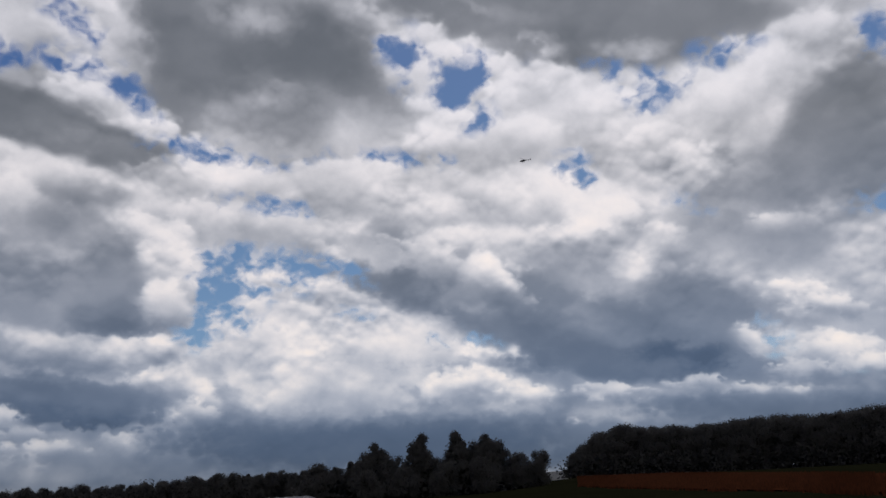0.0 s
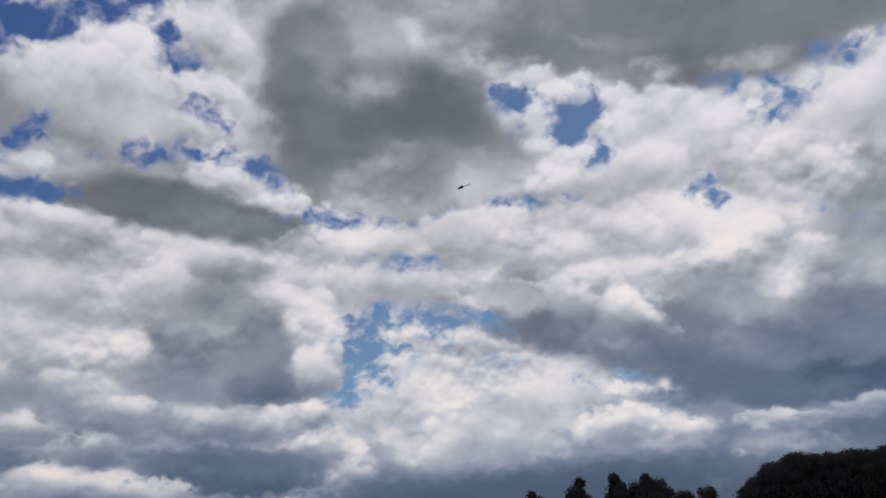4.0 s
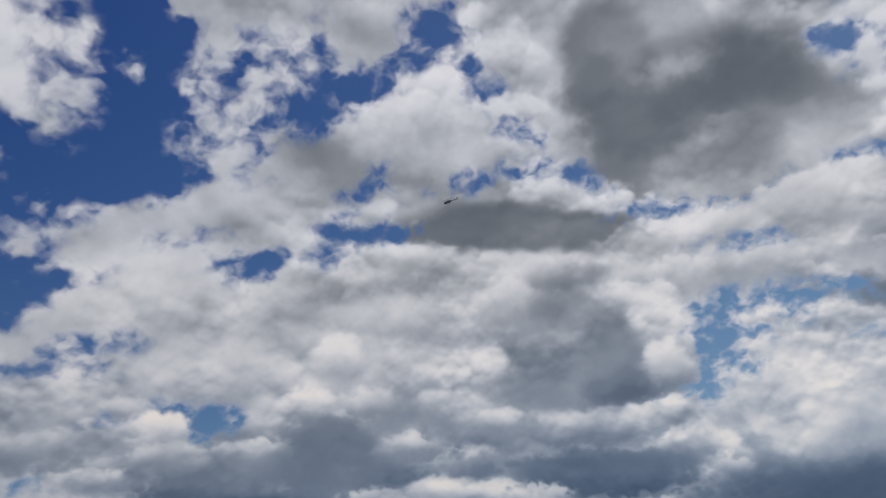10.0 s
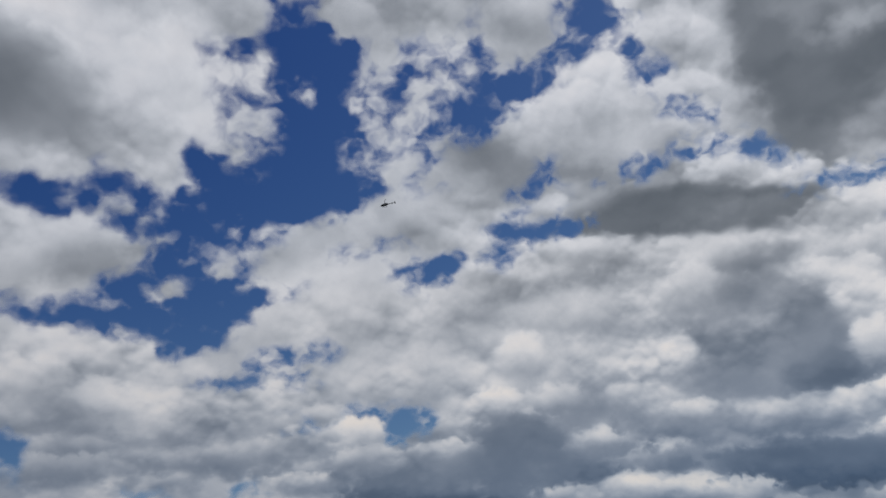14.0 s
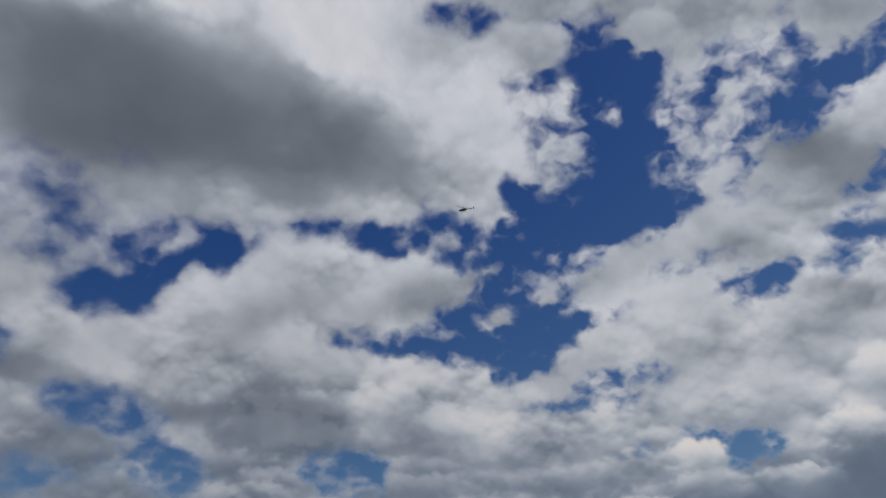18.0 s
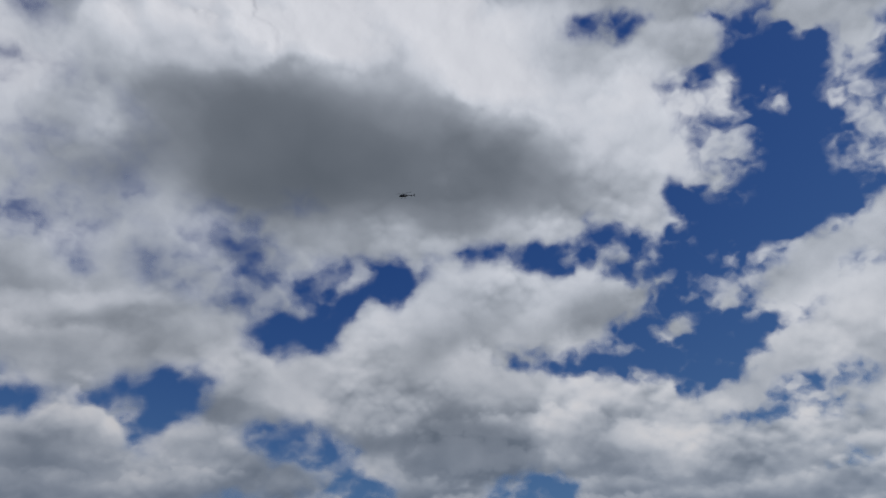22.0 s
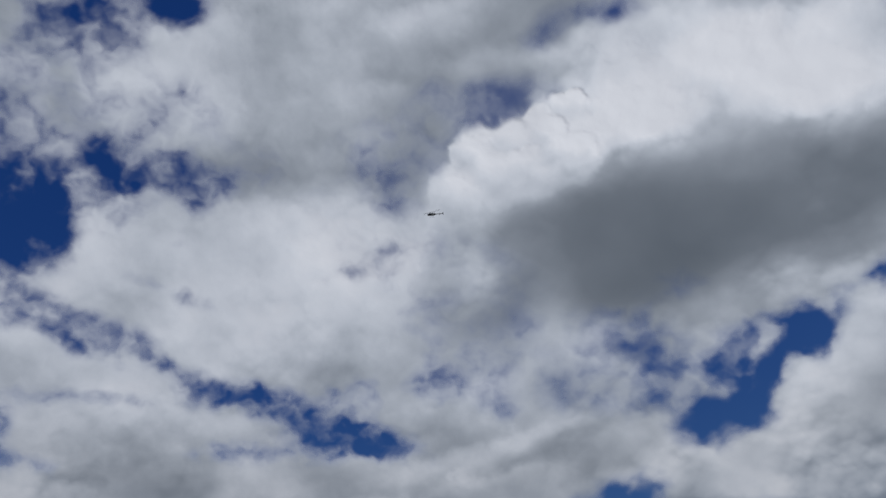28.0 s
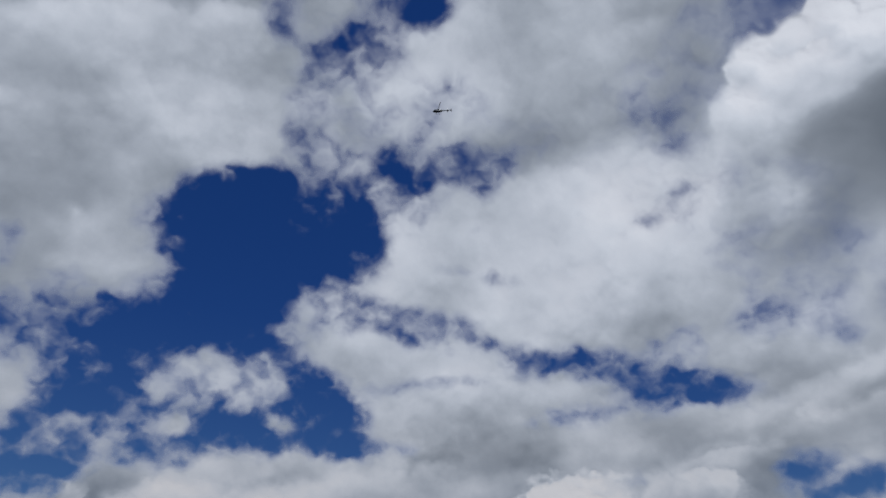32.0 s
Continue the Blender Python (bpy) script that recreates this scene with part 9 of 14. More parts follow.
head(48.1, 13.0, 1.5, 0.6, -5, 0.45, 0.73)
gap(86.2, 16.3, 2.0, 1.1, -5, -0.30)
gap(83.9, 15.0, 1.0, 1.1, 37, -0.18)
gap(89.7, 16.6, 1.6, 0.7, 7, -0.02)
gap(86.8, 12.4, 1.9, 0.7, 4, -0.10)
gap(79.9, 12.4, 2.1, 0.9, 3, -0.18)
gap(90.0, 13.1, 1.2, 1.0, 5, -0.02)
gap(69.0, 13.1, 2.3, 1.0, 0, -0.18, 0.6)
gap(89.3, 11.5, 1.2, 0.7, 4, -0.02)
head(85.4, 13.5, 2.0, 0.6, 15, 0.58, 0.77)
head(76.3, 13.3, 3.3, 1.1, 2, 0.50, 0.77)
head(73.2, 12.3, 3.0, 0.9, 1, 0.45, 0.70)
head(63.0, 13.0, 3.5, 1.0, -1, 0.50, 0.77)
head(59.1, 12.2, 2.7, 0.9, -2, 0.50, 0.80)
head(89.3, 14.6, 1.3, 0.7, 6, 0.58, 0.77)
head(53.6, 11.9, 3.8, 1.0, -3, 0.48, 0.80)
head(49.8, 12.1, 2.2, 0.9, -4, 0.45, 0.73)
veil(57.9, 26.5, 2.4, 2.0, -3, -0.10)
veil(92.7, 29.5, 2.9, 1.1, 15, 0.18)
veil(39.0, 31.3, 1.8, 2.6, -14, 0.10)
# the crown of the great cloud and the veils beside it
shade(116.0, 35.5, 7.3, 4.3, 21, 0.48)
shade(108.7, 37.5, 1.8, 4.5, 6, 0.56)
gap(109.6, 43.4, 2.1, 1.8, 19, 0.10, 0.7)
gap(108.1, 35.7, 1.4, 3.0, 15, 0.14, 0.7)
gap(114.5, 43.2, 2.0, 0.6, 22, 0.18)
head(102.6, 44.1, 2.7, 2.2, 43, 0.27, 0.40, 0.22)
head(98.6, 45.5, 1.9, 1.3, 11, 0.19, 0.40, 0.22)
head(94.2, 45.3, 2.3, 1.5, 17, 0.27, 0.40, 0.25)
head(98.5, 42.5, 3.1, 1.5, 10, 0.31, 0.53, 0.4)
head(82.6, 45.8, 7.0, 2.2, -1, 0.27, 0.38, 0.4)
head(70.9, 44.0, 6.0, 2.2, -14, 0.25, 0.40, 0.4)
head(63.2, 41.7, 4.3, 2.2, -24, 0.31, 0.45, 0.4)
head(55.6, 36.3, 3.0, 2.1, -28, 0.29, 0.43, 0.3)
head(53.6, 35.1, 1.6, 2.1, -18, 0.29, 0.45)
head(58.5, 31.7, 2.4, 1.3, -13, 0.36, 0.52)
head(54.9, 41.3, 2.0, 2.1, -20, 0.31, 0.48)
head(60.8, 34.4, 2.1, 2.2, -13, 0.41, 0.53, 0.5)
shade(91.0, 41.3, 4.7, 1.2, 5, 0.62)
shade(80.5, 41.9, 3.1, 1.2, -2, 0.56)
shade(99.4, 36.9, 3.9, 3.5, 10, 0.80, 0.5)
shade(100.8, 33.9, 2.7, 2.0, 10, 0.80)
shade(91.6, 36.9, 6.3, 3.6, 5, 0.96, 0.5)
shade(98.1, 35.1, 3.1, 2.0, 9, 1.04)
shade(80.6, 36.5, 6.3, 3.2, -1, 0.89, 0.5)
shade(84.5, 34.5, 6.4, 1.6, 1, 1.00)
shade(71.9, 35.6, 5.4, 2.7, -6, 0.73, 0.5)
shade(66.9, 37.7, 3.3, 1.5, -10, 0.64)
shade(72.5, 39.2, 1.9, 1.1, -27, 0.56)
shade(65.7, 34.1, 2.9, 1.9, -10, 0.66)
shade(88.6, 37.5, 1.6, 0.8, 23, 0.75)
shade(93.1, 33.2, 5.6, 1.0, 6, 0.80)
shade(102.8, 34.8, 1.1, 3.1, 12, 0.63)
head(90.9, 30.6, 4.8, 1.6, 4, 0.57, 0.64, 0.5)
head(100.0, 30.1, 3.5, 1.6, 9, 0.51, 0.61, 0.5)
head(80.7, 30.9, 3.2, 1.6, -1, 0.46, 0.58, 0.4)
head(82.1, 31.7, 2.0, 1.6, 20, 0.45, 0.58, 0.4)
head(73.3, 31.0, 2.7, 1.2, 16, 0.49, 0.58, 0.4)
head(68.0, 30.9, 3.0, 1.2, 3, 0.42, 0.56, 0.3)
gap(112.4, 24.3, 2.1, 0.6, -18, -0.30)
gap(110.8, 24.3, 0.7, 0.7, 13, -0.26)
gap(117.2, 25.4, 1.6, 0.7, 17, -0.10)
gap(115.7, 24.3, 1.9, 0.5, 4, -0.02)
gap(106.8, 28.9, 1.0, 1.1, -19, -0.06)
gap(109.1, 23.8, 1.8, 0.5, -9, -0.02)
gap(102.5, 26.9, 1.5, 0.5, -11, 0.10)
gap(91.5, 26.9, 2.0, 0.8, 25, -0.02)
gap(91.9, 30.5, 2.4, 0.4, 35, 0.06)
gap(114.4, 28.4, 1.3, 0.4, 17, 0.14)
head(109.5, 26.8, 3.9, 1.5, 13, 0.47, 0.58, 0.5)
head(104.0, 27.9, 3.4, 1.5, 0, 0.49, 0.59, 0.5)
head(106.6, 24.7, 4.3, 0.8, 11, 0.49, 0.59, 0.4)
head(97.9, 28.3, 3.9, 1.6, 18, 0.49, 0.61, 0.5)
head(114.4, 22.4, 3.9, 1.1, 14, 0.51, 0.61, 0.4)
head(88.1, 29.1, 2.4, 1.0, 3, 0.51, 0.61, 0.4)
gap(83.0, 27.3, 2.4, 1.0, 11, -0.42)
gap(79.4, 27.5, 1.6, 1.3, 19, -0.42)
gap(86.4, 23.2, 2.0, 1.0, 12, -0.42)
gap(88.6, 24.1, 1.4, 0.4, 3, -0.26)
gap(83.9, 25.7, 1.6, 0.6, 31, -0.10)
gap(73.9, 29.2, 2.3, 0.4, 11, -0.42)
gap(67.4, 28.9, 1.8, 0.3, -7, -0.34)
gap(61.5, 29.2, 1.7, 1.1, -10, -0.38)
gap(58.7, 24.3, 2.3, 1.8, -10, -0.38)
head(96.1, 25.0, 1.9, 1.0, 27, 0.40, 0.58)
head(100.9, 23.2, 6.0, 1.3, 16, 0.37, 0.64, 0.3)
head(105.3, 22.6, 2.2, 0.8, 20, 0.36, 0.56)
head(98.6, 22.0, 4.2, 1.0, 17, 0.59, 0.70, 0.4)
head(92.9, 22.9, 1.4, 1.2, 5, 0.39, 0.58)
head(111.5, 20.0, 3.0, 0.7, 11, 0.49, 0.64)
head(113.7, 17.8, 2.8, 1.4, 11, 0.57, 0.70)
head(90.2, 21.9, 2.8, 1.4, 4, 0.42, 0.61)
head(85.1, 20.9, 1.6, 1.3, 2, 0.32, 0.56)
head(89.1, 18.8, 3.1, 1.5, 3, 0.42, 0.61)
head(83.8, 19.0, 2.7, 1.3, 1, 0.40, 0.58)
head(93.7, 22.4, 1.9, 1.0, 25, 0.41, 0.58)
gap(95.7, 18.4, 2.7, 1.7, 15, -0.42, 0.35)
gap(98.0, 17.8, 1.9, 1.0, 6, -0.34)
gap(105.5, 16.4, 2.4, 0.7, 16, -0.30)
gap(107.8, 18.6, 1.4, 0.6, 31, -0.10)
gap(107.2, 19.3, 1.4, 0.4, 9, -0.02)
gap(96.2, 16.1, 1.5, 0.6, 15, -0.18)
gap(89.0, 16.5, 1.9, 0.6, 3, -0.18)
gap(84.9, 15.9, 2.3, 0.7, 2, -0.10)
gap(86.6, 17.0, 1.6, 0.5, 2, -0.02)
head(100.1, 16.5, 2.6, 1.0, 6, 0.35, 0.58)
head(97.1, 17.1, 1.1, 0.5, 5, 0.36, 0.56)
head(113.3, 16.5, 1.9, 1.1, 33, 0.41, 0.61)
head(110.1, 14.9, 1.6, 0.9, 31, 0.36, 0.56)
head(106.9, 14.6, 2.1, 0.8, -3, 0.36, 0.58)
head(110.3, 13.1, 3.9, 1.2, 8, 0.41, 0.64)
head(102.8, 14.4, 2.1, 1.1, 6, 0.46, 0.61)
head(99.5, 14.7, 2.9, 1.1, 5, 0.51, 0.67)
head(91.3, 15.7, 3.1, 1.1, 3, 0.42, 0.61)
head(94.4, 14.4, 3.0, 1.0, 4, 0.46, 0.64)
head(80.8, 25.3, 1.2, 0.9, 20, 0.36, 0.53)
head(64.7, 25.5, 3.9, 1.7, -7, 0.36, 0.56)
head(71.1, 27.3, 4.2, 1.6, -5, 0.42, 0.59)
head(76.2, 20.9, 1.1, 0.9, -42, 0.32, 0.56)
head(69.9, 19.9, 1.5, 1.5, -24, 0.36, 0.56)
head(77.4, 22.9, 3.5, 2.0, -1, 0.52, 0.64, 0.4)
veil(110.3, 42.5, 2.5, 2.2, 19, 0.10)
veil(107.9, 36.5, 1.8, 3.4, 15, 0.14)
veil(114.9, 26.3, 2.9, 1.8, 16, 0.10)
veil(93.2, 26.4, 3.6, 1.6, 15, 0.14)
veil(104.6, 30.5, 3.3, 1.9, 12, 0.22)
veil(58.6, 28.0, 2.3, 1.5, -12, -0.22)
veil(60.6, 22.4, 2.4, 1.8, -8, -0.18)
# veils beyond the great cloud
shade(119.0, 51.5, 7.6, 2.6, 6, 0.61, 0.6)
shade(128.2, 47.6, 3.7, 2.9, 32, 0.63)
shade(114.6, 49.4, 4.7, 1.5, 12, 0.59)
head(105.7, 53.1, 4.7, 1.9, 5, 0.38, 0.53, 0.5)
head(118.5, 53.4, 2.3, 1.5, 25, 0.48, 0.62, 0.5)
head(113.4, 47.5, 4.7, 1.6, 11, 0.48, 0.56, 0.5)
shade(118.1, 48.9, 1.5, 0.7, 14, 0.53)
gap(141.5, 50.0, 3.1, 2.0, 44, -0.38)
gap(136.3, 52.1, 2.1, 0.9, 30, -0.26)
gap(140.8, 44.2, 3.2, 2.1, 10, -0.26)
gap(141.8, 40.9, 2.9, 2.1, 20, -0.30)
gap(140.3, 37.2, 2.6, 2.8, 39, -0.42, 0.4)
gap(140.7, 34.8, 1.6, 1.4, 39, -0.42)
gap(133.7, 43.2, 2.4, 0.7, -1, -0.22)
gap(130.6, 42.6, 1.3, 1.0, 12, -0.30)
gap(133.2, 44.8, 1.4, 0.4, 25, -0.10)
gap(133.8, 40.1, 1.0, 1.1, 14, 0.14)
head(145.0, 45.0, 1.9, 1.0, 35, 0.38, 0.56)
head(136.4, 49.5, 2.1, 1.4, 19, 0.45, 0.56)
head(139.8, 46.4, 2.0, 1.1, 21, 0.56, 0.62, 0.5)
head(134.4, 48.4, 2.1, 1.4, 27, 0.46, 0.56, 0.5)
head(135.8, 43.5, 0.9, 0.7, 17, 0.56, 0.62, 0.6)
head(132.6, 39.2, 3.2, 1.9, 13, 0.46, 0.55, 0.5)
gap(102.2, 47.9, 4.7, 0.9, 2, -0.06, 0.6)
gap(94.5, 47.7, 1.5, 0.8, 7, -0.10)
gap(107.6, 46.7, 2.0, 0.6, -13, 0.06)
gap(93.2, 51.8, 1.9, 0.9, 25, -0.02)
gap(86.6, 52.3, 2.2, 0.5, -20, -0.02)
gap(109.0, 44.3, 2.0, 1.6, -3, 0.18, 0.7)
gap(72.6, 46.3, 0.7, 0.6, -30, -0.02)
head(101.6, 45.1, 2.0, 1.6, 22, 0.18, 0.36, 0.18)
head(97.6, 45.0, 1.6, 1.4, -11, 0.15, 0.36, 0.18)
head(93.6, 45.2, 2.3, 1.3, 7, 0.18, 0.36, 0.2)
head(103.2, 42.0, 2.0, 2.0, 13, 0.33, 0.46, 0.25)
head(99.3, 42.4, 2.8, 2.0, -9, 0.28, 0.43, 0.4)
head(93.5, 42.0, 3.1, 1.6, -3, 0.28, 0.43, 0.4)
head(86.2, 48.1, 4.1, 3.0, -10, 0.28, 0.38, 0.35)
head(76.1, 45.9, 5.5, 2.5, -19, 0.26, 0.37, 0.4)
head(70.9, 42.6, 4.2, 2.1, -20, 0.21, 0.38, 0.4)
head(80.3, 44.1, 4.3, 1.5, -13, 0.28, 0.41, 0.4)
shade(85.7, 41.5, 5.2, 1.4, -3, 0.61, 0.5)
shade(75.0, 39.0, 4.7, 1.5, -15, 0.62, 0.5)
shade(95.3, 37.0, 5.1, 2.4, -1, 0.98, 0.5)
shade(99.5, 36.0, 3.6, 2.0, -8, 0.91)
shade(87.8, 37.2, 6.0, 1.9, -1, 0.88)
shade(80.1, 35.1, 4.9, 1.9, -5, 1.04, 0.5)
shade(87.7, 33.5, 5.2, 1.2, -7, 0.80)
shade(79.4, 37.7, 4.9, 1.5, -6, 0.80)
shade(73.3, 35.5, 3.2, 1.8, -15, 0.78)
shade(74.8, 32.5, 2.6, 1.4, -23, 0.80)
shade(89.1, 36.3, 1.0, 0.8, 46, 0.73)
shade(101.0, 39.4, 2.0, 2.0, -8, 0.68)
shade(97.1, 33.6, 4.3, 1.0, -10, 0.63)
head(119.4, 38.3, 9.3, 2.4, 4, 0.40, 0.50, 0.5)
head(117.6, 40.3, 5.5, 1.4, 3, 0.42, 0.50, 0.5)
head(126.0, 36.6, 4.5, 2.3, 7, 0.45, 0.53, 0.6)
head(113.0, 33.6, 6.3, 2.0, -1, 0.45, 0.53, 0.5)
head(120.8, 32.7, 6.1, 1.6, 3, 0.43, 0.52, 0.5)
head(128.9, 32.8, 5.0, 1.5, 3, 0.47, 0.55, 0.5)
head(136.5, 33.1, 4.6, 1.5, 13, 0.48, 0.56, 0.5)
head(132.3, 29.4, 5.5, 1.5, 9, 0.46, 0.54, 0.5)
head(122.8, 29.9, 4.5, 1.1, -1, 0.45, 0.54, 0.5)
head(134.2, 24.8, 4.2, 1.4, 8, 0.47, 0.56, 0.5)
head(129.4, 24.9, 3.5, 1.4, 5, 0.48, 0.56, 0.5)
head(113.4, 29.7, 4.7, 1.2, -1, 0.46, 0.54, 0.5)
gap(138.2, 31.0, 1.9, 0.3, 2, -0.02)
gap(133.3, 30.2, 1.0, 0.3, 9, -0.10)
gap(135.4, 30.7, 1.4, 0.3, -16, 0.06)
gap(130.5, 34.5, 1.8, 0.5, 10, 0.14)
gap(129.3, 37.0, 0.9, 0.8, 10, 0.10)
gap(122.1, 27.6, 2.7, 0.7, -22, -0.22)
gap(124.3, 28.3, 1.5, 0.4, 4, -0.14)
gap(117.7, 25.5, 1.9, 0.7, -38, -0.18)
gap(115.2, 26.6, 1.2, 0.8, -39, 0.06)
gap(111.3, 24.8, 1.9, 0.7, -2, -0.18)
gap(114.7, 24.4, 1.2, 0.4, -20, -0.02)
gap(122.5, 24.1, 1.1, 0.4, 2, -0.06)
gap(115.9, 23.4, 0.6, 0.4, -1, -0.02)
gap(125.8, 27.1, 1.5, 0.5, -16, 0.06)
gap(129.3, 26.4, 1.0, 0.4, 6, 0.14)
gap(136.5, 26.6, 2.6, 0.5, -1, 0.02)
gap(137.0, 22.0, 1.2, 1.0, 8, -0.10)
gap(108.9, 37.5, 1.6, 0.6, 17, 0.14)
gap(107.0, 35.8, 0.8, 0.8, 16, 0.14)
gap(104.4, 33.2, 1.0, 1.2, -6, 0.10)
gap(107.1, 28.7, 1.2, 0.6, -4, -0.14)
gap(104.7, 30.1, 0.8, 0.6, -5, -0.02)
gap(102.4, 26.9, 1.0, 0.5, -6, 0.06)
gap(114.8, 28.6, 0.7, 0.5, 40, 0.06)
head(109.1, 26.5, 3.1, 1.5, -3, 0.48, 0.57, 0.5)
head(99.3, 27.2, 3.5, 1.5, 2, 0.52, 0.61, 0.5)
head(101.5, 29.8, 3.6, 1.6, -7, 0.51, 0.59, 0.5)
head(93.6, 28.7, 3.5, 1.5, 9, 0.51, 0.59, 0.5)
head(87.3, 29.1, 2.2, 1.1, -14, 0.51, 0.62, 0.5)
gap(92.3, 30.1, 1.6, 0.8, 48, 0.06)
gap(94.9, 27.0, 1.6, 0.5, 30, 0.06)
gap(91.6, 26.4, 1.5, 0.7, 19, -0.06)
gap(93.7, 31.9, 1.5, 0.4, -11, 0.14)
gap(83.8, 27.1, 2.5, 0.9, 0, -0.38)
gap(79.2, 27.4, 1.4, 0.9, 3, -0.42)
gap(86.5, 23.9, 2.5, 1.2, -3, -0.42, 0.35)
gap(82.0, 25.5, 2.1, 0.6, 5, -0.18)
gap(74.6, 28.8, 1.3, 0.7, 16, -0.34)
gap(91.2, 23.3, 1.1, 0.5, 19, -0.10)
head(80.5, 25.1, 1.2, 0.9, -16, 0.42, 0.59)
head(81.4, 31.1, 2.8, 1.5, -18, 0.48, 0.59, 0.4)
head(76.1, 29.9, 2.0, 0.9, 1, 0.48, 0.59, 0.4)
head(97.1, 25.0, 1.9, 0.7, 40, 0.40, 0.56)
head(102.6, 22.6, 5.0, 1.1, 2, 0.40, 0.62, 0.35)
head(98.2, 23.6, 3.1, 1.1, 21, 0.42, 0.64, 0.4)
head(96.0, 22.2, 3.0, 0.9, 11, 0.56, 0.66, 0.4)
head(92.8, 23.2, 1.5, 1.1, -10, 0.43, 0.59)
head(116.7, 22.2, 4.9, 1.0, -0, 0.48, 0.57, 0.5)
head(111.8, 22.4, 3.8, 0.9, -2, 0.46, 0.56, 0.5)
head(89.2, 21.8, 2.1, 0.9, -11, 0.46, 0.59)
head(85.0, 21.4, 1.3, 1.2, -34, 0.36, 0.56)
head(86.4, 19.5, 4.1, 0.9, -11, 0.47, 0.62)
gap(94.7, 20.4, 1.9, 0.5, 1, -0.18)
# the far deep window and the open sheet
head(164.7, 47.7, 6.7, 1.7, 24, 0.36, 0.46, 0.5)
head(154.7, 50.1, 2.5, 1.4, 17, 0.32, 0.46, 0.4)
head(166.7, 43.6, 5.2, 2.5, 24, 0.44, 0.55, 0.5)
head(168.1, 40.9, 3.8, 1.7, 24, 0.40, 0.51, 0.5)
shade(162.3, 40.0, 6.9, 2.2, 30, 0.57, 0.6)
shade(158.5, 45.5, 4.3, 1.8, 29, 0.56, 0.6)
head(157.2, 47.7, 3.6, 1.8, 18, 0.45, 0.55, 0.5)
shade(165.3, 36.4, 3.5, 1.8, 20, 0.57)
head(145.5, 45.0, 2.3, 0.8, 38, 0.39, 0.51, 0.4)
head(148.7, 42.3, 2.7, 1.1, 30, 0.40, 0.51, 0.4)
head(153.4, 42.3, 3.3, 1.5, 24, 0.47, 0.57, 0.5)
head(158.3, 34.7, 3.1, 1.9, 14, 0.41, 0.51, 0.4)
head(155.4, 34.1, 2.2, 1.9, 2, 0.42, 0.54, 0.4)
head(164.7, 32.8, 1.9, 1.8, 18, 0.50, 0.57, 0.5)
head(160.4, 32.0, 3.0, 1.5, 15, 0.47, 0.55, 0.5)
head(146.6, 50.6, 2.3, 1.9, 10, 0.55, 0.59, 0.6)
head(143.9, 52.4, 1.9, 1.1, 8, 0.55, 0.59, 0.6)
gap(148.8, 37.5, 4.6, 3.1, 9, -0.42, 0.35)
gap(146.8, 34.2, 5.0, 2.4, 17, -0.42, 0.35)
gap(151.7, 31.2, 4.8, 1.9, 30, -0.42)
gap(140.4, 37.9, 2.0, 1.6, 14, -0.38)
gap(153.1, 39.2, 3.0, 0.8, 23, -0.26)
gap(141.0, 49.2, 2.3, 1.9, 35, -0.26)
gap(137.0, 52.1, 2.3, 1.5, 22, -0.34)
gap(143.1, 47.5, 1.5, 1.5, 7, -0.18)
gap(139.9, 43.9, 2.0, 1.6, 34, -0.26)
gap(132.8, 43.6, 2.0, 1.2, -31, -0.22)
gap(130.1, 42.4, 1.2, 1.0, 17, -0.26)
gap(132.7, 45.2, 1.0, 0.7, -1, -0.10)
gap(149.2, 51.4, 1.0, 1.5, 12, -0.18)
gap(140.7, 40.7, 2.0, 1.6, 4, -0.10)
gap(128.6, 40.3, 0.8, 0.8, -3, 0.06)
gap(157.3, 28.4, 4.1, 1.9, 33, -0.34)
gap(157.5, 25.1, 3.0, 1.8, 10, -0.34)
gap(155.1, 23.2, 4.1, 0.7, 19, -0.26)
gap(160.9, 21.6, 1.8, 1.4, 33, -0.22)
gap(143.1, 26.7, 2.7, 1.5, 4, -0.38)
gap(140.3, 24.5, 2.7, 1.5, -27, -0.38)
gap(147.6, 22.9, 3.3, 0.8, 5, -0.30)
gap(145.1, 22.4, 3.0, 0.6, 4, -0.26)
gap(159.5, 19.1, 3.7, 1.0, 19, -0.26)
gap(163.9, 27.4, 1.6, 2.1, 59, 0.02)
gap(161.1, 27.0, 1.3, 1.4, 57, 0.06)
gap(157.2, 32.6, 1.1, 0.6, -8, 0.06)
gap(166.3, 32.7, 0.6, 1.4, 19, 0.06)
head(163.3, 24.7, 1.4, 2.1, 13, 0.39, 0.51)
head(151.2, 26.9, 2.2, 1.0, 18, 0.41, 0.53, 0.3)
head(147.7, 25.9, 2.3, 0.9, -24, 0.41, 0.53, 0.3)
head(153.4, 25.7, 1.1, 0.6, 8, 0.47, 0.57, 0.5)
head(146.2, 27.2, 1.1, 0.9, 5, 0.44, 0.54, 0.4)
head(151.6, 28.7, 1.1, 0.4, 29, 0.55, 0.59, 0.6)
head(142.9, 24.8, 1.5, 0.5, 24, 0.55, 0.59, 0.6)
head(151.7, 23.3, 1.1, 0.5, 7, 0.55, 0.59, 0.6)
head(159.1, 21.6, 1.6, 1.0, 9, 0.55, 0.59, 0.6)
head(154.4, 21.9, 3.1, 0.6, 8, 0.55, 0.59, 0.6)
head(141.6, 39.4, 1.6, 1.2, 45, 0.58, 0.62, 0.7)
head(138.6, 41.2, 1.6, 2.0, 23, 0.50, 0.57, 0.6)
head(134.4, 38.1, 3.6, 3.6, 0, 0.46, 0.54, 0.5)
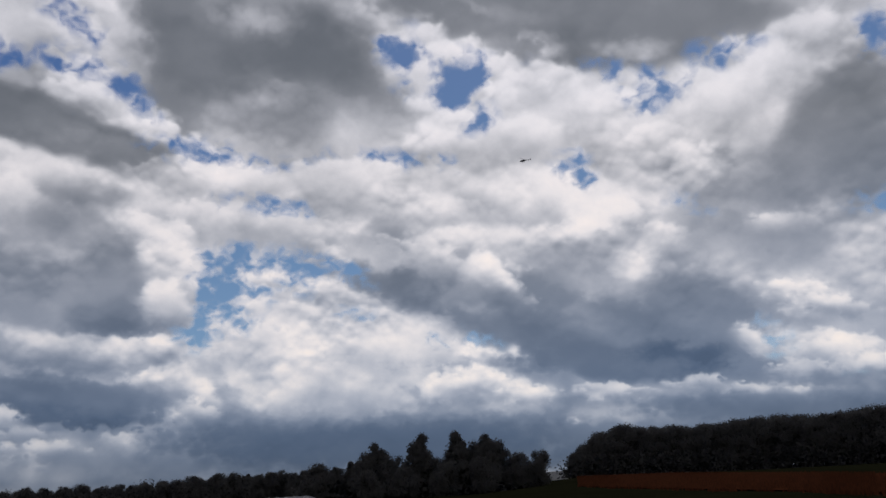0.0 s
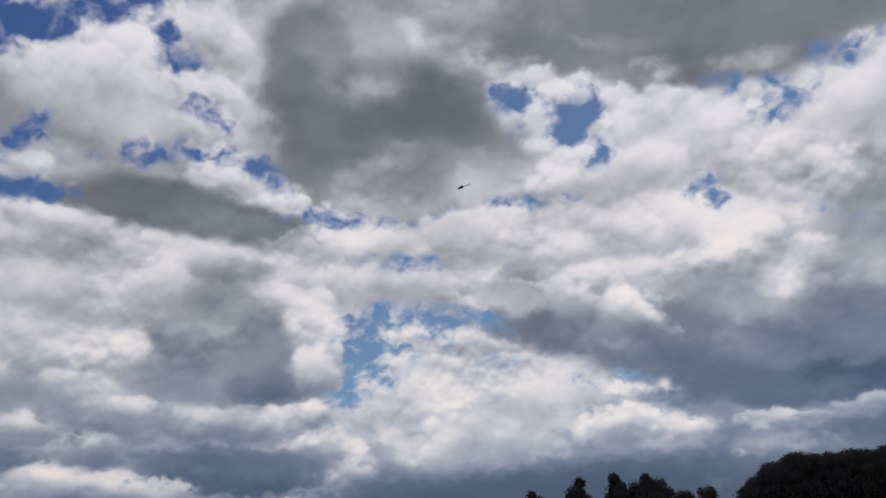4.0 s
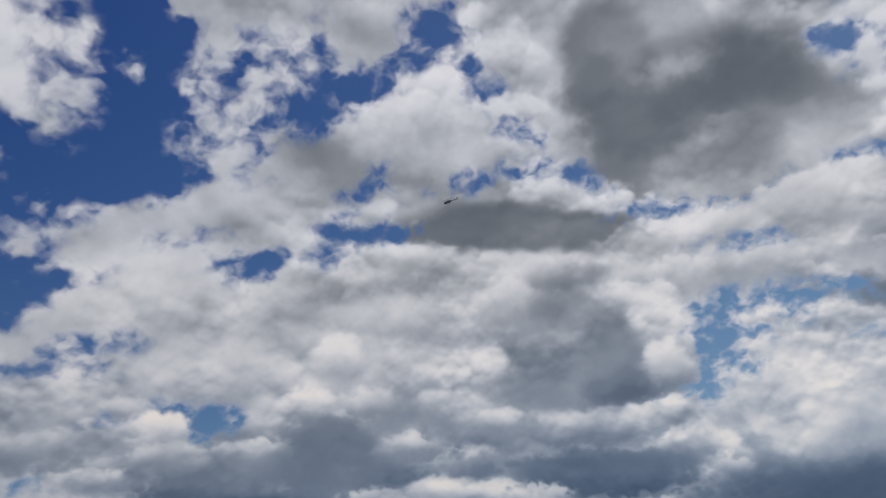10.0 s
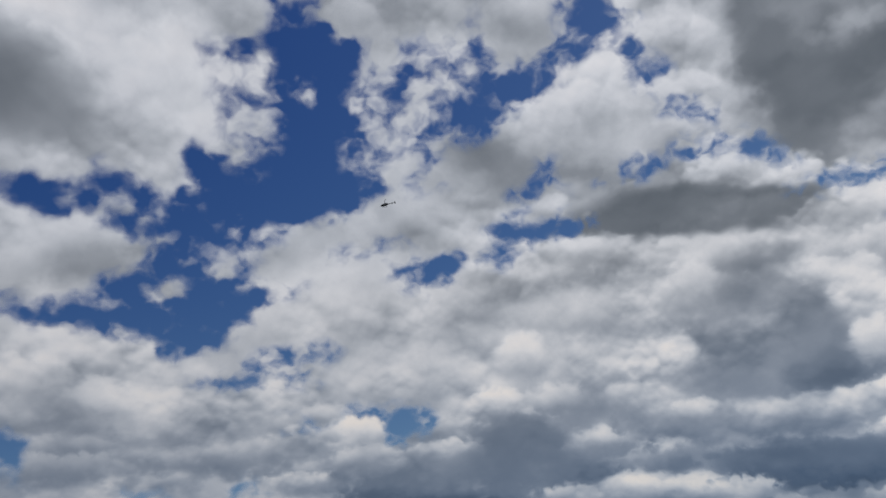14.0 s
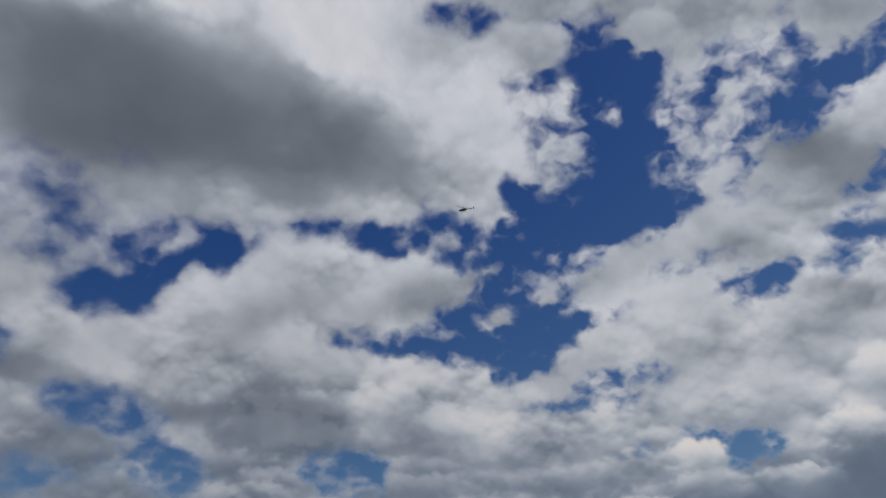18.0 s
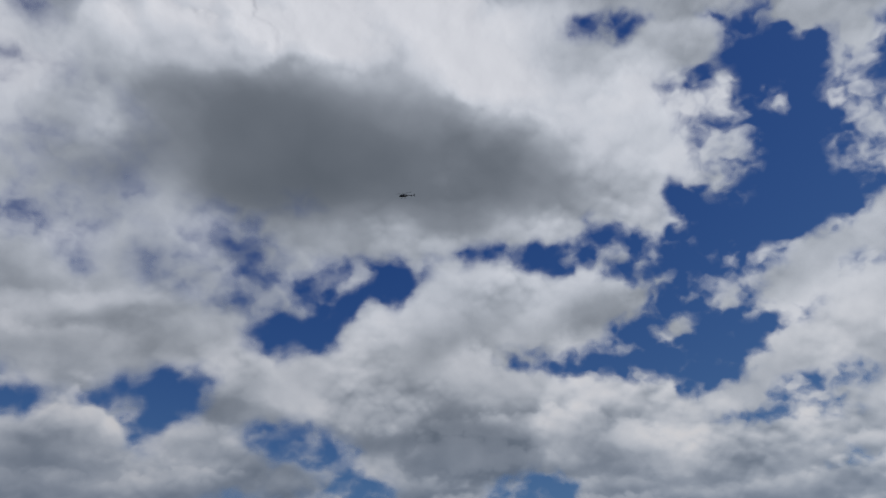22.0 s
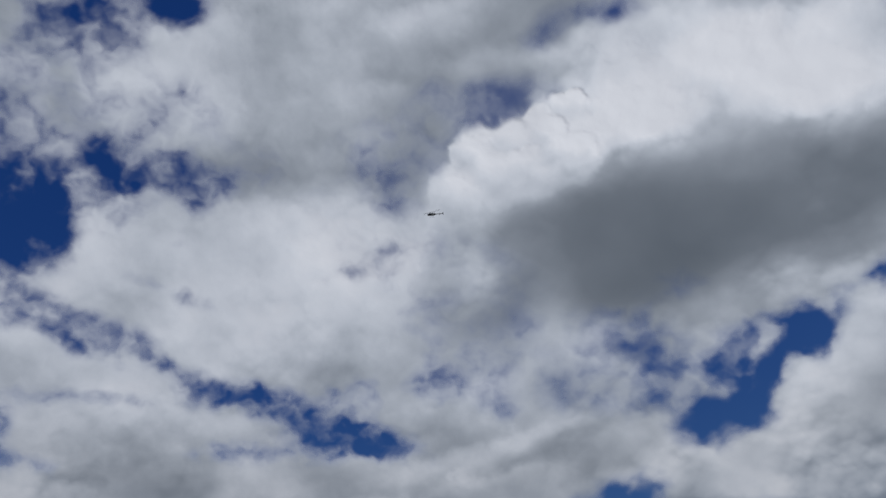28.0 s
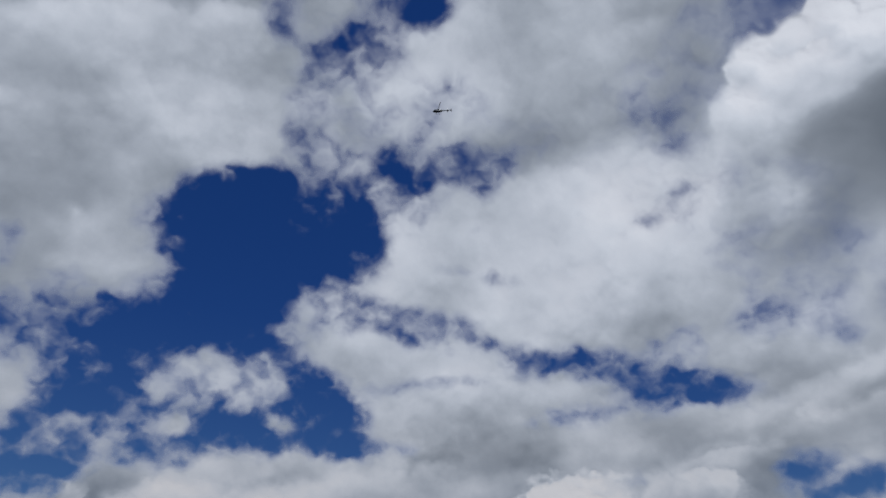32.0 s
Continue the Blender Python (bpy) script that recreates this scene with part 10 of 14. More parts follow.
head(136.3, 33.2, 4.8, 2.0, 11, 0.44, 0.53, 0.4)
head(118.6, 38.3, 7.4, 2.8, -5, 0.39, 0.48, 0.5)
head(121.7, 34.6, 9.4, 2.4, -7, 0.42, 0.50, 0.5)
head(113.7, 32.7, 4.5, 2.3, -11, 0.44, 0.51, 0.6)
head(135.3, 31.7, 6.8, 1.2, 1, 0.44, 0.53, 0.4)
head(138.0, 28.8, 4.3, 1.6, 2, 0.42, 0.53, 0.35)
head(131.6, 28.5, 4.8, 1.4, -1, 0.43, 0.52, 0.5)
head(133.5, 25.0, 5.5, 1.5, -1, 0.44, 0.54, 0.4)
head(127.5, 23.7, 6.2, 1.5, -3, 0.46, 0.54, 0.5)
head(120.0, 30.9, 5.4, 1.6, -7, 0.45, 0.52, 0.5)
head(140.7, 29.9, 2.7, 0.9, 3, 0.45, 0.54, 0.4)
head(124.7, 25.8, 4.7, 1.0, -4, 0.46, 0.54, 0.5)
gap(134.3, 30.7, 2.4, 0.4, -10, -0.06)
gap(138.5, 31.2, 2.4, 0.3, 2, 0.02)
gap(136.1, 26.7, 2.8, 0.3, 1, 0.10)
gap(124.0, 27.9, 2.7, 0.5, -15, -0.18)
gap(119.2, 27.6, 1.5, 0.5, -28, -0.18)
gap(116.6, 25.8, 1.8, 0.7, -29, -0.26)
gap(112.6, 25.2, 2.1, 0.6, -20, -0.22)
gap(115.1, 24.8, 1.5, 0.4, -8, -0.10)
gap(122.3, 24.1, 1.5, 0.4, -5, -0.10)
gap(114.7, 28.8, 1.5, 0.5, 21, 0.02)
gap(106.7, 28.7, 1.7, 0.7, -14, -0.06)
gap(103.0, 27.0, 1.0, 0.5, -38, -0.02)
gap(104.9, 30.5, 1.1, 1.1, 26, 0.10)
gap(108.1, 37.5, 0.9, 0.9, -16, 0.10)
gap(111.6, 37.1, 1.9, 0.5, 17, 0.14)
gap(105.5, 33.4, 2.1, 1.1, -17, 0.14)
head(124.6, 51.0, 3.5, 2.2, -7, 0.55, 0.61, 0.6)
shade(127.6, 45.4, 2.4, 2.3, -4, 0.64)
shade(122.9, 50.1, 3.5, 2.3, -8, 0.63)
shade(126.2, 48.1, 2.3, 2.3, -6, 0.64)
head(134.4, 48.7, 2.3, 2.3, 30, 0.42, 0.54, 0.5)
head(128.9, 51.3, 1.5, 2.2, -4, 0.42, 0.54, 0.5)
head(115.7, 50.0, 3.4, 2.2, -14, 0.50, 0.58, 0.6)
head(114.6, 44.4, 4.5, 2.3, -14, 0.51, 0.57, 0.6)
gap(106.4, 47.3, 3.1, 1.1, 22, -0.06)
gap(109.6, 46.1, 1.8, 0.6, 13, -0.02)
gap(100.4, 47.5, 2.0, 1.1, -4, -0.10)
gap(109.7, 43.0, 2.2, 1.5, -17, 0.18, 0.7)
head(102.2, 45.0, 1.0, 1.8, -2, 0.19, 0.36, 0.18)
head(97.7, 45.0, 1.6, 1.4, 6, 0.12, 0.34, 0.18)
head(101.9, 42.5, 2.4, 2.9, -23, 0.30, 0.44, 0.3)
head(99.6, 41.4, 1.7, 1.8, -24, 0.27, 0.44, 0.5)
head(95.1, 43.6, 2.5, 2.1, 16, 0.19, 0.36, 0.3)
shade(99.1, 36.6, 2.9, 2.5, 11, 0.88, 0.5)
shade(97.9, 34.6, 1.9, 2.1, -22, 1.04)
shade(95.3, 39.1, 1.6, 2.0, 40, 0.62)
shade(101.8, 36.3, 1.7, 2.2, -20, 0.69)
shade(100.4, 33.5, 1.9, 0.7, -20, 0.75)
head(101.7, 30.5, 2.9, 1.8, -7, 0.51, 0.58, 0.5)
head(107.2, 25.8, 3.4, 1.5, -13, 0.47, 0.55, 0.5)
head(104.1, 23.6, 3.0, 0.9, 3, 0.40, 0.55, 0.4)
head(105.4, 22.1, 3.7, 1.4, 4, 0.44, 0.59, 0.4)
head(113.3, 22.3, 4.6, 1.3, -9, 0.45, 0.54, 0.5)
head(119.4, 21.9, 4.8, 1.1, -6, 0.46, 0.54, 0.5)
head(113.4, 20.2, 1.8, 0.8, 12, 0.32, 0.54, 0.3)
head(115.1, 19.3, 2.1, 0.9, -7, 0.40, 0.59, 0.3)
head(110.7, 19.1, 2.1, 1.0, 11, 0.45, 0.62, 0.3)
gap(107.5, 19.0, 1.6, 0.9, -10, -0.22)
gap(104.5, 17.4, 1.6, 1.0, 10, -0.38)
head(122.9, 19.8, 1.9, 0.9, 5, 0.32, 0.46)
head(120.6, 19.3, 1.5, 0.7, -5, 0.35, 0.49)
head(150.5, 19.4, 1.6, 1.1, 5, 0.27, 0.44)
head(157.5, 18.3, 0.8, 0.4, 7, 0.27, 0.44)
head(153.7, 18.6, 0.5, 0.3, 6, 0.27, 0.44)
head(140.1, 21.1, 4.2, 1.0, 2, 0.44, 0.54, 0.35)
head(147.2, 20.4, 4.7, 1.1, 4, 0.47, 0.57, 0.4)
head(155.4, 19.6, 2.3, 0.9, 7, 0.52, 0.59, 0.5)
head(131.8, 20.4, 4.6, 1.0, -1, 0.47, 0.55, 0.5)
gap(134.7, 20.6, 0.8, 0.5, -0, 0.06)
gap(136.0, 22.7, 1.2, 0.4, -19, -0.10)
veil(163.1, 28.4, 3.0, 2.1, 59, -0.06)
veil(160.5, 26.0, 2.0, 1.4, 12, -0.10)
veil(159.5, 21.5, 2.2, 1.0, 10, -0.10)
veil(154.0, 21.6, 4.1, 0.9, 7, -0.06)
veil(141.7, 40.2, 2.4, 1.6, 35, -0.10)
veil(142.9, 24.4, 1.9, 0.8, 3, -0.18)
veil(143.5, 49.8, 1.5, 2.3, 8, -0.02)
veil(140.0, 44.7, 2.0, 2.0, 4, -0.02)
veil(107.5, 44.8, 3.9, 2.2, 2, 0.10)
veil(106.2, 31.6, 2.1, 2.2, -16, 0.14)
# the great cloud, its dark base, and the gaps below it
shade(88.3, 36.7, 10.8, 4.1, 13, 0.73, 0.5)
shade(97.2, 36.2, 5.2, 2.8, 19, 0.80)
shade(91.3, 34.6, 7.0, 2.2, 14, 0.91, 0.5)
shade(81.0, 34.6, 8.4, 1.5, 8, 1.00, 0.5)
shade(67.7, 34.9, 4.8, 1.7, 0, 0.76)
shade(74.6, 36.9, 5.5, 1.9, 4, 0.68)
shade(88.3, 37.1, 1.6, 0.8, 13, 0.70)
shade(66.7, 40.2, 4.3, 2.7, -0, 0.47)
shade(78.0, 41.6, 3.4, 1.5, 7, 0.45)
head(69.8, 42.8, 6.2, 1.7, -3, 0.29, 0.44, 0.4)
head(56.9, 36.6, 4.3, 3.1, -16, 0.28, 0.46, 0.3)
head(53.1, 35.9, 2.7, 2.3, -8, 0.29, 0.49)
head(61.5, 40.8, 4.7, 2.6, -4, 0.35, 0.51, 0.5)
head(55.3, 41.4, 3.0, 1.9, -8, 0.43, 0.58, 0.4)
shade(98.0, 30.8, 3.5, 2.1, 17, 0.57)
shade(96.2, 23.9, 2.9, 2.1, 12, 0.56)
shade(94.7, 28.3, 4.3, 1.8, 14, 0.55)
veil(93.6, 28.5, 5.4, 1.8, 13, 0.16)
veil(89.3, 27.0, 3.5, 1.1, 10, 0.10)
gap(47.0, 38.4, 2.6, 2.2, -13, -0.42)
gap(45.5, 32.8, 3.2, 4.2, -2, -0.42, 0.3)
gap(49.5, 32.7, 2.2, 2.7, 11, -0.42)
gap(52.7, 38.9, 1.1, 0.9, 21, -0.02)
gap(58.2, 43.4, 1.4, 0.6, -6, -0.10)
head(47.8, 36.4, 1.0, 0.9, 30, 0.38, 0.58)
gap(80.5, 27.0, 2.7, 1.4, 21, -0.42)
gap(86.3, 23.6, 2.4, 1.3, 18, -0.42)
gap(95.1, 18.3, 1.9, 2.0, 20, -0.42)
gap(96.6, 19.8, 1.6, 0.5, 22, -0.26)
gap(84.1, 27.9, 2.2, 0.5, 8, -0.26)
gap(73.6, 29.2, 3.6, 0.4, 8, -0.34)
gap(66.3, 28.8, 2.0, 0.5, -1, -0.18)
gap(60.3, 29.8, 2.4, 0.9, -24, -0.30)
gap(57.2, 23.6, 3.5, 2.0, -4, -0.34)
gap(53.6, 21.8, 2.7, 1.3, 15, -0.38)
gap(66.4, 21.8, 3.6, 0.6, -0, -0.26)
gap(84.7, 15.4, 1.9, 1.0, -25, -0.22)
gap(86.7, 16.4, 1.8, 0.4, 5, -0.10)
gap(80.5, 12.0, 2.2, 0.7, -17, -0.18)
gap(68.4, 12.6, 2.3, 1.1, 0, -0.14)
gap(42.1, 13.6, 1.8, 0.6, -7, -0.38)
gap(46.2, 14.2, 1.4, 0.4, -6, -0.10)
gap(92.2, 11.8, 3.5, 0.4, 5, -0.10)
gap(93.2, 10.3, 1.9, 0.4, 5, -0.02)
gap(52.2, 17.0, 2.2, 0.3, 0, -0.10)
gap(48.8, 18.8, 1.8, 0.4, 4, -0.02)
gap(31.9, 37.8, 1.2, 1.0, -23, -0.26)
gap(33.0, 34.6, 1.2, 2.1, -21, -0.18)
gap(38.1, 31.9, 1.7, 1.1, -16, 0.02)
head(93.1, 23.0, 1.3, 1.1, 11, 0.44, 0.68)
head(88.8, 22.1, 2.5, 1.3, -2, 0.40, 0.68)
head(84.7, 20.9, 1.8, 1.4, 6, 0.33, 0.62)
head(91.2, 19.2, 2.4, 1.2, 8, 0.45, 0.72)
head(85.5, 18.3, 2.6, 1.3, -15, 0.38, 0.65)
head(73.1, 27.1, 4.8, 1.6, 3, 0.43, 0.65)
head(80.7, 25.0, 1.0, 0.9, 16, 0.37, 0.62)
head(65.9, 25.5, 4.4, 1.6, -1, 0.39, 0.62)
head(76.3, 23.3, 4.3, 1.7, 3, 0.50, 0.72, 0.4)
head(69.4, 23.1, 3.6, 1.2, 1, 0.50, 0.72)
head(63.4, 19.1, 4.8, 1.2, -5, 0.37, 0.62)
head(71.0, 19.2, 2.4, 1.6, 1, 0.39, 0.65)
head(74.3, 17.5, 2.7, 1.5, 2, 0.74, 1.04, 0.4)
head(69.3, 17.2, 4.7, 1.0, 0, 0.43, 0.73)
head(76.9, 15.3, 1.4, 0.9, 22, 0.33, 0.72)
head(72.5, 15.3, 3.1, 1.1, 1, 0.79, 1.10, 0.4)
head(63.2, 15.4, 2.0, 1.4, 8, 0.29, 0.68)
head(60.4, 14.8, 1.9, 1.1, -22, 0.38, 0.73)
head(92.0, 15.8, 3.3, 1.0, 7, 0.40, 0.65)
head(93.2, 13.6, 3.8, 0.8, 6, 0.49, 0.72)
head(44.9, 13.4, 1.2, 0.7, -6, 0.29, 0.62)
head(47.1, 13.2, 1.6, 0.5, -5, 0.34, 0.62)
head(51.9, 25.1, 3.0, 1.4, -7, 0.38, 0.62)
head(47.2, 21.3, 2.2, 1.3, 8, 0.35, 0.62)
head(50.2, 19.9, 2.6, 1.1, 14, 0.39, 0.62)
head(45.9, 17.9, 2.8, 1.3, -7, 0.44, 0.68)
head(41.7, 20.3, 3.7, 1.5, -10, 0.48, 0.68, 0.4)
head(75.5, 11.2, 3.0, 0.9, 1, 0.40, 0.65)
head(64.1, 11.8, 4.6, 0.9, -1, 0.48, 0.75)
head(58.0, 13.9, 2.7, 0.9, -2, 0.45, 0.72)
# the far window, the islands in it, and the crown against the sheet
head(159.4, 39.2, 4.1, 1.7, 34, 0.55, 0.62, 0.6)
head(150.0, 42.7, 4.2, 1.4, 28, 0.40, 0.53, 0.4)
head(144.5, 45.4, 1.5, 1.1, 24, 0.38, 0.52, 0.4)
head(156.1, 33.9, 2.7, 2.5, 29, 0.42, 0.55, 0.4)
gap(147.9, 36.9, 6.7, 3.3, 24, -0.42, 0.35)
gap(149.4, 32.7, 6.5, 1.8, 24, -0.42)
gap(154.1, 38.7, 3.1, 0.8, 40, -0.18)
gap(139.2, 38.4, 1.4, 2.2, 19, -0.18)
gap(146.7, 30.5, 3.2, 1.3, 21, -0.34)
gap(151.2, 29.4, 3.0, 0.5, 24, -0.22)
gap(144.3, 26.8, 2.1, 1.9, 19, -0.38)
gap(150.5, 22.9, 2.9, 0.8, 21, -0.30)
gap(141.4, 23.7, 2.2, 1.3, -4, -0.42)
gap(138.5, 22.5, 1.6, 0.7, -16, -0.34)
gap(142.6, 43.9, 3.3, 1.5, 22, -0.02)
gap(141.4, 47.1, 1.9, 1.5, 22, -0.10)
gap(131.6, 42.4, 2.0, 0.9, 14, -0.14)
gap(133.3, 44.2, 1.2, 0.7, 16, -0.02)
gap(154.3, 27.6, 1.2, 1.1, 25, -0.26)
veil(140.9, 41.2, 2.6, 1.5, 20, -0.02)
veil(141.6, 39.4, 1.9, 1.0, 21, -0.10)
veil(151.0, 29.7, 2.0, 0.5, 24, -0.18)
head(150.8, 26.8, 2.6, 0.9, 31, 0.42, 0.55, 0.3)
head(147.3, 26.1, 2.1, 0.9, 11, 0.44, 0.55, 0.3)
head(152.9, 25.4, 1.1, 0.6, 23, 0.48, 0.59, 0.4)
head(152.2, 23.2, 1.2, 0.6, 22, 0.48, 0.57, 0.4)
head(143.7, 24.2, 1.4, 0.5, 17, 0.56, 0.62, 0.6)
head(140.2, 32.4, 4.1, 1.5, 28, 0.47, 0.56, 0.4)
head(139.0, 29.1, 3.8, 1.2, 1, 0.45, 0.55, 0.35)
head(135.8, 27.5, 4.6, 1.0, 4, 0.45, 0.56, 0.4)
head(135.3, 24.4, 4.2, 1.5, 13, 0.45, 0.55, 0.35)
head(135.0, 39.8, 2.7, 2.0, 16, 0.50, 0.59, 0.6)
head(119.1, 38.6, 7.2, 2.4, 6, 0.38, 0.48, 0.5)
head(129.2, 33.7, 6.4, 2.0, 12, 0.42, 0.51, 0.5)
head(116.5, 33.6, 8.0, 2.4, 5, 0.42, 0.52, 0.5)
head(129.2, 30.0, 5.5, 1.2, 6, 0.43, 0.53, 0.4)
head(116.2, 30.4, 6.4, 1.2, 5, 0.45, 0.53, 0.5)
head(129.1, 25.6, 3.9, 1.2, 11, 0.45, 0.54, 0.5)
head(122.9, 25.7, 3.2, 0.8, 8, 0.43, 0.54, 0.4)
gap(138.3, 30.9, 2.3, 0.3, 1, 0.02)
gap(133.5, 30.2, 1.6, 0.3, 14, -0.06)
gap(134.8, 26.9, 2.7, 0.3, 4, 0.10)
gap(123.3, 28.1, 2.4, 0.6, -7, -0.18)
gap(120.4, 27.2, 2.4, 0.6, -23, -0.18)
gap(116.7, 25.6, 2.0, 0.7, -14, -0.22)
gap(112.3, 25.1, 1.9, 0.6, -6, -0.22)
gap(117.4, 24.4, 2.0, 0.4, 6, -0.06)
gap(123.1, 24.3, 1.6, 0.3, 8, -0.02)
gap(106.8, 28.8, 1.4, 0.5, 0, -0.06)
gap(102.6, 26.9, 0.8, 0.5, -1, -0.02)
gap(104.5, 30.3, 0.8, 1.1, 19, 0.14)
gap(111.9, 37.8, 2.4, 0.6, 22, 0.18)
veil(105.2, 35.4, 1.5, 2.3, -2, 0.14)
veil(93.3, 28.6, 3.1, 1.4, 25, 0.06)
veil(95.2, 26.5, 2.4, 0.8, 17, 0.06)
gap(91.5, 26.3, 1.3, 0.5, 15, -0.02)
gap(95.2, 19.5, 2.7, 1.0, 14, -0.42)
shade(144.8, 17.3, 2.0, 0.9, 15, 0.56)
head(149.9, 18.6, 1.4, 2.1, 18, 0.26, 0.43, 0.16)
head(147.2, 19.4, 2.9, 2.1, 17, 0.36, 0.52, 0.4)
head(143.0, 17.3, 4.7, 1.8, 15, 0.47, 0.57, 0.5)
head(138.9, 20.1, 4.7, 1.5, 14, 0.42, 0.53, 0.4)
head(131.8, 19.3, 5.3, 1.3, 11, 0.45, 0.54, 0.5)
head(126.6, 22.1, 5.4, 1.3, 9, 0.46, 0.54, 0.5)
head(123.5, 18.9, 2.5, 1.3, 8, 0.28, 0.50, 0.15)
head(127.4, 17.8, 2.3, 0.8, 9, 0.33, 0.52, 0.2)
head(119.7, 21.4, 4.7, 1.0, 7, 0.45, 0.53, 0.5)
head(111.7, 19.9, 2.3, 1.1, 14, 0.32, 0.56, 0.25)
head(115.3, 18.9, 2.3, 0.7, 15, 0.36, 0.53, 0.25)
head(103.3, 23.1, 6.2, 1.0, 6, 0.35, 0.57, 0.35)
head(98.0, 25.1, 1.8, 0.8, 28, 0.36, 0.62, 0.3)
head(96.3, 23.7, 3.1, 1.2, 18, 0.52, 0.64, 0.4)
head(92.8, 23.5, 1.3, 1.4, 7, 0.41, 0.56)
head(99.6, 21.0, 4.5, 0.9, -0, 0.53, 0.62, 0.4)
shade(106.9, 45.5, 2.3, 2.7, -3, 0.55)
shade(108.0, 42.8, 2.3, 1.5, -2, 0.52)
shade(112.4, 46.3, 3.5, 1.9, 11, 0.52)
veil(102.9, 47.9, 4.0, 1.0, 9, -0.02)
veil(94.4, 48.2, 2.4, 0.6, -13, 0.02)
veil(107.4, 46.3, 1.9, 1.1, -3, 0.10)
shade(120.4, 47.2, 3.5, 3.1, 6, 0.63, 0.6)
shade(124.3, 44.1, 3.2, 2.3, 9, 0.61)
head(133.6, 48.1, 3.5, 2.2, 16, 0.42, 0.55, 0.5)
head(87.2, 47.3, 3.5, 2.0, -19, 0.28, 0.41, 0.4)
head(93.9, 46.1, 2.0, 1.5, 8, 0.18, 0.36, 0.15)
head(98.3, 45.2, 1.4, 1.5, -9, 0.12, 0.33, 0.12)
head(101.9, 44.4, 1.8, 2.1, 25, 0.18, 0.37, 0.12)
head(104.4, 42.1, 1.6, 1.2, 16, 0.28, 0.42, 0.14)
head(97.0, 42.4, 3.5, 1.9, 12, 0.28, 0.42, 0.4)
head(89.4, 44.5, 2.9, 1.8, 17, 0.28, 0.43, 0.5)
shade(88.4, 40.3, 2.5, 1.8, 8, 0.66)
shade(99.4, 38.5, 2.2, 1.5, -6, 0.69)
shade(93.3, 37.4, 4.7, 1.8, 1, 0.87, 0.5)
shade(98.9, 35.4, 2.9, 1.5, -6, 0.84)
shade(90.5, 34.8, 3.9, 1.8, 0, 1.00, 0.5)
shade(88.3, 37.3, 2.2, 1.8, 9, 0.84)
# windows, grey heaps and dark bases over the far tree line
head(52.8, 36.4, 2.3, 2.2, 32, 0.33, 0.53)
gap(46.7, 33.0, 4.1, 4.6, 17, -0.42, 0.3)
gap(51.1, 30.0, 2.9, 1.6, 7, -0.42)
gap(46.1, 38.5, 3.0, 1.4, 8, -0.38)
gap(48.8, 35.3, 1.6, 2.1, 8, -0.42)
head(47.3, 36.9, 1.4, 0.8, 8, 0.39, 0.61)
head(40.0, 38.2, 0.9, 1.8, 4, 0.38, 0.62)
head(37.3, 36.1, 2.2, 3.0, 2, 0.44, 0.68, 0.4)
head(40.5, 31.2, 1.4, 0.9, 2, 0.35, 0.61)
head(41.8, 34.3, 0.9, 0.4, 4, 0.34, 0.56)
head(27.3, 38.0, 2.7, 1.7, -4, 0.42, 0.64)
gap(31.8, 35.3, 2.3, 1.5, -2, -0.26)
gap(28.0, 35.9, 2.3, 1.1, 11, -0.30)
gap(23.4, 37.5, 1.9, 1.7, 32, -0.30)
gap(20.7, 38.7, 1.2, 0.9, -8, -0.26)
gap(35.8, 38.7, 1.8, 1.5, 1, 0.02)
gap(38.3, 31.2, 1.5, 1.1, 1, -0.10)
gap(36.2, 29.7, 1.1, 0.5, -1, -0.10)
gap(32.9, 33.1, 1.1, 0.8, -1, -0.18)
head(25.0, 33.4, 3.5, 2.2, 4, 0.29, 0.56)
head(21.4, 35.4, 2.3, 1.9, 12, 0.29, 0.53)
head(16.0, 35.5, 1.4, 2.3, -50, 0.21, 0.48)
head(20.0, 32.1, 2.8, 1.2, -8, 0.33, 0.59)
gap(17.8, 33.8, 1.2, 0.7, -39, -0.14)
gap(15.6, 30.9, 1.0, 0.5, -40, -0.02)
gap(18.1, 36.9, 1.0, 1.1, -10, 0.10)
head(35.3, 30.4, 1.3, 1.0, 19, 0.33, 0.61)
shade(31.3, 30.9, 2.5, 1.6, -3, 0.77, 0.5)
shade(32.8, 29.2, 1.9, 0.6, -2, 0.63)
shade(24.1, 30.0, 2.4, 1.2, -6, 0.57)
shade(20.1, 29.0, 2.4, 1.0, -8, 0.56)
gap(27.4, 29.5, 0.7, 0.8, -5, -0.02)
gap(13.9, 27.6, 1.6, 0.6, -11, -0.18)
gap(17.0, 28.5, 0.8, 0.6, -10, -0.02)
gap(21.2, 27.7, 0.8, 0.3, -8, -0.10)
head(29.0, 26.5, 1.7, 0.6, 6, 0.28, 0.51)
head(35.1, 26.9, 2.7, 1.6, -2, 0.44, 0.64)
head(40.5, 27.7, 3.3, 1.5, 1, 0.43, 0.66)
head(48.6, 25.6, 3.6, 1.5, 4, 0.40, 0.64)
head(13.8, 26.0, 2.4, 0.8, -21, 0.30, 0.56)
head(11.4, 24.7, 1.6, 0.7, -32, 0.35, 0.61)
gap(29.1, 25.3, 2.4, 0.8, 5, -0.34)
gap(32.3, 23.7, 3.9, 0.7, 7, -0.38)
gap(37.7, 22.7, 1.9, 0.5, -2, -0.18)
gap(42.1, 25.6, 1.8, 0.5, 6, -0.14)
gap(51.2, 22.5, 2.2, 0.6, 4, -0.26)
gap(49.3, 18.3, 1.6, 0.4, 1, -0.14)
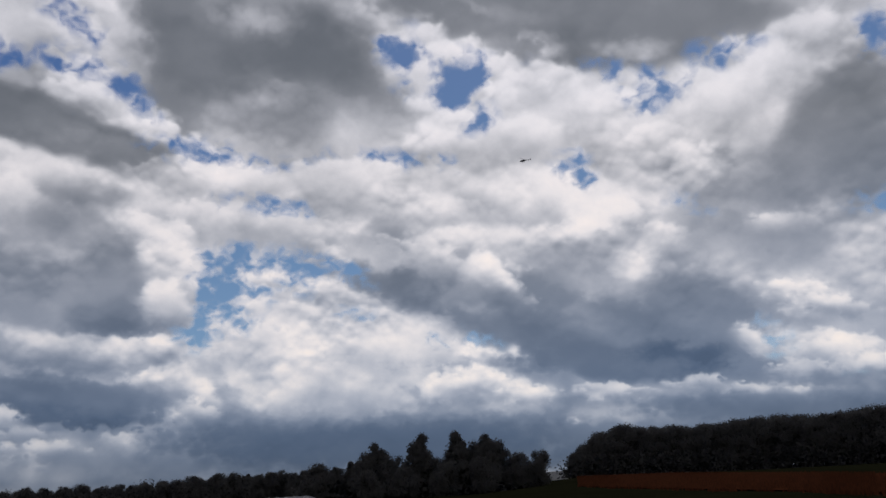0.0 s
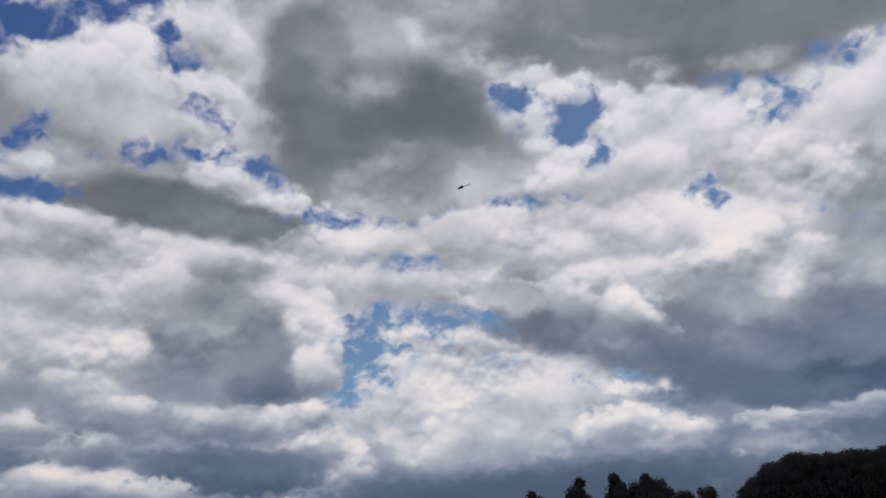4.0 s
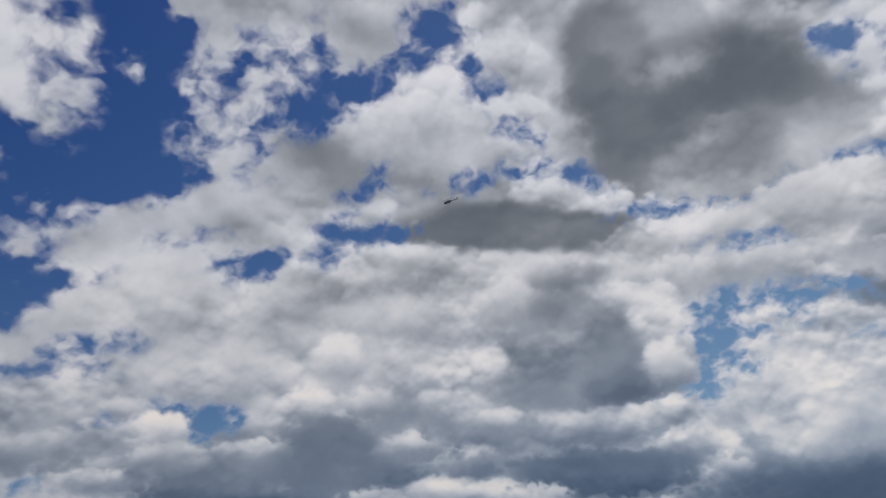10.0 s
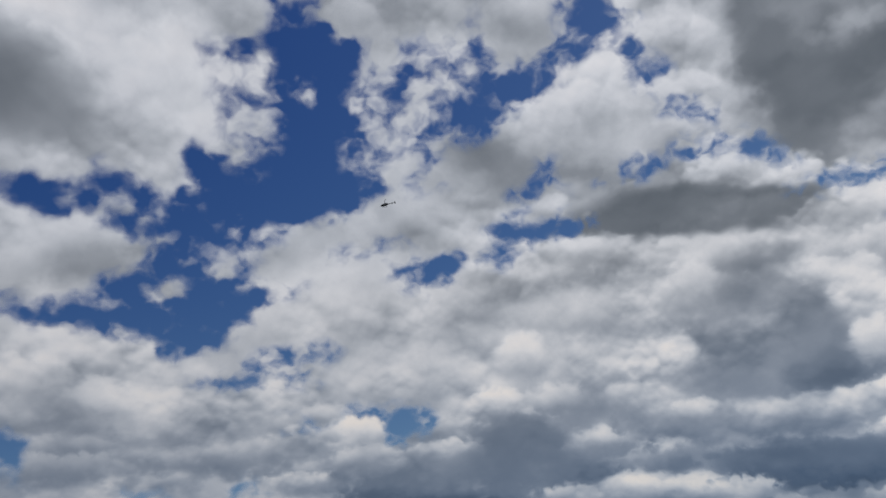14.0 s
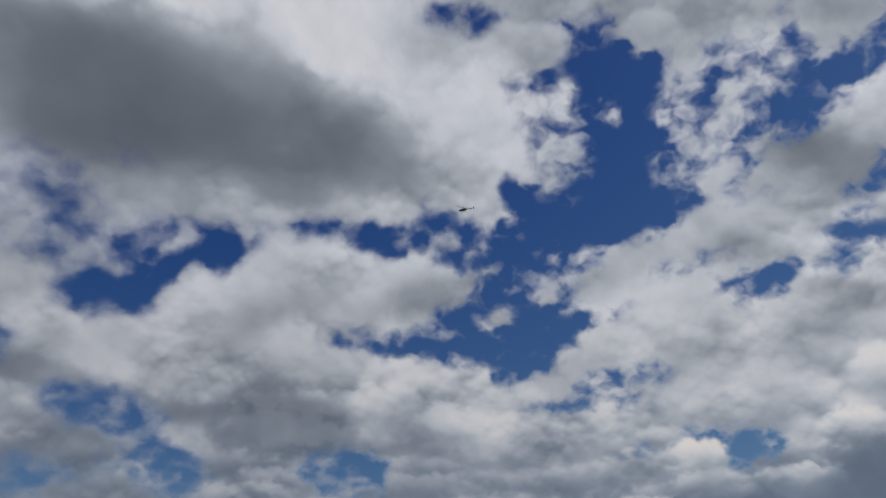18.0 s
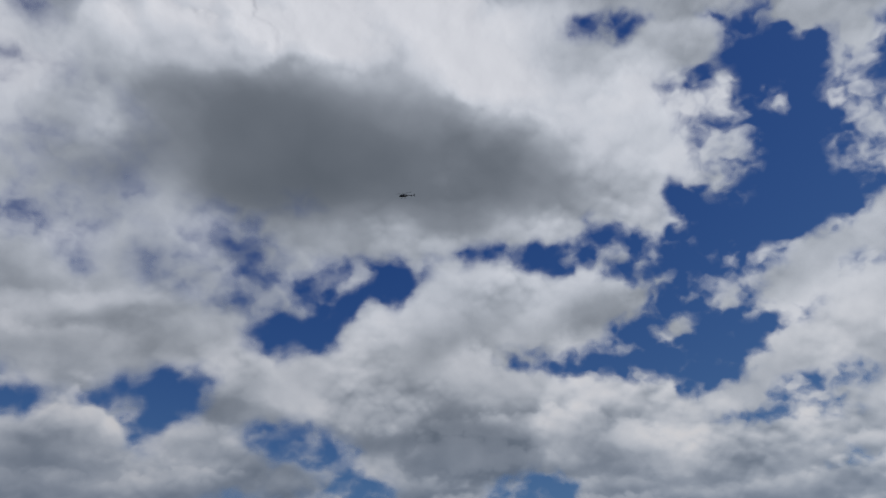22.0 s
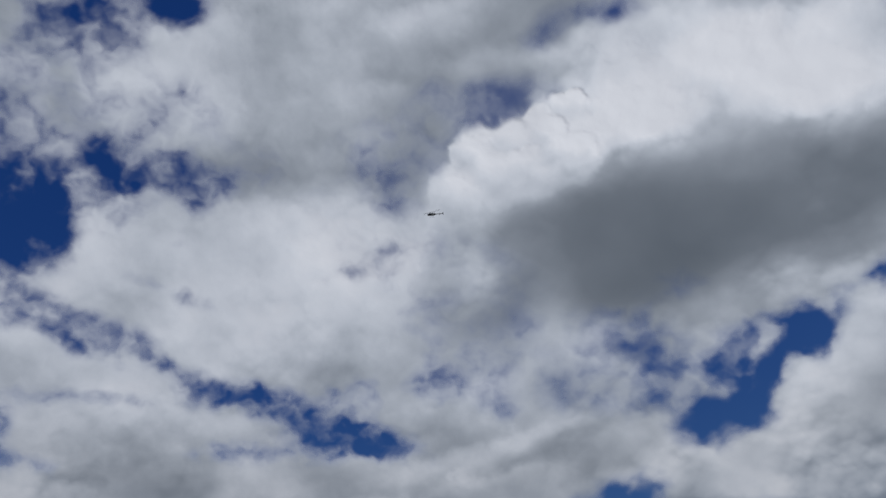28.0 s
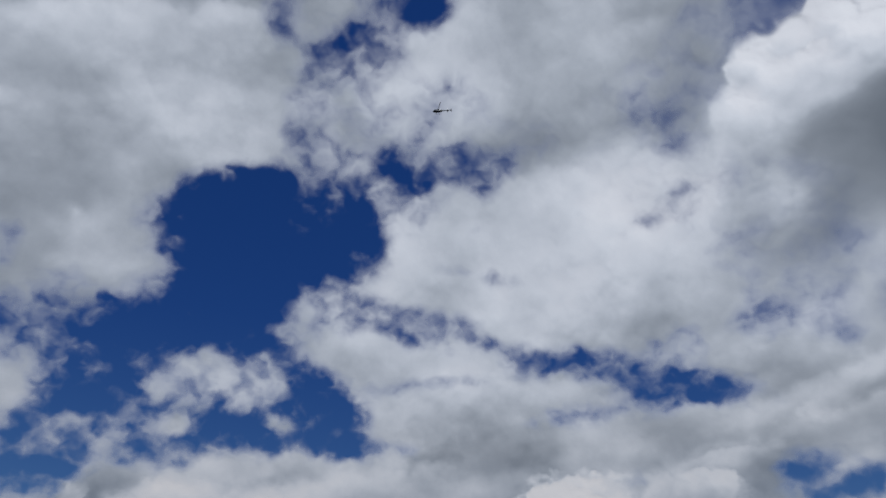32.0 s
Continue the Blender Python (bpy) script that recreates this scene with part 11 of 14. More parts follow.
gap(51.2, 17.0, 1.3, 0.4, 1, -0.10)
gap(41.7, 13.0, 1.6, 0.7, -3, -0.34)
gap(46.6, 13.5, 1.7, 0.3, -2, -0.06)
shade(19.0, 24.6, 5.2, 0.8, -9, 1.12, 0.4)
shade(14.0, 23.2, 3.2, 0.5, -11, 0.96)
shade(23.4, 24.7, 2.4, 0.6, -7, 0.84)
head(20.1, 26.2, 3.2, 0.7, -3, 0.58, 1.12, 0.3)
head(27.6, 22.7, 4.8, 1.2, -0, 0.38, 0.64)
head(22.5, 22.0, 3.2, 1.0, -7, 0.40, 0.64)
head(32.8, 21.7, 4.7, 1.0, 4, 0.39, 0.64)
head(16.6, 20.8, 3.2, 1.0, -10, 0.42, 0.64)
head(37.0, 19.6, 2.6, 1.0, -3, 0.57, 0.78, 0.4)
head(29.7, 18.7, 5.5, 1.3, -5, 0.42, 0.64)
head(23.1, 17.6, 4.4, 1.4, -7, 0.42, 0.64)
head(44.0, 19.8, 2.4, 2.6, -0, 0.52, 0.75, 0.4)
head(49.4, 20.1, 2.9, 1.2, 2, 0.42, 0.66)
head(27.6, 15.0, 5.1, 1.7, -6, 0.41, 0.64)
head(34.8, 16.0, 2.7, 1.7, -4, 0.43, 0.66)
head(19.0, 17.1, 1.6, 1.6, 1, 0.39, 0.63)
head(31.4, 15.3, 0.5, 1.3, -30, 0.30, 0.55)
head(30.4, 12.7, 1.1, 0.4, -25, 0.29, 0.59)
head(35.9, 13.8, 0.6, 0.4, -4, 0.32, 0.61)
shade(0.0, 29.9, 4.3, 2.2, -14, 0.98, 0.5)
shade(5.7, 28.3, 4.2, 1.5, -16, 0.96)
shade(9.0, 34.6, 1.7, 2.2, -15, 0.84)
shade(8.1, 31.2, 1.9, 1.5, -15, 0.82)
shade(2.5, 24.5, 4.0, 1.4, -16, 0.64)
shade(-3.9, 26.7, 1.7, 1.5, -20, 0.75)
shade(-6.6, 25.4, 2.0, 0.9, -21, 0.59)
shade(2.7, 33.8, 2.2, 1.1, -18, 0.59)
gap(-9.0, 29.8, 1.6, 0.8, -14, -0.26)
gap(-11.6, 27.4, 1.0, 1.4, -25, -0.38)
gap(-9.1, 27.1, 1.3, 0.4, -24, -0.02)
gap(-5.8, 23.0, 3.0, 0.3, -3, -0.10)
gap(0.1, 21.7, 1.4, 0.4, -6, -0.10)
gap(8.3, 23.5, 1.5, 0.3, -13, -0.10)
gap(2.6, 19.8, 2.2, 0.3, -4, -0.10)
head(-3.5, 21.8, 4.1, 1.1, -2, 0.33, 0.56)
head(-6.9, 20.7, 2.9, 1.4, -14, 0.33, 0.55)
head(6.6, 21.7, 3.0, 1.0, -3, 0.37, 0.62)
head(5.2, 19.0, 3.0, 1.0, -3, 0.38, 0.62)
head(-0.1, 18.1, 2.8, 1.0, -5, 0.38, 0.63)
head(-2.9, 16.2, 1.7, 0.7, -27, 0.35, 0.68)
shade(-6.5, 15.2, 1.9, 1.6, -17, 0.96, 0.5)
shade(13.1, 15.0, 3.5, 2.8, -20, 0.87, 0.5)
shade(12.0, 12.4, 2.7, 1.2, -20, 1.04)
shade(15.5, 13.0, 2.7, 1.6, -9, 0.80)
shade(19.2, 12.7, 2.4, 1.4, -8, 0.61)
shade(13.9, 17.1, 2.0, 1.4, -10, 0.63)
head(7.6, 14.3, 1.7, 1.9, -12, 0.34, 0.62)
head(9.7, 15.5, 1.5, 1.6, -11, 0.47, 0.69)
head(6.1, 13.7, 0.7, 0.7, -12, 0.33, 0.59)
gap(4.2, 15.0, 2.9, 1.2, -13, -0.30)
gap(-0.1, 15.6, 2.4, 0.4, -9, -0.30)
gap(5.7, 12.4, 1.3, 1.5, -12, -0.14)
gap(6.5, 10.6, 1.5, 0.5, -11, -0.10)
gap(2.2, 12.5, 1.1, 0.4, -13, 0.06)
head(0.9, 14.5, 2.1, 0.5, -8, 0.38, 0.62)
head(3.6, 13.1, 1.4, 0.5, -12, 0.37, 0.62)
head(-1.2, 11.7, 3.0, 0.7, -13, 0.40, 0.64)
head(1.1, 10.0, 3.8, 0.7, -7, 0.43, 0.68)
head(9.4, 9.8, 1.8, 0.8, -30, 0.29, 0.61)
head(7.8, 8.2, 1.4, 0.8, -41, 0.33, 0.62)
head(6.0, 6.6, 1.3, 0.7, -31, 0.33, 0.64)
head(12.5, 9.8, 2.7, 0.8, -9, 0.40, 0.75)
head(17.6, 10.2, 2.7, 0.9, -8, 0.43, 0.75)
head(-1.3, 7.3, 1.6, 0.8, -11, 0.35, 0.71)
head(1.9, 8.3, 2.1, 0.7, -11, 0.35, 0.68)
head(-4.7, 7.3, 1.2, 0.8, -12, 0.35, 0.71)
shade(3.7, 6.8, 2.4, 0.8, -10, 0.71)
shade(0.5, 5.8, 2.0, 0.6, -10, 0.73)
shade(33.8, 11.3, 1.9, 1.1, -20, 0.77)
shade(28.4, 10.4, 2.3, 0.9, -6, 0.61)
shade(32.8, 10.1, 2.3, 0.5, -6, 0.82)
shade(25.8, 8.9, 4.7, 0.5, -7, 0.84)
shade(32.1, 8.5, 4.9, 0.5, -6, 1.08, 0.5)
shade(40.6, 8.1, 4.2, 0.7, -5, 1.16, 0.5)
shade(43.4, 9.5, 2.1, 0.4, -4, 0.82)
shade(14.5, 5.9, 4.2, 0.6, -8, 1.24, 0.5)
shade(16.8, 5.7, 2.3, 0.4, -8, 1.16)
shade(5.1, 4.5, 4.9, 0.9, -9, 0.80)
head(43.8, 12.6, 1.0, 0.9, -3, 0.34, 0.64)
head(46.2, 12.1, 2.0, 0.8, -3, 0.38, 0.68)
head(48.6, 12.6, 1.3, 0.6, -2, 0.40, 0.64)
head(42.4, 10.9, 1.7, 0.6, -4, 0.42, 0.75)
head(37.3, 12.0, 2.2, 1.0, -5, 0.50, 0.82)
head(21.8, 6.2, 1.5, 1.1, -7, 0.38, 0.75)
head(26.8, 6.5, 1.9, 0.8, -7, 0.40, 0.75)
head(16.8, 7.7, 5.0, 0.5, -8, 0.50, 0.88)
head(23.6, 11.0, 3.1, 1.0, -7, 0.44, 0.78)
head(49.7, 8.6, 2.5, 0.5, -4, 0.43, 0.71)
# the small window high over the trees
head(-10.2, 28.3, 1.3, 1.6, 1, 0.31, 0.52, 0.3)
head(-11.2, 26.0, 2.4, 1.0, -19, 0.28, 0.50, 0.3)
head(-15.3, 28.7, 1.9, 0.9, 8, 0.29, 0.50, 0.3)
head(-9.8, 31.1, 1.9, 0.8, 11, 0.34, 0.55)
shade(-12.0, 30.4, 1.6, 0.5, 10, 0.36)
gap(-13.1, 27.4, 1.8, 1.4, -1, -0.42, 0.2)
gap(-8.4, 30.2, 1.3, 0.6, -23, -0.34)
gap(-15.4, 26.1, 0.7, 1.2, -21, -0.22)
gap(-13.7, 25.2, 0.6, 1.0, -30, -0.10)
gap(-18.8, 28.6, 0.7, 0.4, -13, 0.22)
head(-14.4, 26.9, 0.5, 0.9, -45, 0.22, 0.50)
head(-17.0, 26.2, 1.5, 1.9, -12, 0.25, 0.50)
head(6.5, 32.3, 3.7, 2.6, -10, 0.74, 1.20, 0.5)
shade(2.6, 31.1, 5.0, 2.7, -13, 1.00, 0.5)
shade(-1.7, 28.5, 3.5, 2.4, -25, 0.91)
shade(0.4, 25.5, 3.2, 1.2, -4, 0.73)
shade(7.3, 34.5, 2.2, 2.2, 0, 0.76)
shade(-3.1, 26.0, 3.6, 1.6, -16, 0.63)
head(2.3, 34.1, 1.9, 1.1, -2, 0.57, 0.80, 0.5)
shade(20.7, 24.8, 4.6, 0.9, -3, 1.04)
shade(22.9, 25.3, 2.5, 1.1, -4, 0.91)
shade(15.8, 23.7, 3.2, 0.7, -5, 0.91)
gap(21.9, 27.9, 1.6, 0.6, 6, -0.02)
gap(13.5, 27.3, 1.8, 0.5, -19, -0.10)
gap(18.7, 33.9, 1.3, 0.9, -26, -0.18)
gap(-20.3, 21.8, 0.9, 0.5, -33, -0.34)
gap(-28.2, 25.3, 2.1, 0.7, -2, -0.10)
gap(-32.0, 27.6, 1.6, 0.5, 1, 0.14)
# dark bases and cream heads low over the far trees
shade(29.2, 16.4, 6.6, 2.0, -1, 0.45)
shade(37.3, 9.3, 5.3, 1.5, -1, 0.76)
shade(33.7, 10.7, 2.2, 1.4, -1, 0.80)
shade(31.8, 8.4, 2.6, 0.5, -2, 0.91)
shade(28.8, 11.4, 2.3, 1.4, -2, 0.62)
shade(40.0, 7.4, 3.7, 0.5, -1, 1.16, 0.5)
shade(19.8, 14.5, 2.0, 2.0, -3, 0.73)
head(35.9, 13.5, 0.6, 0.5, 0, 0.19, 0.57)
head(30.3, 12.7, 0.8, 0.3, -21, 0.19, 0.57)
head(31.5, 15.3, 0.5, 1.2, -31, 0.30, 0.56)
gap(42.2, 13.1, 1.5, 0.7, 2, -0.38)
gap(46.1, 13.5, 1.9, 0.3, 3, -0.10)
head(44.5, 12.5, 1.3, 0.7, 2, 0.26, 0.66)
head(46.4, 12.8, 1.3, 0.5, 2, 0.33, 0.66)
head(42.5, 10.7, 1.1, 0.6, 1, 0.26, 0.66)
head(45.0, 11.1, 1.3, 0.6, 1, 0.36, 0.69)
head(39.4, 11.2, 2.1, 0.7, 0, 0.42, 0.73)
head(43.8, 6.9, 1.0, 1.0, -1, 0.35, 0.73)
head(45.7, 6.3, 1.5, 0.5, -1, 0.48, 0.79)
head(26.9, 6.8, 1.9, 1.1, -3, 0.33, 0.73)
head(22.6, 6.2, 1.9, 1.0, -3, 0.33, 0.73)
shade(24.6, 5.0, 4.2, 0.4, -3, 1.08, 0.5)
head(30.9, 9.9, 3.0, 0.8, -2, 0.48, 0.84)
head(25.1, 8.9, 3.5, 0.9, -3, 0.42, 0.77)
head(38.7, 5.6, 2.7, 0.5, -2, 0.45, 0.76)
head(35.2, 5.3, 2.1, 0.7, -2, 0.40, 0.76)
shade(13.5, 14.0, 4.0, 2.4, -15, 0.87, 0.5)
shade(12.5, 12.0, 3.1, 0.8, -5, 1.08, 0.5)
shade(16.5, 12.3, 2.0, 1.2, -4, 0.73)
head(7.0, 14.0, 1.0, 0.9, -7, 0.26, 0.62)
head(7.9, 15.9, 1.0, 1.0, -7, 0.31, 0.62)
head(9.2, 12.5, 1.6, 1.3, -6, 0.35, 0.66)
head(9.3, 14.9, 1.6, 1.6, -6, 0.40, 0.66)
gap(4.4, 15.1, 3.0, 1.4, -8, -0.30)
gap(0.4, 15.7, 2.9, 0.4, -6, -0.34)
gap(5.2, 12.8, 1.5, 1.1, -7, -0.18)
gap(7.0, 10.9, 1.5, 0.5, -6, -0.02)
head(5.7, 11.9, 0.5, 0.5, -7, 0.30, 0.60)
head(3.2, 13.0, 1.1, 0.5, -7, 0.32, 0.62)
head(1.4, 14.5, 1.6, 0.5, -8, 0.32, 0.62)
head(-1.9, 13.8, 2.1, 0.7, -9, 0.35, 0.64)
head(0.3, 12.2, 3.3, 0.7, -8, 0.38, 0.66)
head(-4.6, 10.8, 3.7, 0.7, -9, 0.40, 0.69)
gap(-4.1, 11.9, 0.9, 0.3, -9, -0.02)
shade(-7.2, 14.8, 2.7, 1.6, -11, 0.91, 0.5)
shade(-9.2, 12.9, 2.2, 1.1, -11, 0.96)
head(-8.2, 16.4, 3.0, 0.7, -18, 0.41, 0.76)
head(8.5, 8.9, 1.5, 0.9, -26, 0.21, 0.60)
head(6.9, 7.2, 1.1, 1.0, -46, 0.26, 0.63)
head(8.1, 5.5, 1.2, 0.6, -25, 0.30, 0.66)
head(10.7, 9.9, 2.3, 0.8, -5, 0.35, 0.69)
head(14.7, 9.4, 3.9, 1.1, -4, 0.48, 0.82)
shade(14.2, 7.1, 5.1, 0.8, -4, 0.84)
shade(15.0, 6.0, 4.6, 0.6, -4, 1.20, 0.5)
head(11.4, 3.9, 1.1, 0.7, -4, 0.35, 0.69)
head(15.6, 3.6, 2.3, 0.5, -4, 0.36, 0.73)
head(3.1, 8.7, 3.7, 1.0, -6, 0.38, 0.75)
head(-2.4, 8.8, 2.1, 0.9, -7, 0.38, 0.73)
head(-2.8, 7.3, 1.4, 0.7, -7, 0.33, 0.76)
head(-6.2, 7.3, 1.4, 0.7, -7, 0.36, 0.79)
head(-9.2, 6.5, 0.8, 0.8, -8, 0.28, 0.69)
head(0.0, 7.3, 1.4, 0.6, -6, 0.35, 0.73)
shade(1.0, 5.8, 3.2, 0.9, -6, 0.75)
shade(-6.0, 8.0, 1.3, 0.4, -8, 0.61)
shade(-1.1, 3.9, 4.1, 1.0, -5, 0.84)
shade(3.2, 3.9, 3.2, 0.9, -5, 0.88)
head(1.5, 3.0, 1.3, 0.1, -5, 0.48, 0.76)
# round the deep window
gap(45.9, 34.4, 4.0, 4.7, 7, -0.42, 0.3)
gap(48.7, 39.1, 2.4, 1.5, -1, -0.42)
gap(53.5, 31.3, 2.4, 1.2, 2, -0.38)
gap(57.9, 28.3, 2.7, 1.6, 3, -0.30)
gap(56.7, 21.6, 3.9, 2.0, 2, -0.34)
gap(52.9, 22.9, 2.4, 1.0, 0, -0.34)
gap(66.1, 22.1, 3.7, 0.5, -3, -0.22)
gap(62.4, 21.2, 2.3, 0.5, 4, -0.18)
gap(60.7, 30.1, 1.5, 0.9, 5, -0.18)
gap(67.0, 28.9, 1.5, 0.6, -13, -0.22)
gap(74.4, 29.1, 3.3, 0.3, 12, -0.26)
gap(78.7, 27.5, 0.9, 1.4, 14, -0.42)
head(47.5, 36.6, 1.3, 0.8, -1, 0.38, 0.59)
head(52.6, 35.2, 2.8, 2.3, 1, 0.29, 0.50)
head(50.7, 38.0, 1.4, 1.2, 0, 0.33, 0.54)
gap(53.7, 39.5, 1.6, 0.8, 3, -0.02)
head(39.0, 39.4, 1.5, 1.9, -7, 0.38, 0.59)
head(36.2, 38.0, 2.3, 3.4, -8, 0.45, 0.65, 0.4)
veil(38.0, 32.3, 2.0, 2.4, -7, 0.06)
veil(33.9, 37.3, 1.5, 2.3, -10, 0.06)
gap(32.5, 34.8, 2.3, 1.4, 10, -0.34)
gap(27.7, 35.5, 2.5, 0.9, 2, -0.30)
gap(23.1, 37.3, 1.7, 1.0, 4, -0.30)
gap(21.1, 38.1, 1.0, 0.7, -19, -0.26)
gap(31.1, 39.2, 1.1, 0.7, -12, -0.10)
head(27.6, 39.7, 2.9, 1.7, -14, 0.42, 0.63)
head(35.2, 41.3, 2.3, 2.2, -10, 0.42, 0.63)
head(25.6, 32.9, 3.2, 1.4, 7, 0.29, 0.52)
head(21.7, 34.5, 2.8, 1.7, -17, 0.30, 0.52)
head(16.2, 36.0, 2.6, 1.4, -21, 0.26, 0.52)
head(15.5, 32.1, 1.9, 1.1, -20, 0.32, 0.55)
gap(18.6, 33.5, 1.0, 0.6, -19, -0.10)
gap(16.3, 30.8, 1.3, 0.3, -19, 0.06)
gap(19.2, 35.8, 1.0, 0.5, -19, -0.02)
shade(31.3, 31.1, 2.7, 1.7, -10, 0.61)
shade(24.1, 30.1, 2.1, 0.8, -14, 0.53)
head(35.5, 30.4, 1.3, 0.9, -8, 0.31, 0.58)
head(40.0, 30.9, 1.6, 1.0, -5, 0.39, 0.61)
shade(19.3, 26.9, 1.7, 0.7, -15, 0.59)
shade(19.9, 24.6, 4.7, 0.7, -14, 1.00, 0.4)
shade(22.3, 24.3, 3.1, 0.5, -13, 0.96)
head(29.1, 26.6, 1.6, 0.5, -10, 0.29, 0.51)
gap(30.2, 25.4, 2.6, 0.7, -1, -0.34)
gap(35.1, 23.8, 3.1, 0.4, 1, -0.22)
gap(39.0, 23.2, 1.6, 0.7, -5, 0.02)
gap(43.2, 25.7, 2.0, 0.4, 7, -0.10)
head(50.7, 24.9, 3.6, 1.3, -0, 0.37, 0.62)
head(52.5, 26.9, 1.6, 0.9, 1, 0.39, 0.61)
head(42.6, 27.1, 4.4, 1.3, 6, 0.40, 0.63)
head(37.1, 28.2, 2.7, 1.1, -7, 0.40, 0.62)
head(34.9, 25.2, 2.3, 0.8, -7, 0.40, 0.62)
head(65.3, 25.4, 4.4, 1.8, 6, 0.42, 0.66)
head(72.7, 26.7, 4.1, 1.7, 10, 0.43, 0.66)
head(62.9, 18.3, 3.7, 1.4, 3, 0.38, 0.63)
head(68.4, 19.0, 2.5, 1.3, 5, 0.40, 0.66)
head(63.4, 15.6, 3.3, 1.0, 3, 0.32, 0.72)
shade(73.9, 17.7, 2.6, 0.7, 7, 0.64)
shade(73.9, 15.6, 3.2, 0.8, 6, 0.68)
head(48.2, 21.3, 2.8, 1.3, -1, 0.37, 0.63)
head(44.0, 19.9, 2.8, 1.8, -3, 0.44, 0.70)
head(50.7, 19.5, 2.8, 0.9, -1, 0.40, 0.63)
head(26.9, 23.3, 3.3, 0.9, -10, 0.35, 0.63)
head(33.9, 22.7, 2.7, 0.9, -7, 0.38, 0.63)
head(30.0, 19.1, 5.9, 1.3, -8, 0.43, 0.66, 0.4)
head(36.2, 18.2, 4.6, 1.3, -5, 0.44, 0.68, 0.4)
gap(48.2, 18.5, 2.0, 0.4, -1, -0.10)
gap(51.2, 16.8, 2.8, 0.3, -1, -0.10)
gap(41.9, 13.4, 1.8, 0.8, -3, -0.42)
gap(46.3, 14.0, 2.0, 0.4, -2, -0.02)
head(44.3, 13.2, 0.9, 0.6, -2, 0.29, 0.63)
head(46.8, 13.0, 1.6, 0.5, -2, 0.32, 0.63)
head(48.7, 12.9, 0.8, 0.4, -1, 0.34, 0.63)
gap(69.3, 12.8, 2.4, 1.1, 3, -0.06)
head(30.7, 13.0, 1.1, 0.4, -16, 0.28, 0.61)
head(35.9, 14.1, 0.8, 0.5, -5, 0.30, 0.63)
head(31.4, 15.9, 0.9, 0.7, 33, 0.32, 0.59)
shade(33.8, 12.5, 2.2, 0.8, -5, 0.77)
shade(33.3, 10.5, 3.3, 0.7, -4, 0.88)
head(24.1, 11.7, 2.0, 0.7, -7, 0.39, 0.77)
shade(27.7, 9.5, 3.4, 0.5, -5, 0.80)
shade(21.0, 10.7, 1.9, 1.0, -7, 0.76)
# the great cloud from below, and the banks towards the open sky
shade(108.4, 34.4, 4.2, 4.2, 19, 0.50)
shade(98.4, 36.8, 4.7, 2.6, 13, 0.80, 0.5)
shade(98.3, 34.5, 3.2, 1.5, 13, 0.96)
shade(87.3, 34.8, 7.4, 1.4, 6, 0.93, 0.5)
shade(80.7, 38.8, 7.9, 1.9, 2, 0.72)
shade(73.2, 35.6, 5.6, 1.7, -2, 0.73)
shade(65.5, 35.5, 3.5, 1.7, -7, 0.63)
shade(82.4, 32.8, 4.0, 0.9, 3, 0.69)
shade(88.5, 37.1, 1.5, 0.7, 7, 0.73)
head(95.4, 42.8, 4.4, 1.5, 13, 0.29, 0.47, 0.4)
head(75.6, 44.4, 6.6, 2.0, -1, 0.24, 0.43, 0.4)
head(68.5, 40.1, 3.5, 1.8, -5, 0.35, 0.51, 0.5)
head(56.5, 35.9, 2.9, 2.1, -12, 0.26, 0.46, 0.4)
head(51.7, 36.8, 1.8, 1.8, -16, 0.28, 0.47)
head(58.3, 31.1, 1.9, 0.9, -10, 0.39, 0.57)
head(59.7, 41.4, 3.3, 1.7, -12, 0.37, 0.52, 0.4)
gap(61.2, 44.2, 1.5, 0.6, -11, -0.10)
veil(103.9, 29.6, 4.0, 1.8, 14, 0.18)
veil(107.5, 28.8, 1.3, 1.1, 16, 0.06)
veil(92.2, 26.9, 3.4, 1.4, 7, 0.10)
head(100.9, 23.7, 6.5, 1.0, 17, 0.35, 0.64)
head(99.5, 24.3, 2.4, 0.7, 20, 0.33, 0.57)
shade(101.1, 21.1, 5.1, 1.0, 9, 0.55)
gap(95.3, 18.1, 2.3, 1.7, 16, -0.42)
gap(96.8, 16.1, 1.7, 0.7, 6, -0.34)
gap(104.7, 16.9, 1.9, 0.8, 9, -0.26)
gap(86.6, 23.4, 2.0, 1.1, 14, -0.42)
gap(81.2, 26.8, 2.6, 1.1, 12, -0.42)
gap(73.0, 29.2, 2.4, 0.4, 8, -0.34)
gap(84.8, 27.7, 1.2, 0.5, 4, -0.26)
head(101.2, 16.4, 2.6, 0.9, 7, 0.34, 0.60)
head(93.1, 16.4, 2.2, 0.9, 5, 0.40, 0.62)
head(80.2, 25.3, 1.0, 0.9, 1, 0.37, 0.58)
head(84.8, 21.5, 1.6, 1.1, 3, 0.34, 0.62)
head(88.6, 22.1, 2.7, 1.2, 4, 0.41, 0.63)
head(92.1, 23.4, 1.5, 0.9, 6, 0.42, 0.62)
gap(86.5, 16.8, 1.9, 1.0, 3, -0.18)
gap(84.0, 15.0, 1.9, 0.7, 2, -0.10)
gap(80.7, 13.2, 1.9, 0.7, 1, -0.10)
gap(68.9, 12.9, 2.3, 0.9, -2, -0.10)
head(73.5, 15.8, 3.5, 0.9, -1, 0.72, 0.96, 0.4)
head(76.7, 15.5, 0.9, 0.6, -0, 0.32, 0.63)
head(62.7, 16.1, 2.2, 1.0, -4, 0.29, 0.68)
head(59.0, 15.0, 1.8, 0.8, -26, 0.37, 0.69)
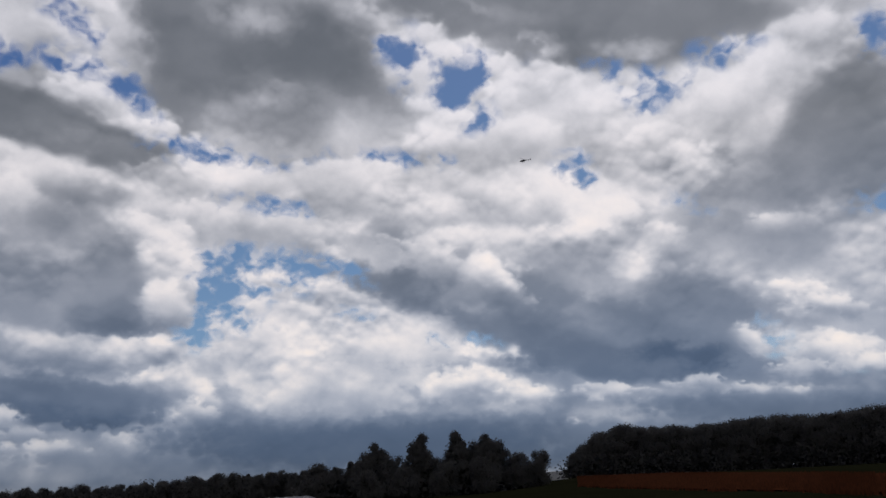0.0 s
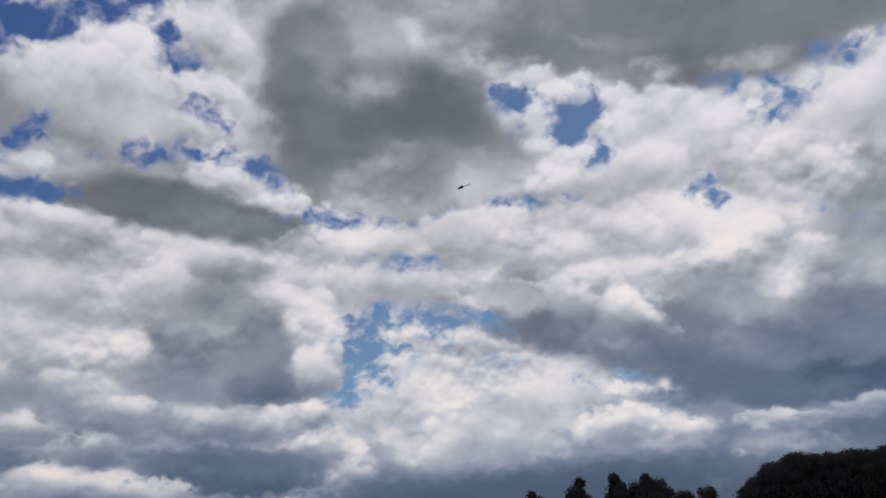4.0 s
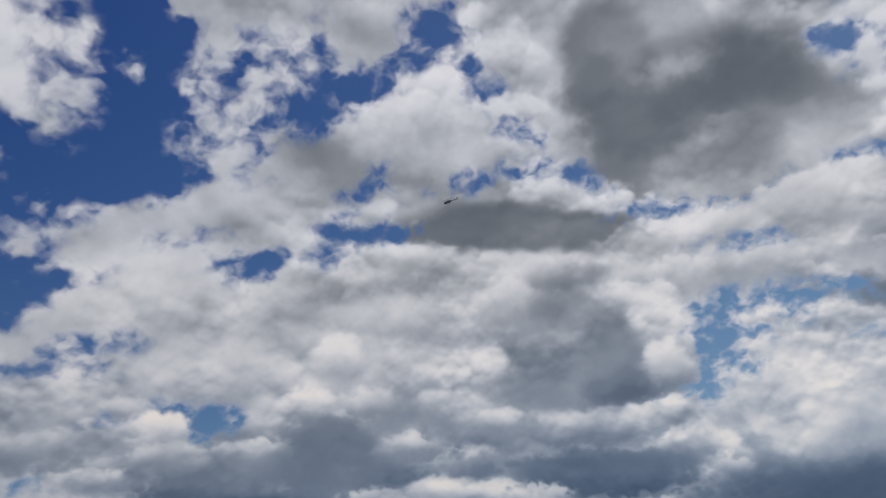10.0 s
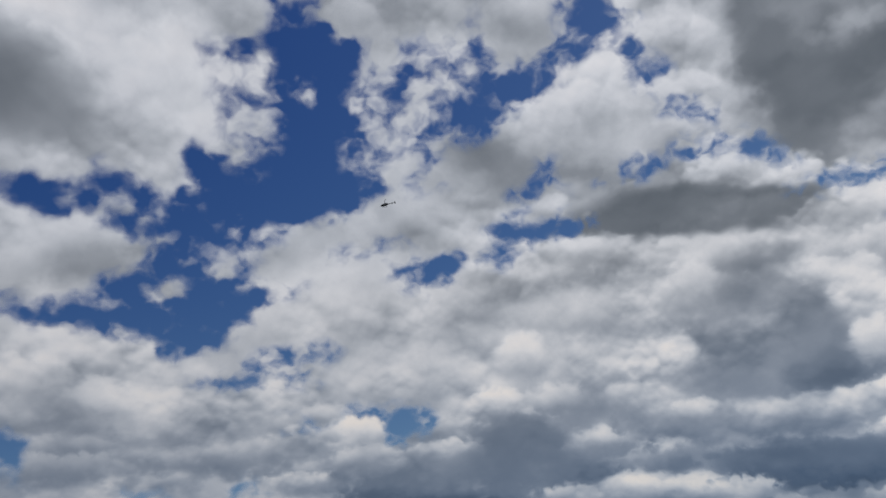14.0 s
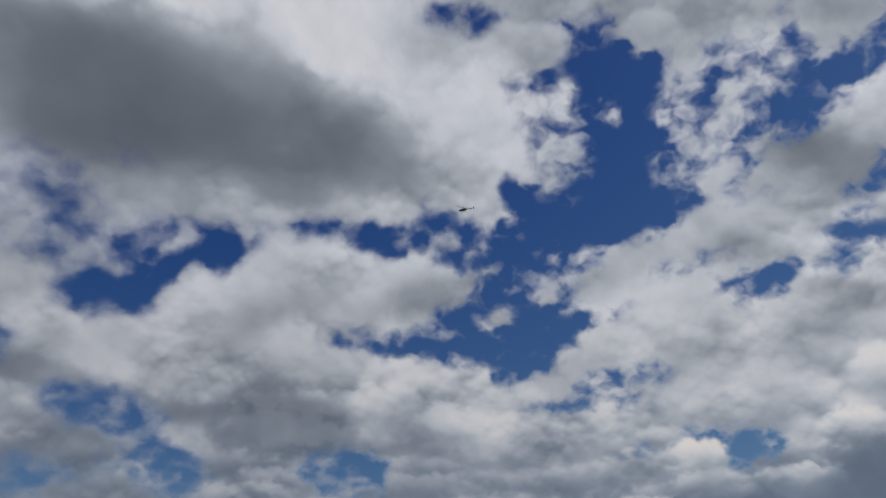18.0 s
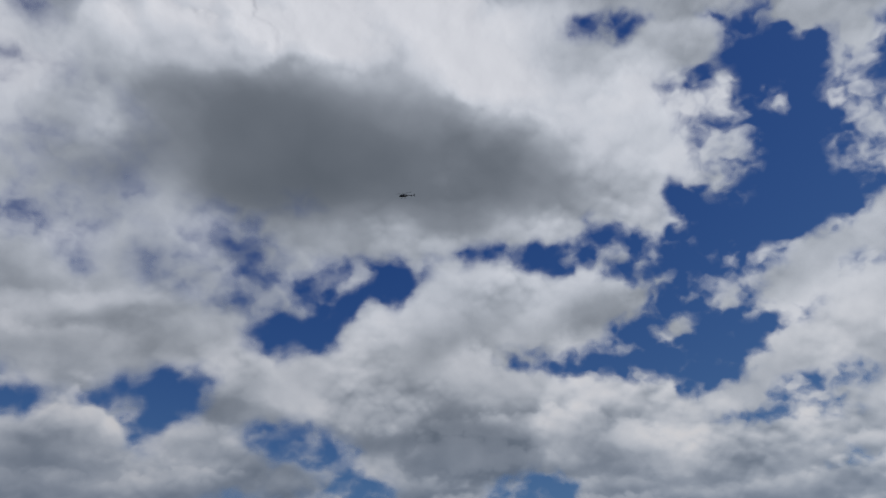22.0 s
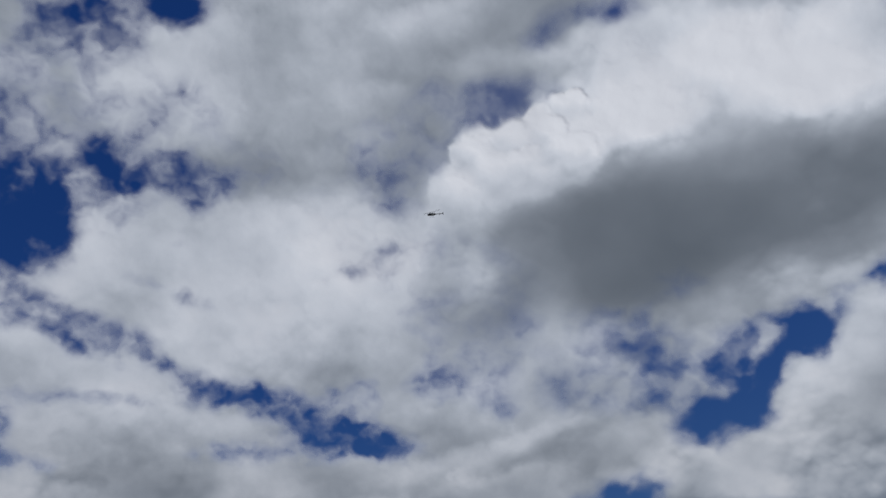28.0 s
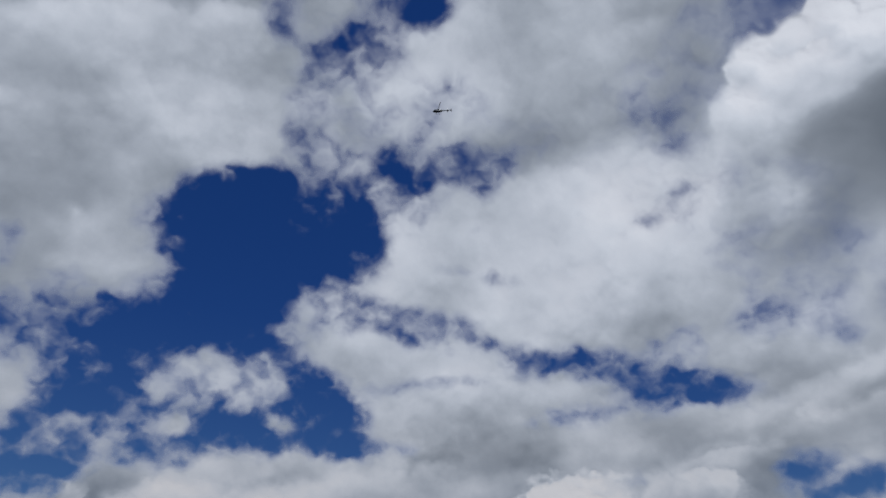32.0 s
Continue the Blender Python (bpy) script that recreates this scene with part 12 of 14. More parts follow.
head(67.7, 17.6, 5.0, 0.8, -3, 0.42, 0.68)
head(102.7, 12.7, 3.8, 0.9, 6, 0.50, 0.70)
head(95.2, 13.0, 3.8, 0.9, 4, 0.50, 0.69)
# last touches: bases, low white heads, wisps in the gaps
shade(84.3, 35.6, 9.7, 1.9, 10, 1.08, 0.6)
shade(95.7, 36.9, 6.6, 3.2, 18, 0.87, 0.6)
shade(72.5, 36.5, 5.9, 1.8, 3, 0.79)
shade(97.1, 29.2, 3.2, 1.8, 15, 0.58)
shade(90.4, 38.5, 2.1, 1.1, 15, 0.77)
head(83.5, 27.4, 2.0, 0.5, 22, 0.58, 0.69, 0.7)
head(86.0, 25.5, 1.6, 0.5, 13, 0.57, 0.69, 0.7)
head(74.8, 28.8, 1.6, 0.4, -2, 0.57, 0.69, 0.7)
head(59.0, 26.2, 1.5, 0.5, 12, 0.58, 0.69, 0.7)
head(61.5, 28.5, 1.9, 0.5, -8, 0.57, 0.69, 0.7)
head(58.0, 23.0, 1.4, 0.6, -8, 0.58, 0.69, 0.7)
head(97.6, 17.9, 1.4, 0.4, 27, 0.58, 0.69, 0.7)
head(85.0, 14.5, 1.6, 0.5, -18, 0.58, 0.69, 0.7)
shade(158.0, 35.1, 2.5, 3.2, 19, 0.51, 0.7)
shade(156.3, 43.2, 6.7, 2.8, 21, 0.53, 0.7)
head(151.4, 18.3, 2.1, 1.9, 8, 0.24, 0.43, 0.15)
head(153.1, 16.7, 1.5, 1.3, 7, 0.30, 0.47, 0.18)
head(148.7, 17.2, 2.0, 1.2, 6, 0.36, 0.52, 0.25)
head(145.2, 17.2, 3.1, 1.2, 5, 0.42, 0.53, 0.4)
head(124.5, 18.6, 2.2, 1.5, -1, 0.26, 0.49, 0.14)
head(127.1, 17.9, 1.8, 1.0, -1, 0.31, 0.51, 0.18)
head(121.2, 17.9, 2.3, 1.1, -2, 0.32, 0.52, 0.2)
head(116.7, 18.8, 1.8, 1.0, 15, 0.31, 0.54, 0.25)
head(100.5, 16.5, 2.7, 1.1, 2, 0.31, 0.54, 0.25)
head(104.1, 16.0, 2.0, 0.7, -7, 0.36, 0.54, 0.3)
head(101.9, 21.8, 4.9, 1.1, 5, 0.38, 0.57, 0.4)
shade(51.8, 19.6, 6.4, 2.5, 0, 0.50, 0.8)
shade(54.0, 15.4, 4.2, 1.4, -1, 0.51, 0.8)
shade(39.6, 20.9, 4.6, 2.3, -3, 0.48, 0.8)
head(19.5, 29.9, 2.4, 0.9, -9, 0.52, 0.63, 0.5)
shade(5.8, 28.1, 2.3, 0.9, -15, 1.00)
shade(-0.9, 30.0, 2.5, 1.1, -20, 1.00)
shade(8.9, 33.4, 1.1, 1.5, -15, 0.91)
head(2.2, 28.4, 2.6, 0.5, -23, 0.56, 0.69, 0.6)
head(25.0, 26.3, 2.4, 0.6, 14, 0.56, 0.76, 0.5)
# knobs and creases over the tree group
head(-22.2, 24.6, 3.4, 2.3, -1, 0.37, 0.62, 0.35)
head(-19.2, 27.4, 2.3, 1.5, -1, 0.27, 0.51)
head(-17.4, 23.8, 2.7, 1.6, -9, 0.28, 0.51)
head(-27.4, 22.0, 2.6, 1.5, -23, 0.35, 0.62)
head(-31.7, 23.6, 2.7, 2.2, 6, 0.29, 0.54)
head(-35.4, 25.2, 2.2, 1.8, 15, 0.29, 0.55)
head(-29.4, 20.4, 2.1, 1.3, -14, 0.29, 0.58)
shade(-25.3, 21.3, 2.6, 1.1, -12, 0.55)
shade(-23.2, 23.6, 1.9, 1.1, -12, 0.52)
shade(-33.7, 17.9, 3.0, 0.9, -20, 0.73)
shade(-37.7, 20.1, 1.6, 3.2, -6, 0.82)
shade(-35.9, 18.1, 2.2, 1.4, 7, 0.80)
shade(-30.3, 17.5, 2.5, 0.6, -21, 0.63)
head(-35.1, 14.9, 2.9, 0.9, -14, 0.42, 0.68)
head(-26.5, 15.6, 2.6, 1.0, -21, 0.37, 0.65)
head(-22.2, 17.9, 3.4, 1.3, -10, 0.34, 0.59)
head(-15.5, 19.7, 3.9, 1.4, -8, 0.32, 0.57)
head(-10.3, 19.1, 3.6, 1.2, -6, 0.34, 0.58)
shade(-24.2, 15.6, 2.2, 1.2, -10, 0.57)
shade(-30.5, 14.8, 2.8, 1.1, -12, 0.61)
shade(-35.5, 13.4, 1.9, 1.4, -13, 0.62)
head(-19.5, 16.4, 2.3, 1.2, 1, 0.35, 0.62)
head(-13.0, 16.8, 3.2, 1.0, -7, 0.36, 0.62)
head(-1.1, 21.0, 1.6, 1.3, -3, 0.37, 0.66)
head(3.5, 21.2, 2.7, 1.2, -1, 0.35, 0.61)
head(10.4, 18.9, 2.2, 1.1, 0, 0.40, 0.66)
head(16.7, 20.6, 3.0, 1.1, 3, 0.41, 0.65)
head(19.1, 18.7, 2.3, 1.4, 3, 0.49, 0.73)
head(13.8, 20.4, 2.1, 1.3, 2, 0.47, 0.72)
head(6.8, 18.5, 2.6, 1.2, -1, 0.38, 0.62)
head(1.2, 18.4, 2.7, 1.0, -3, 0.36, 0.62)
head(-4.9, 20.8, 2.8, 1.4, -4, 0.33, 0.58)
head(13.1, 26.0, 2.4, 1.1, -7, 0.29, 0.55)
head(9.9, 24.6, 1.8, 0.7, -8, 0.27, 0.54)
head(16.1, 26.1, 1.7, 0.6, -11, 0.31, 0.58)
gap(12.5, 27.3, 0.9, 0.8, -28, -0.22)
gap(20.6, 27.6, 0.9, 0.5, 8, -0.10)
gap(10.9, 25.5, 0.7, 0.5, -18, -0.02)
gap(7.5, 23.4, 2.2, 0.5, -4, -0.10)
gap(2.3, 19.8, 1.9, 0.5, -7, -0.02)
gap(16.3, 31.4, 0.5, 1.3, 28, 0.06)
shade(5.7, 29.6, 3.3, 2.2, 1, 0.91)
shade(0.4, 30.7, 4.5, 1.7, -6, 1.00)
shade(-1.0, 26.5, 3.5, 1.2, -12, 0.80)
shade(19.0, 24.8, 3.9, 0.9, -3, 0.91)
shade(14.6, 23.3, 3.4, 0.8, -5, 0.84)
shade(3.0, 32.1, 2.2, 1.0, 1, 0.63, 0.8)
shade(2.4, 26.8, 2.3, 0.9, -1, 0.64, 0.8)
shade(-4.8, 24.8, 2.4, 1.6, -24, 0.56, 0.8)
# the crown's knobs against the thin veil
shade(134.0, 48.7, 4.1, 3.0, 14, 0.50, 0.8)
veil(104.5, 48.2, 4.6, 1.3, 7, 0.14)
veil(110.5, 45.2, 3.5, 2.0, -3, 0.22)
veil(99.7, 49.0, 3.7, 0.9, -2, 0.10)
gap(107.0, 46.5, 1.9, 0.5, -6, -0.02)
gap(95.5, 47.8, 1.8, 0.6, 1, 0.06)
gap(93.5, 50.6, 1.4, 0.5, -17, 0.10)
shade(112.6, 51.4, 3.5, 2.2, -2, 0.61, 0.7)
head(100.0, 43.1, 4.1, 2.7, 20, 0.31, 0.45, 0.3)
head(104.8, 42.6, 1.4, 1.6, 34, 0.32, 0.46, 0.16)
head(91.3, 46.6, 0.6, 0.8, -18, 0.18, 0.39, 0.16)
head(93.5, 45.5, 1.5, 1.4, 5, 0.17, 0.39, 0.14)
head(97.8, 45.6, 1.1, 1.1, -12, 0.10, 0.36, 0.12)
head(101.3, 45.5, 1.1, 1.2, 0, 0.15, 0.39, 0.12)
head(102.9, 44.2, 1.3, 1.2, 22, 0.28, 0.44, 0.2)
head(95.3, 42.9, 3.6, 1.9, 7, 0.24, 0.41, 0.5)
head(87.1, 45.9, 3.7, 2.2, 0, 0.31, 0.43, 0.6)
head(79.8, 45.6, 3.7, 2.1, -5, 0.24, 0.40, 0.6)
shade(84.6, 41.4, 4.3, 1.5, 1, 0.56, 0.7)
shade(88.8, 39.0, 5.5, 1.9, -1, 0.75, 0.6)
shade(96.9, 38.7, 3.7, 1.5, -11, 0.71)
shade(85.6, 36.7, 4.0, 2.2, -7, 0.89, 0.6)
shade(94.2, 36.3, 4.4, 1.5, -12, 0.80)
head(88.7, 36.7, 1.1, 0.9, 37, 0.69, 0.87, 0.7)
head(135.5, 46.5, 1.9, 1.9, 15, 0.48, 0.61, 0.6)
gap(141.5, 42.4, 2.2, 0.5, 39, -0.02)
gap(143.6, 48.5, 1.5, 1.4, 51, -0.34)
veil(138.2, 43.2, 2.6, 1.9, 16, 0.02)
veil(143.4, 38.4, 1.8, 0.7, 19, -0.18)
head(97.0, 50.3, 4.7, 1.3, -4, 0.41, 0.54, 0.6)
veil(100.9, 49.0, 4.1, 0.9, 4, 0.18)
head(112.1, 48.7, 3.1, 1.2, 8, 0.45, 0.57, 0.6)
# the small cloud alone in the window
gap(48.4, 38.4, 1.0, 1.2, 29, -0.42, 0.3)
gap(49.0, 35.1, 1.2, 1.2, -1, -0.42, 0.3)
gap(49.6, 36.8, 0.6, 0.9, -0, -0.42, 0.3)
gap(45.7, 37.9, 0.9, 0.9, -3, -0.42, 0.3)
gap(45.3, 35.8, 1.2, 0.5, -3, -0.42, 0.3)
head(47.4, 36.6, 1.1, 0.7, -2, 0.37, 0.54, 0.4)
# low clouds over the trees
shade(-1.2, 4.3, 5.0, 1.0, -3, 0.91)
shade(-9.0, 3.5, 5.5, 0.8, -3, 0.93)
shade(0.3, 2.8, 4.1, 0.6, -3, 1.16)
shade(-17.5, 2.8, 2.3, 0.8, -4, 0.80)
head(-1.3, 8.5, 2.7, 1.3, -2, 0.37, 0.62)
head(1.8, 8.2, 1.7, 1.0, -2, 0.35, 0.62)
head(-3.6, 6.8, 2.3, 0.9, -3, 0.39, 0.65)
head(-0.6, 6.4, 2.7, 0.8, -2, 0.44, 0.72)
shade(-7.4, 7.8, 2.4, 1.0, -3, 0.56)
shade(-2.8, 5.1, 3.5, 0.6, -3, 0.71)
head(-10.7, 7.0, 1.5, 0.9, -3, 0.29, 0.62)
head(-12.7, 6.7, 1.6, 0.9, -4, 0.31, 0.65)
head(-14.9, 6.1, 1.4, 0.7, -4, 0.33, 0.68)
head(-16.8, 5.7, 0.9, 0.5, -4, 0.38, 0.72)
shade(-13.4, 5.0, 4.3, 0.5, -4, 0.63)
head(-19.0, 3.7, 0.6, 0.3, -4, 0.40, 0.68)
head(-21.8, 5.6, 1.3, 0.6, -5, 0.41, 0.68)
shade(-23.4, 4.3, 4.1, 0.6, -4, 0.63)
head(-14.4, 2.5, 1.2, 0.4, -4, 0.54, 0.75)
shade(-30.8, 5.0, 3.1, 0.3, -5, 0.48)
shade(-34.6, 3.4, 3.3, 0.8, -5, 0.76)
head(-35.9, 6.8, 2.6, 0.9, -7, 0.34, 0.57)
head(-37.8, 5.9, 1.6, 0.7, -7, 0.38, 0.62)
head(-34.0, 6.0, 1.7, 0.5, -6, 0.43, 0.65)
veil(1.1, 15.4, 4.2, 1.4, -5, 0.14)
shade(-9.7, 16.5, 1.7, 0.9, -23, 0.38)
shade(-21.8, 17.3, 1.9, 0.9, 3, 0.36)
shade(-24.2, 14.0, 1.5, 0.9, -7, 0.45)
shade(-6.7, 15.5, 2.4, 1.2, -17, 1.00)
shade(-13.4, 10.7, 2.4, 0.9, -14, 0.91)
shade(-18.8, 7.9, 3.5, 0.7, -9, 1.00)
shade(-24.9, 6.9, 3.0, 0.6, -5, 1.00)
# crowded heads over the meadow
head(32.3, 16.6, 1.7, 1.6, -5, 0.28, 0.59)
head(30.6, 13.3, 2.3, 1.2, -6, 0.30, 0.72)
head(34.9, 13.7, 1.9, 1.0, -5, 0.33, 0.68)
head(24.6, 12.7, 2.4, 1.2, -7, 0.30, 0.65)
head(21.1, 11.0, 1.6, 0.9, -8, 0.33, 0.72)
head(28.0, 10.3, 1.8, 0.8, -6, 0.35, 0.72)
head(37.3, 10.9, 1.8, 0.9, -5, 0.37, 0.72)
shade(32.1, 8.7, 3.8, 0.8, -6, 0.84)
head(29.9, 7.0, 2.3, 0.6, -7, 0.39, 0.65)
head(26.3, 6.8, 1.9, 0.9, -7, 0.35, 0.65)
shade(13.9, 6.8, 4.9, 1.0, -9, 0.96)
head(19.1, 5.8, 1.9, 0.7, -8, 0.38, 0.65)
head(8.7, 7.6, 1.8, 1.0, -10, 0.34, 0.72)
head(6.9, 5.8, 1.4, 0.8, -9, 0.35, 0.72)
head(9.3, 10.0, 1.5, 0.9, -10, 0.31, 0.65)
shade(13.6, 14.3, 3.1, 2.3, -10, 0.80, 0.5)
head(8.5, 15.3, 1.5, 1.4, -11, 0.29, 0.54)
head(9.6, 17.9, 2.3, 1.0, -12, 0.30, 0.51)
head(47.0, 14.3, 1.3, 0.7, -2, 0.41, 0.65)
head(43.8, 11.2, 2.1, 0.9, -4, 0.39, 0.65)
head(48.8, 9.9, 2.2, 0.8, -3, 0.44, 0.72)
head(3.8, 8.1, 1.3, 0.7, -11, 0.31, 0.62)
head(2.0, 6.5, 1.4, 0.9, -10, 0.31, 0.65)
head(-0.9, 8.1, 1.3, 0.9, -12, 0.30, 0.59)
head(-2.8, 6.6, 1.3, 0.7, -11, 0.31, 0.62)
shade(-0.9, 4.5, 3.2, 1.0, -10, 0.63)
veil(47.2, 36.6, 1.1, 0.8, 8, 0.02)
shade(50.8, 25.4, 2.9, 1.4, 5, 0.38)
shade(50.9, 17.6, 2.8, 2.5, 1, 0.45)
shade(36.4, 36.8, 2.2, 2.2, 1, 0.36)
shade(57.5, 35.8, 4.2, 2.8, 10, 0.34, 0.6)
shade(38.9, 31.6, 1.9, 1.4, -2, 0.56)
shade(31.6, 30.8, 2.4, 1.4, -6, 0.48)
shade(58.3, 16.0, 2.5, 2.1, 1, 0.41)
shade(82.0, 25.9, 4.9, 1.6, 6, 0.41)
shade(69.8, 25.0, 3.6, 2.4, 1, 0.42)
shade(44.8, 21.6, 3.5, 2.3, -9, 0.41)
shade(98.0, 32.3, 2.5, 1.4, 17, 0.51)
veil(94.1, 28.0, 3.6, 1.8, 2, 0.02)
shade(35.8, 29.6, 2.6, 3.2, -17, 0.51)
# the window under the far edge of the sheet
gap(152.0, 30.1, 4.3, 1.3, 25, -0.42, 0.4)
gap(140.8, 24.3, 2.3, 1.8, -34, -0.34)
veil(149.4, 26.3, 3.2, 1.2, 10, 0.14)
head(149.3, 18.4, 1.4, 1.4, 18, 0.26, 0.54)
veil(135.2, 40.2, 2.3, 2.3, 16, 0.10)
gap(131.5, 45.4, 0.9, 1.9, 4, -0.10)
gap(126.9, 41.9, 1.0, 1.3, -19, -0.10)
veil(101.9, 47.6, 4.3, 1.0, 8, -0.06)
head(102.8, 43.0, 1.8, 1.7, -5, 0.02, 0.39, 0.12)
head(99.1, 44.5, 1.9, 1.6, -9, 0.00, 0.39, 0.12)
head(95.4, 45.6, 1.7, 1.5, -12, 0.00, 0.39, 0.12)
head(92.0, 46.7, 1.3, 1.1, -15, 0.00, 0.39, 0.12)
shade(92.6, 36.6, 4.7, 2.9, -10, 0.89, 0.6)
# low dark bases
shade(-6.6, 3.1, 12.8, 1.6, -3, 1.16)
shade(-30.3, 4.0, 7.7, 0.8, -5, 0.87)
shade(-20.6, 2.7, 2.6, 0.8, -4, 0.91)
head(-13.1, 6.7, 2.4, 0.9, -4, 0.29, 0.63)
head(-15.8, 5.8, 1.6, 0.6, -4, 0.33, 0.69)
shade(48.7, 26.7, 5.0, 1.8, 4, 0.45)
shade(43.7, 24.3, 4.2, 1.5, 1, 0.42)
shade(47.9, 19.0, 5.0, 2.2, 1, 0.47)
shade(37.3, 35.7, 3.3, 4.1, 2, 0.44)
veil(35.4, 38.0, 2.2, 2.2, 1, 0.14)
veil(52.3, 35.5, 1.9, 3.1, 11, 0.18)
shade(121.7, 35.5, 8.0, 4.8, 8, 0.28, 0.8)
shade(112.0, 38.9, 5.9, 2.4, 1, 0.24, 0.8)
shade(131.6, 28.3, 6.2, 2.4, 12, 0.28, 0.8)
head(141.3, 18.0, 9.0, 2.5, 14, 0.29, 0.47)
shade(98.9, 27.5, 7.1, 1.5, -3, 0.32, 0.8)
# broken light in the dark bases over the trees
shade(-29.7, 5.0, 4.6, 0.4, -5, 0.63)
head(-28.0, 5.7, 1.0, 0.5, -5, 0.40, 0.66)
head(-30.8, 5.1, 0.8, 0.4, -6, 0.43, 0.69)
head(-33.6, 4.6, 0.7, 0.3, -6, 0.44, 0.69)
veil(38.6, 36.8, 2.7, 2.1, 8, 0.10)
veil(42.0, 33.1, 1.7, 1.8, 9, 0.06)
shade(38.0, 34.3, 4.2, 3.6, 7, 0.42)
shade(31.5, 30.8, 3.0, 1.7, 2, 0.57)
shade(21.8, 29.8, 2.8, 1.6, -3, 0.50)
head(-6.1, 15.9, 1.7, 1.1, -13, 0.30, 0.57)
head(-10.0, 15.4, 2.0, 1.5, -14, 0.38, 0.69)
head(-13.3, 14.7, 1.3, 1.4, -15, 0.38, 0.63)
shade(-11.4, 12.7, 2.6, 0.9, -13, 0.71)
head(19.5, 19.3, 2.0, 1.6, -5, 0.34, 0.57)
head(21.9, 14.8, 2.0, 1.6, -4, 0.32, 0.56)
head(9.3, 16.7, 1.4, 1.6, -8, 0.28, 0.52)
head(9.0, 13.4, 1.2, 1.2, -8, 0.30, 0.57)
shade(16.9, 16.3, 2.4, 1.0, -6, 0.57)
# the great cloud and the heaps below it
shade(98.5, 43.5, 5.7, 1.8, 16, 0.19)
shade(89.9, 44.1, 4.5, 1.5, 10, 0.19)
shade(59.9, 39.2, 4.5, 3.0, -11, 0.24)
head(73.7, 21.3, 2.8, 2.0, -1, 0.28, 0.49)
head(66.1, 17.1, 2.7, 1.9, -4, 0.26, 0.54)
head(61.5, 16.0, 2.2, 1.5, -5, 0.26, 0.49)
shade(72.2, 15.6, 3.1, 1.0, -2, 0.56)
head(79.7, 23.7, 2.4, 2.4, 1, 0.31, 0.48)
shade(49.0, 25.6, 5.1, 2.2, -13, 0.40)
shade(48.8, 19.6, 3.3, 2.1, -10, 0.36)
veil(105.2, 33.7, 3.7, 4.6, 38, 0.34)
# the towering crown at the sheet's edge
shade(125.0, 48.4, 7.8, 3.4, -6, 0.51, 0.7)
shade(136.7, 46.0, 2.4, 1.9, 2, 0.43)
veil(142.0, 47.6, 2.3, 4.6, -14, 0.22)
veil(107.8, 45.3, 2.2, 4.7, -39, 0.26)
head(103.9, 41.8, 1.5, 1.6, -21, 0.05, 0.44, 0.12)
head(102.3, 44.6, 1.5, 1.4, -23, 0.00, 0.39, 0.12)
head(99.9, 42.7, 2.0, 2.0, -24, 0.05, 0.42, 0.12)
head(98.2, 45.5, 1.5, 1.3, -27, 0.00, 0.39, 0.12)
head(96.4, 43.0, 2.1, 1.8, -27, 0.02, 0.39, 0.12)
head(94.6, 45.1, 1.6, 1.2, -30, 0.00, 0.37, 0.12)
head(92.8, 43.2, 1.7, 1.7, -31, 0.01, 0.39, 0.12)
shade(98.2, 35.9, 2.5, 3.6, -23, 0.76, 0.6)
head(150.5, 19.1, 1.4, 0.8, 5, 0.11, 0.43, 0.12)
head(122.6, 19.4, 1.9, 1.0, -4, 0.17, 0.46, 0.12)
# grey between the low heads
shade(-5.5, 16.4, 2.4, 0.9, -12, 0.57)
shade(-32.9, 3.5, 6.7, 0.9, -5, 0.98)
shade(-1.3, 8.3, 4.7, 1.4, -2, 0.43)
shade(-4.3, 6.2, 3.5, 0.9, -3, 0.52)
shade(2.2, 7.1, 2.3, 1.1, -2, 0.48)
# heaps and thin vapour before the open sky
veil(104.0, 34.4, 4.0, 3.1, -13, 0.34)
veil(94.6, 28.4, 2.9, 2.5, -17, 0.30)
veil(110.3, 45.0, 2.3, 3.0, -12, 0.26)
veil(142.8, 43.0, 2.2, 3.4, 11, 0.24)
veil(141.3, 31.9, 2.3, 1.9, 8, 0.28)
veil(149.8, 26.3, 3.4, 1.3, 10, 0.28)
shade(149.8, 26.5, 3.8, 1.5, 10, 0.42)
shade(155.5, 44.9, 6.7, 2.1, 21, 0.42)
shade(132.0, 46.8, 3.9, 3.0, 4, 0.44)
head(151.2, 18.7, 1.9, 1.5, 8, 0.12, 0.47, 0.12)
head(153.1, 17.0, 1.5, 1.3, 8, 0.19, 0.49, 0.12)
head(124.5, 18.4, 2.7, 1.6, -1, 0.10, 0.47, 0.12)
head(121.3, 17.6, 1.5, 1.0, -2, 0.22, 0.49, 0.12)
head(114.0, 18.3, 2.2, 1.6, -5, 0.24, 0.54, 0.12)
head(99.5, 16.3, 2.2, 1.4, -9, 0.24, 0.49, 0.12)
# greyer heaps over the meadow's end
shade(43.2, 29.8, 5.1, 2.9, 9, 0.42)
veil(40.4, 34.5, 2.1, 2.1, 9, 0.14)
shade(38.4, 29.2, 3.6, 1.7, 6, 0.51)
shade(47.3, 26.3, 2.5, 1.4, 10, 0.48)
shade(44.1, 17.2, 4.0, 2.2, 4, 0.45)
shade(-6.9, 10.4, 3.9, 1.8, -9, 0.41)
shade(0.2, 10.7, 2.9, 1.5, -7, 0.39)
shade(32.4, 30.1, 4.1, 2.2, -17, 0.56)
shade(38.1, 36.5, 2.2, 3.0, -16, 0.44)
gap(54.0, 26.6, 3.2, 2.0, 15, -0.10)
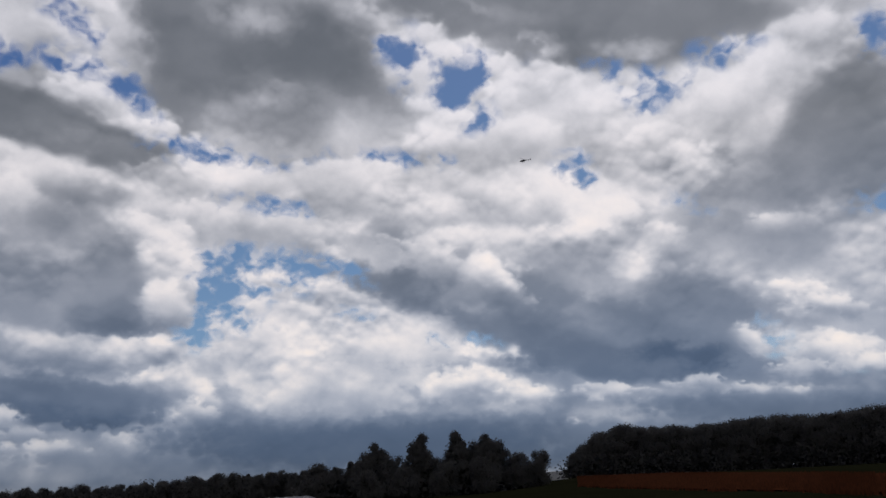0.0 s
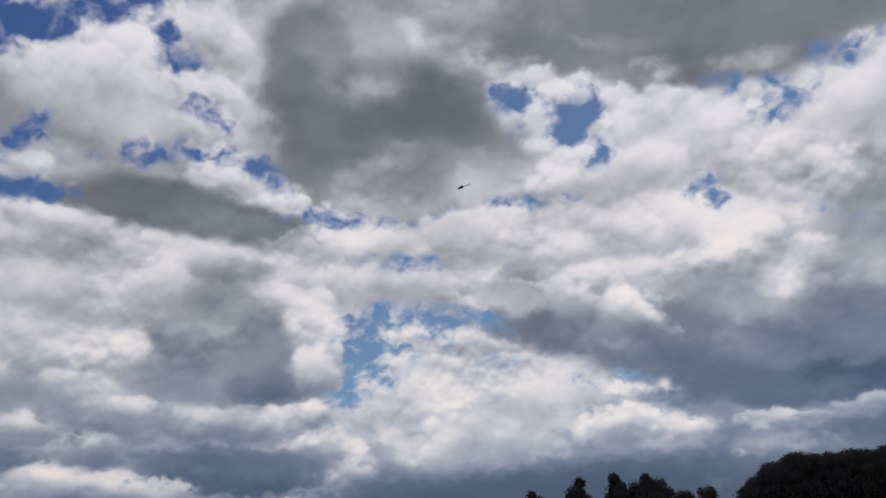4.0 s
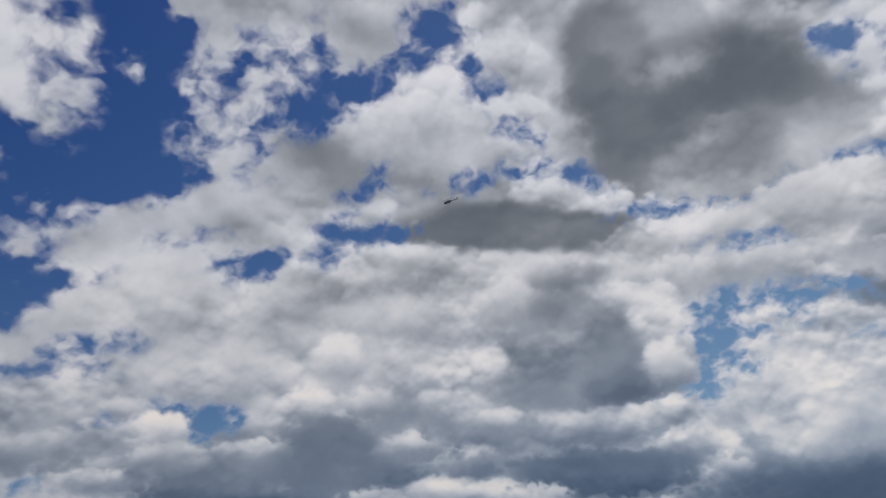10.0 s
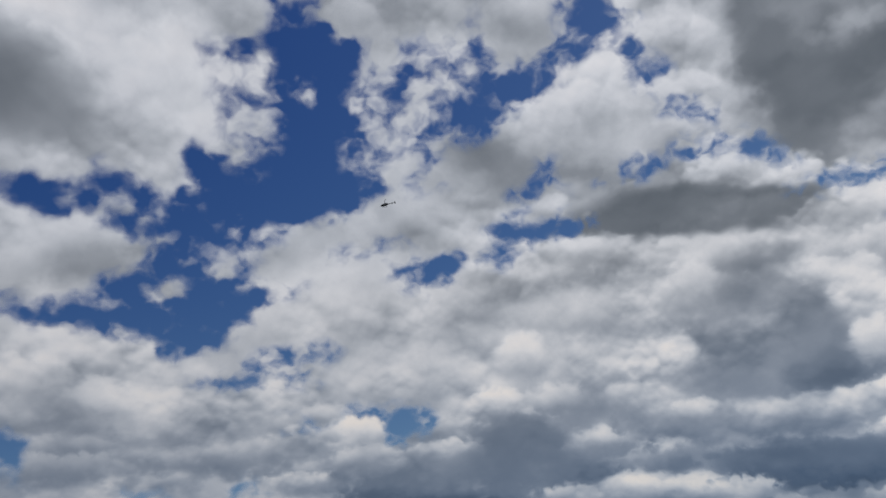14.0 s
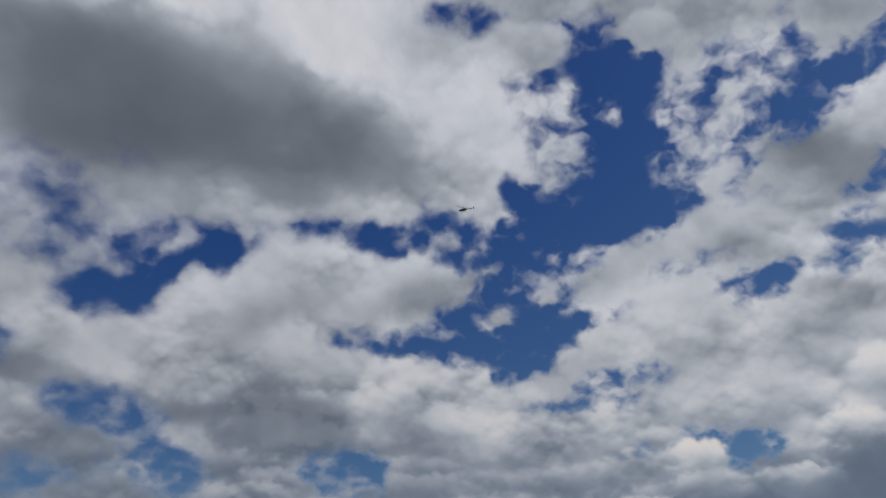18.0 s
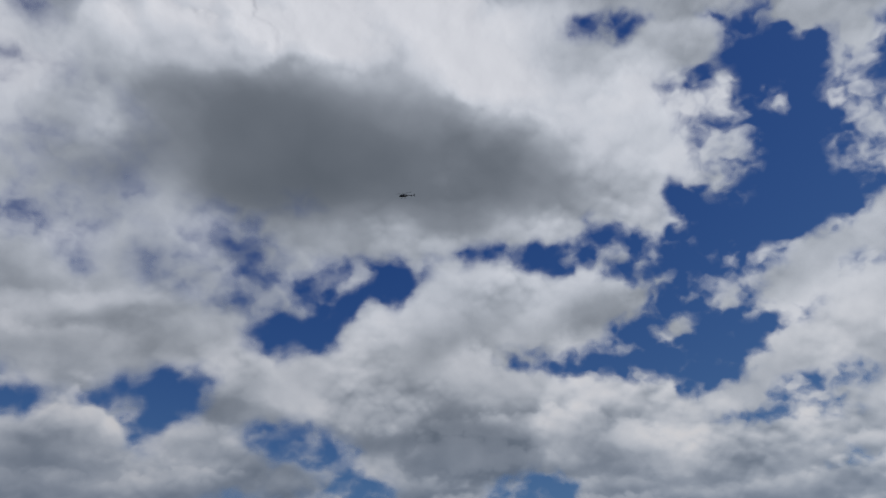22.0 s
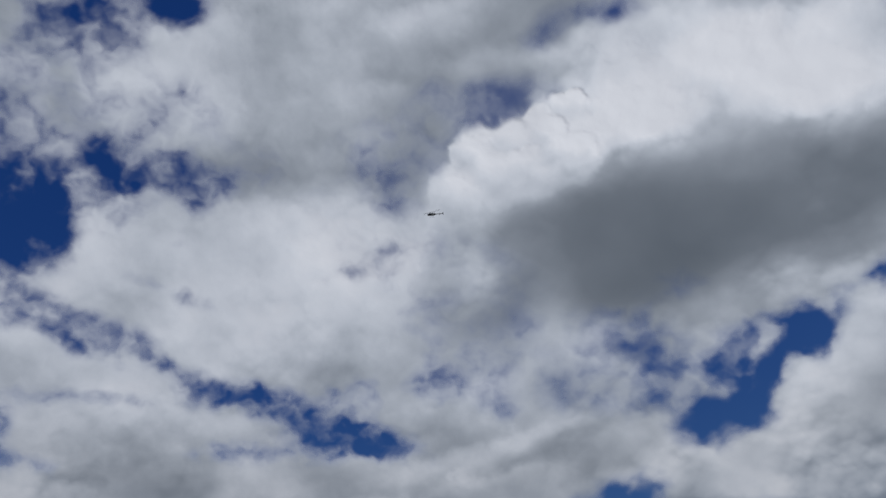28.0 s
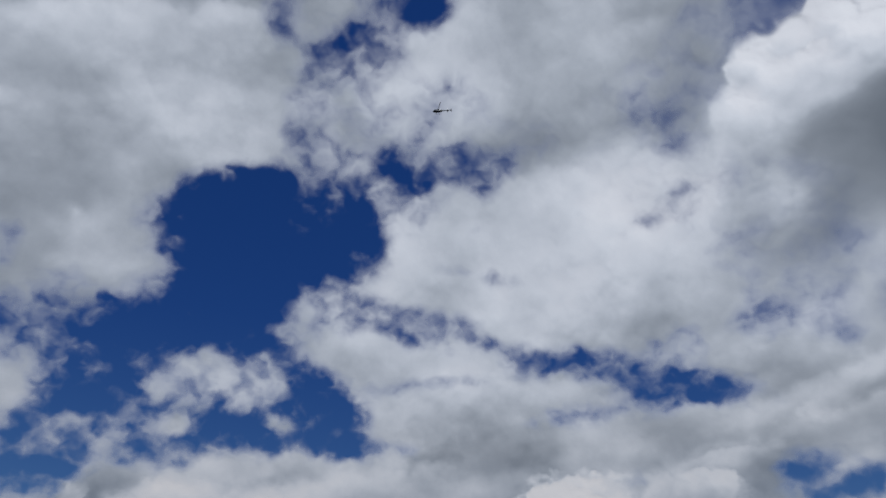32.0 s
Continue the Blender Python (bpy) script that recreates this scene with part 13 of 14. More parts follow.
gap(59.2, 21.7, 2.4, 1.1, -3, -0.10)
shade(84.8, 26.8, 4.7, 1.8, 9, 0.48)
gap(87.5, 23.5, 1.9, 1.3, 9, -0.34)
gap(85.5, 26.7, 1.7, 0.6, 31, -0.10)
shade(61.8, 21.8, 4.8, 1.6, -2, 0.40)
shade(74.0, 27.2, 4.5, 1.6, 4, 0.38)
head(44.2, 13.0, 1.5, 0.9, -7, 0.17, 0.52, 0.12)
shade(33.0, 10.3, 3.2, 1.9, -8, 0.84)
# slits and thin places in the last sheet
gap(140.1, 50.4, 3.6, 1.2, 23, -0.26)
gap(143.4, 44.8, 1.6, 1.9, 23, -0.10)
gap(133.9, 43.9, 1.2, 2.2, -6, -0.10)
gap(141.8, 39.0, 1.9, 2.8, 19, -0.34)
shade(131.8, 48.9, 3.6, 2.9, 15, 0.48)
shade(122.0, 51.3, 5.6, 3.4, 8, 0.48)
shade(133.7, 35.1, 6.9, 3.7, 12, 0.35)
shade(132.5, 30.4, 6.9, 2.2, 9, 0.37)
gap(135.7, 30.3, 2.7, 0.3, -16, -0.02)
gap(128.3, 34.4, 2.2, 0.3, -13, 0.06)
shade(76.8, 24.1, 1.9, 4.2, -18, 0.38)
shade(86.9, 20.2, 6.9, 1.4, -11, 0.37)
veil(103.2, 34.4, 3.2, 1.8, -6, 0.30)
shade(104.0, 36.4, 2.4, 2.8, -6, 0.43)
shade(80.4, 22.8, 4.9, 2.2, 6, 0.45)
shade(84.9, 20.9, 4.0, 1.4, 7, 0.45)
shade(31.6, 30.2, 3.8, 2.4, -18, 0.75)
shade(27.4, 33.1, 3.2, 2.5, -21, 0.42)
veil(103.6, 35.6, 3.6, 3.6, -6, 0.50)
shade(72.3, 43.6, 6.0, 2.8, -30, 0.07)
shade(84.9, 44.6, 3.3, 1.9, -20, 0.07)
shade(77.4, 23.5, 2.5, 4.9, -17, 0.51)
shade(85.0, 20.2, 5.1, 1.7, -12, 0.44)
shade(134.0, 36.2, 7.6, 4.5, 12, 0.41)
gap(139.9, 36.1, 1.9, 1.8, 16, -0.18)
gap(134.9, 31.9, 3.1, 0.4, -10, -0.18)
gap(128.3, 29.6, 2.9, 0.3, -14, -0.02)
gap(143.8, 44.5, 1.9, 2.4, 23, -0.34)
gap(135.9, 42.5, 1.6, 1.3, -5, -0.34)
gap(130.6, 46.4, 0.9, 1.9, 3, -0.02)
veil(112.5, 37.7, 2.4, 1.2, -21, 0.46)
shade(126.9, 48.5, 4.6, 3.4, 9, 0.45)
shade(151.7, 44.0, 3.9, 2.1, 27, 0.40)
shade(130.8, 36.2, 5.8, 2.4, 10, 0.34)
shade(41.4, 36.3, 2.9, 3.7, 3, 0.46)
shade(55.4, 36.0, 3.5, 2.4, 11, 0.35)
shade(48.2, 22.1, 4.2, 2.3, 2, 0.41)
shade(1.3, 9.3, 3.2, 2.1, -12, 0.44)
shade(74.1, 15.6, 3.9, 1.4, 2, 0.69)
shade(95.9, 28.4, 4.6, 2.9, 14, 0.47)
shade(94.7, 23.4, 4.9, 1.4, 12, 0.50)
shade(36.9, 27.9, 3.2, 3.2, -15, 0.47)
shade(79.1, 25.5, 5.0, 2.0, 5, 0.39)
shade(49.2, 21.3, 4.8, 2.3, -7, 0.37)
shade(39.6, 17.0, 3.2, 2.1, -9, 0.41)
shade(-2.8, 6.3, 5.4, 1.5, -3, 0.56)
shade(0.3, 8.7, 5.4, 1.5, -2, 0.46)
veil(141.2, 46.1, 3.1, 4.7, -14, 0.28)
veil(132.1, 45.8, 3.6, 2.7, -1, 0.38)
veil(138.8, 51.2, 1.5, 1.9, 4, 0.14)
shade(152.1, 21.4, 7.0, 1.8, 6, 0.40)
shade(160.1, 26.1, 3.9, 2.1, 12, 0.42)
# ---- strokes end ----

cloud_deck(np.arange(-50, 174, 0.135), np.arange(-1.5, 63, 0.135))
cloud_deck(np.arange(173.9, 310.5, 1.0), np.arange(-1.5, 63.5, 1.0), False)

# ---- ground ----
def rise(az, far):
    """Height of the gentle bank on which the wood stands."""
    amount = np.interp(az, [-80, -37, -30, -25, -19, -12], [0.9, 0.9, 1.1, 1.5, 1.9, 0.0])
    s = min(1.0, max(0.0, (far - 60) / 155))
    back = min(1.0, max(0.0, (420 - far) / 140))
    return float(amount * s * s * (3 - 2 * s) * back)


def ground_sheet():
    rings = [0, 4, 10, 20, 30, 40, 55, 70, 85, 100, 115, 130, 145, 160, 180, 200, 220, 250, 280, 320, 360, 420, 480, 700, 1100, 1800, 3000, 4700]
    n, verts, faces = 288, [(0, 0, 0)], []
    for r in rings[1:]:
        for k in range(n):
            a = 2 * math.pi * k / n
            x, y = r * math.cos(a), r * math.sin(a)
            z = 0.12 * noise.noise((x * 0.06, y * 0.06, 3)) - 0.06 if 12 < r < 120 else -0.06
            verts.append((x, y, z + rise(math.degrees(math.atan2(-x, y)), r)))
    faces += [(0, 1 + k, 1 + (k + 1) % n) for k in range(n)]
    for i in range(len(rings) - 2):
        b, c = 1 + i * n, 1 + (i + 1) * n
        faces += [(b + k, c + k, c + (k + 1) % n, b + (k + 1) % n) for k in range(n)]
    return tagged(mesh_object("ground", verts, faces, GRASS), "dark green summer meadow running to the horizon", "ground", "", "structure")


ground_sheet()


def bearing(az, far, z=0.0):
    """A place on the ground from its bearing (degrees to the left of +y) and its distance."""
    return Vector((-math.sin(radians(az)) * far, math.cos(radians(az)) * far, z + rise(az, far)))


def soften(ob, ways):
    """Shades the small blades and leaves of a mesh along the ways of the mass that they belong to."""
    ob.data.normals_split_custom_set_from_vertices(ways)
    return ob


def tufts(name, mat, spots, tall, wide, lean, seed):
    """Upright three-sided blades and stalks, joined."""
    rnd = random.Random(seed)
    verts, faces = [], []
    for p in spots:
        h, w, a = tall * rnd.uniform(0.5, 1.2), wide * rnd.uniform(0.6, 1.3), rnd.uniform(0, 6.28)
        tip = Vector((rnd.uniform(-lean, lean), rnd.uniform(-lean, lean), h))
        k = len(verts)
        for j in range(3):
            verts.append((p.x + w * math.cos(a + j * 2.1), p.y + w * math.sin(a + j * 2.1), p.z - 0.1))
        verts.append((p.x + tip.x, p.y + tip.y, p.z + tip.z))
        faces += [(k, k + 1, k + 3), (k + 1, k + 2, k + 3), (k + 2, k, k + 3)]
    return soften(mesh_object(name, verts, faces, mat), [(0, 0, 1)] * len(verts))


# the strip of red dock before the wood: near edge close on the right, running away to the wood's end
def red_strip():
    near = [(-62, 38), (-48, 42), (-37, 48), (-34, 54), (-28.5, 70), (-25, 84), (-21.5, 100), (-18.8, 118)]
    far = [(-62, 60), (-48, 80), (-37.6, 100), (-34, 124), (-30, 158), (-25.2, 200), (-21.7, 206), (-18.9, 206)]
    verts, faces = [], []
    steps = 16
    for (a0, d0), (a1, d1) in zip(near, far):
        for s in range(steps + 1):
            verts.append(bearing(a0 + (a1 - a0) * s / steps, d0 + (d1 - d0) * s / steps, 0.06))
    for i in range(len(near) - 1):
        for s in range(steps):
            k = i * (steps + 1) + s
            faces.append((k, k + 1, k + steps + 2, k + steps + 1))
    tagged(mesh_object("dock_strip", verts, faces, SORREL), "strip of red-brown dock and sorrel before the wood", "field", "", "structure")
    rnd, spots = random.Random(5), []
    while len(spots) < 16000:
        i, s, u = rnd.randrange(len(near) - 1), rnd.random(), rnd.random()
        a = near[i][0] + (near[i + 1][0] - near[i][0]) * u
        d0 = near[i][1] + (near[i + 1][1] - near[i][1]) * u
        d1 = far[i][1] + (far[i + 1][1] - far[i][1]) * u
        edge = 0.5 + 0.5 * noise.noise((a * 1.7, s * 3, 5))
        spots.append(bearing(a, d0 + (d1 - d0) * (s * 1.08 - 0.08 * edge)))
    tagged(tufts("dock_stalks", SORREL_STALKS, spots, 0.32, 0.09, 0.15, 6), "dry red-brown seed stalks of dock", "weeds", "", "stuff")


red_strip()
rnd = random.Random(8)
tagged(tufts("meadow_tufts", BLADES, [bearing(rnd.uniform(-60, 12), 16 + 130 * rnd.random() ** 1.6) for _ in range(26000)], 0.06, 0.03, 0.08, 9),
       "rough dark green grass of the meadow", "grass", "", "stuff")


# ---- trees ----
def tapered(bm, a, b, r0, r1, sides=6):
    """A round tapered piece from a to b."""
    way = Vector(b) - Vector(a)
    m = Matrix.Translation((Vector(a) + Vector(b)) / 2) @ way.to_track_quat("Z", "Y").to_matrix().to_4x4()
    bmesh.ops.create_cone(bm, cap_ends=True, segments=sides, radius1=r0, radius2=r1, depth=way.length, matrix=m)


def tree(height, spread, lobes, seed, pointed, label):
    """A tree: trunk, limbs and a crown of leaf sprays gathered in uneven lobes."""
    rnd = random.Random(seed)
    root = tagged(new("tree"), label, "tree", "trees round the meadow")
    bm = bmesh.new()
    tapered(bm, (0, 0, -0.3), (0.2, 0.1, height * 0.45), height * 0.028, height * 0.016, 8)
    tapered(bm, (0.2, 0.1, height * 0.45), (0.1, 0.3, height * 0.85), height * 0.016, height * 0.005, 6)
    part("trunk", bm, BARK, root)
    balls = []
    for i in range(lobes):
        h = rnd.uniform(0.18, 1.0)
        girth = (1.05 - h) ** 0.7 if pointed else math.sin(math.pi * min(1, 0.22 + h * 0.72)) ** 0.6
        a = rnd.uniform(0, 6.28)
        r = spread * girth * rnd.uniform(0.3, 0.8)
        size = spread * rnd.uniform(0.26, 0.46) * (0.55 + 0.6 * girth)
        balls.append((Vector((r * math.cos(a), r * math.sin(a), height * (0.08 + 0.86 * h) - size * 0.3)), size))
    bm = bmesh.new()
    for c, size in balls[: lobes // 2]:
        tapered(bm, (0.1, 0.1, max(0.8, c.z * 0.55)), c, height * 0.008, height * 0.003, 5)
    part("limbs", bm, BARK, root)
    verts, faces, ways = [], [], []
    for c, size in balls:
        for _ in range(int(380 * (size / spread / 0.36) ** 2)):
            n = Vector((rnd.gauss(0, 1), rnd.gauss(0, 1), rnd.gauss(0, 0.85))).normalized()
            p = c + n * size * rnd.uniform(0.45, 1.08) * (1 + 0.25 * noise.noise(n * 2.3 + c))
            u = n.cross(Vector((rnd.gauss(0, 1), rnd.gauss(0, 1), rnd.gauss(0, 1)))).normalized()
            v = (n * rnd.uniform(0.2, 0.9) + u.cross(n)).normalized()
            s = rnd.uniform(0.18, 0.38) * (0.7 + height * 0.03)
            ways += [(n * 0.5 + Vector((0, 0, 0.3))).normalized()] * 4
            k = len(verts)
            verts += [p - u * s * 0.5, p + v * s * 0.45 - u * s * 0.1, p + u * s * 0.6, p - v * s * 0.4 + u * s * 0.1]
            faces.append((k, k + 1, k + 2, k + 3))
    soften(mesh_object("crown", verts, faces, LEAVES, root), ways)
    TOPS.append(max(v.z for v in verts))
    return root


TOPS = []
BROAD = "broad dark green deciduous tree at the wood's edge"
SPIRE = "dark tree with uneven pointed top in the group"
KINDS = [tree(15, 5.2, 34, 21, False, BROAD), tree(13.5, 4.6, 30, 22, False, BROAD), tree(16, 5.0, 36, 23, False, BROAD),
         tree(10.5, 3.1, 32, 24, True, SPIRE), tree(9, 3.5, 28, 25, True, SPIRE), tree(8, 4.0, 26, 26, False, "low rounded dark tree in the group")]
FIRST_USE = set()


def plant(kind, az, far, top, turn):
    """Sets a tree on the ground so that it stands so many metres tall."""
    size = top / TOPS[kind]
    m = Matrix.Translation(bearing(az, far, -0.05)) @ pose(0, 0, 0, 0, 0, turn)
    src = KINDS[kind]
    if kind not in FIRST_USE:
        FIRST_USE.add(kind)
        src.matrix_basis = m @ Matrix.Diagonal((size, size, size, 1))
        return src
    ob = copy_thing(src, m)
    ob.scale = (size, size, size)
    return ob


# the group left of the gap, about 150 m off
for kind, az, far, top in ((5, -1.2, 150, 7.3), (3, -2.3, 152, 6.3), (3, -3.5, 155, 7.2), (4, -4.4, 150, 8.8), (3, -5.3, 152, 10.2), (5, -6.4, 150, 8.0), (4, -7.3, 156, 6.9),
                           (3, -8.2, 150, 11.3), (4, -8.8, 156, 8.6), (5, -9.7, 154, 7.4), (3, -10.8, 151, 11.4), (4, -11.9, 154, 9.9), (3, -12.9, 150, 10.4), (4, -13.7, 152, 9.4),
                           (5, -14.9, 150, 6.7), (5, -16.3, 151, 6.6), (5, -4.6, 141, 5.3), (5, -7.1, 143, 5.6), (5, -9.9, 143, 6.0), (5, -12.4, 144, 6.6)):
    plant(kind, az, far, top, az * 53 % 360)
# the wood on the right
rnd = random.Random(31)
for row in range(4):
    az = -18.7 - row * 0.25
    while az > -74:
        far = 218 + 9 * row + rnd.uniform(-3, 3)
        tall = np.interp(az, [-38, -34.5, -30.2, -26, -22.2, -20.4, -19.2, -18.2], [14.3, 13.5, 14.2, 13.4, 14.6, 13.0, 9.6, 6.6]) * (1 + 0.04 * row)
        plant(rnd.choice((0, 1, 2)), az, far, float(tall) * rnd.uniform(0.93, 1.02) - rise(az, far), rnd.uniform(0, 360))
        az -= rnd.uniform(1.0, 1.5)
# the far tree line on the left and behind the gap
for row in range(3):
    az = 2.2 - 1.2 * row
    while az < 64:
        far = 330 + 5 * abs(az - 8) + 16 * row + rnd.uniform(-8, 8)
        plant(rnd.choice((0, 1, 2)), az, far, rnd.uniform(9.0, 11.2) * (1.12 if 0 < az < 7 else 1.0), rnd.uniform(0, 360))
        az += rnd.uniform(0.75, 1.2)
for k in range(8):
    plant(k % 3, 2.6 - 0.75 * k, 262 + 3 * (k % 3), 8.8 + 0.6 * (k % 3), k * 77)


def undergrowth(spots, seed):
    """Bramble and low branches that close the foot of a wood: leaf sprays, joined."""
    rnd = random.Random(seed)
    verts, faces, ways = [], [], []
    for p, high, wide in spots:
        high *= rnd.uniform(0.4, 1.3)
        for _ in range(150):
            side, up = Vector((rnd.gauss(0, wide), rnd.gauss(0, wide), 0)), rnd.random() ** 1.3
            c = p + side + Vector((0, 0, up * high))
            ways += [(side.normalized() * 0.5 + Vector((0, 0, 0.3))).normalized()] * 4
            u = Vector((rnd.gauss(0, 1), rnd.gauss(0, 1), rnd.gauss(0, 1))).normalized() * rnd.uniform(0.2, 0.42)
            v = u.cross(Vector((rnd.gauss(0, 1), rnd.gauss(0, 1), rnd.gauss(0, 1)))).normalized() * rnd.uniform(0.18, 0.36)
            k = len(verts)
            verts += [c - u, c + v, c + u, c - v]
            faces.append((k, k + 1, k + 2, k + 3))
    return soften(mesh_object("undergrowth", verts, faces, LEAVES), ways)


rnd = random.Random(41)
spots = [(bearing(-18.4 - 0.16 * k, 214 + rnd.uniform(-2, 5)), 4.4, 1.5) for k in range(340)]
tagged(undergrowth(spots, 42), "dark bramble and low branches at the wood's foot", "undergrowth", "", "stuff")
spots = [(bearing(-0.2 - 0.13 * k, 152 + rnd.uniform(-3, 6)), 3.4 if k < 108 else 1.6, 1.1) for k in range(121)]
tagged(undergrowth(spots, 43), "dark bushes under the group of trees", "undergrowth", "", "stuff")
spots = [(bearing(-3 + 0.3 * k, 325 + 4 * abs(0.3 * k - 10) + rnd.uniform(-4, 6)), 8.5, 2.2) for k in range(220)]
tagged(undergrowth(spots, 44), "dark hedge below the far tree line", "undergrowth", "", "stuff")


# ---- polytunnel beside the trees ----
def polytunnel():
    root = tagged(new("polytunnel"), "low polytunnel of milky plastic film with dark sheets for its open ends", "greenhouse")
    root.matrix_basis = Matrix.Translation(bearing(2.7, 78)) @ pose(0, 0, 0, 0, 0, -40)
    half, high, long = 2.1, 1.55, 6.6
    arch = [(half * math.cos(math.pi * k / 16), high * math.sin(math.pi * k / 16) ** 0.85 if 0 < k < 16 else 0.0) for k in range(17)]
    bays = 5
    for i in range(bays):
        bm = bmesh.new()
        y0, y1 = long * i / bays, long * (i + 1) / bays
        rows = []
        for s in range(5):
            y, sag = y0 + (y1 - y0) * s / 4, 1.0 - 0.018 * math.sin(math.pi * s / 4)
            rows.append([bm.verts.new((x * sag, y, z * sag - 0.03)) for x, z in arch])
        for p, q in zip(rows, rows[1:]):
            for k in range(16):
                bm.faces.new((p[k], p[k + 1], q[k + 1], q[k]))
        part("film_bay", bm, FILM, root)
    for i in range(bays + 1):
        bm = bmesh.new()
        for (x0, z0), (x1, z1) in zip(arch, arch[1:]):
            tapered(bm, (x0 * 0.99, long * i / bays, z0 * 0.99 - 0.02), (x1 * 0.99, long * i / bays, z1 * 0.99 - 0.02), 0.02, 0.02, 5)
        part("hoop", bm, GREY_METAL, root)
    # dark sheets stand in for the shade inside the open ends
    for y in (0.03, long - 0.03):
        bm = bmesh.new()
        bm.faces.new([bm.verts.new((x * 0.985, y, z * 0.985 - 0.02)) for x, z in arch])
        bmesh.ops.solidify(bm, geom=bm.faces[:], thickness=0.03)
        part("end_shade_sheet", bm, DARK_INSIDE, root, "dark blue-grey sheet in place of the shade inside the open end", smooth=False)
    return root


far_tunnel = copy_thing(polytunnel(), Matrix.Translation(bearing(-16.3, 238)) @ pose(0, 0, 0, 0, 0, -106))
far_tunnel.scale = (1.4, 1.4, 1.75)
tagged(far_tunnel, "pale plastic greenhouse showing between the trees and the wood", "greenhouse")


# ---- helicopter ----
def loft(bm, rings, sides=18):
    """A closed skin through oval rings: (y, centre z, half width, half height, squareness)."""
    rows = []
    for y, z, w, h, q in rings:
        row = []
        for k in range(sides):
            a = 2 * math.pi * k / sides
            c, s = math.cos(a), math.sin(a)
            row.append(bm.verts.new((w * math.copysign(abs(c) ** q, c), y, z + h * math.copysign(abs(s) ** q, s))))
        rows.append(row)
    for a, b in zip(rows, rows[1:]):
        for k in range(sides):
            bm.faces.new((a[k], a[(k + 1) % sides], b[(k + 1) % sides], b[k]))
    bm.faces.new(rows[0])
    bm.faces.new(rows[-1][::-1])
    bmesh.ops.recalc_face_normals(bm, faces=bm.faces[:])


def blade_mesh(length, chord, thick, root_gap):
    bm = bmesh.new()
    prof = [(-0.5, 0.0), (-0.25, 0.5), (0.1, 0.42), (0.5, 0.0), (0.1, -0.3), (-0.25, -0.4)]
    rows = []
    for s in range(9):
        x = root_gap + (length - root_gap) * s / 8
        c = chord * (0.8 if s == 0 else 1.0 if s < 8 else 0.85)
        rows.append([bm.verts.new((x, py * c, pz * thick + 0.012 * s * s * 0.25)) for py, pz in prof])
    for a, b in zip(rows, rows[1:]):
        for k in range(6):
            bm.faces.new((a[k], a[(k + 1) % 6], b[(k + 1) % 6], b[k]))
    bm.faces.new(rows[0])
    bm.faces.new(rows[-1])
    bmesh.ops.recalc_face_normals(bm, faces=bm.faces[:])
    return bm


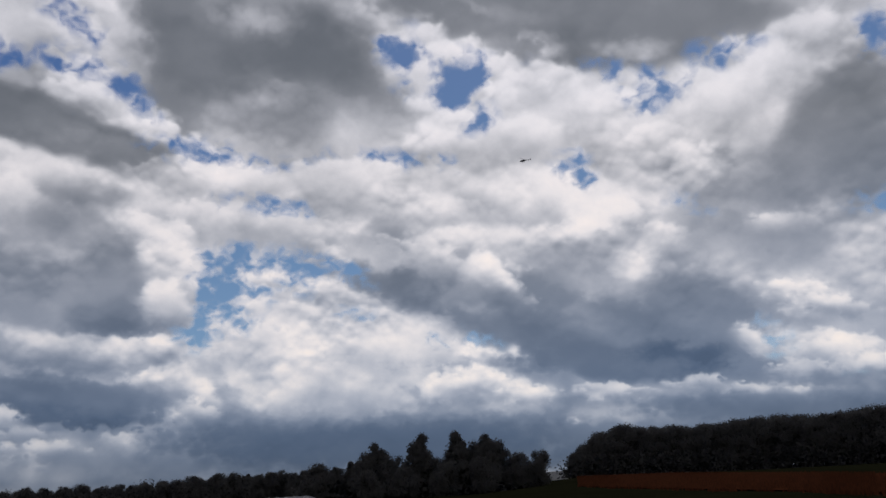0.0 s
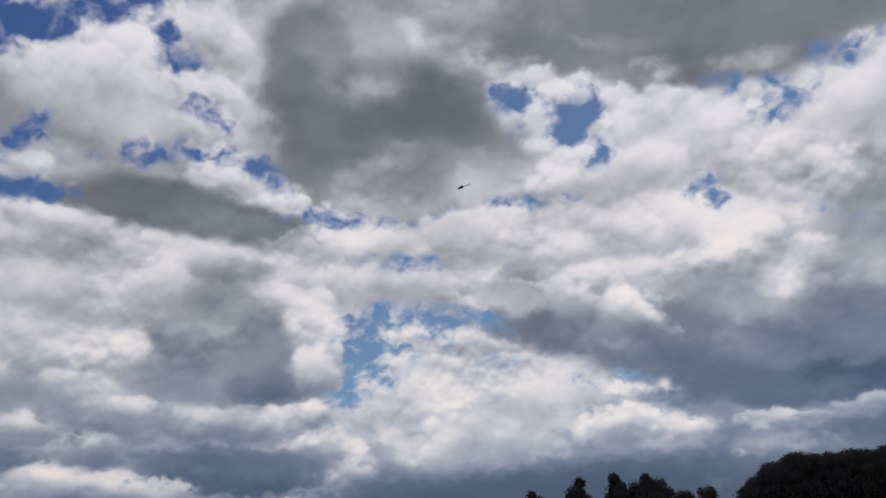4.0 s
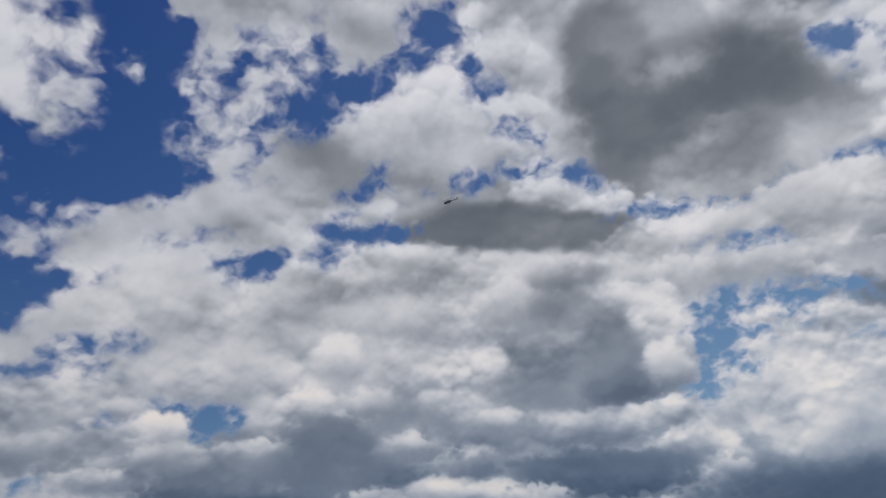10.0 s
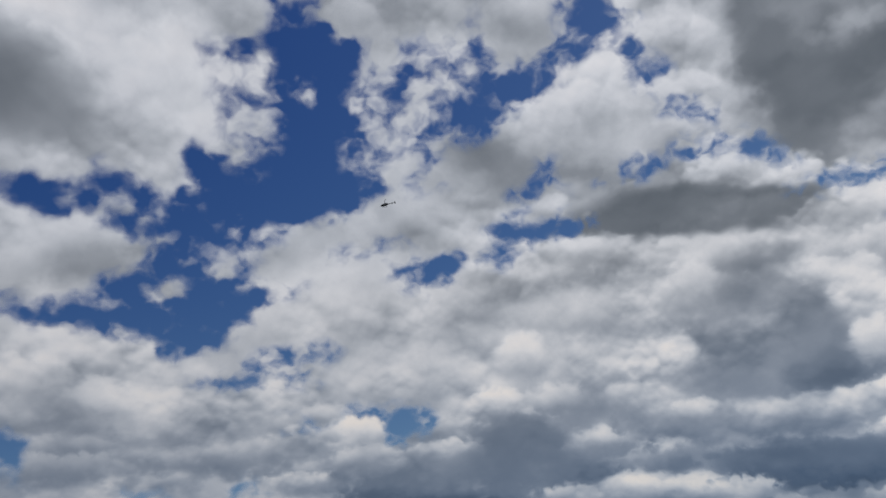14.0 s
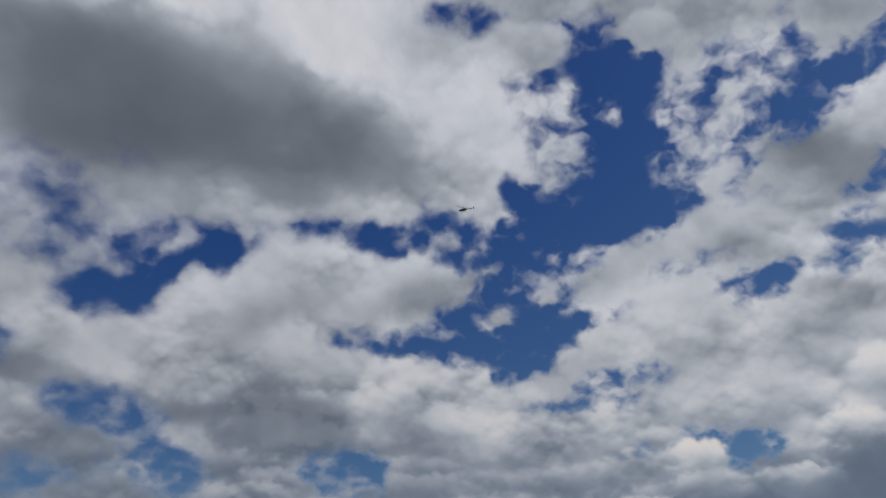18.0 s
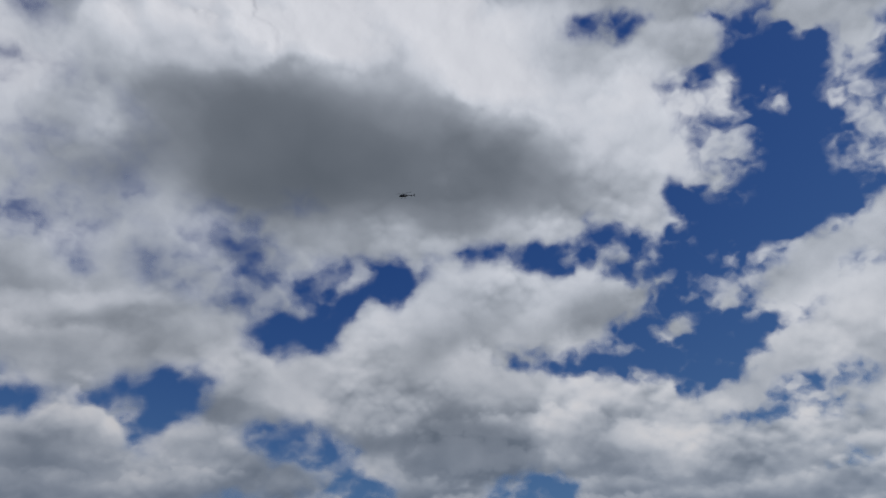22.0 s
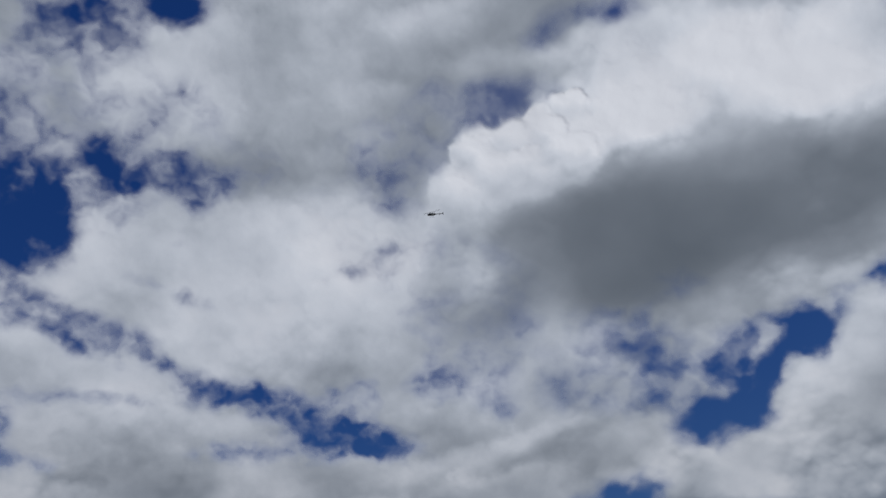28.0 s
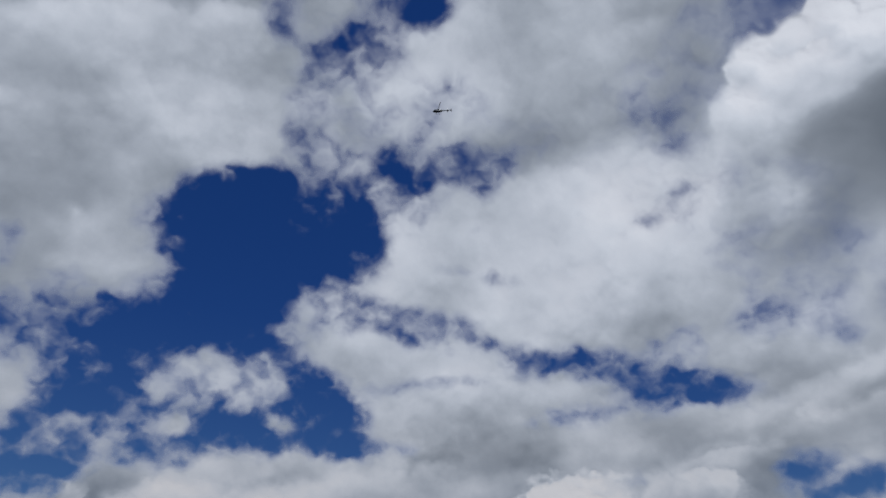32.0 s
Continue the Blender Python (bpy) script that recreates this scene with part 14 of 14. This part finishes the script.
def helicopter():
    root = tagged(new("helicopter"), "light single-engine helicopter, dark with white upper panels, in flight", "helicopter")
    bm = bmesh.new()
    loft(bm, [(3.05, -0.25, 0.10, 0.10, 1), (2.85, -0.22, 0.36, 0.30, 0.9), (2.4, -0.14, 0.56, 0.52, 0.85), (1.8, 0.0, 0.66, 0.68, 0.8), (1.0, 0.06, 0.70, 0.74, 0.75), (0.0, 0.06, 0.70, 0.74, 0.75),
              (-0.9, 0.08, 0.64, 0.68, 0.8), (-1.6, 0.16, 0.46, 0.50, 0.9), (-2.3, 0.26, 0.26, 0.28, 1), (-2.6, 0.28, 0.21, 0.22, 1)])
    body = part("body", bm, NAVY, root)
    bm = bmesh.new()
    loft(bm, [(2.72, 0.06, 0.30, 0.12, 0.9), (2.3, 0.22, 0.52, 0.27, 0.85), (1.8, 0.34, 0.645, 0.38, 0.8), (1.35, 0.42, 0.68, 0.40, 0.78)])
    part("windscreen", bm, GLASS, body)
    for side in (-1, 1):
        for y0, y1 in ((0.35, 1.2), (-0.65, 0.2)):
            bm = bmesh.new()
            ring = [bm.verts.new((side * 0.715, y, z)) for y, z in ((y0, 0.12), (y1, 0.12), (y1 - 0.06, 0.56), (y0 + 0.04, 0.6))]
            f = bm.faces.new(ring)
            for v in bmesh.ops.extrude_face_region(bm, geom=[f])["geom"]:
                if isinstance(v, bmesh.types.BMVert):
                    v.co.x -= side * 0.03
            part("side_window", bm, GLASS, body)
        bm = bmesh.new()
        loft(bm, [(1.2, -0.12, 0.016, 0.08, 1), (0.2, -0.10, 0.03, 0.10, 1), (-0.9, 0.02, 0.03, 0.12, 1), (-1.5, 0.14, 0.02, 0.08, 1)], 10)
        bmesh.ops.translate(bm, verts=bm.verts[:], vec=(side * 0.69, 0, 0))
        for v in bm.verts:
            v.co.x *= 1.0 - 0.10 * max(0.0, -v.co.y - 0.4) ** 1.4
        part("side_stripe", bm, WHITE_PAINT, body, "white painted stripe")
    bm = bmesh.new()
    loft(bm, [(1.0, 0.78, 0.20, 0.08, 0.9), (0.5, 0.92, 0.36, 0.24, 0.85), (-0.3, 0.96, 0.40, 0.28, 0.85), (-1.2, 0.82, 0.34, 0.26, 0.9), (-1.9, 0.62, 0.18, 0.14, 1)])
    part("engine_cowling", bm, WHITE_PAINT, root, "white engine cowling behind the mast")
    bm = bmesh.new()
    tapered(bm, (0.12, -1.0, 1.0), (0.2, -1.5, 1.32), 0.10, 0.12, 10)
    part("exhaust_pipe", bm, GREY_METAL, root)
    bm = bmesh.new()
    loft(bm, [(-2.4, 0.28, 0.23, 0.24, 1), (-4.2, 0.36, 0.17, 0.18, 1), (-6.3, 0.46, 0.11, 0.12, 1), (-6.6, 0.48, 0.06, 0.07, 1)], 12)
    part("tail_boom", bm, NAVY, root)
    bm = bmesh.new()
    loft(bm, [(-0.28, 0, 0.98, 0.05, 1), (0.0, 0, 0.98, 0.045, 1), (0.24, 0, 0.98, 0.01, 1)], 10)
    bmesh.ops.translate(bm, verts=bm.verts[:], vec=(0, -4.75, 0.42))
    part("stabiliser", bm, NAVY, root)
    for side in (-1, 1):
        bm = bmesh.new()
        loft(bm, [(0.25, 0, 0.02, 0.20, 1), (0.0, 0, 0.025, 0.30, 1), (-0.35, 0.02, 0.01, 0.22, 1)], 8)
        bmesh.ops.translate(bm, verts=bm.verts[:], vec=(side * 0.98, -4.75, 0.42))
        part("end_plate", bm, WHITE_PAINT, root)
    bm = bmesh.new()
    outline = [(-6.0, 0.52), (-6.55, 1.42), (-6.95, 1.46), (-6.72, 0.48), (-6.95, -0.32), (-6.68, -0.34), (-6.2, 0.36)]
    for x in (-0.045, 0.045):
        bm.faces.new([bm.verts.new((x, y, z)) for y, z in outline])
    bm.verts.ensure_lookup_table()
    n = len(outline)
    for k in range(n):
        bm.faces.new((bm.verts[k], bm.verts[(k + 1) % n], bm.verts[n + (k + 1) % n], bm.verts[n + k]))
    bmesh.ops.recalc_face_normals(bm, faces=bm.faces[:])
    part("tail_fin", bm, NAVY, root, smooth=False)
    for side in (-1, 1):
        bm = bmesh.new()
        pts = [(side * 0.98, 1.95, -1.02), (side * 0.98, 1.7, -1.2), (side * 0.98, -1.3, -1.2), (side * 0.98, -1.42, -1.18)]
        for a, b in zip(pts, pts[1:]):
            tapered(bm, a, b, 0.05, 0.05, 8)
        part("skid", bm, GREY_METAL, root)
    for y in (0.95, -0.7):
        bm = bmesh.new()
        pts = [(-0.98, y, -1.18), (-0.82, y, -0.86), (-0.45, y, -0.62), (0.45, y, -0.62), (0.82, y, -0.86), (0.98, y, -1.18)]
        for a, b in zip(pts, pts[1:]):
            tapered(bm, a, b, 0.045, 0.045, 8)
        part("cross_tube", bm, GREY_METAL, root)
    bm = bmesh.new()
    tapered(bm, (0, 0, 1.05), (0, 0, 1.72), 0.08, 0.06, 10)
    part("mast", bm, GREY_METAL, root)
    bm = bmesh.new()
    tapered(bm, (0, 0, -0.09), (0, 0, 0.12), 0.16, 0.12, 12)
    tapered(bm, (-0.62, 0, 0), (0.62, 0, 0), 0.08, 0.08, 8)
    rotor = part("rotor", bm, GREY_METAL, root)
    for turn in (0, 180):
        b = part("blade", blade_mesh(5.1, 0.36, 0.07, 0.5), BLADE_PAINT, rotor)
        b.matrix_basis = pose(0, 0, 0, 0, 0, turn)
    bm = bmesh.new()
    tapered(bm, (-0.1, 0, 0), (0.1, 0, 0), 0.06, 0.06, 10)
    tail = part("tail_rotor", bm, GREY_METAL, root)
    for turn in (0, 180):
        b = part("tail_blade", blade_mesh(0.82, 0.13, 0.03, 0.08), BLADE_PAINT, tail)
        b.matrix_basis = pose(-0.09, 0, 0, turn, 0, 0) @ pose(0, 0, 0, 0, 90, 0)
    return root, rotor, tail


HELICOPTER, ROTOR, TAIL_ROTOR = helicopter()

HELICOPTER_ROWS = [
    (0, pose(191.4, 619.6, 265.2, -5, -8, 80.8)),
    (0.5, pose(168.6, 612.0, 266.9, -5, -8, 80.0)),
    (1, pose(146.9, 604.7, 265.6, -5, -8, 79.1)),
    (1.5, pose(128.8, 596.3, 263.8, -5, -8, 78.0)),
    (2, pose(106.7, 587.6, 263.3, -5, -8, 77.3)),
    (2.5, pose(90.0, 578.6, 259.8, -5, -8, 76.2)),
    (4.5, pose(9.7, 537.3, 249.9, -5, -8, 78.4)),
    (5, pose(-9.6, 525.7, 246.4, -5, -8, 79.0)),
    (5.5, pose(-27.3, 521.1, 246.7, -5, -8, 81.4)),
    (6, pose(-46.0, 515.8, 246.9, -5, -8, 83.9)),
    (6.5, pose(-66.3, 509.7, 246.8, -5, -8, 86.6)),
    (7, pose(-83.7, 503.4, 246.5, -5, -8, 89.0)),
    (7.5, pose(-102.2, 496.0, 246.5, -5, -8, 91.6)),
    (8, pose(-119.4, 487.5, 247.6, -5, -8, 94.2)),
    (8.5, pose(-136.5, 479.2, 247.3, -5, -8, 96.7)),
    (9, pose(-154.6, 469.7, 246.9, -5, -8, 99.4)),
    (9.5, pose(-169.8, 460.0, 247.4, -5, -8, 101.9)),
    (10, pose(-187.2, 449.3, 246.7, -5, -8, 104.6)),
    (10.5, pose(-203.1, 439.7, 247.2, -5, -8, 107.9)),
    (11, pose(-221.9, 426.9, 249.1, -5, -8, 111.8)),
    (11.5, pose(-236.8, 416.3, 249.2, -5, -8, 115.1)),
    (12, pose(-250.8, 404.9, 250.1, -5, -8, 118.4)),
    (12.5, pose(-265.7, 392.1, 250.9, -5, -8, 121.8)),
    (13, pose(-278.9, 379.3, 252.1, -5, -8, 125.2)),
    (13.5, pose(-292.6, 365.3, 253.3, -5, -8, 128.7)),
    (15.5, pose(-339.5, 305.9, 257.2, -5, -8, 138.0)),
    (16, pose(-349.3, 290.0, 258.6, -5, -8, 140.3)),
    (16.5, pose(-360.6, 269.9, 260.9, -5, -8, 143.2)),
    (17, pose(-366.7, 254.6, 264.0, -5, -8, 145.2)),
    (17.5, pose(-374.2, 238.1, 265.1, -5, -8, 147.5)),
    (18, pose(-381.3, 221.0, 265.9, -5, -8, 149.9)),
    (18.5, pose(-387.5, 204.5, 266.4, -5, -8, 152.2)),
    (19, pose(-391.6, 189.2, 268.1, -5, -8, 154.2)),
    (19.5, pose(-397.7, 168.7, 271.4, -5, -8, 158.1)),
    (20, pose(-401.6, 155.3, 272.3, -5, -8, 161.0)),
    (20.5, pose(-405.2, 136.4, 275.7, -5, -8, 164.7)),
    (21, pose(-407.5, 120.8, 278.3, -5, -8, 167.9)),
    (21.5, pose(-410.3, 102.3, 280.2, -5, -8, 171.5)),
    (22, pose(-411.6, 85.2, 282.7, -5, -8, 174.8)),
    (22.5, pose(-412.2, 68.3, 285.2, -5, -8, 178.2)),
    (23, pose(-412.2, 54.8, 286.9, -5, -8, -178.8)),
    (23.5, pose(-410.9, 36.4, 290.5, -5, -8, -175.2)),
    (24, pose(-409.3, 21.6, 293.0, -5, -8, -172.1)),
    (24.5, pose(-406.5, 5.7, 296.3, -5, -8, -168.8)),
    (26.5, pose(-382.6, -60.1, 309.8, -5, -8, -157.5)),
    (27, pose(-372.3, -75.7, 311.1, -5, -8, -154.5)),
    (27.5, pose(-359.9, -90.8, 313.7, -5, -8, -153.8)),
    (28, pose(-348.6, -105.5, 314.3, -5, -8, -153.2)),
    (28.5, pose(-335.1, -118.4, 312.9, -5, -8, -152.5)),
    (29, pose(-319.8, -130.3, 313.0, -5, -8, -151.8)),
    (29.5, pose(-304.2, -143.8, 311.6, -5, -8, -148.7)),
    (30, pose(-287.7, -155.0, 310.9, -5, -8, -145.7)),
    (30.5, pose(-270.5, -166.7, 309.6, -5, -8, -142.4)),
    (31, pose(-252.8, -177.2, 308.1, -5, -8, -139.0)),
    (31.5, pose(-234.5, -187.3, 306.0, -5, -8, -135.4)),
    (32, pose(-215.2, -196.2, 304.3, -5, -8, -131.6)),
]


def motions():
    walk(HELICOPTER, HELICOPTER_ROWS)
    count = 32 * FPS
    walk(ROTOR, [(k / FPS, pose(0, 0, 1.75, 0, -2, (k - count) * 79 + ROTOR_END)) for k in range(count + 1)])
    walk(TAIL_ROTOR, [(k / FPS, pose(-0.16, -6.45, 0.5, (k * 83) % 360, 0, 0)) for k in range(count + 1)])


ROTOR_END = 8
motions()
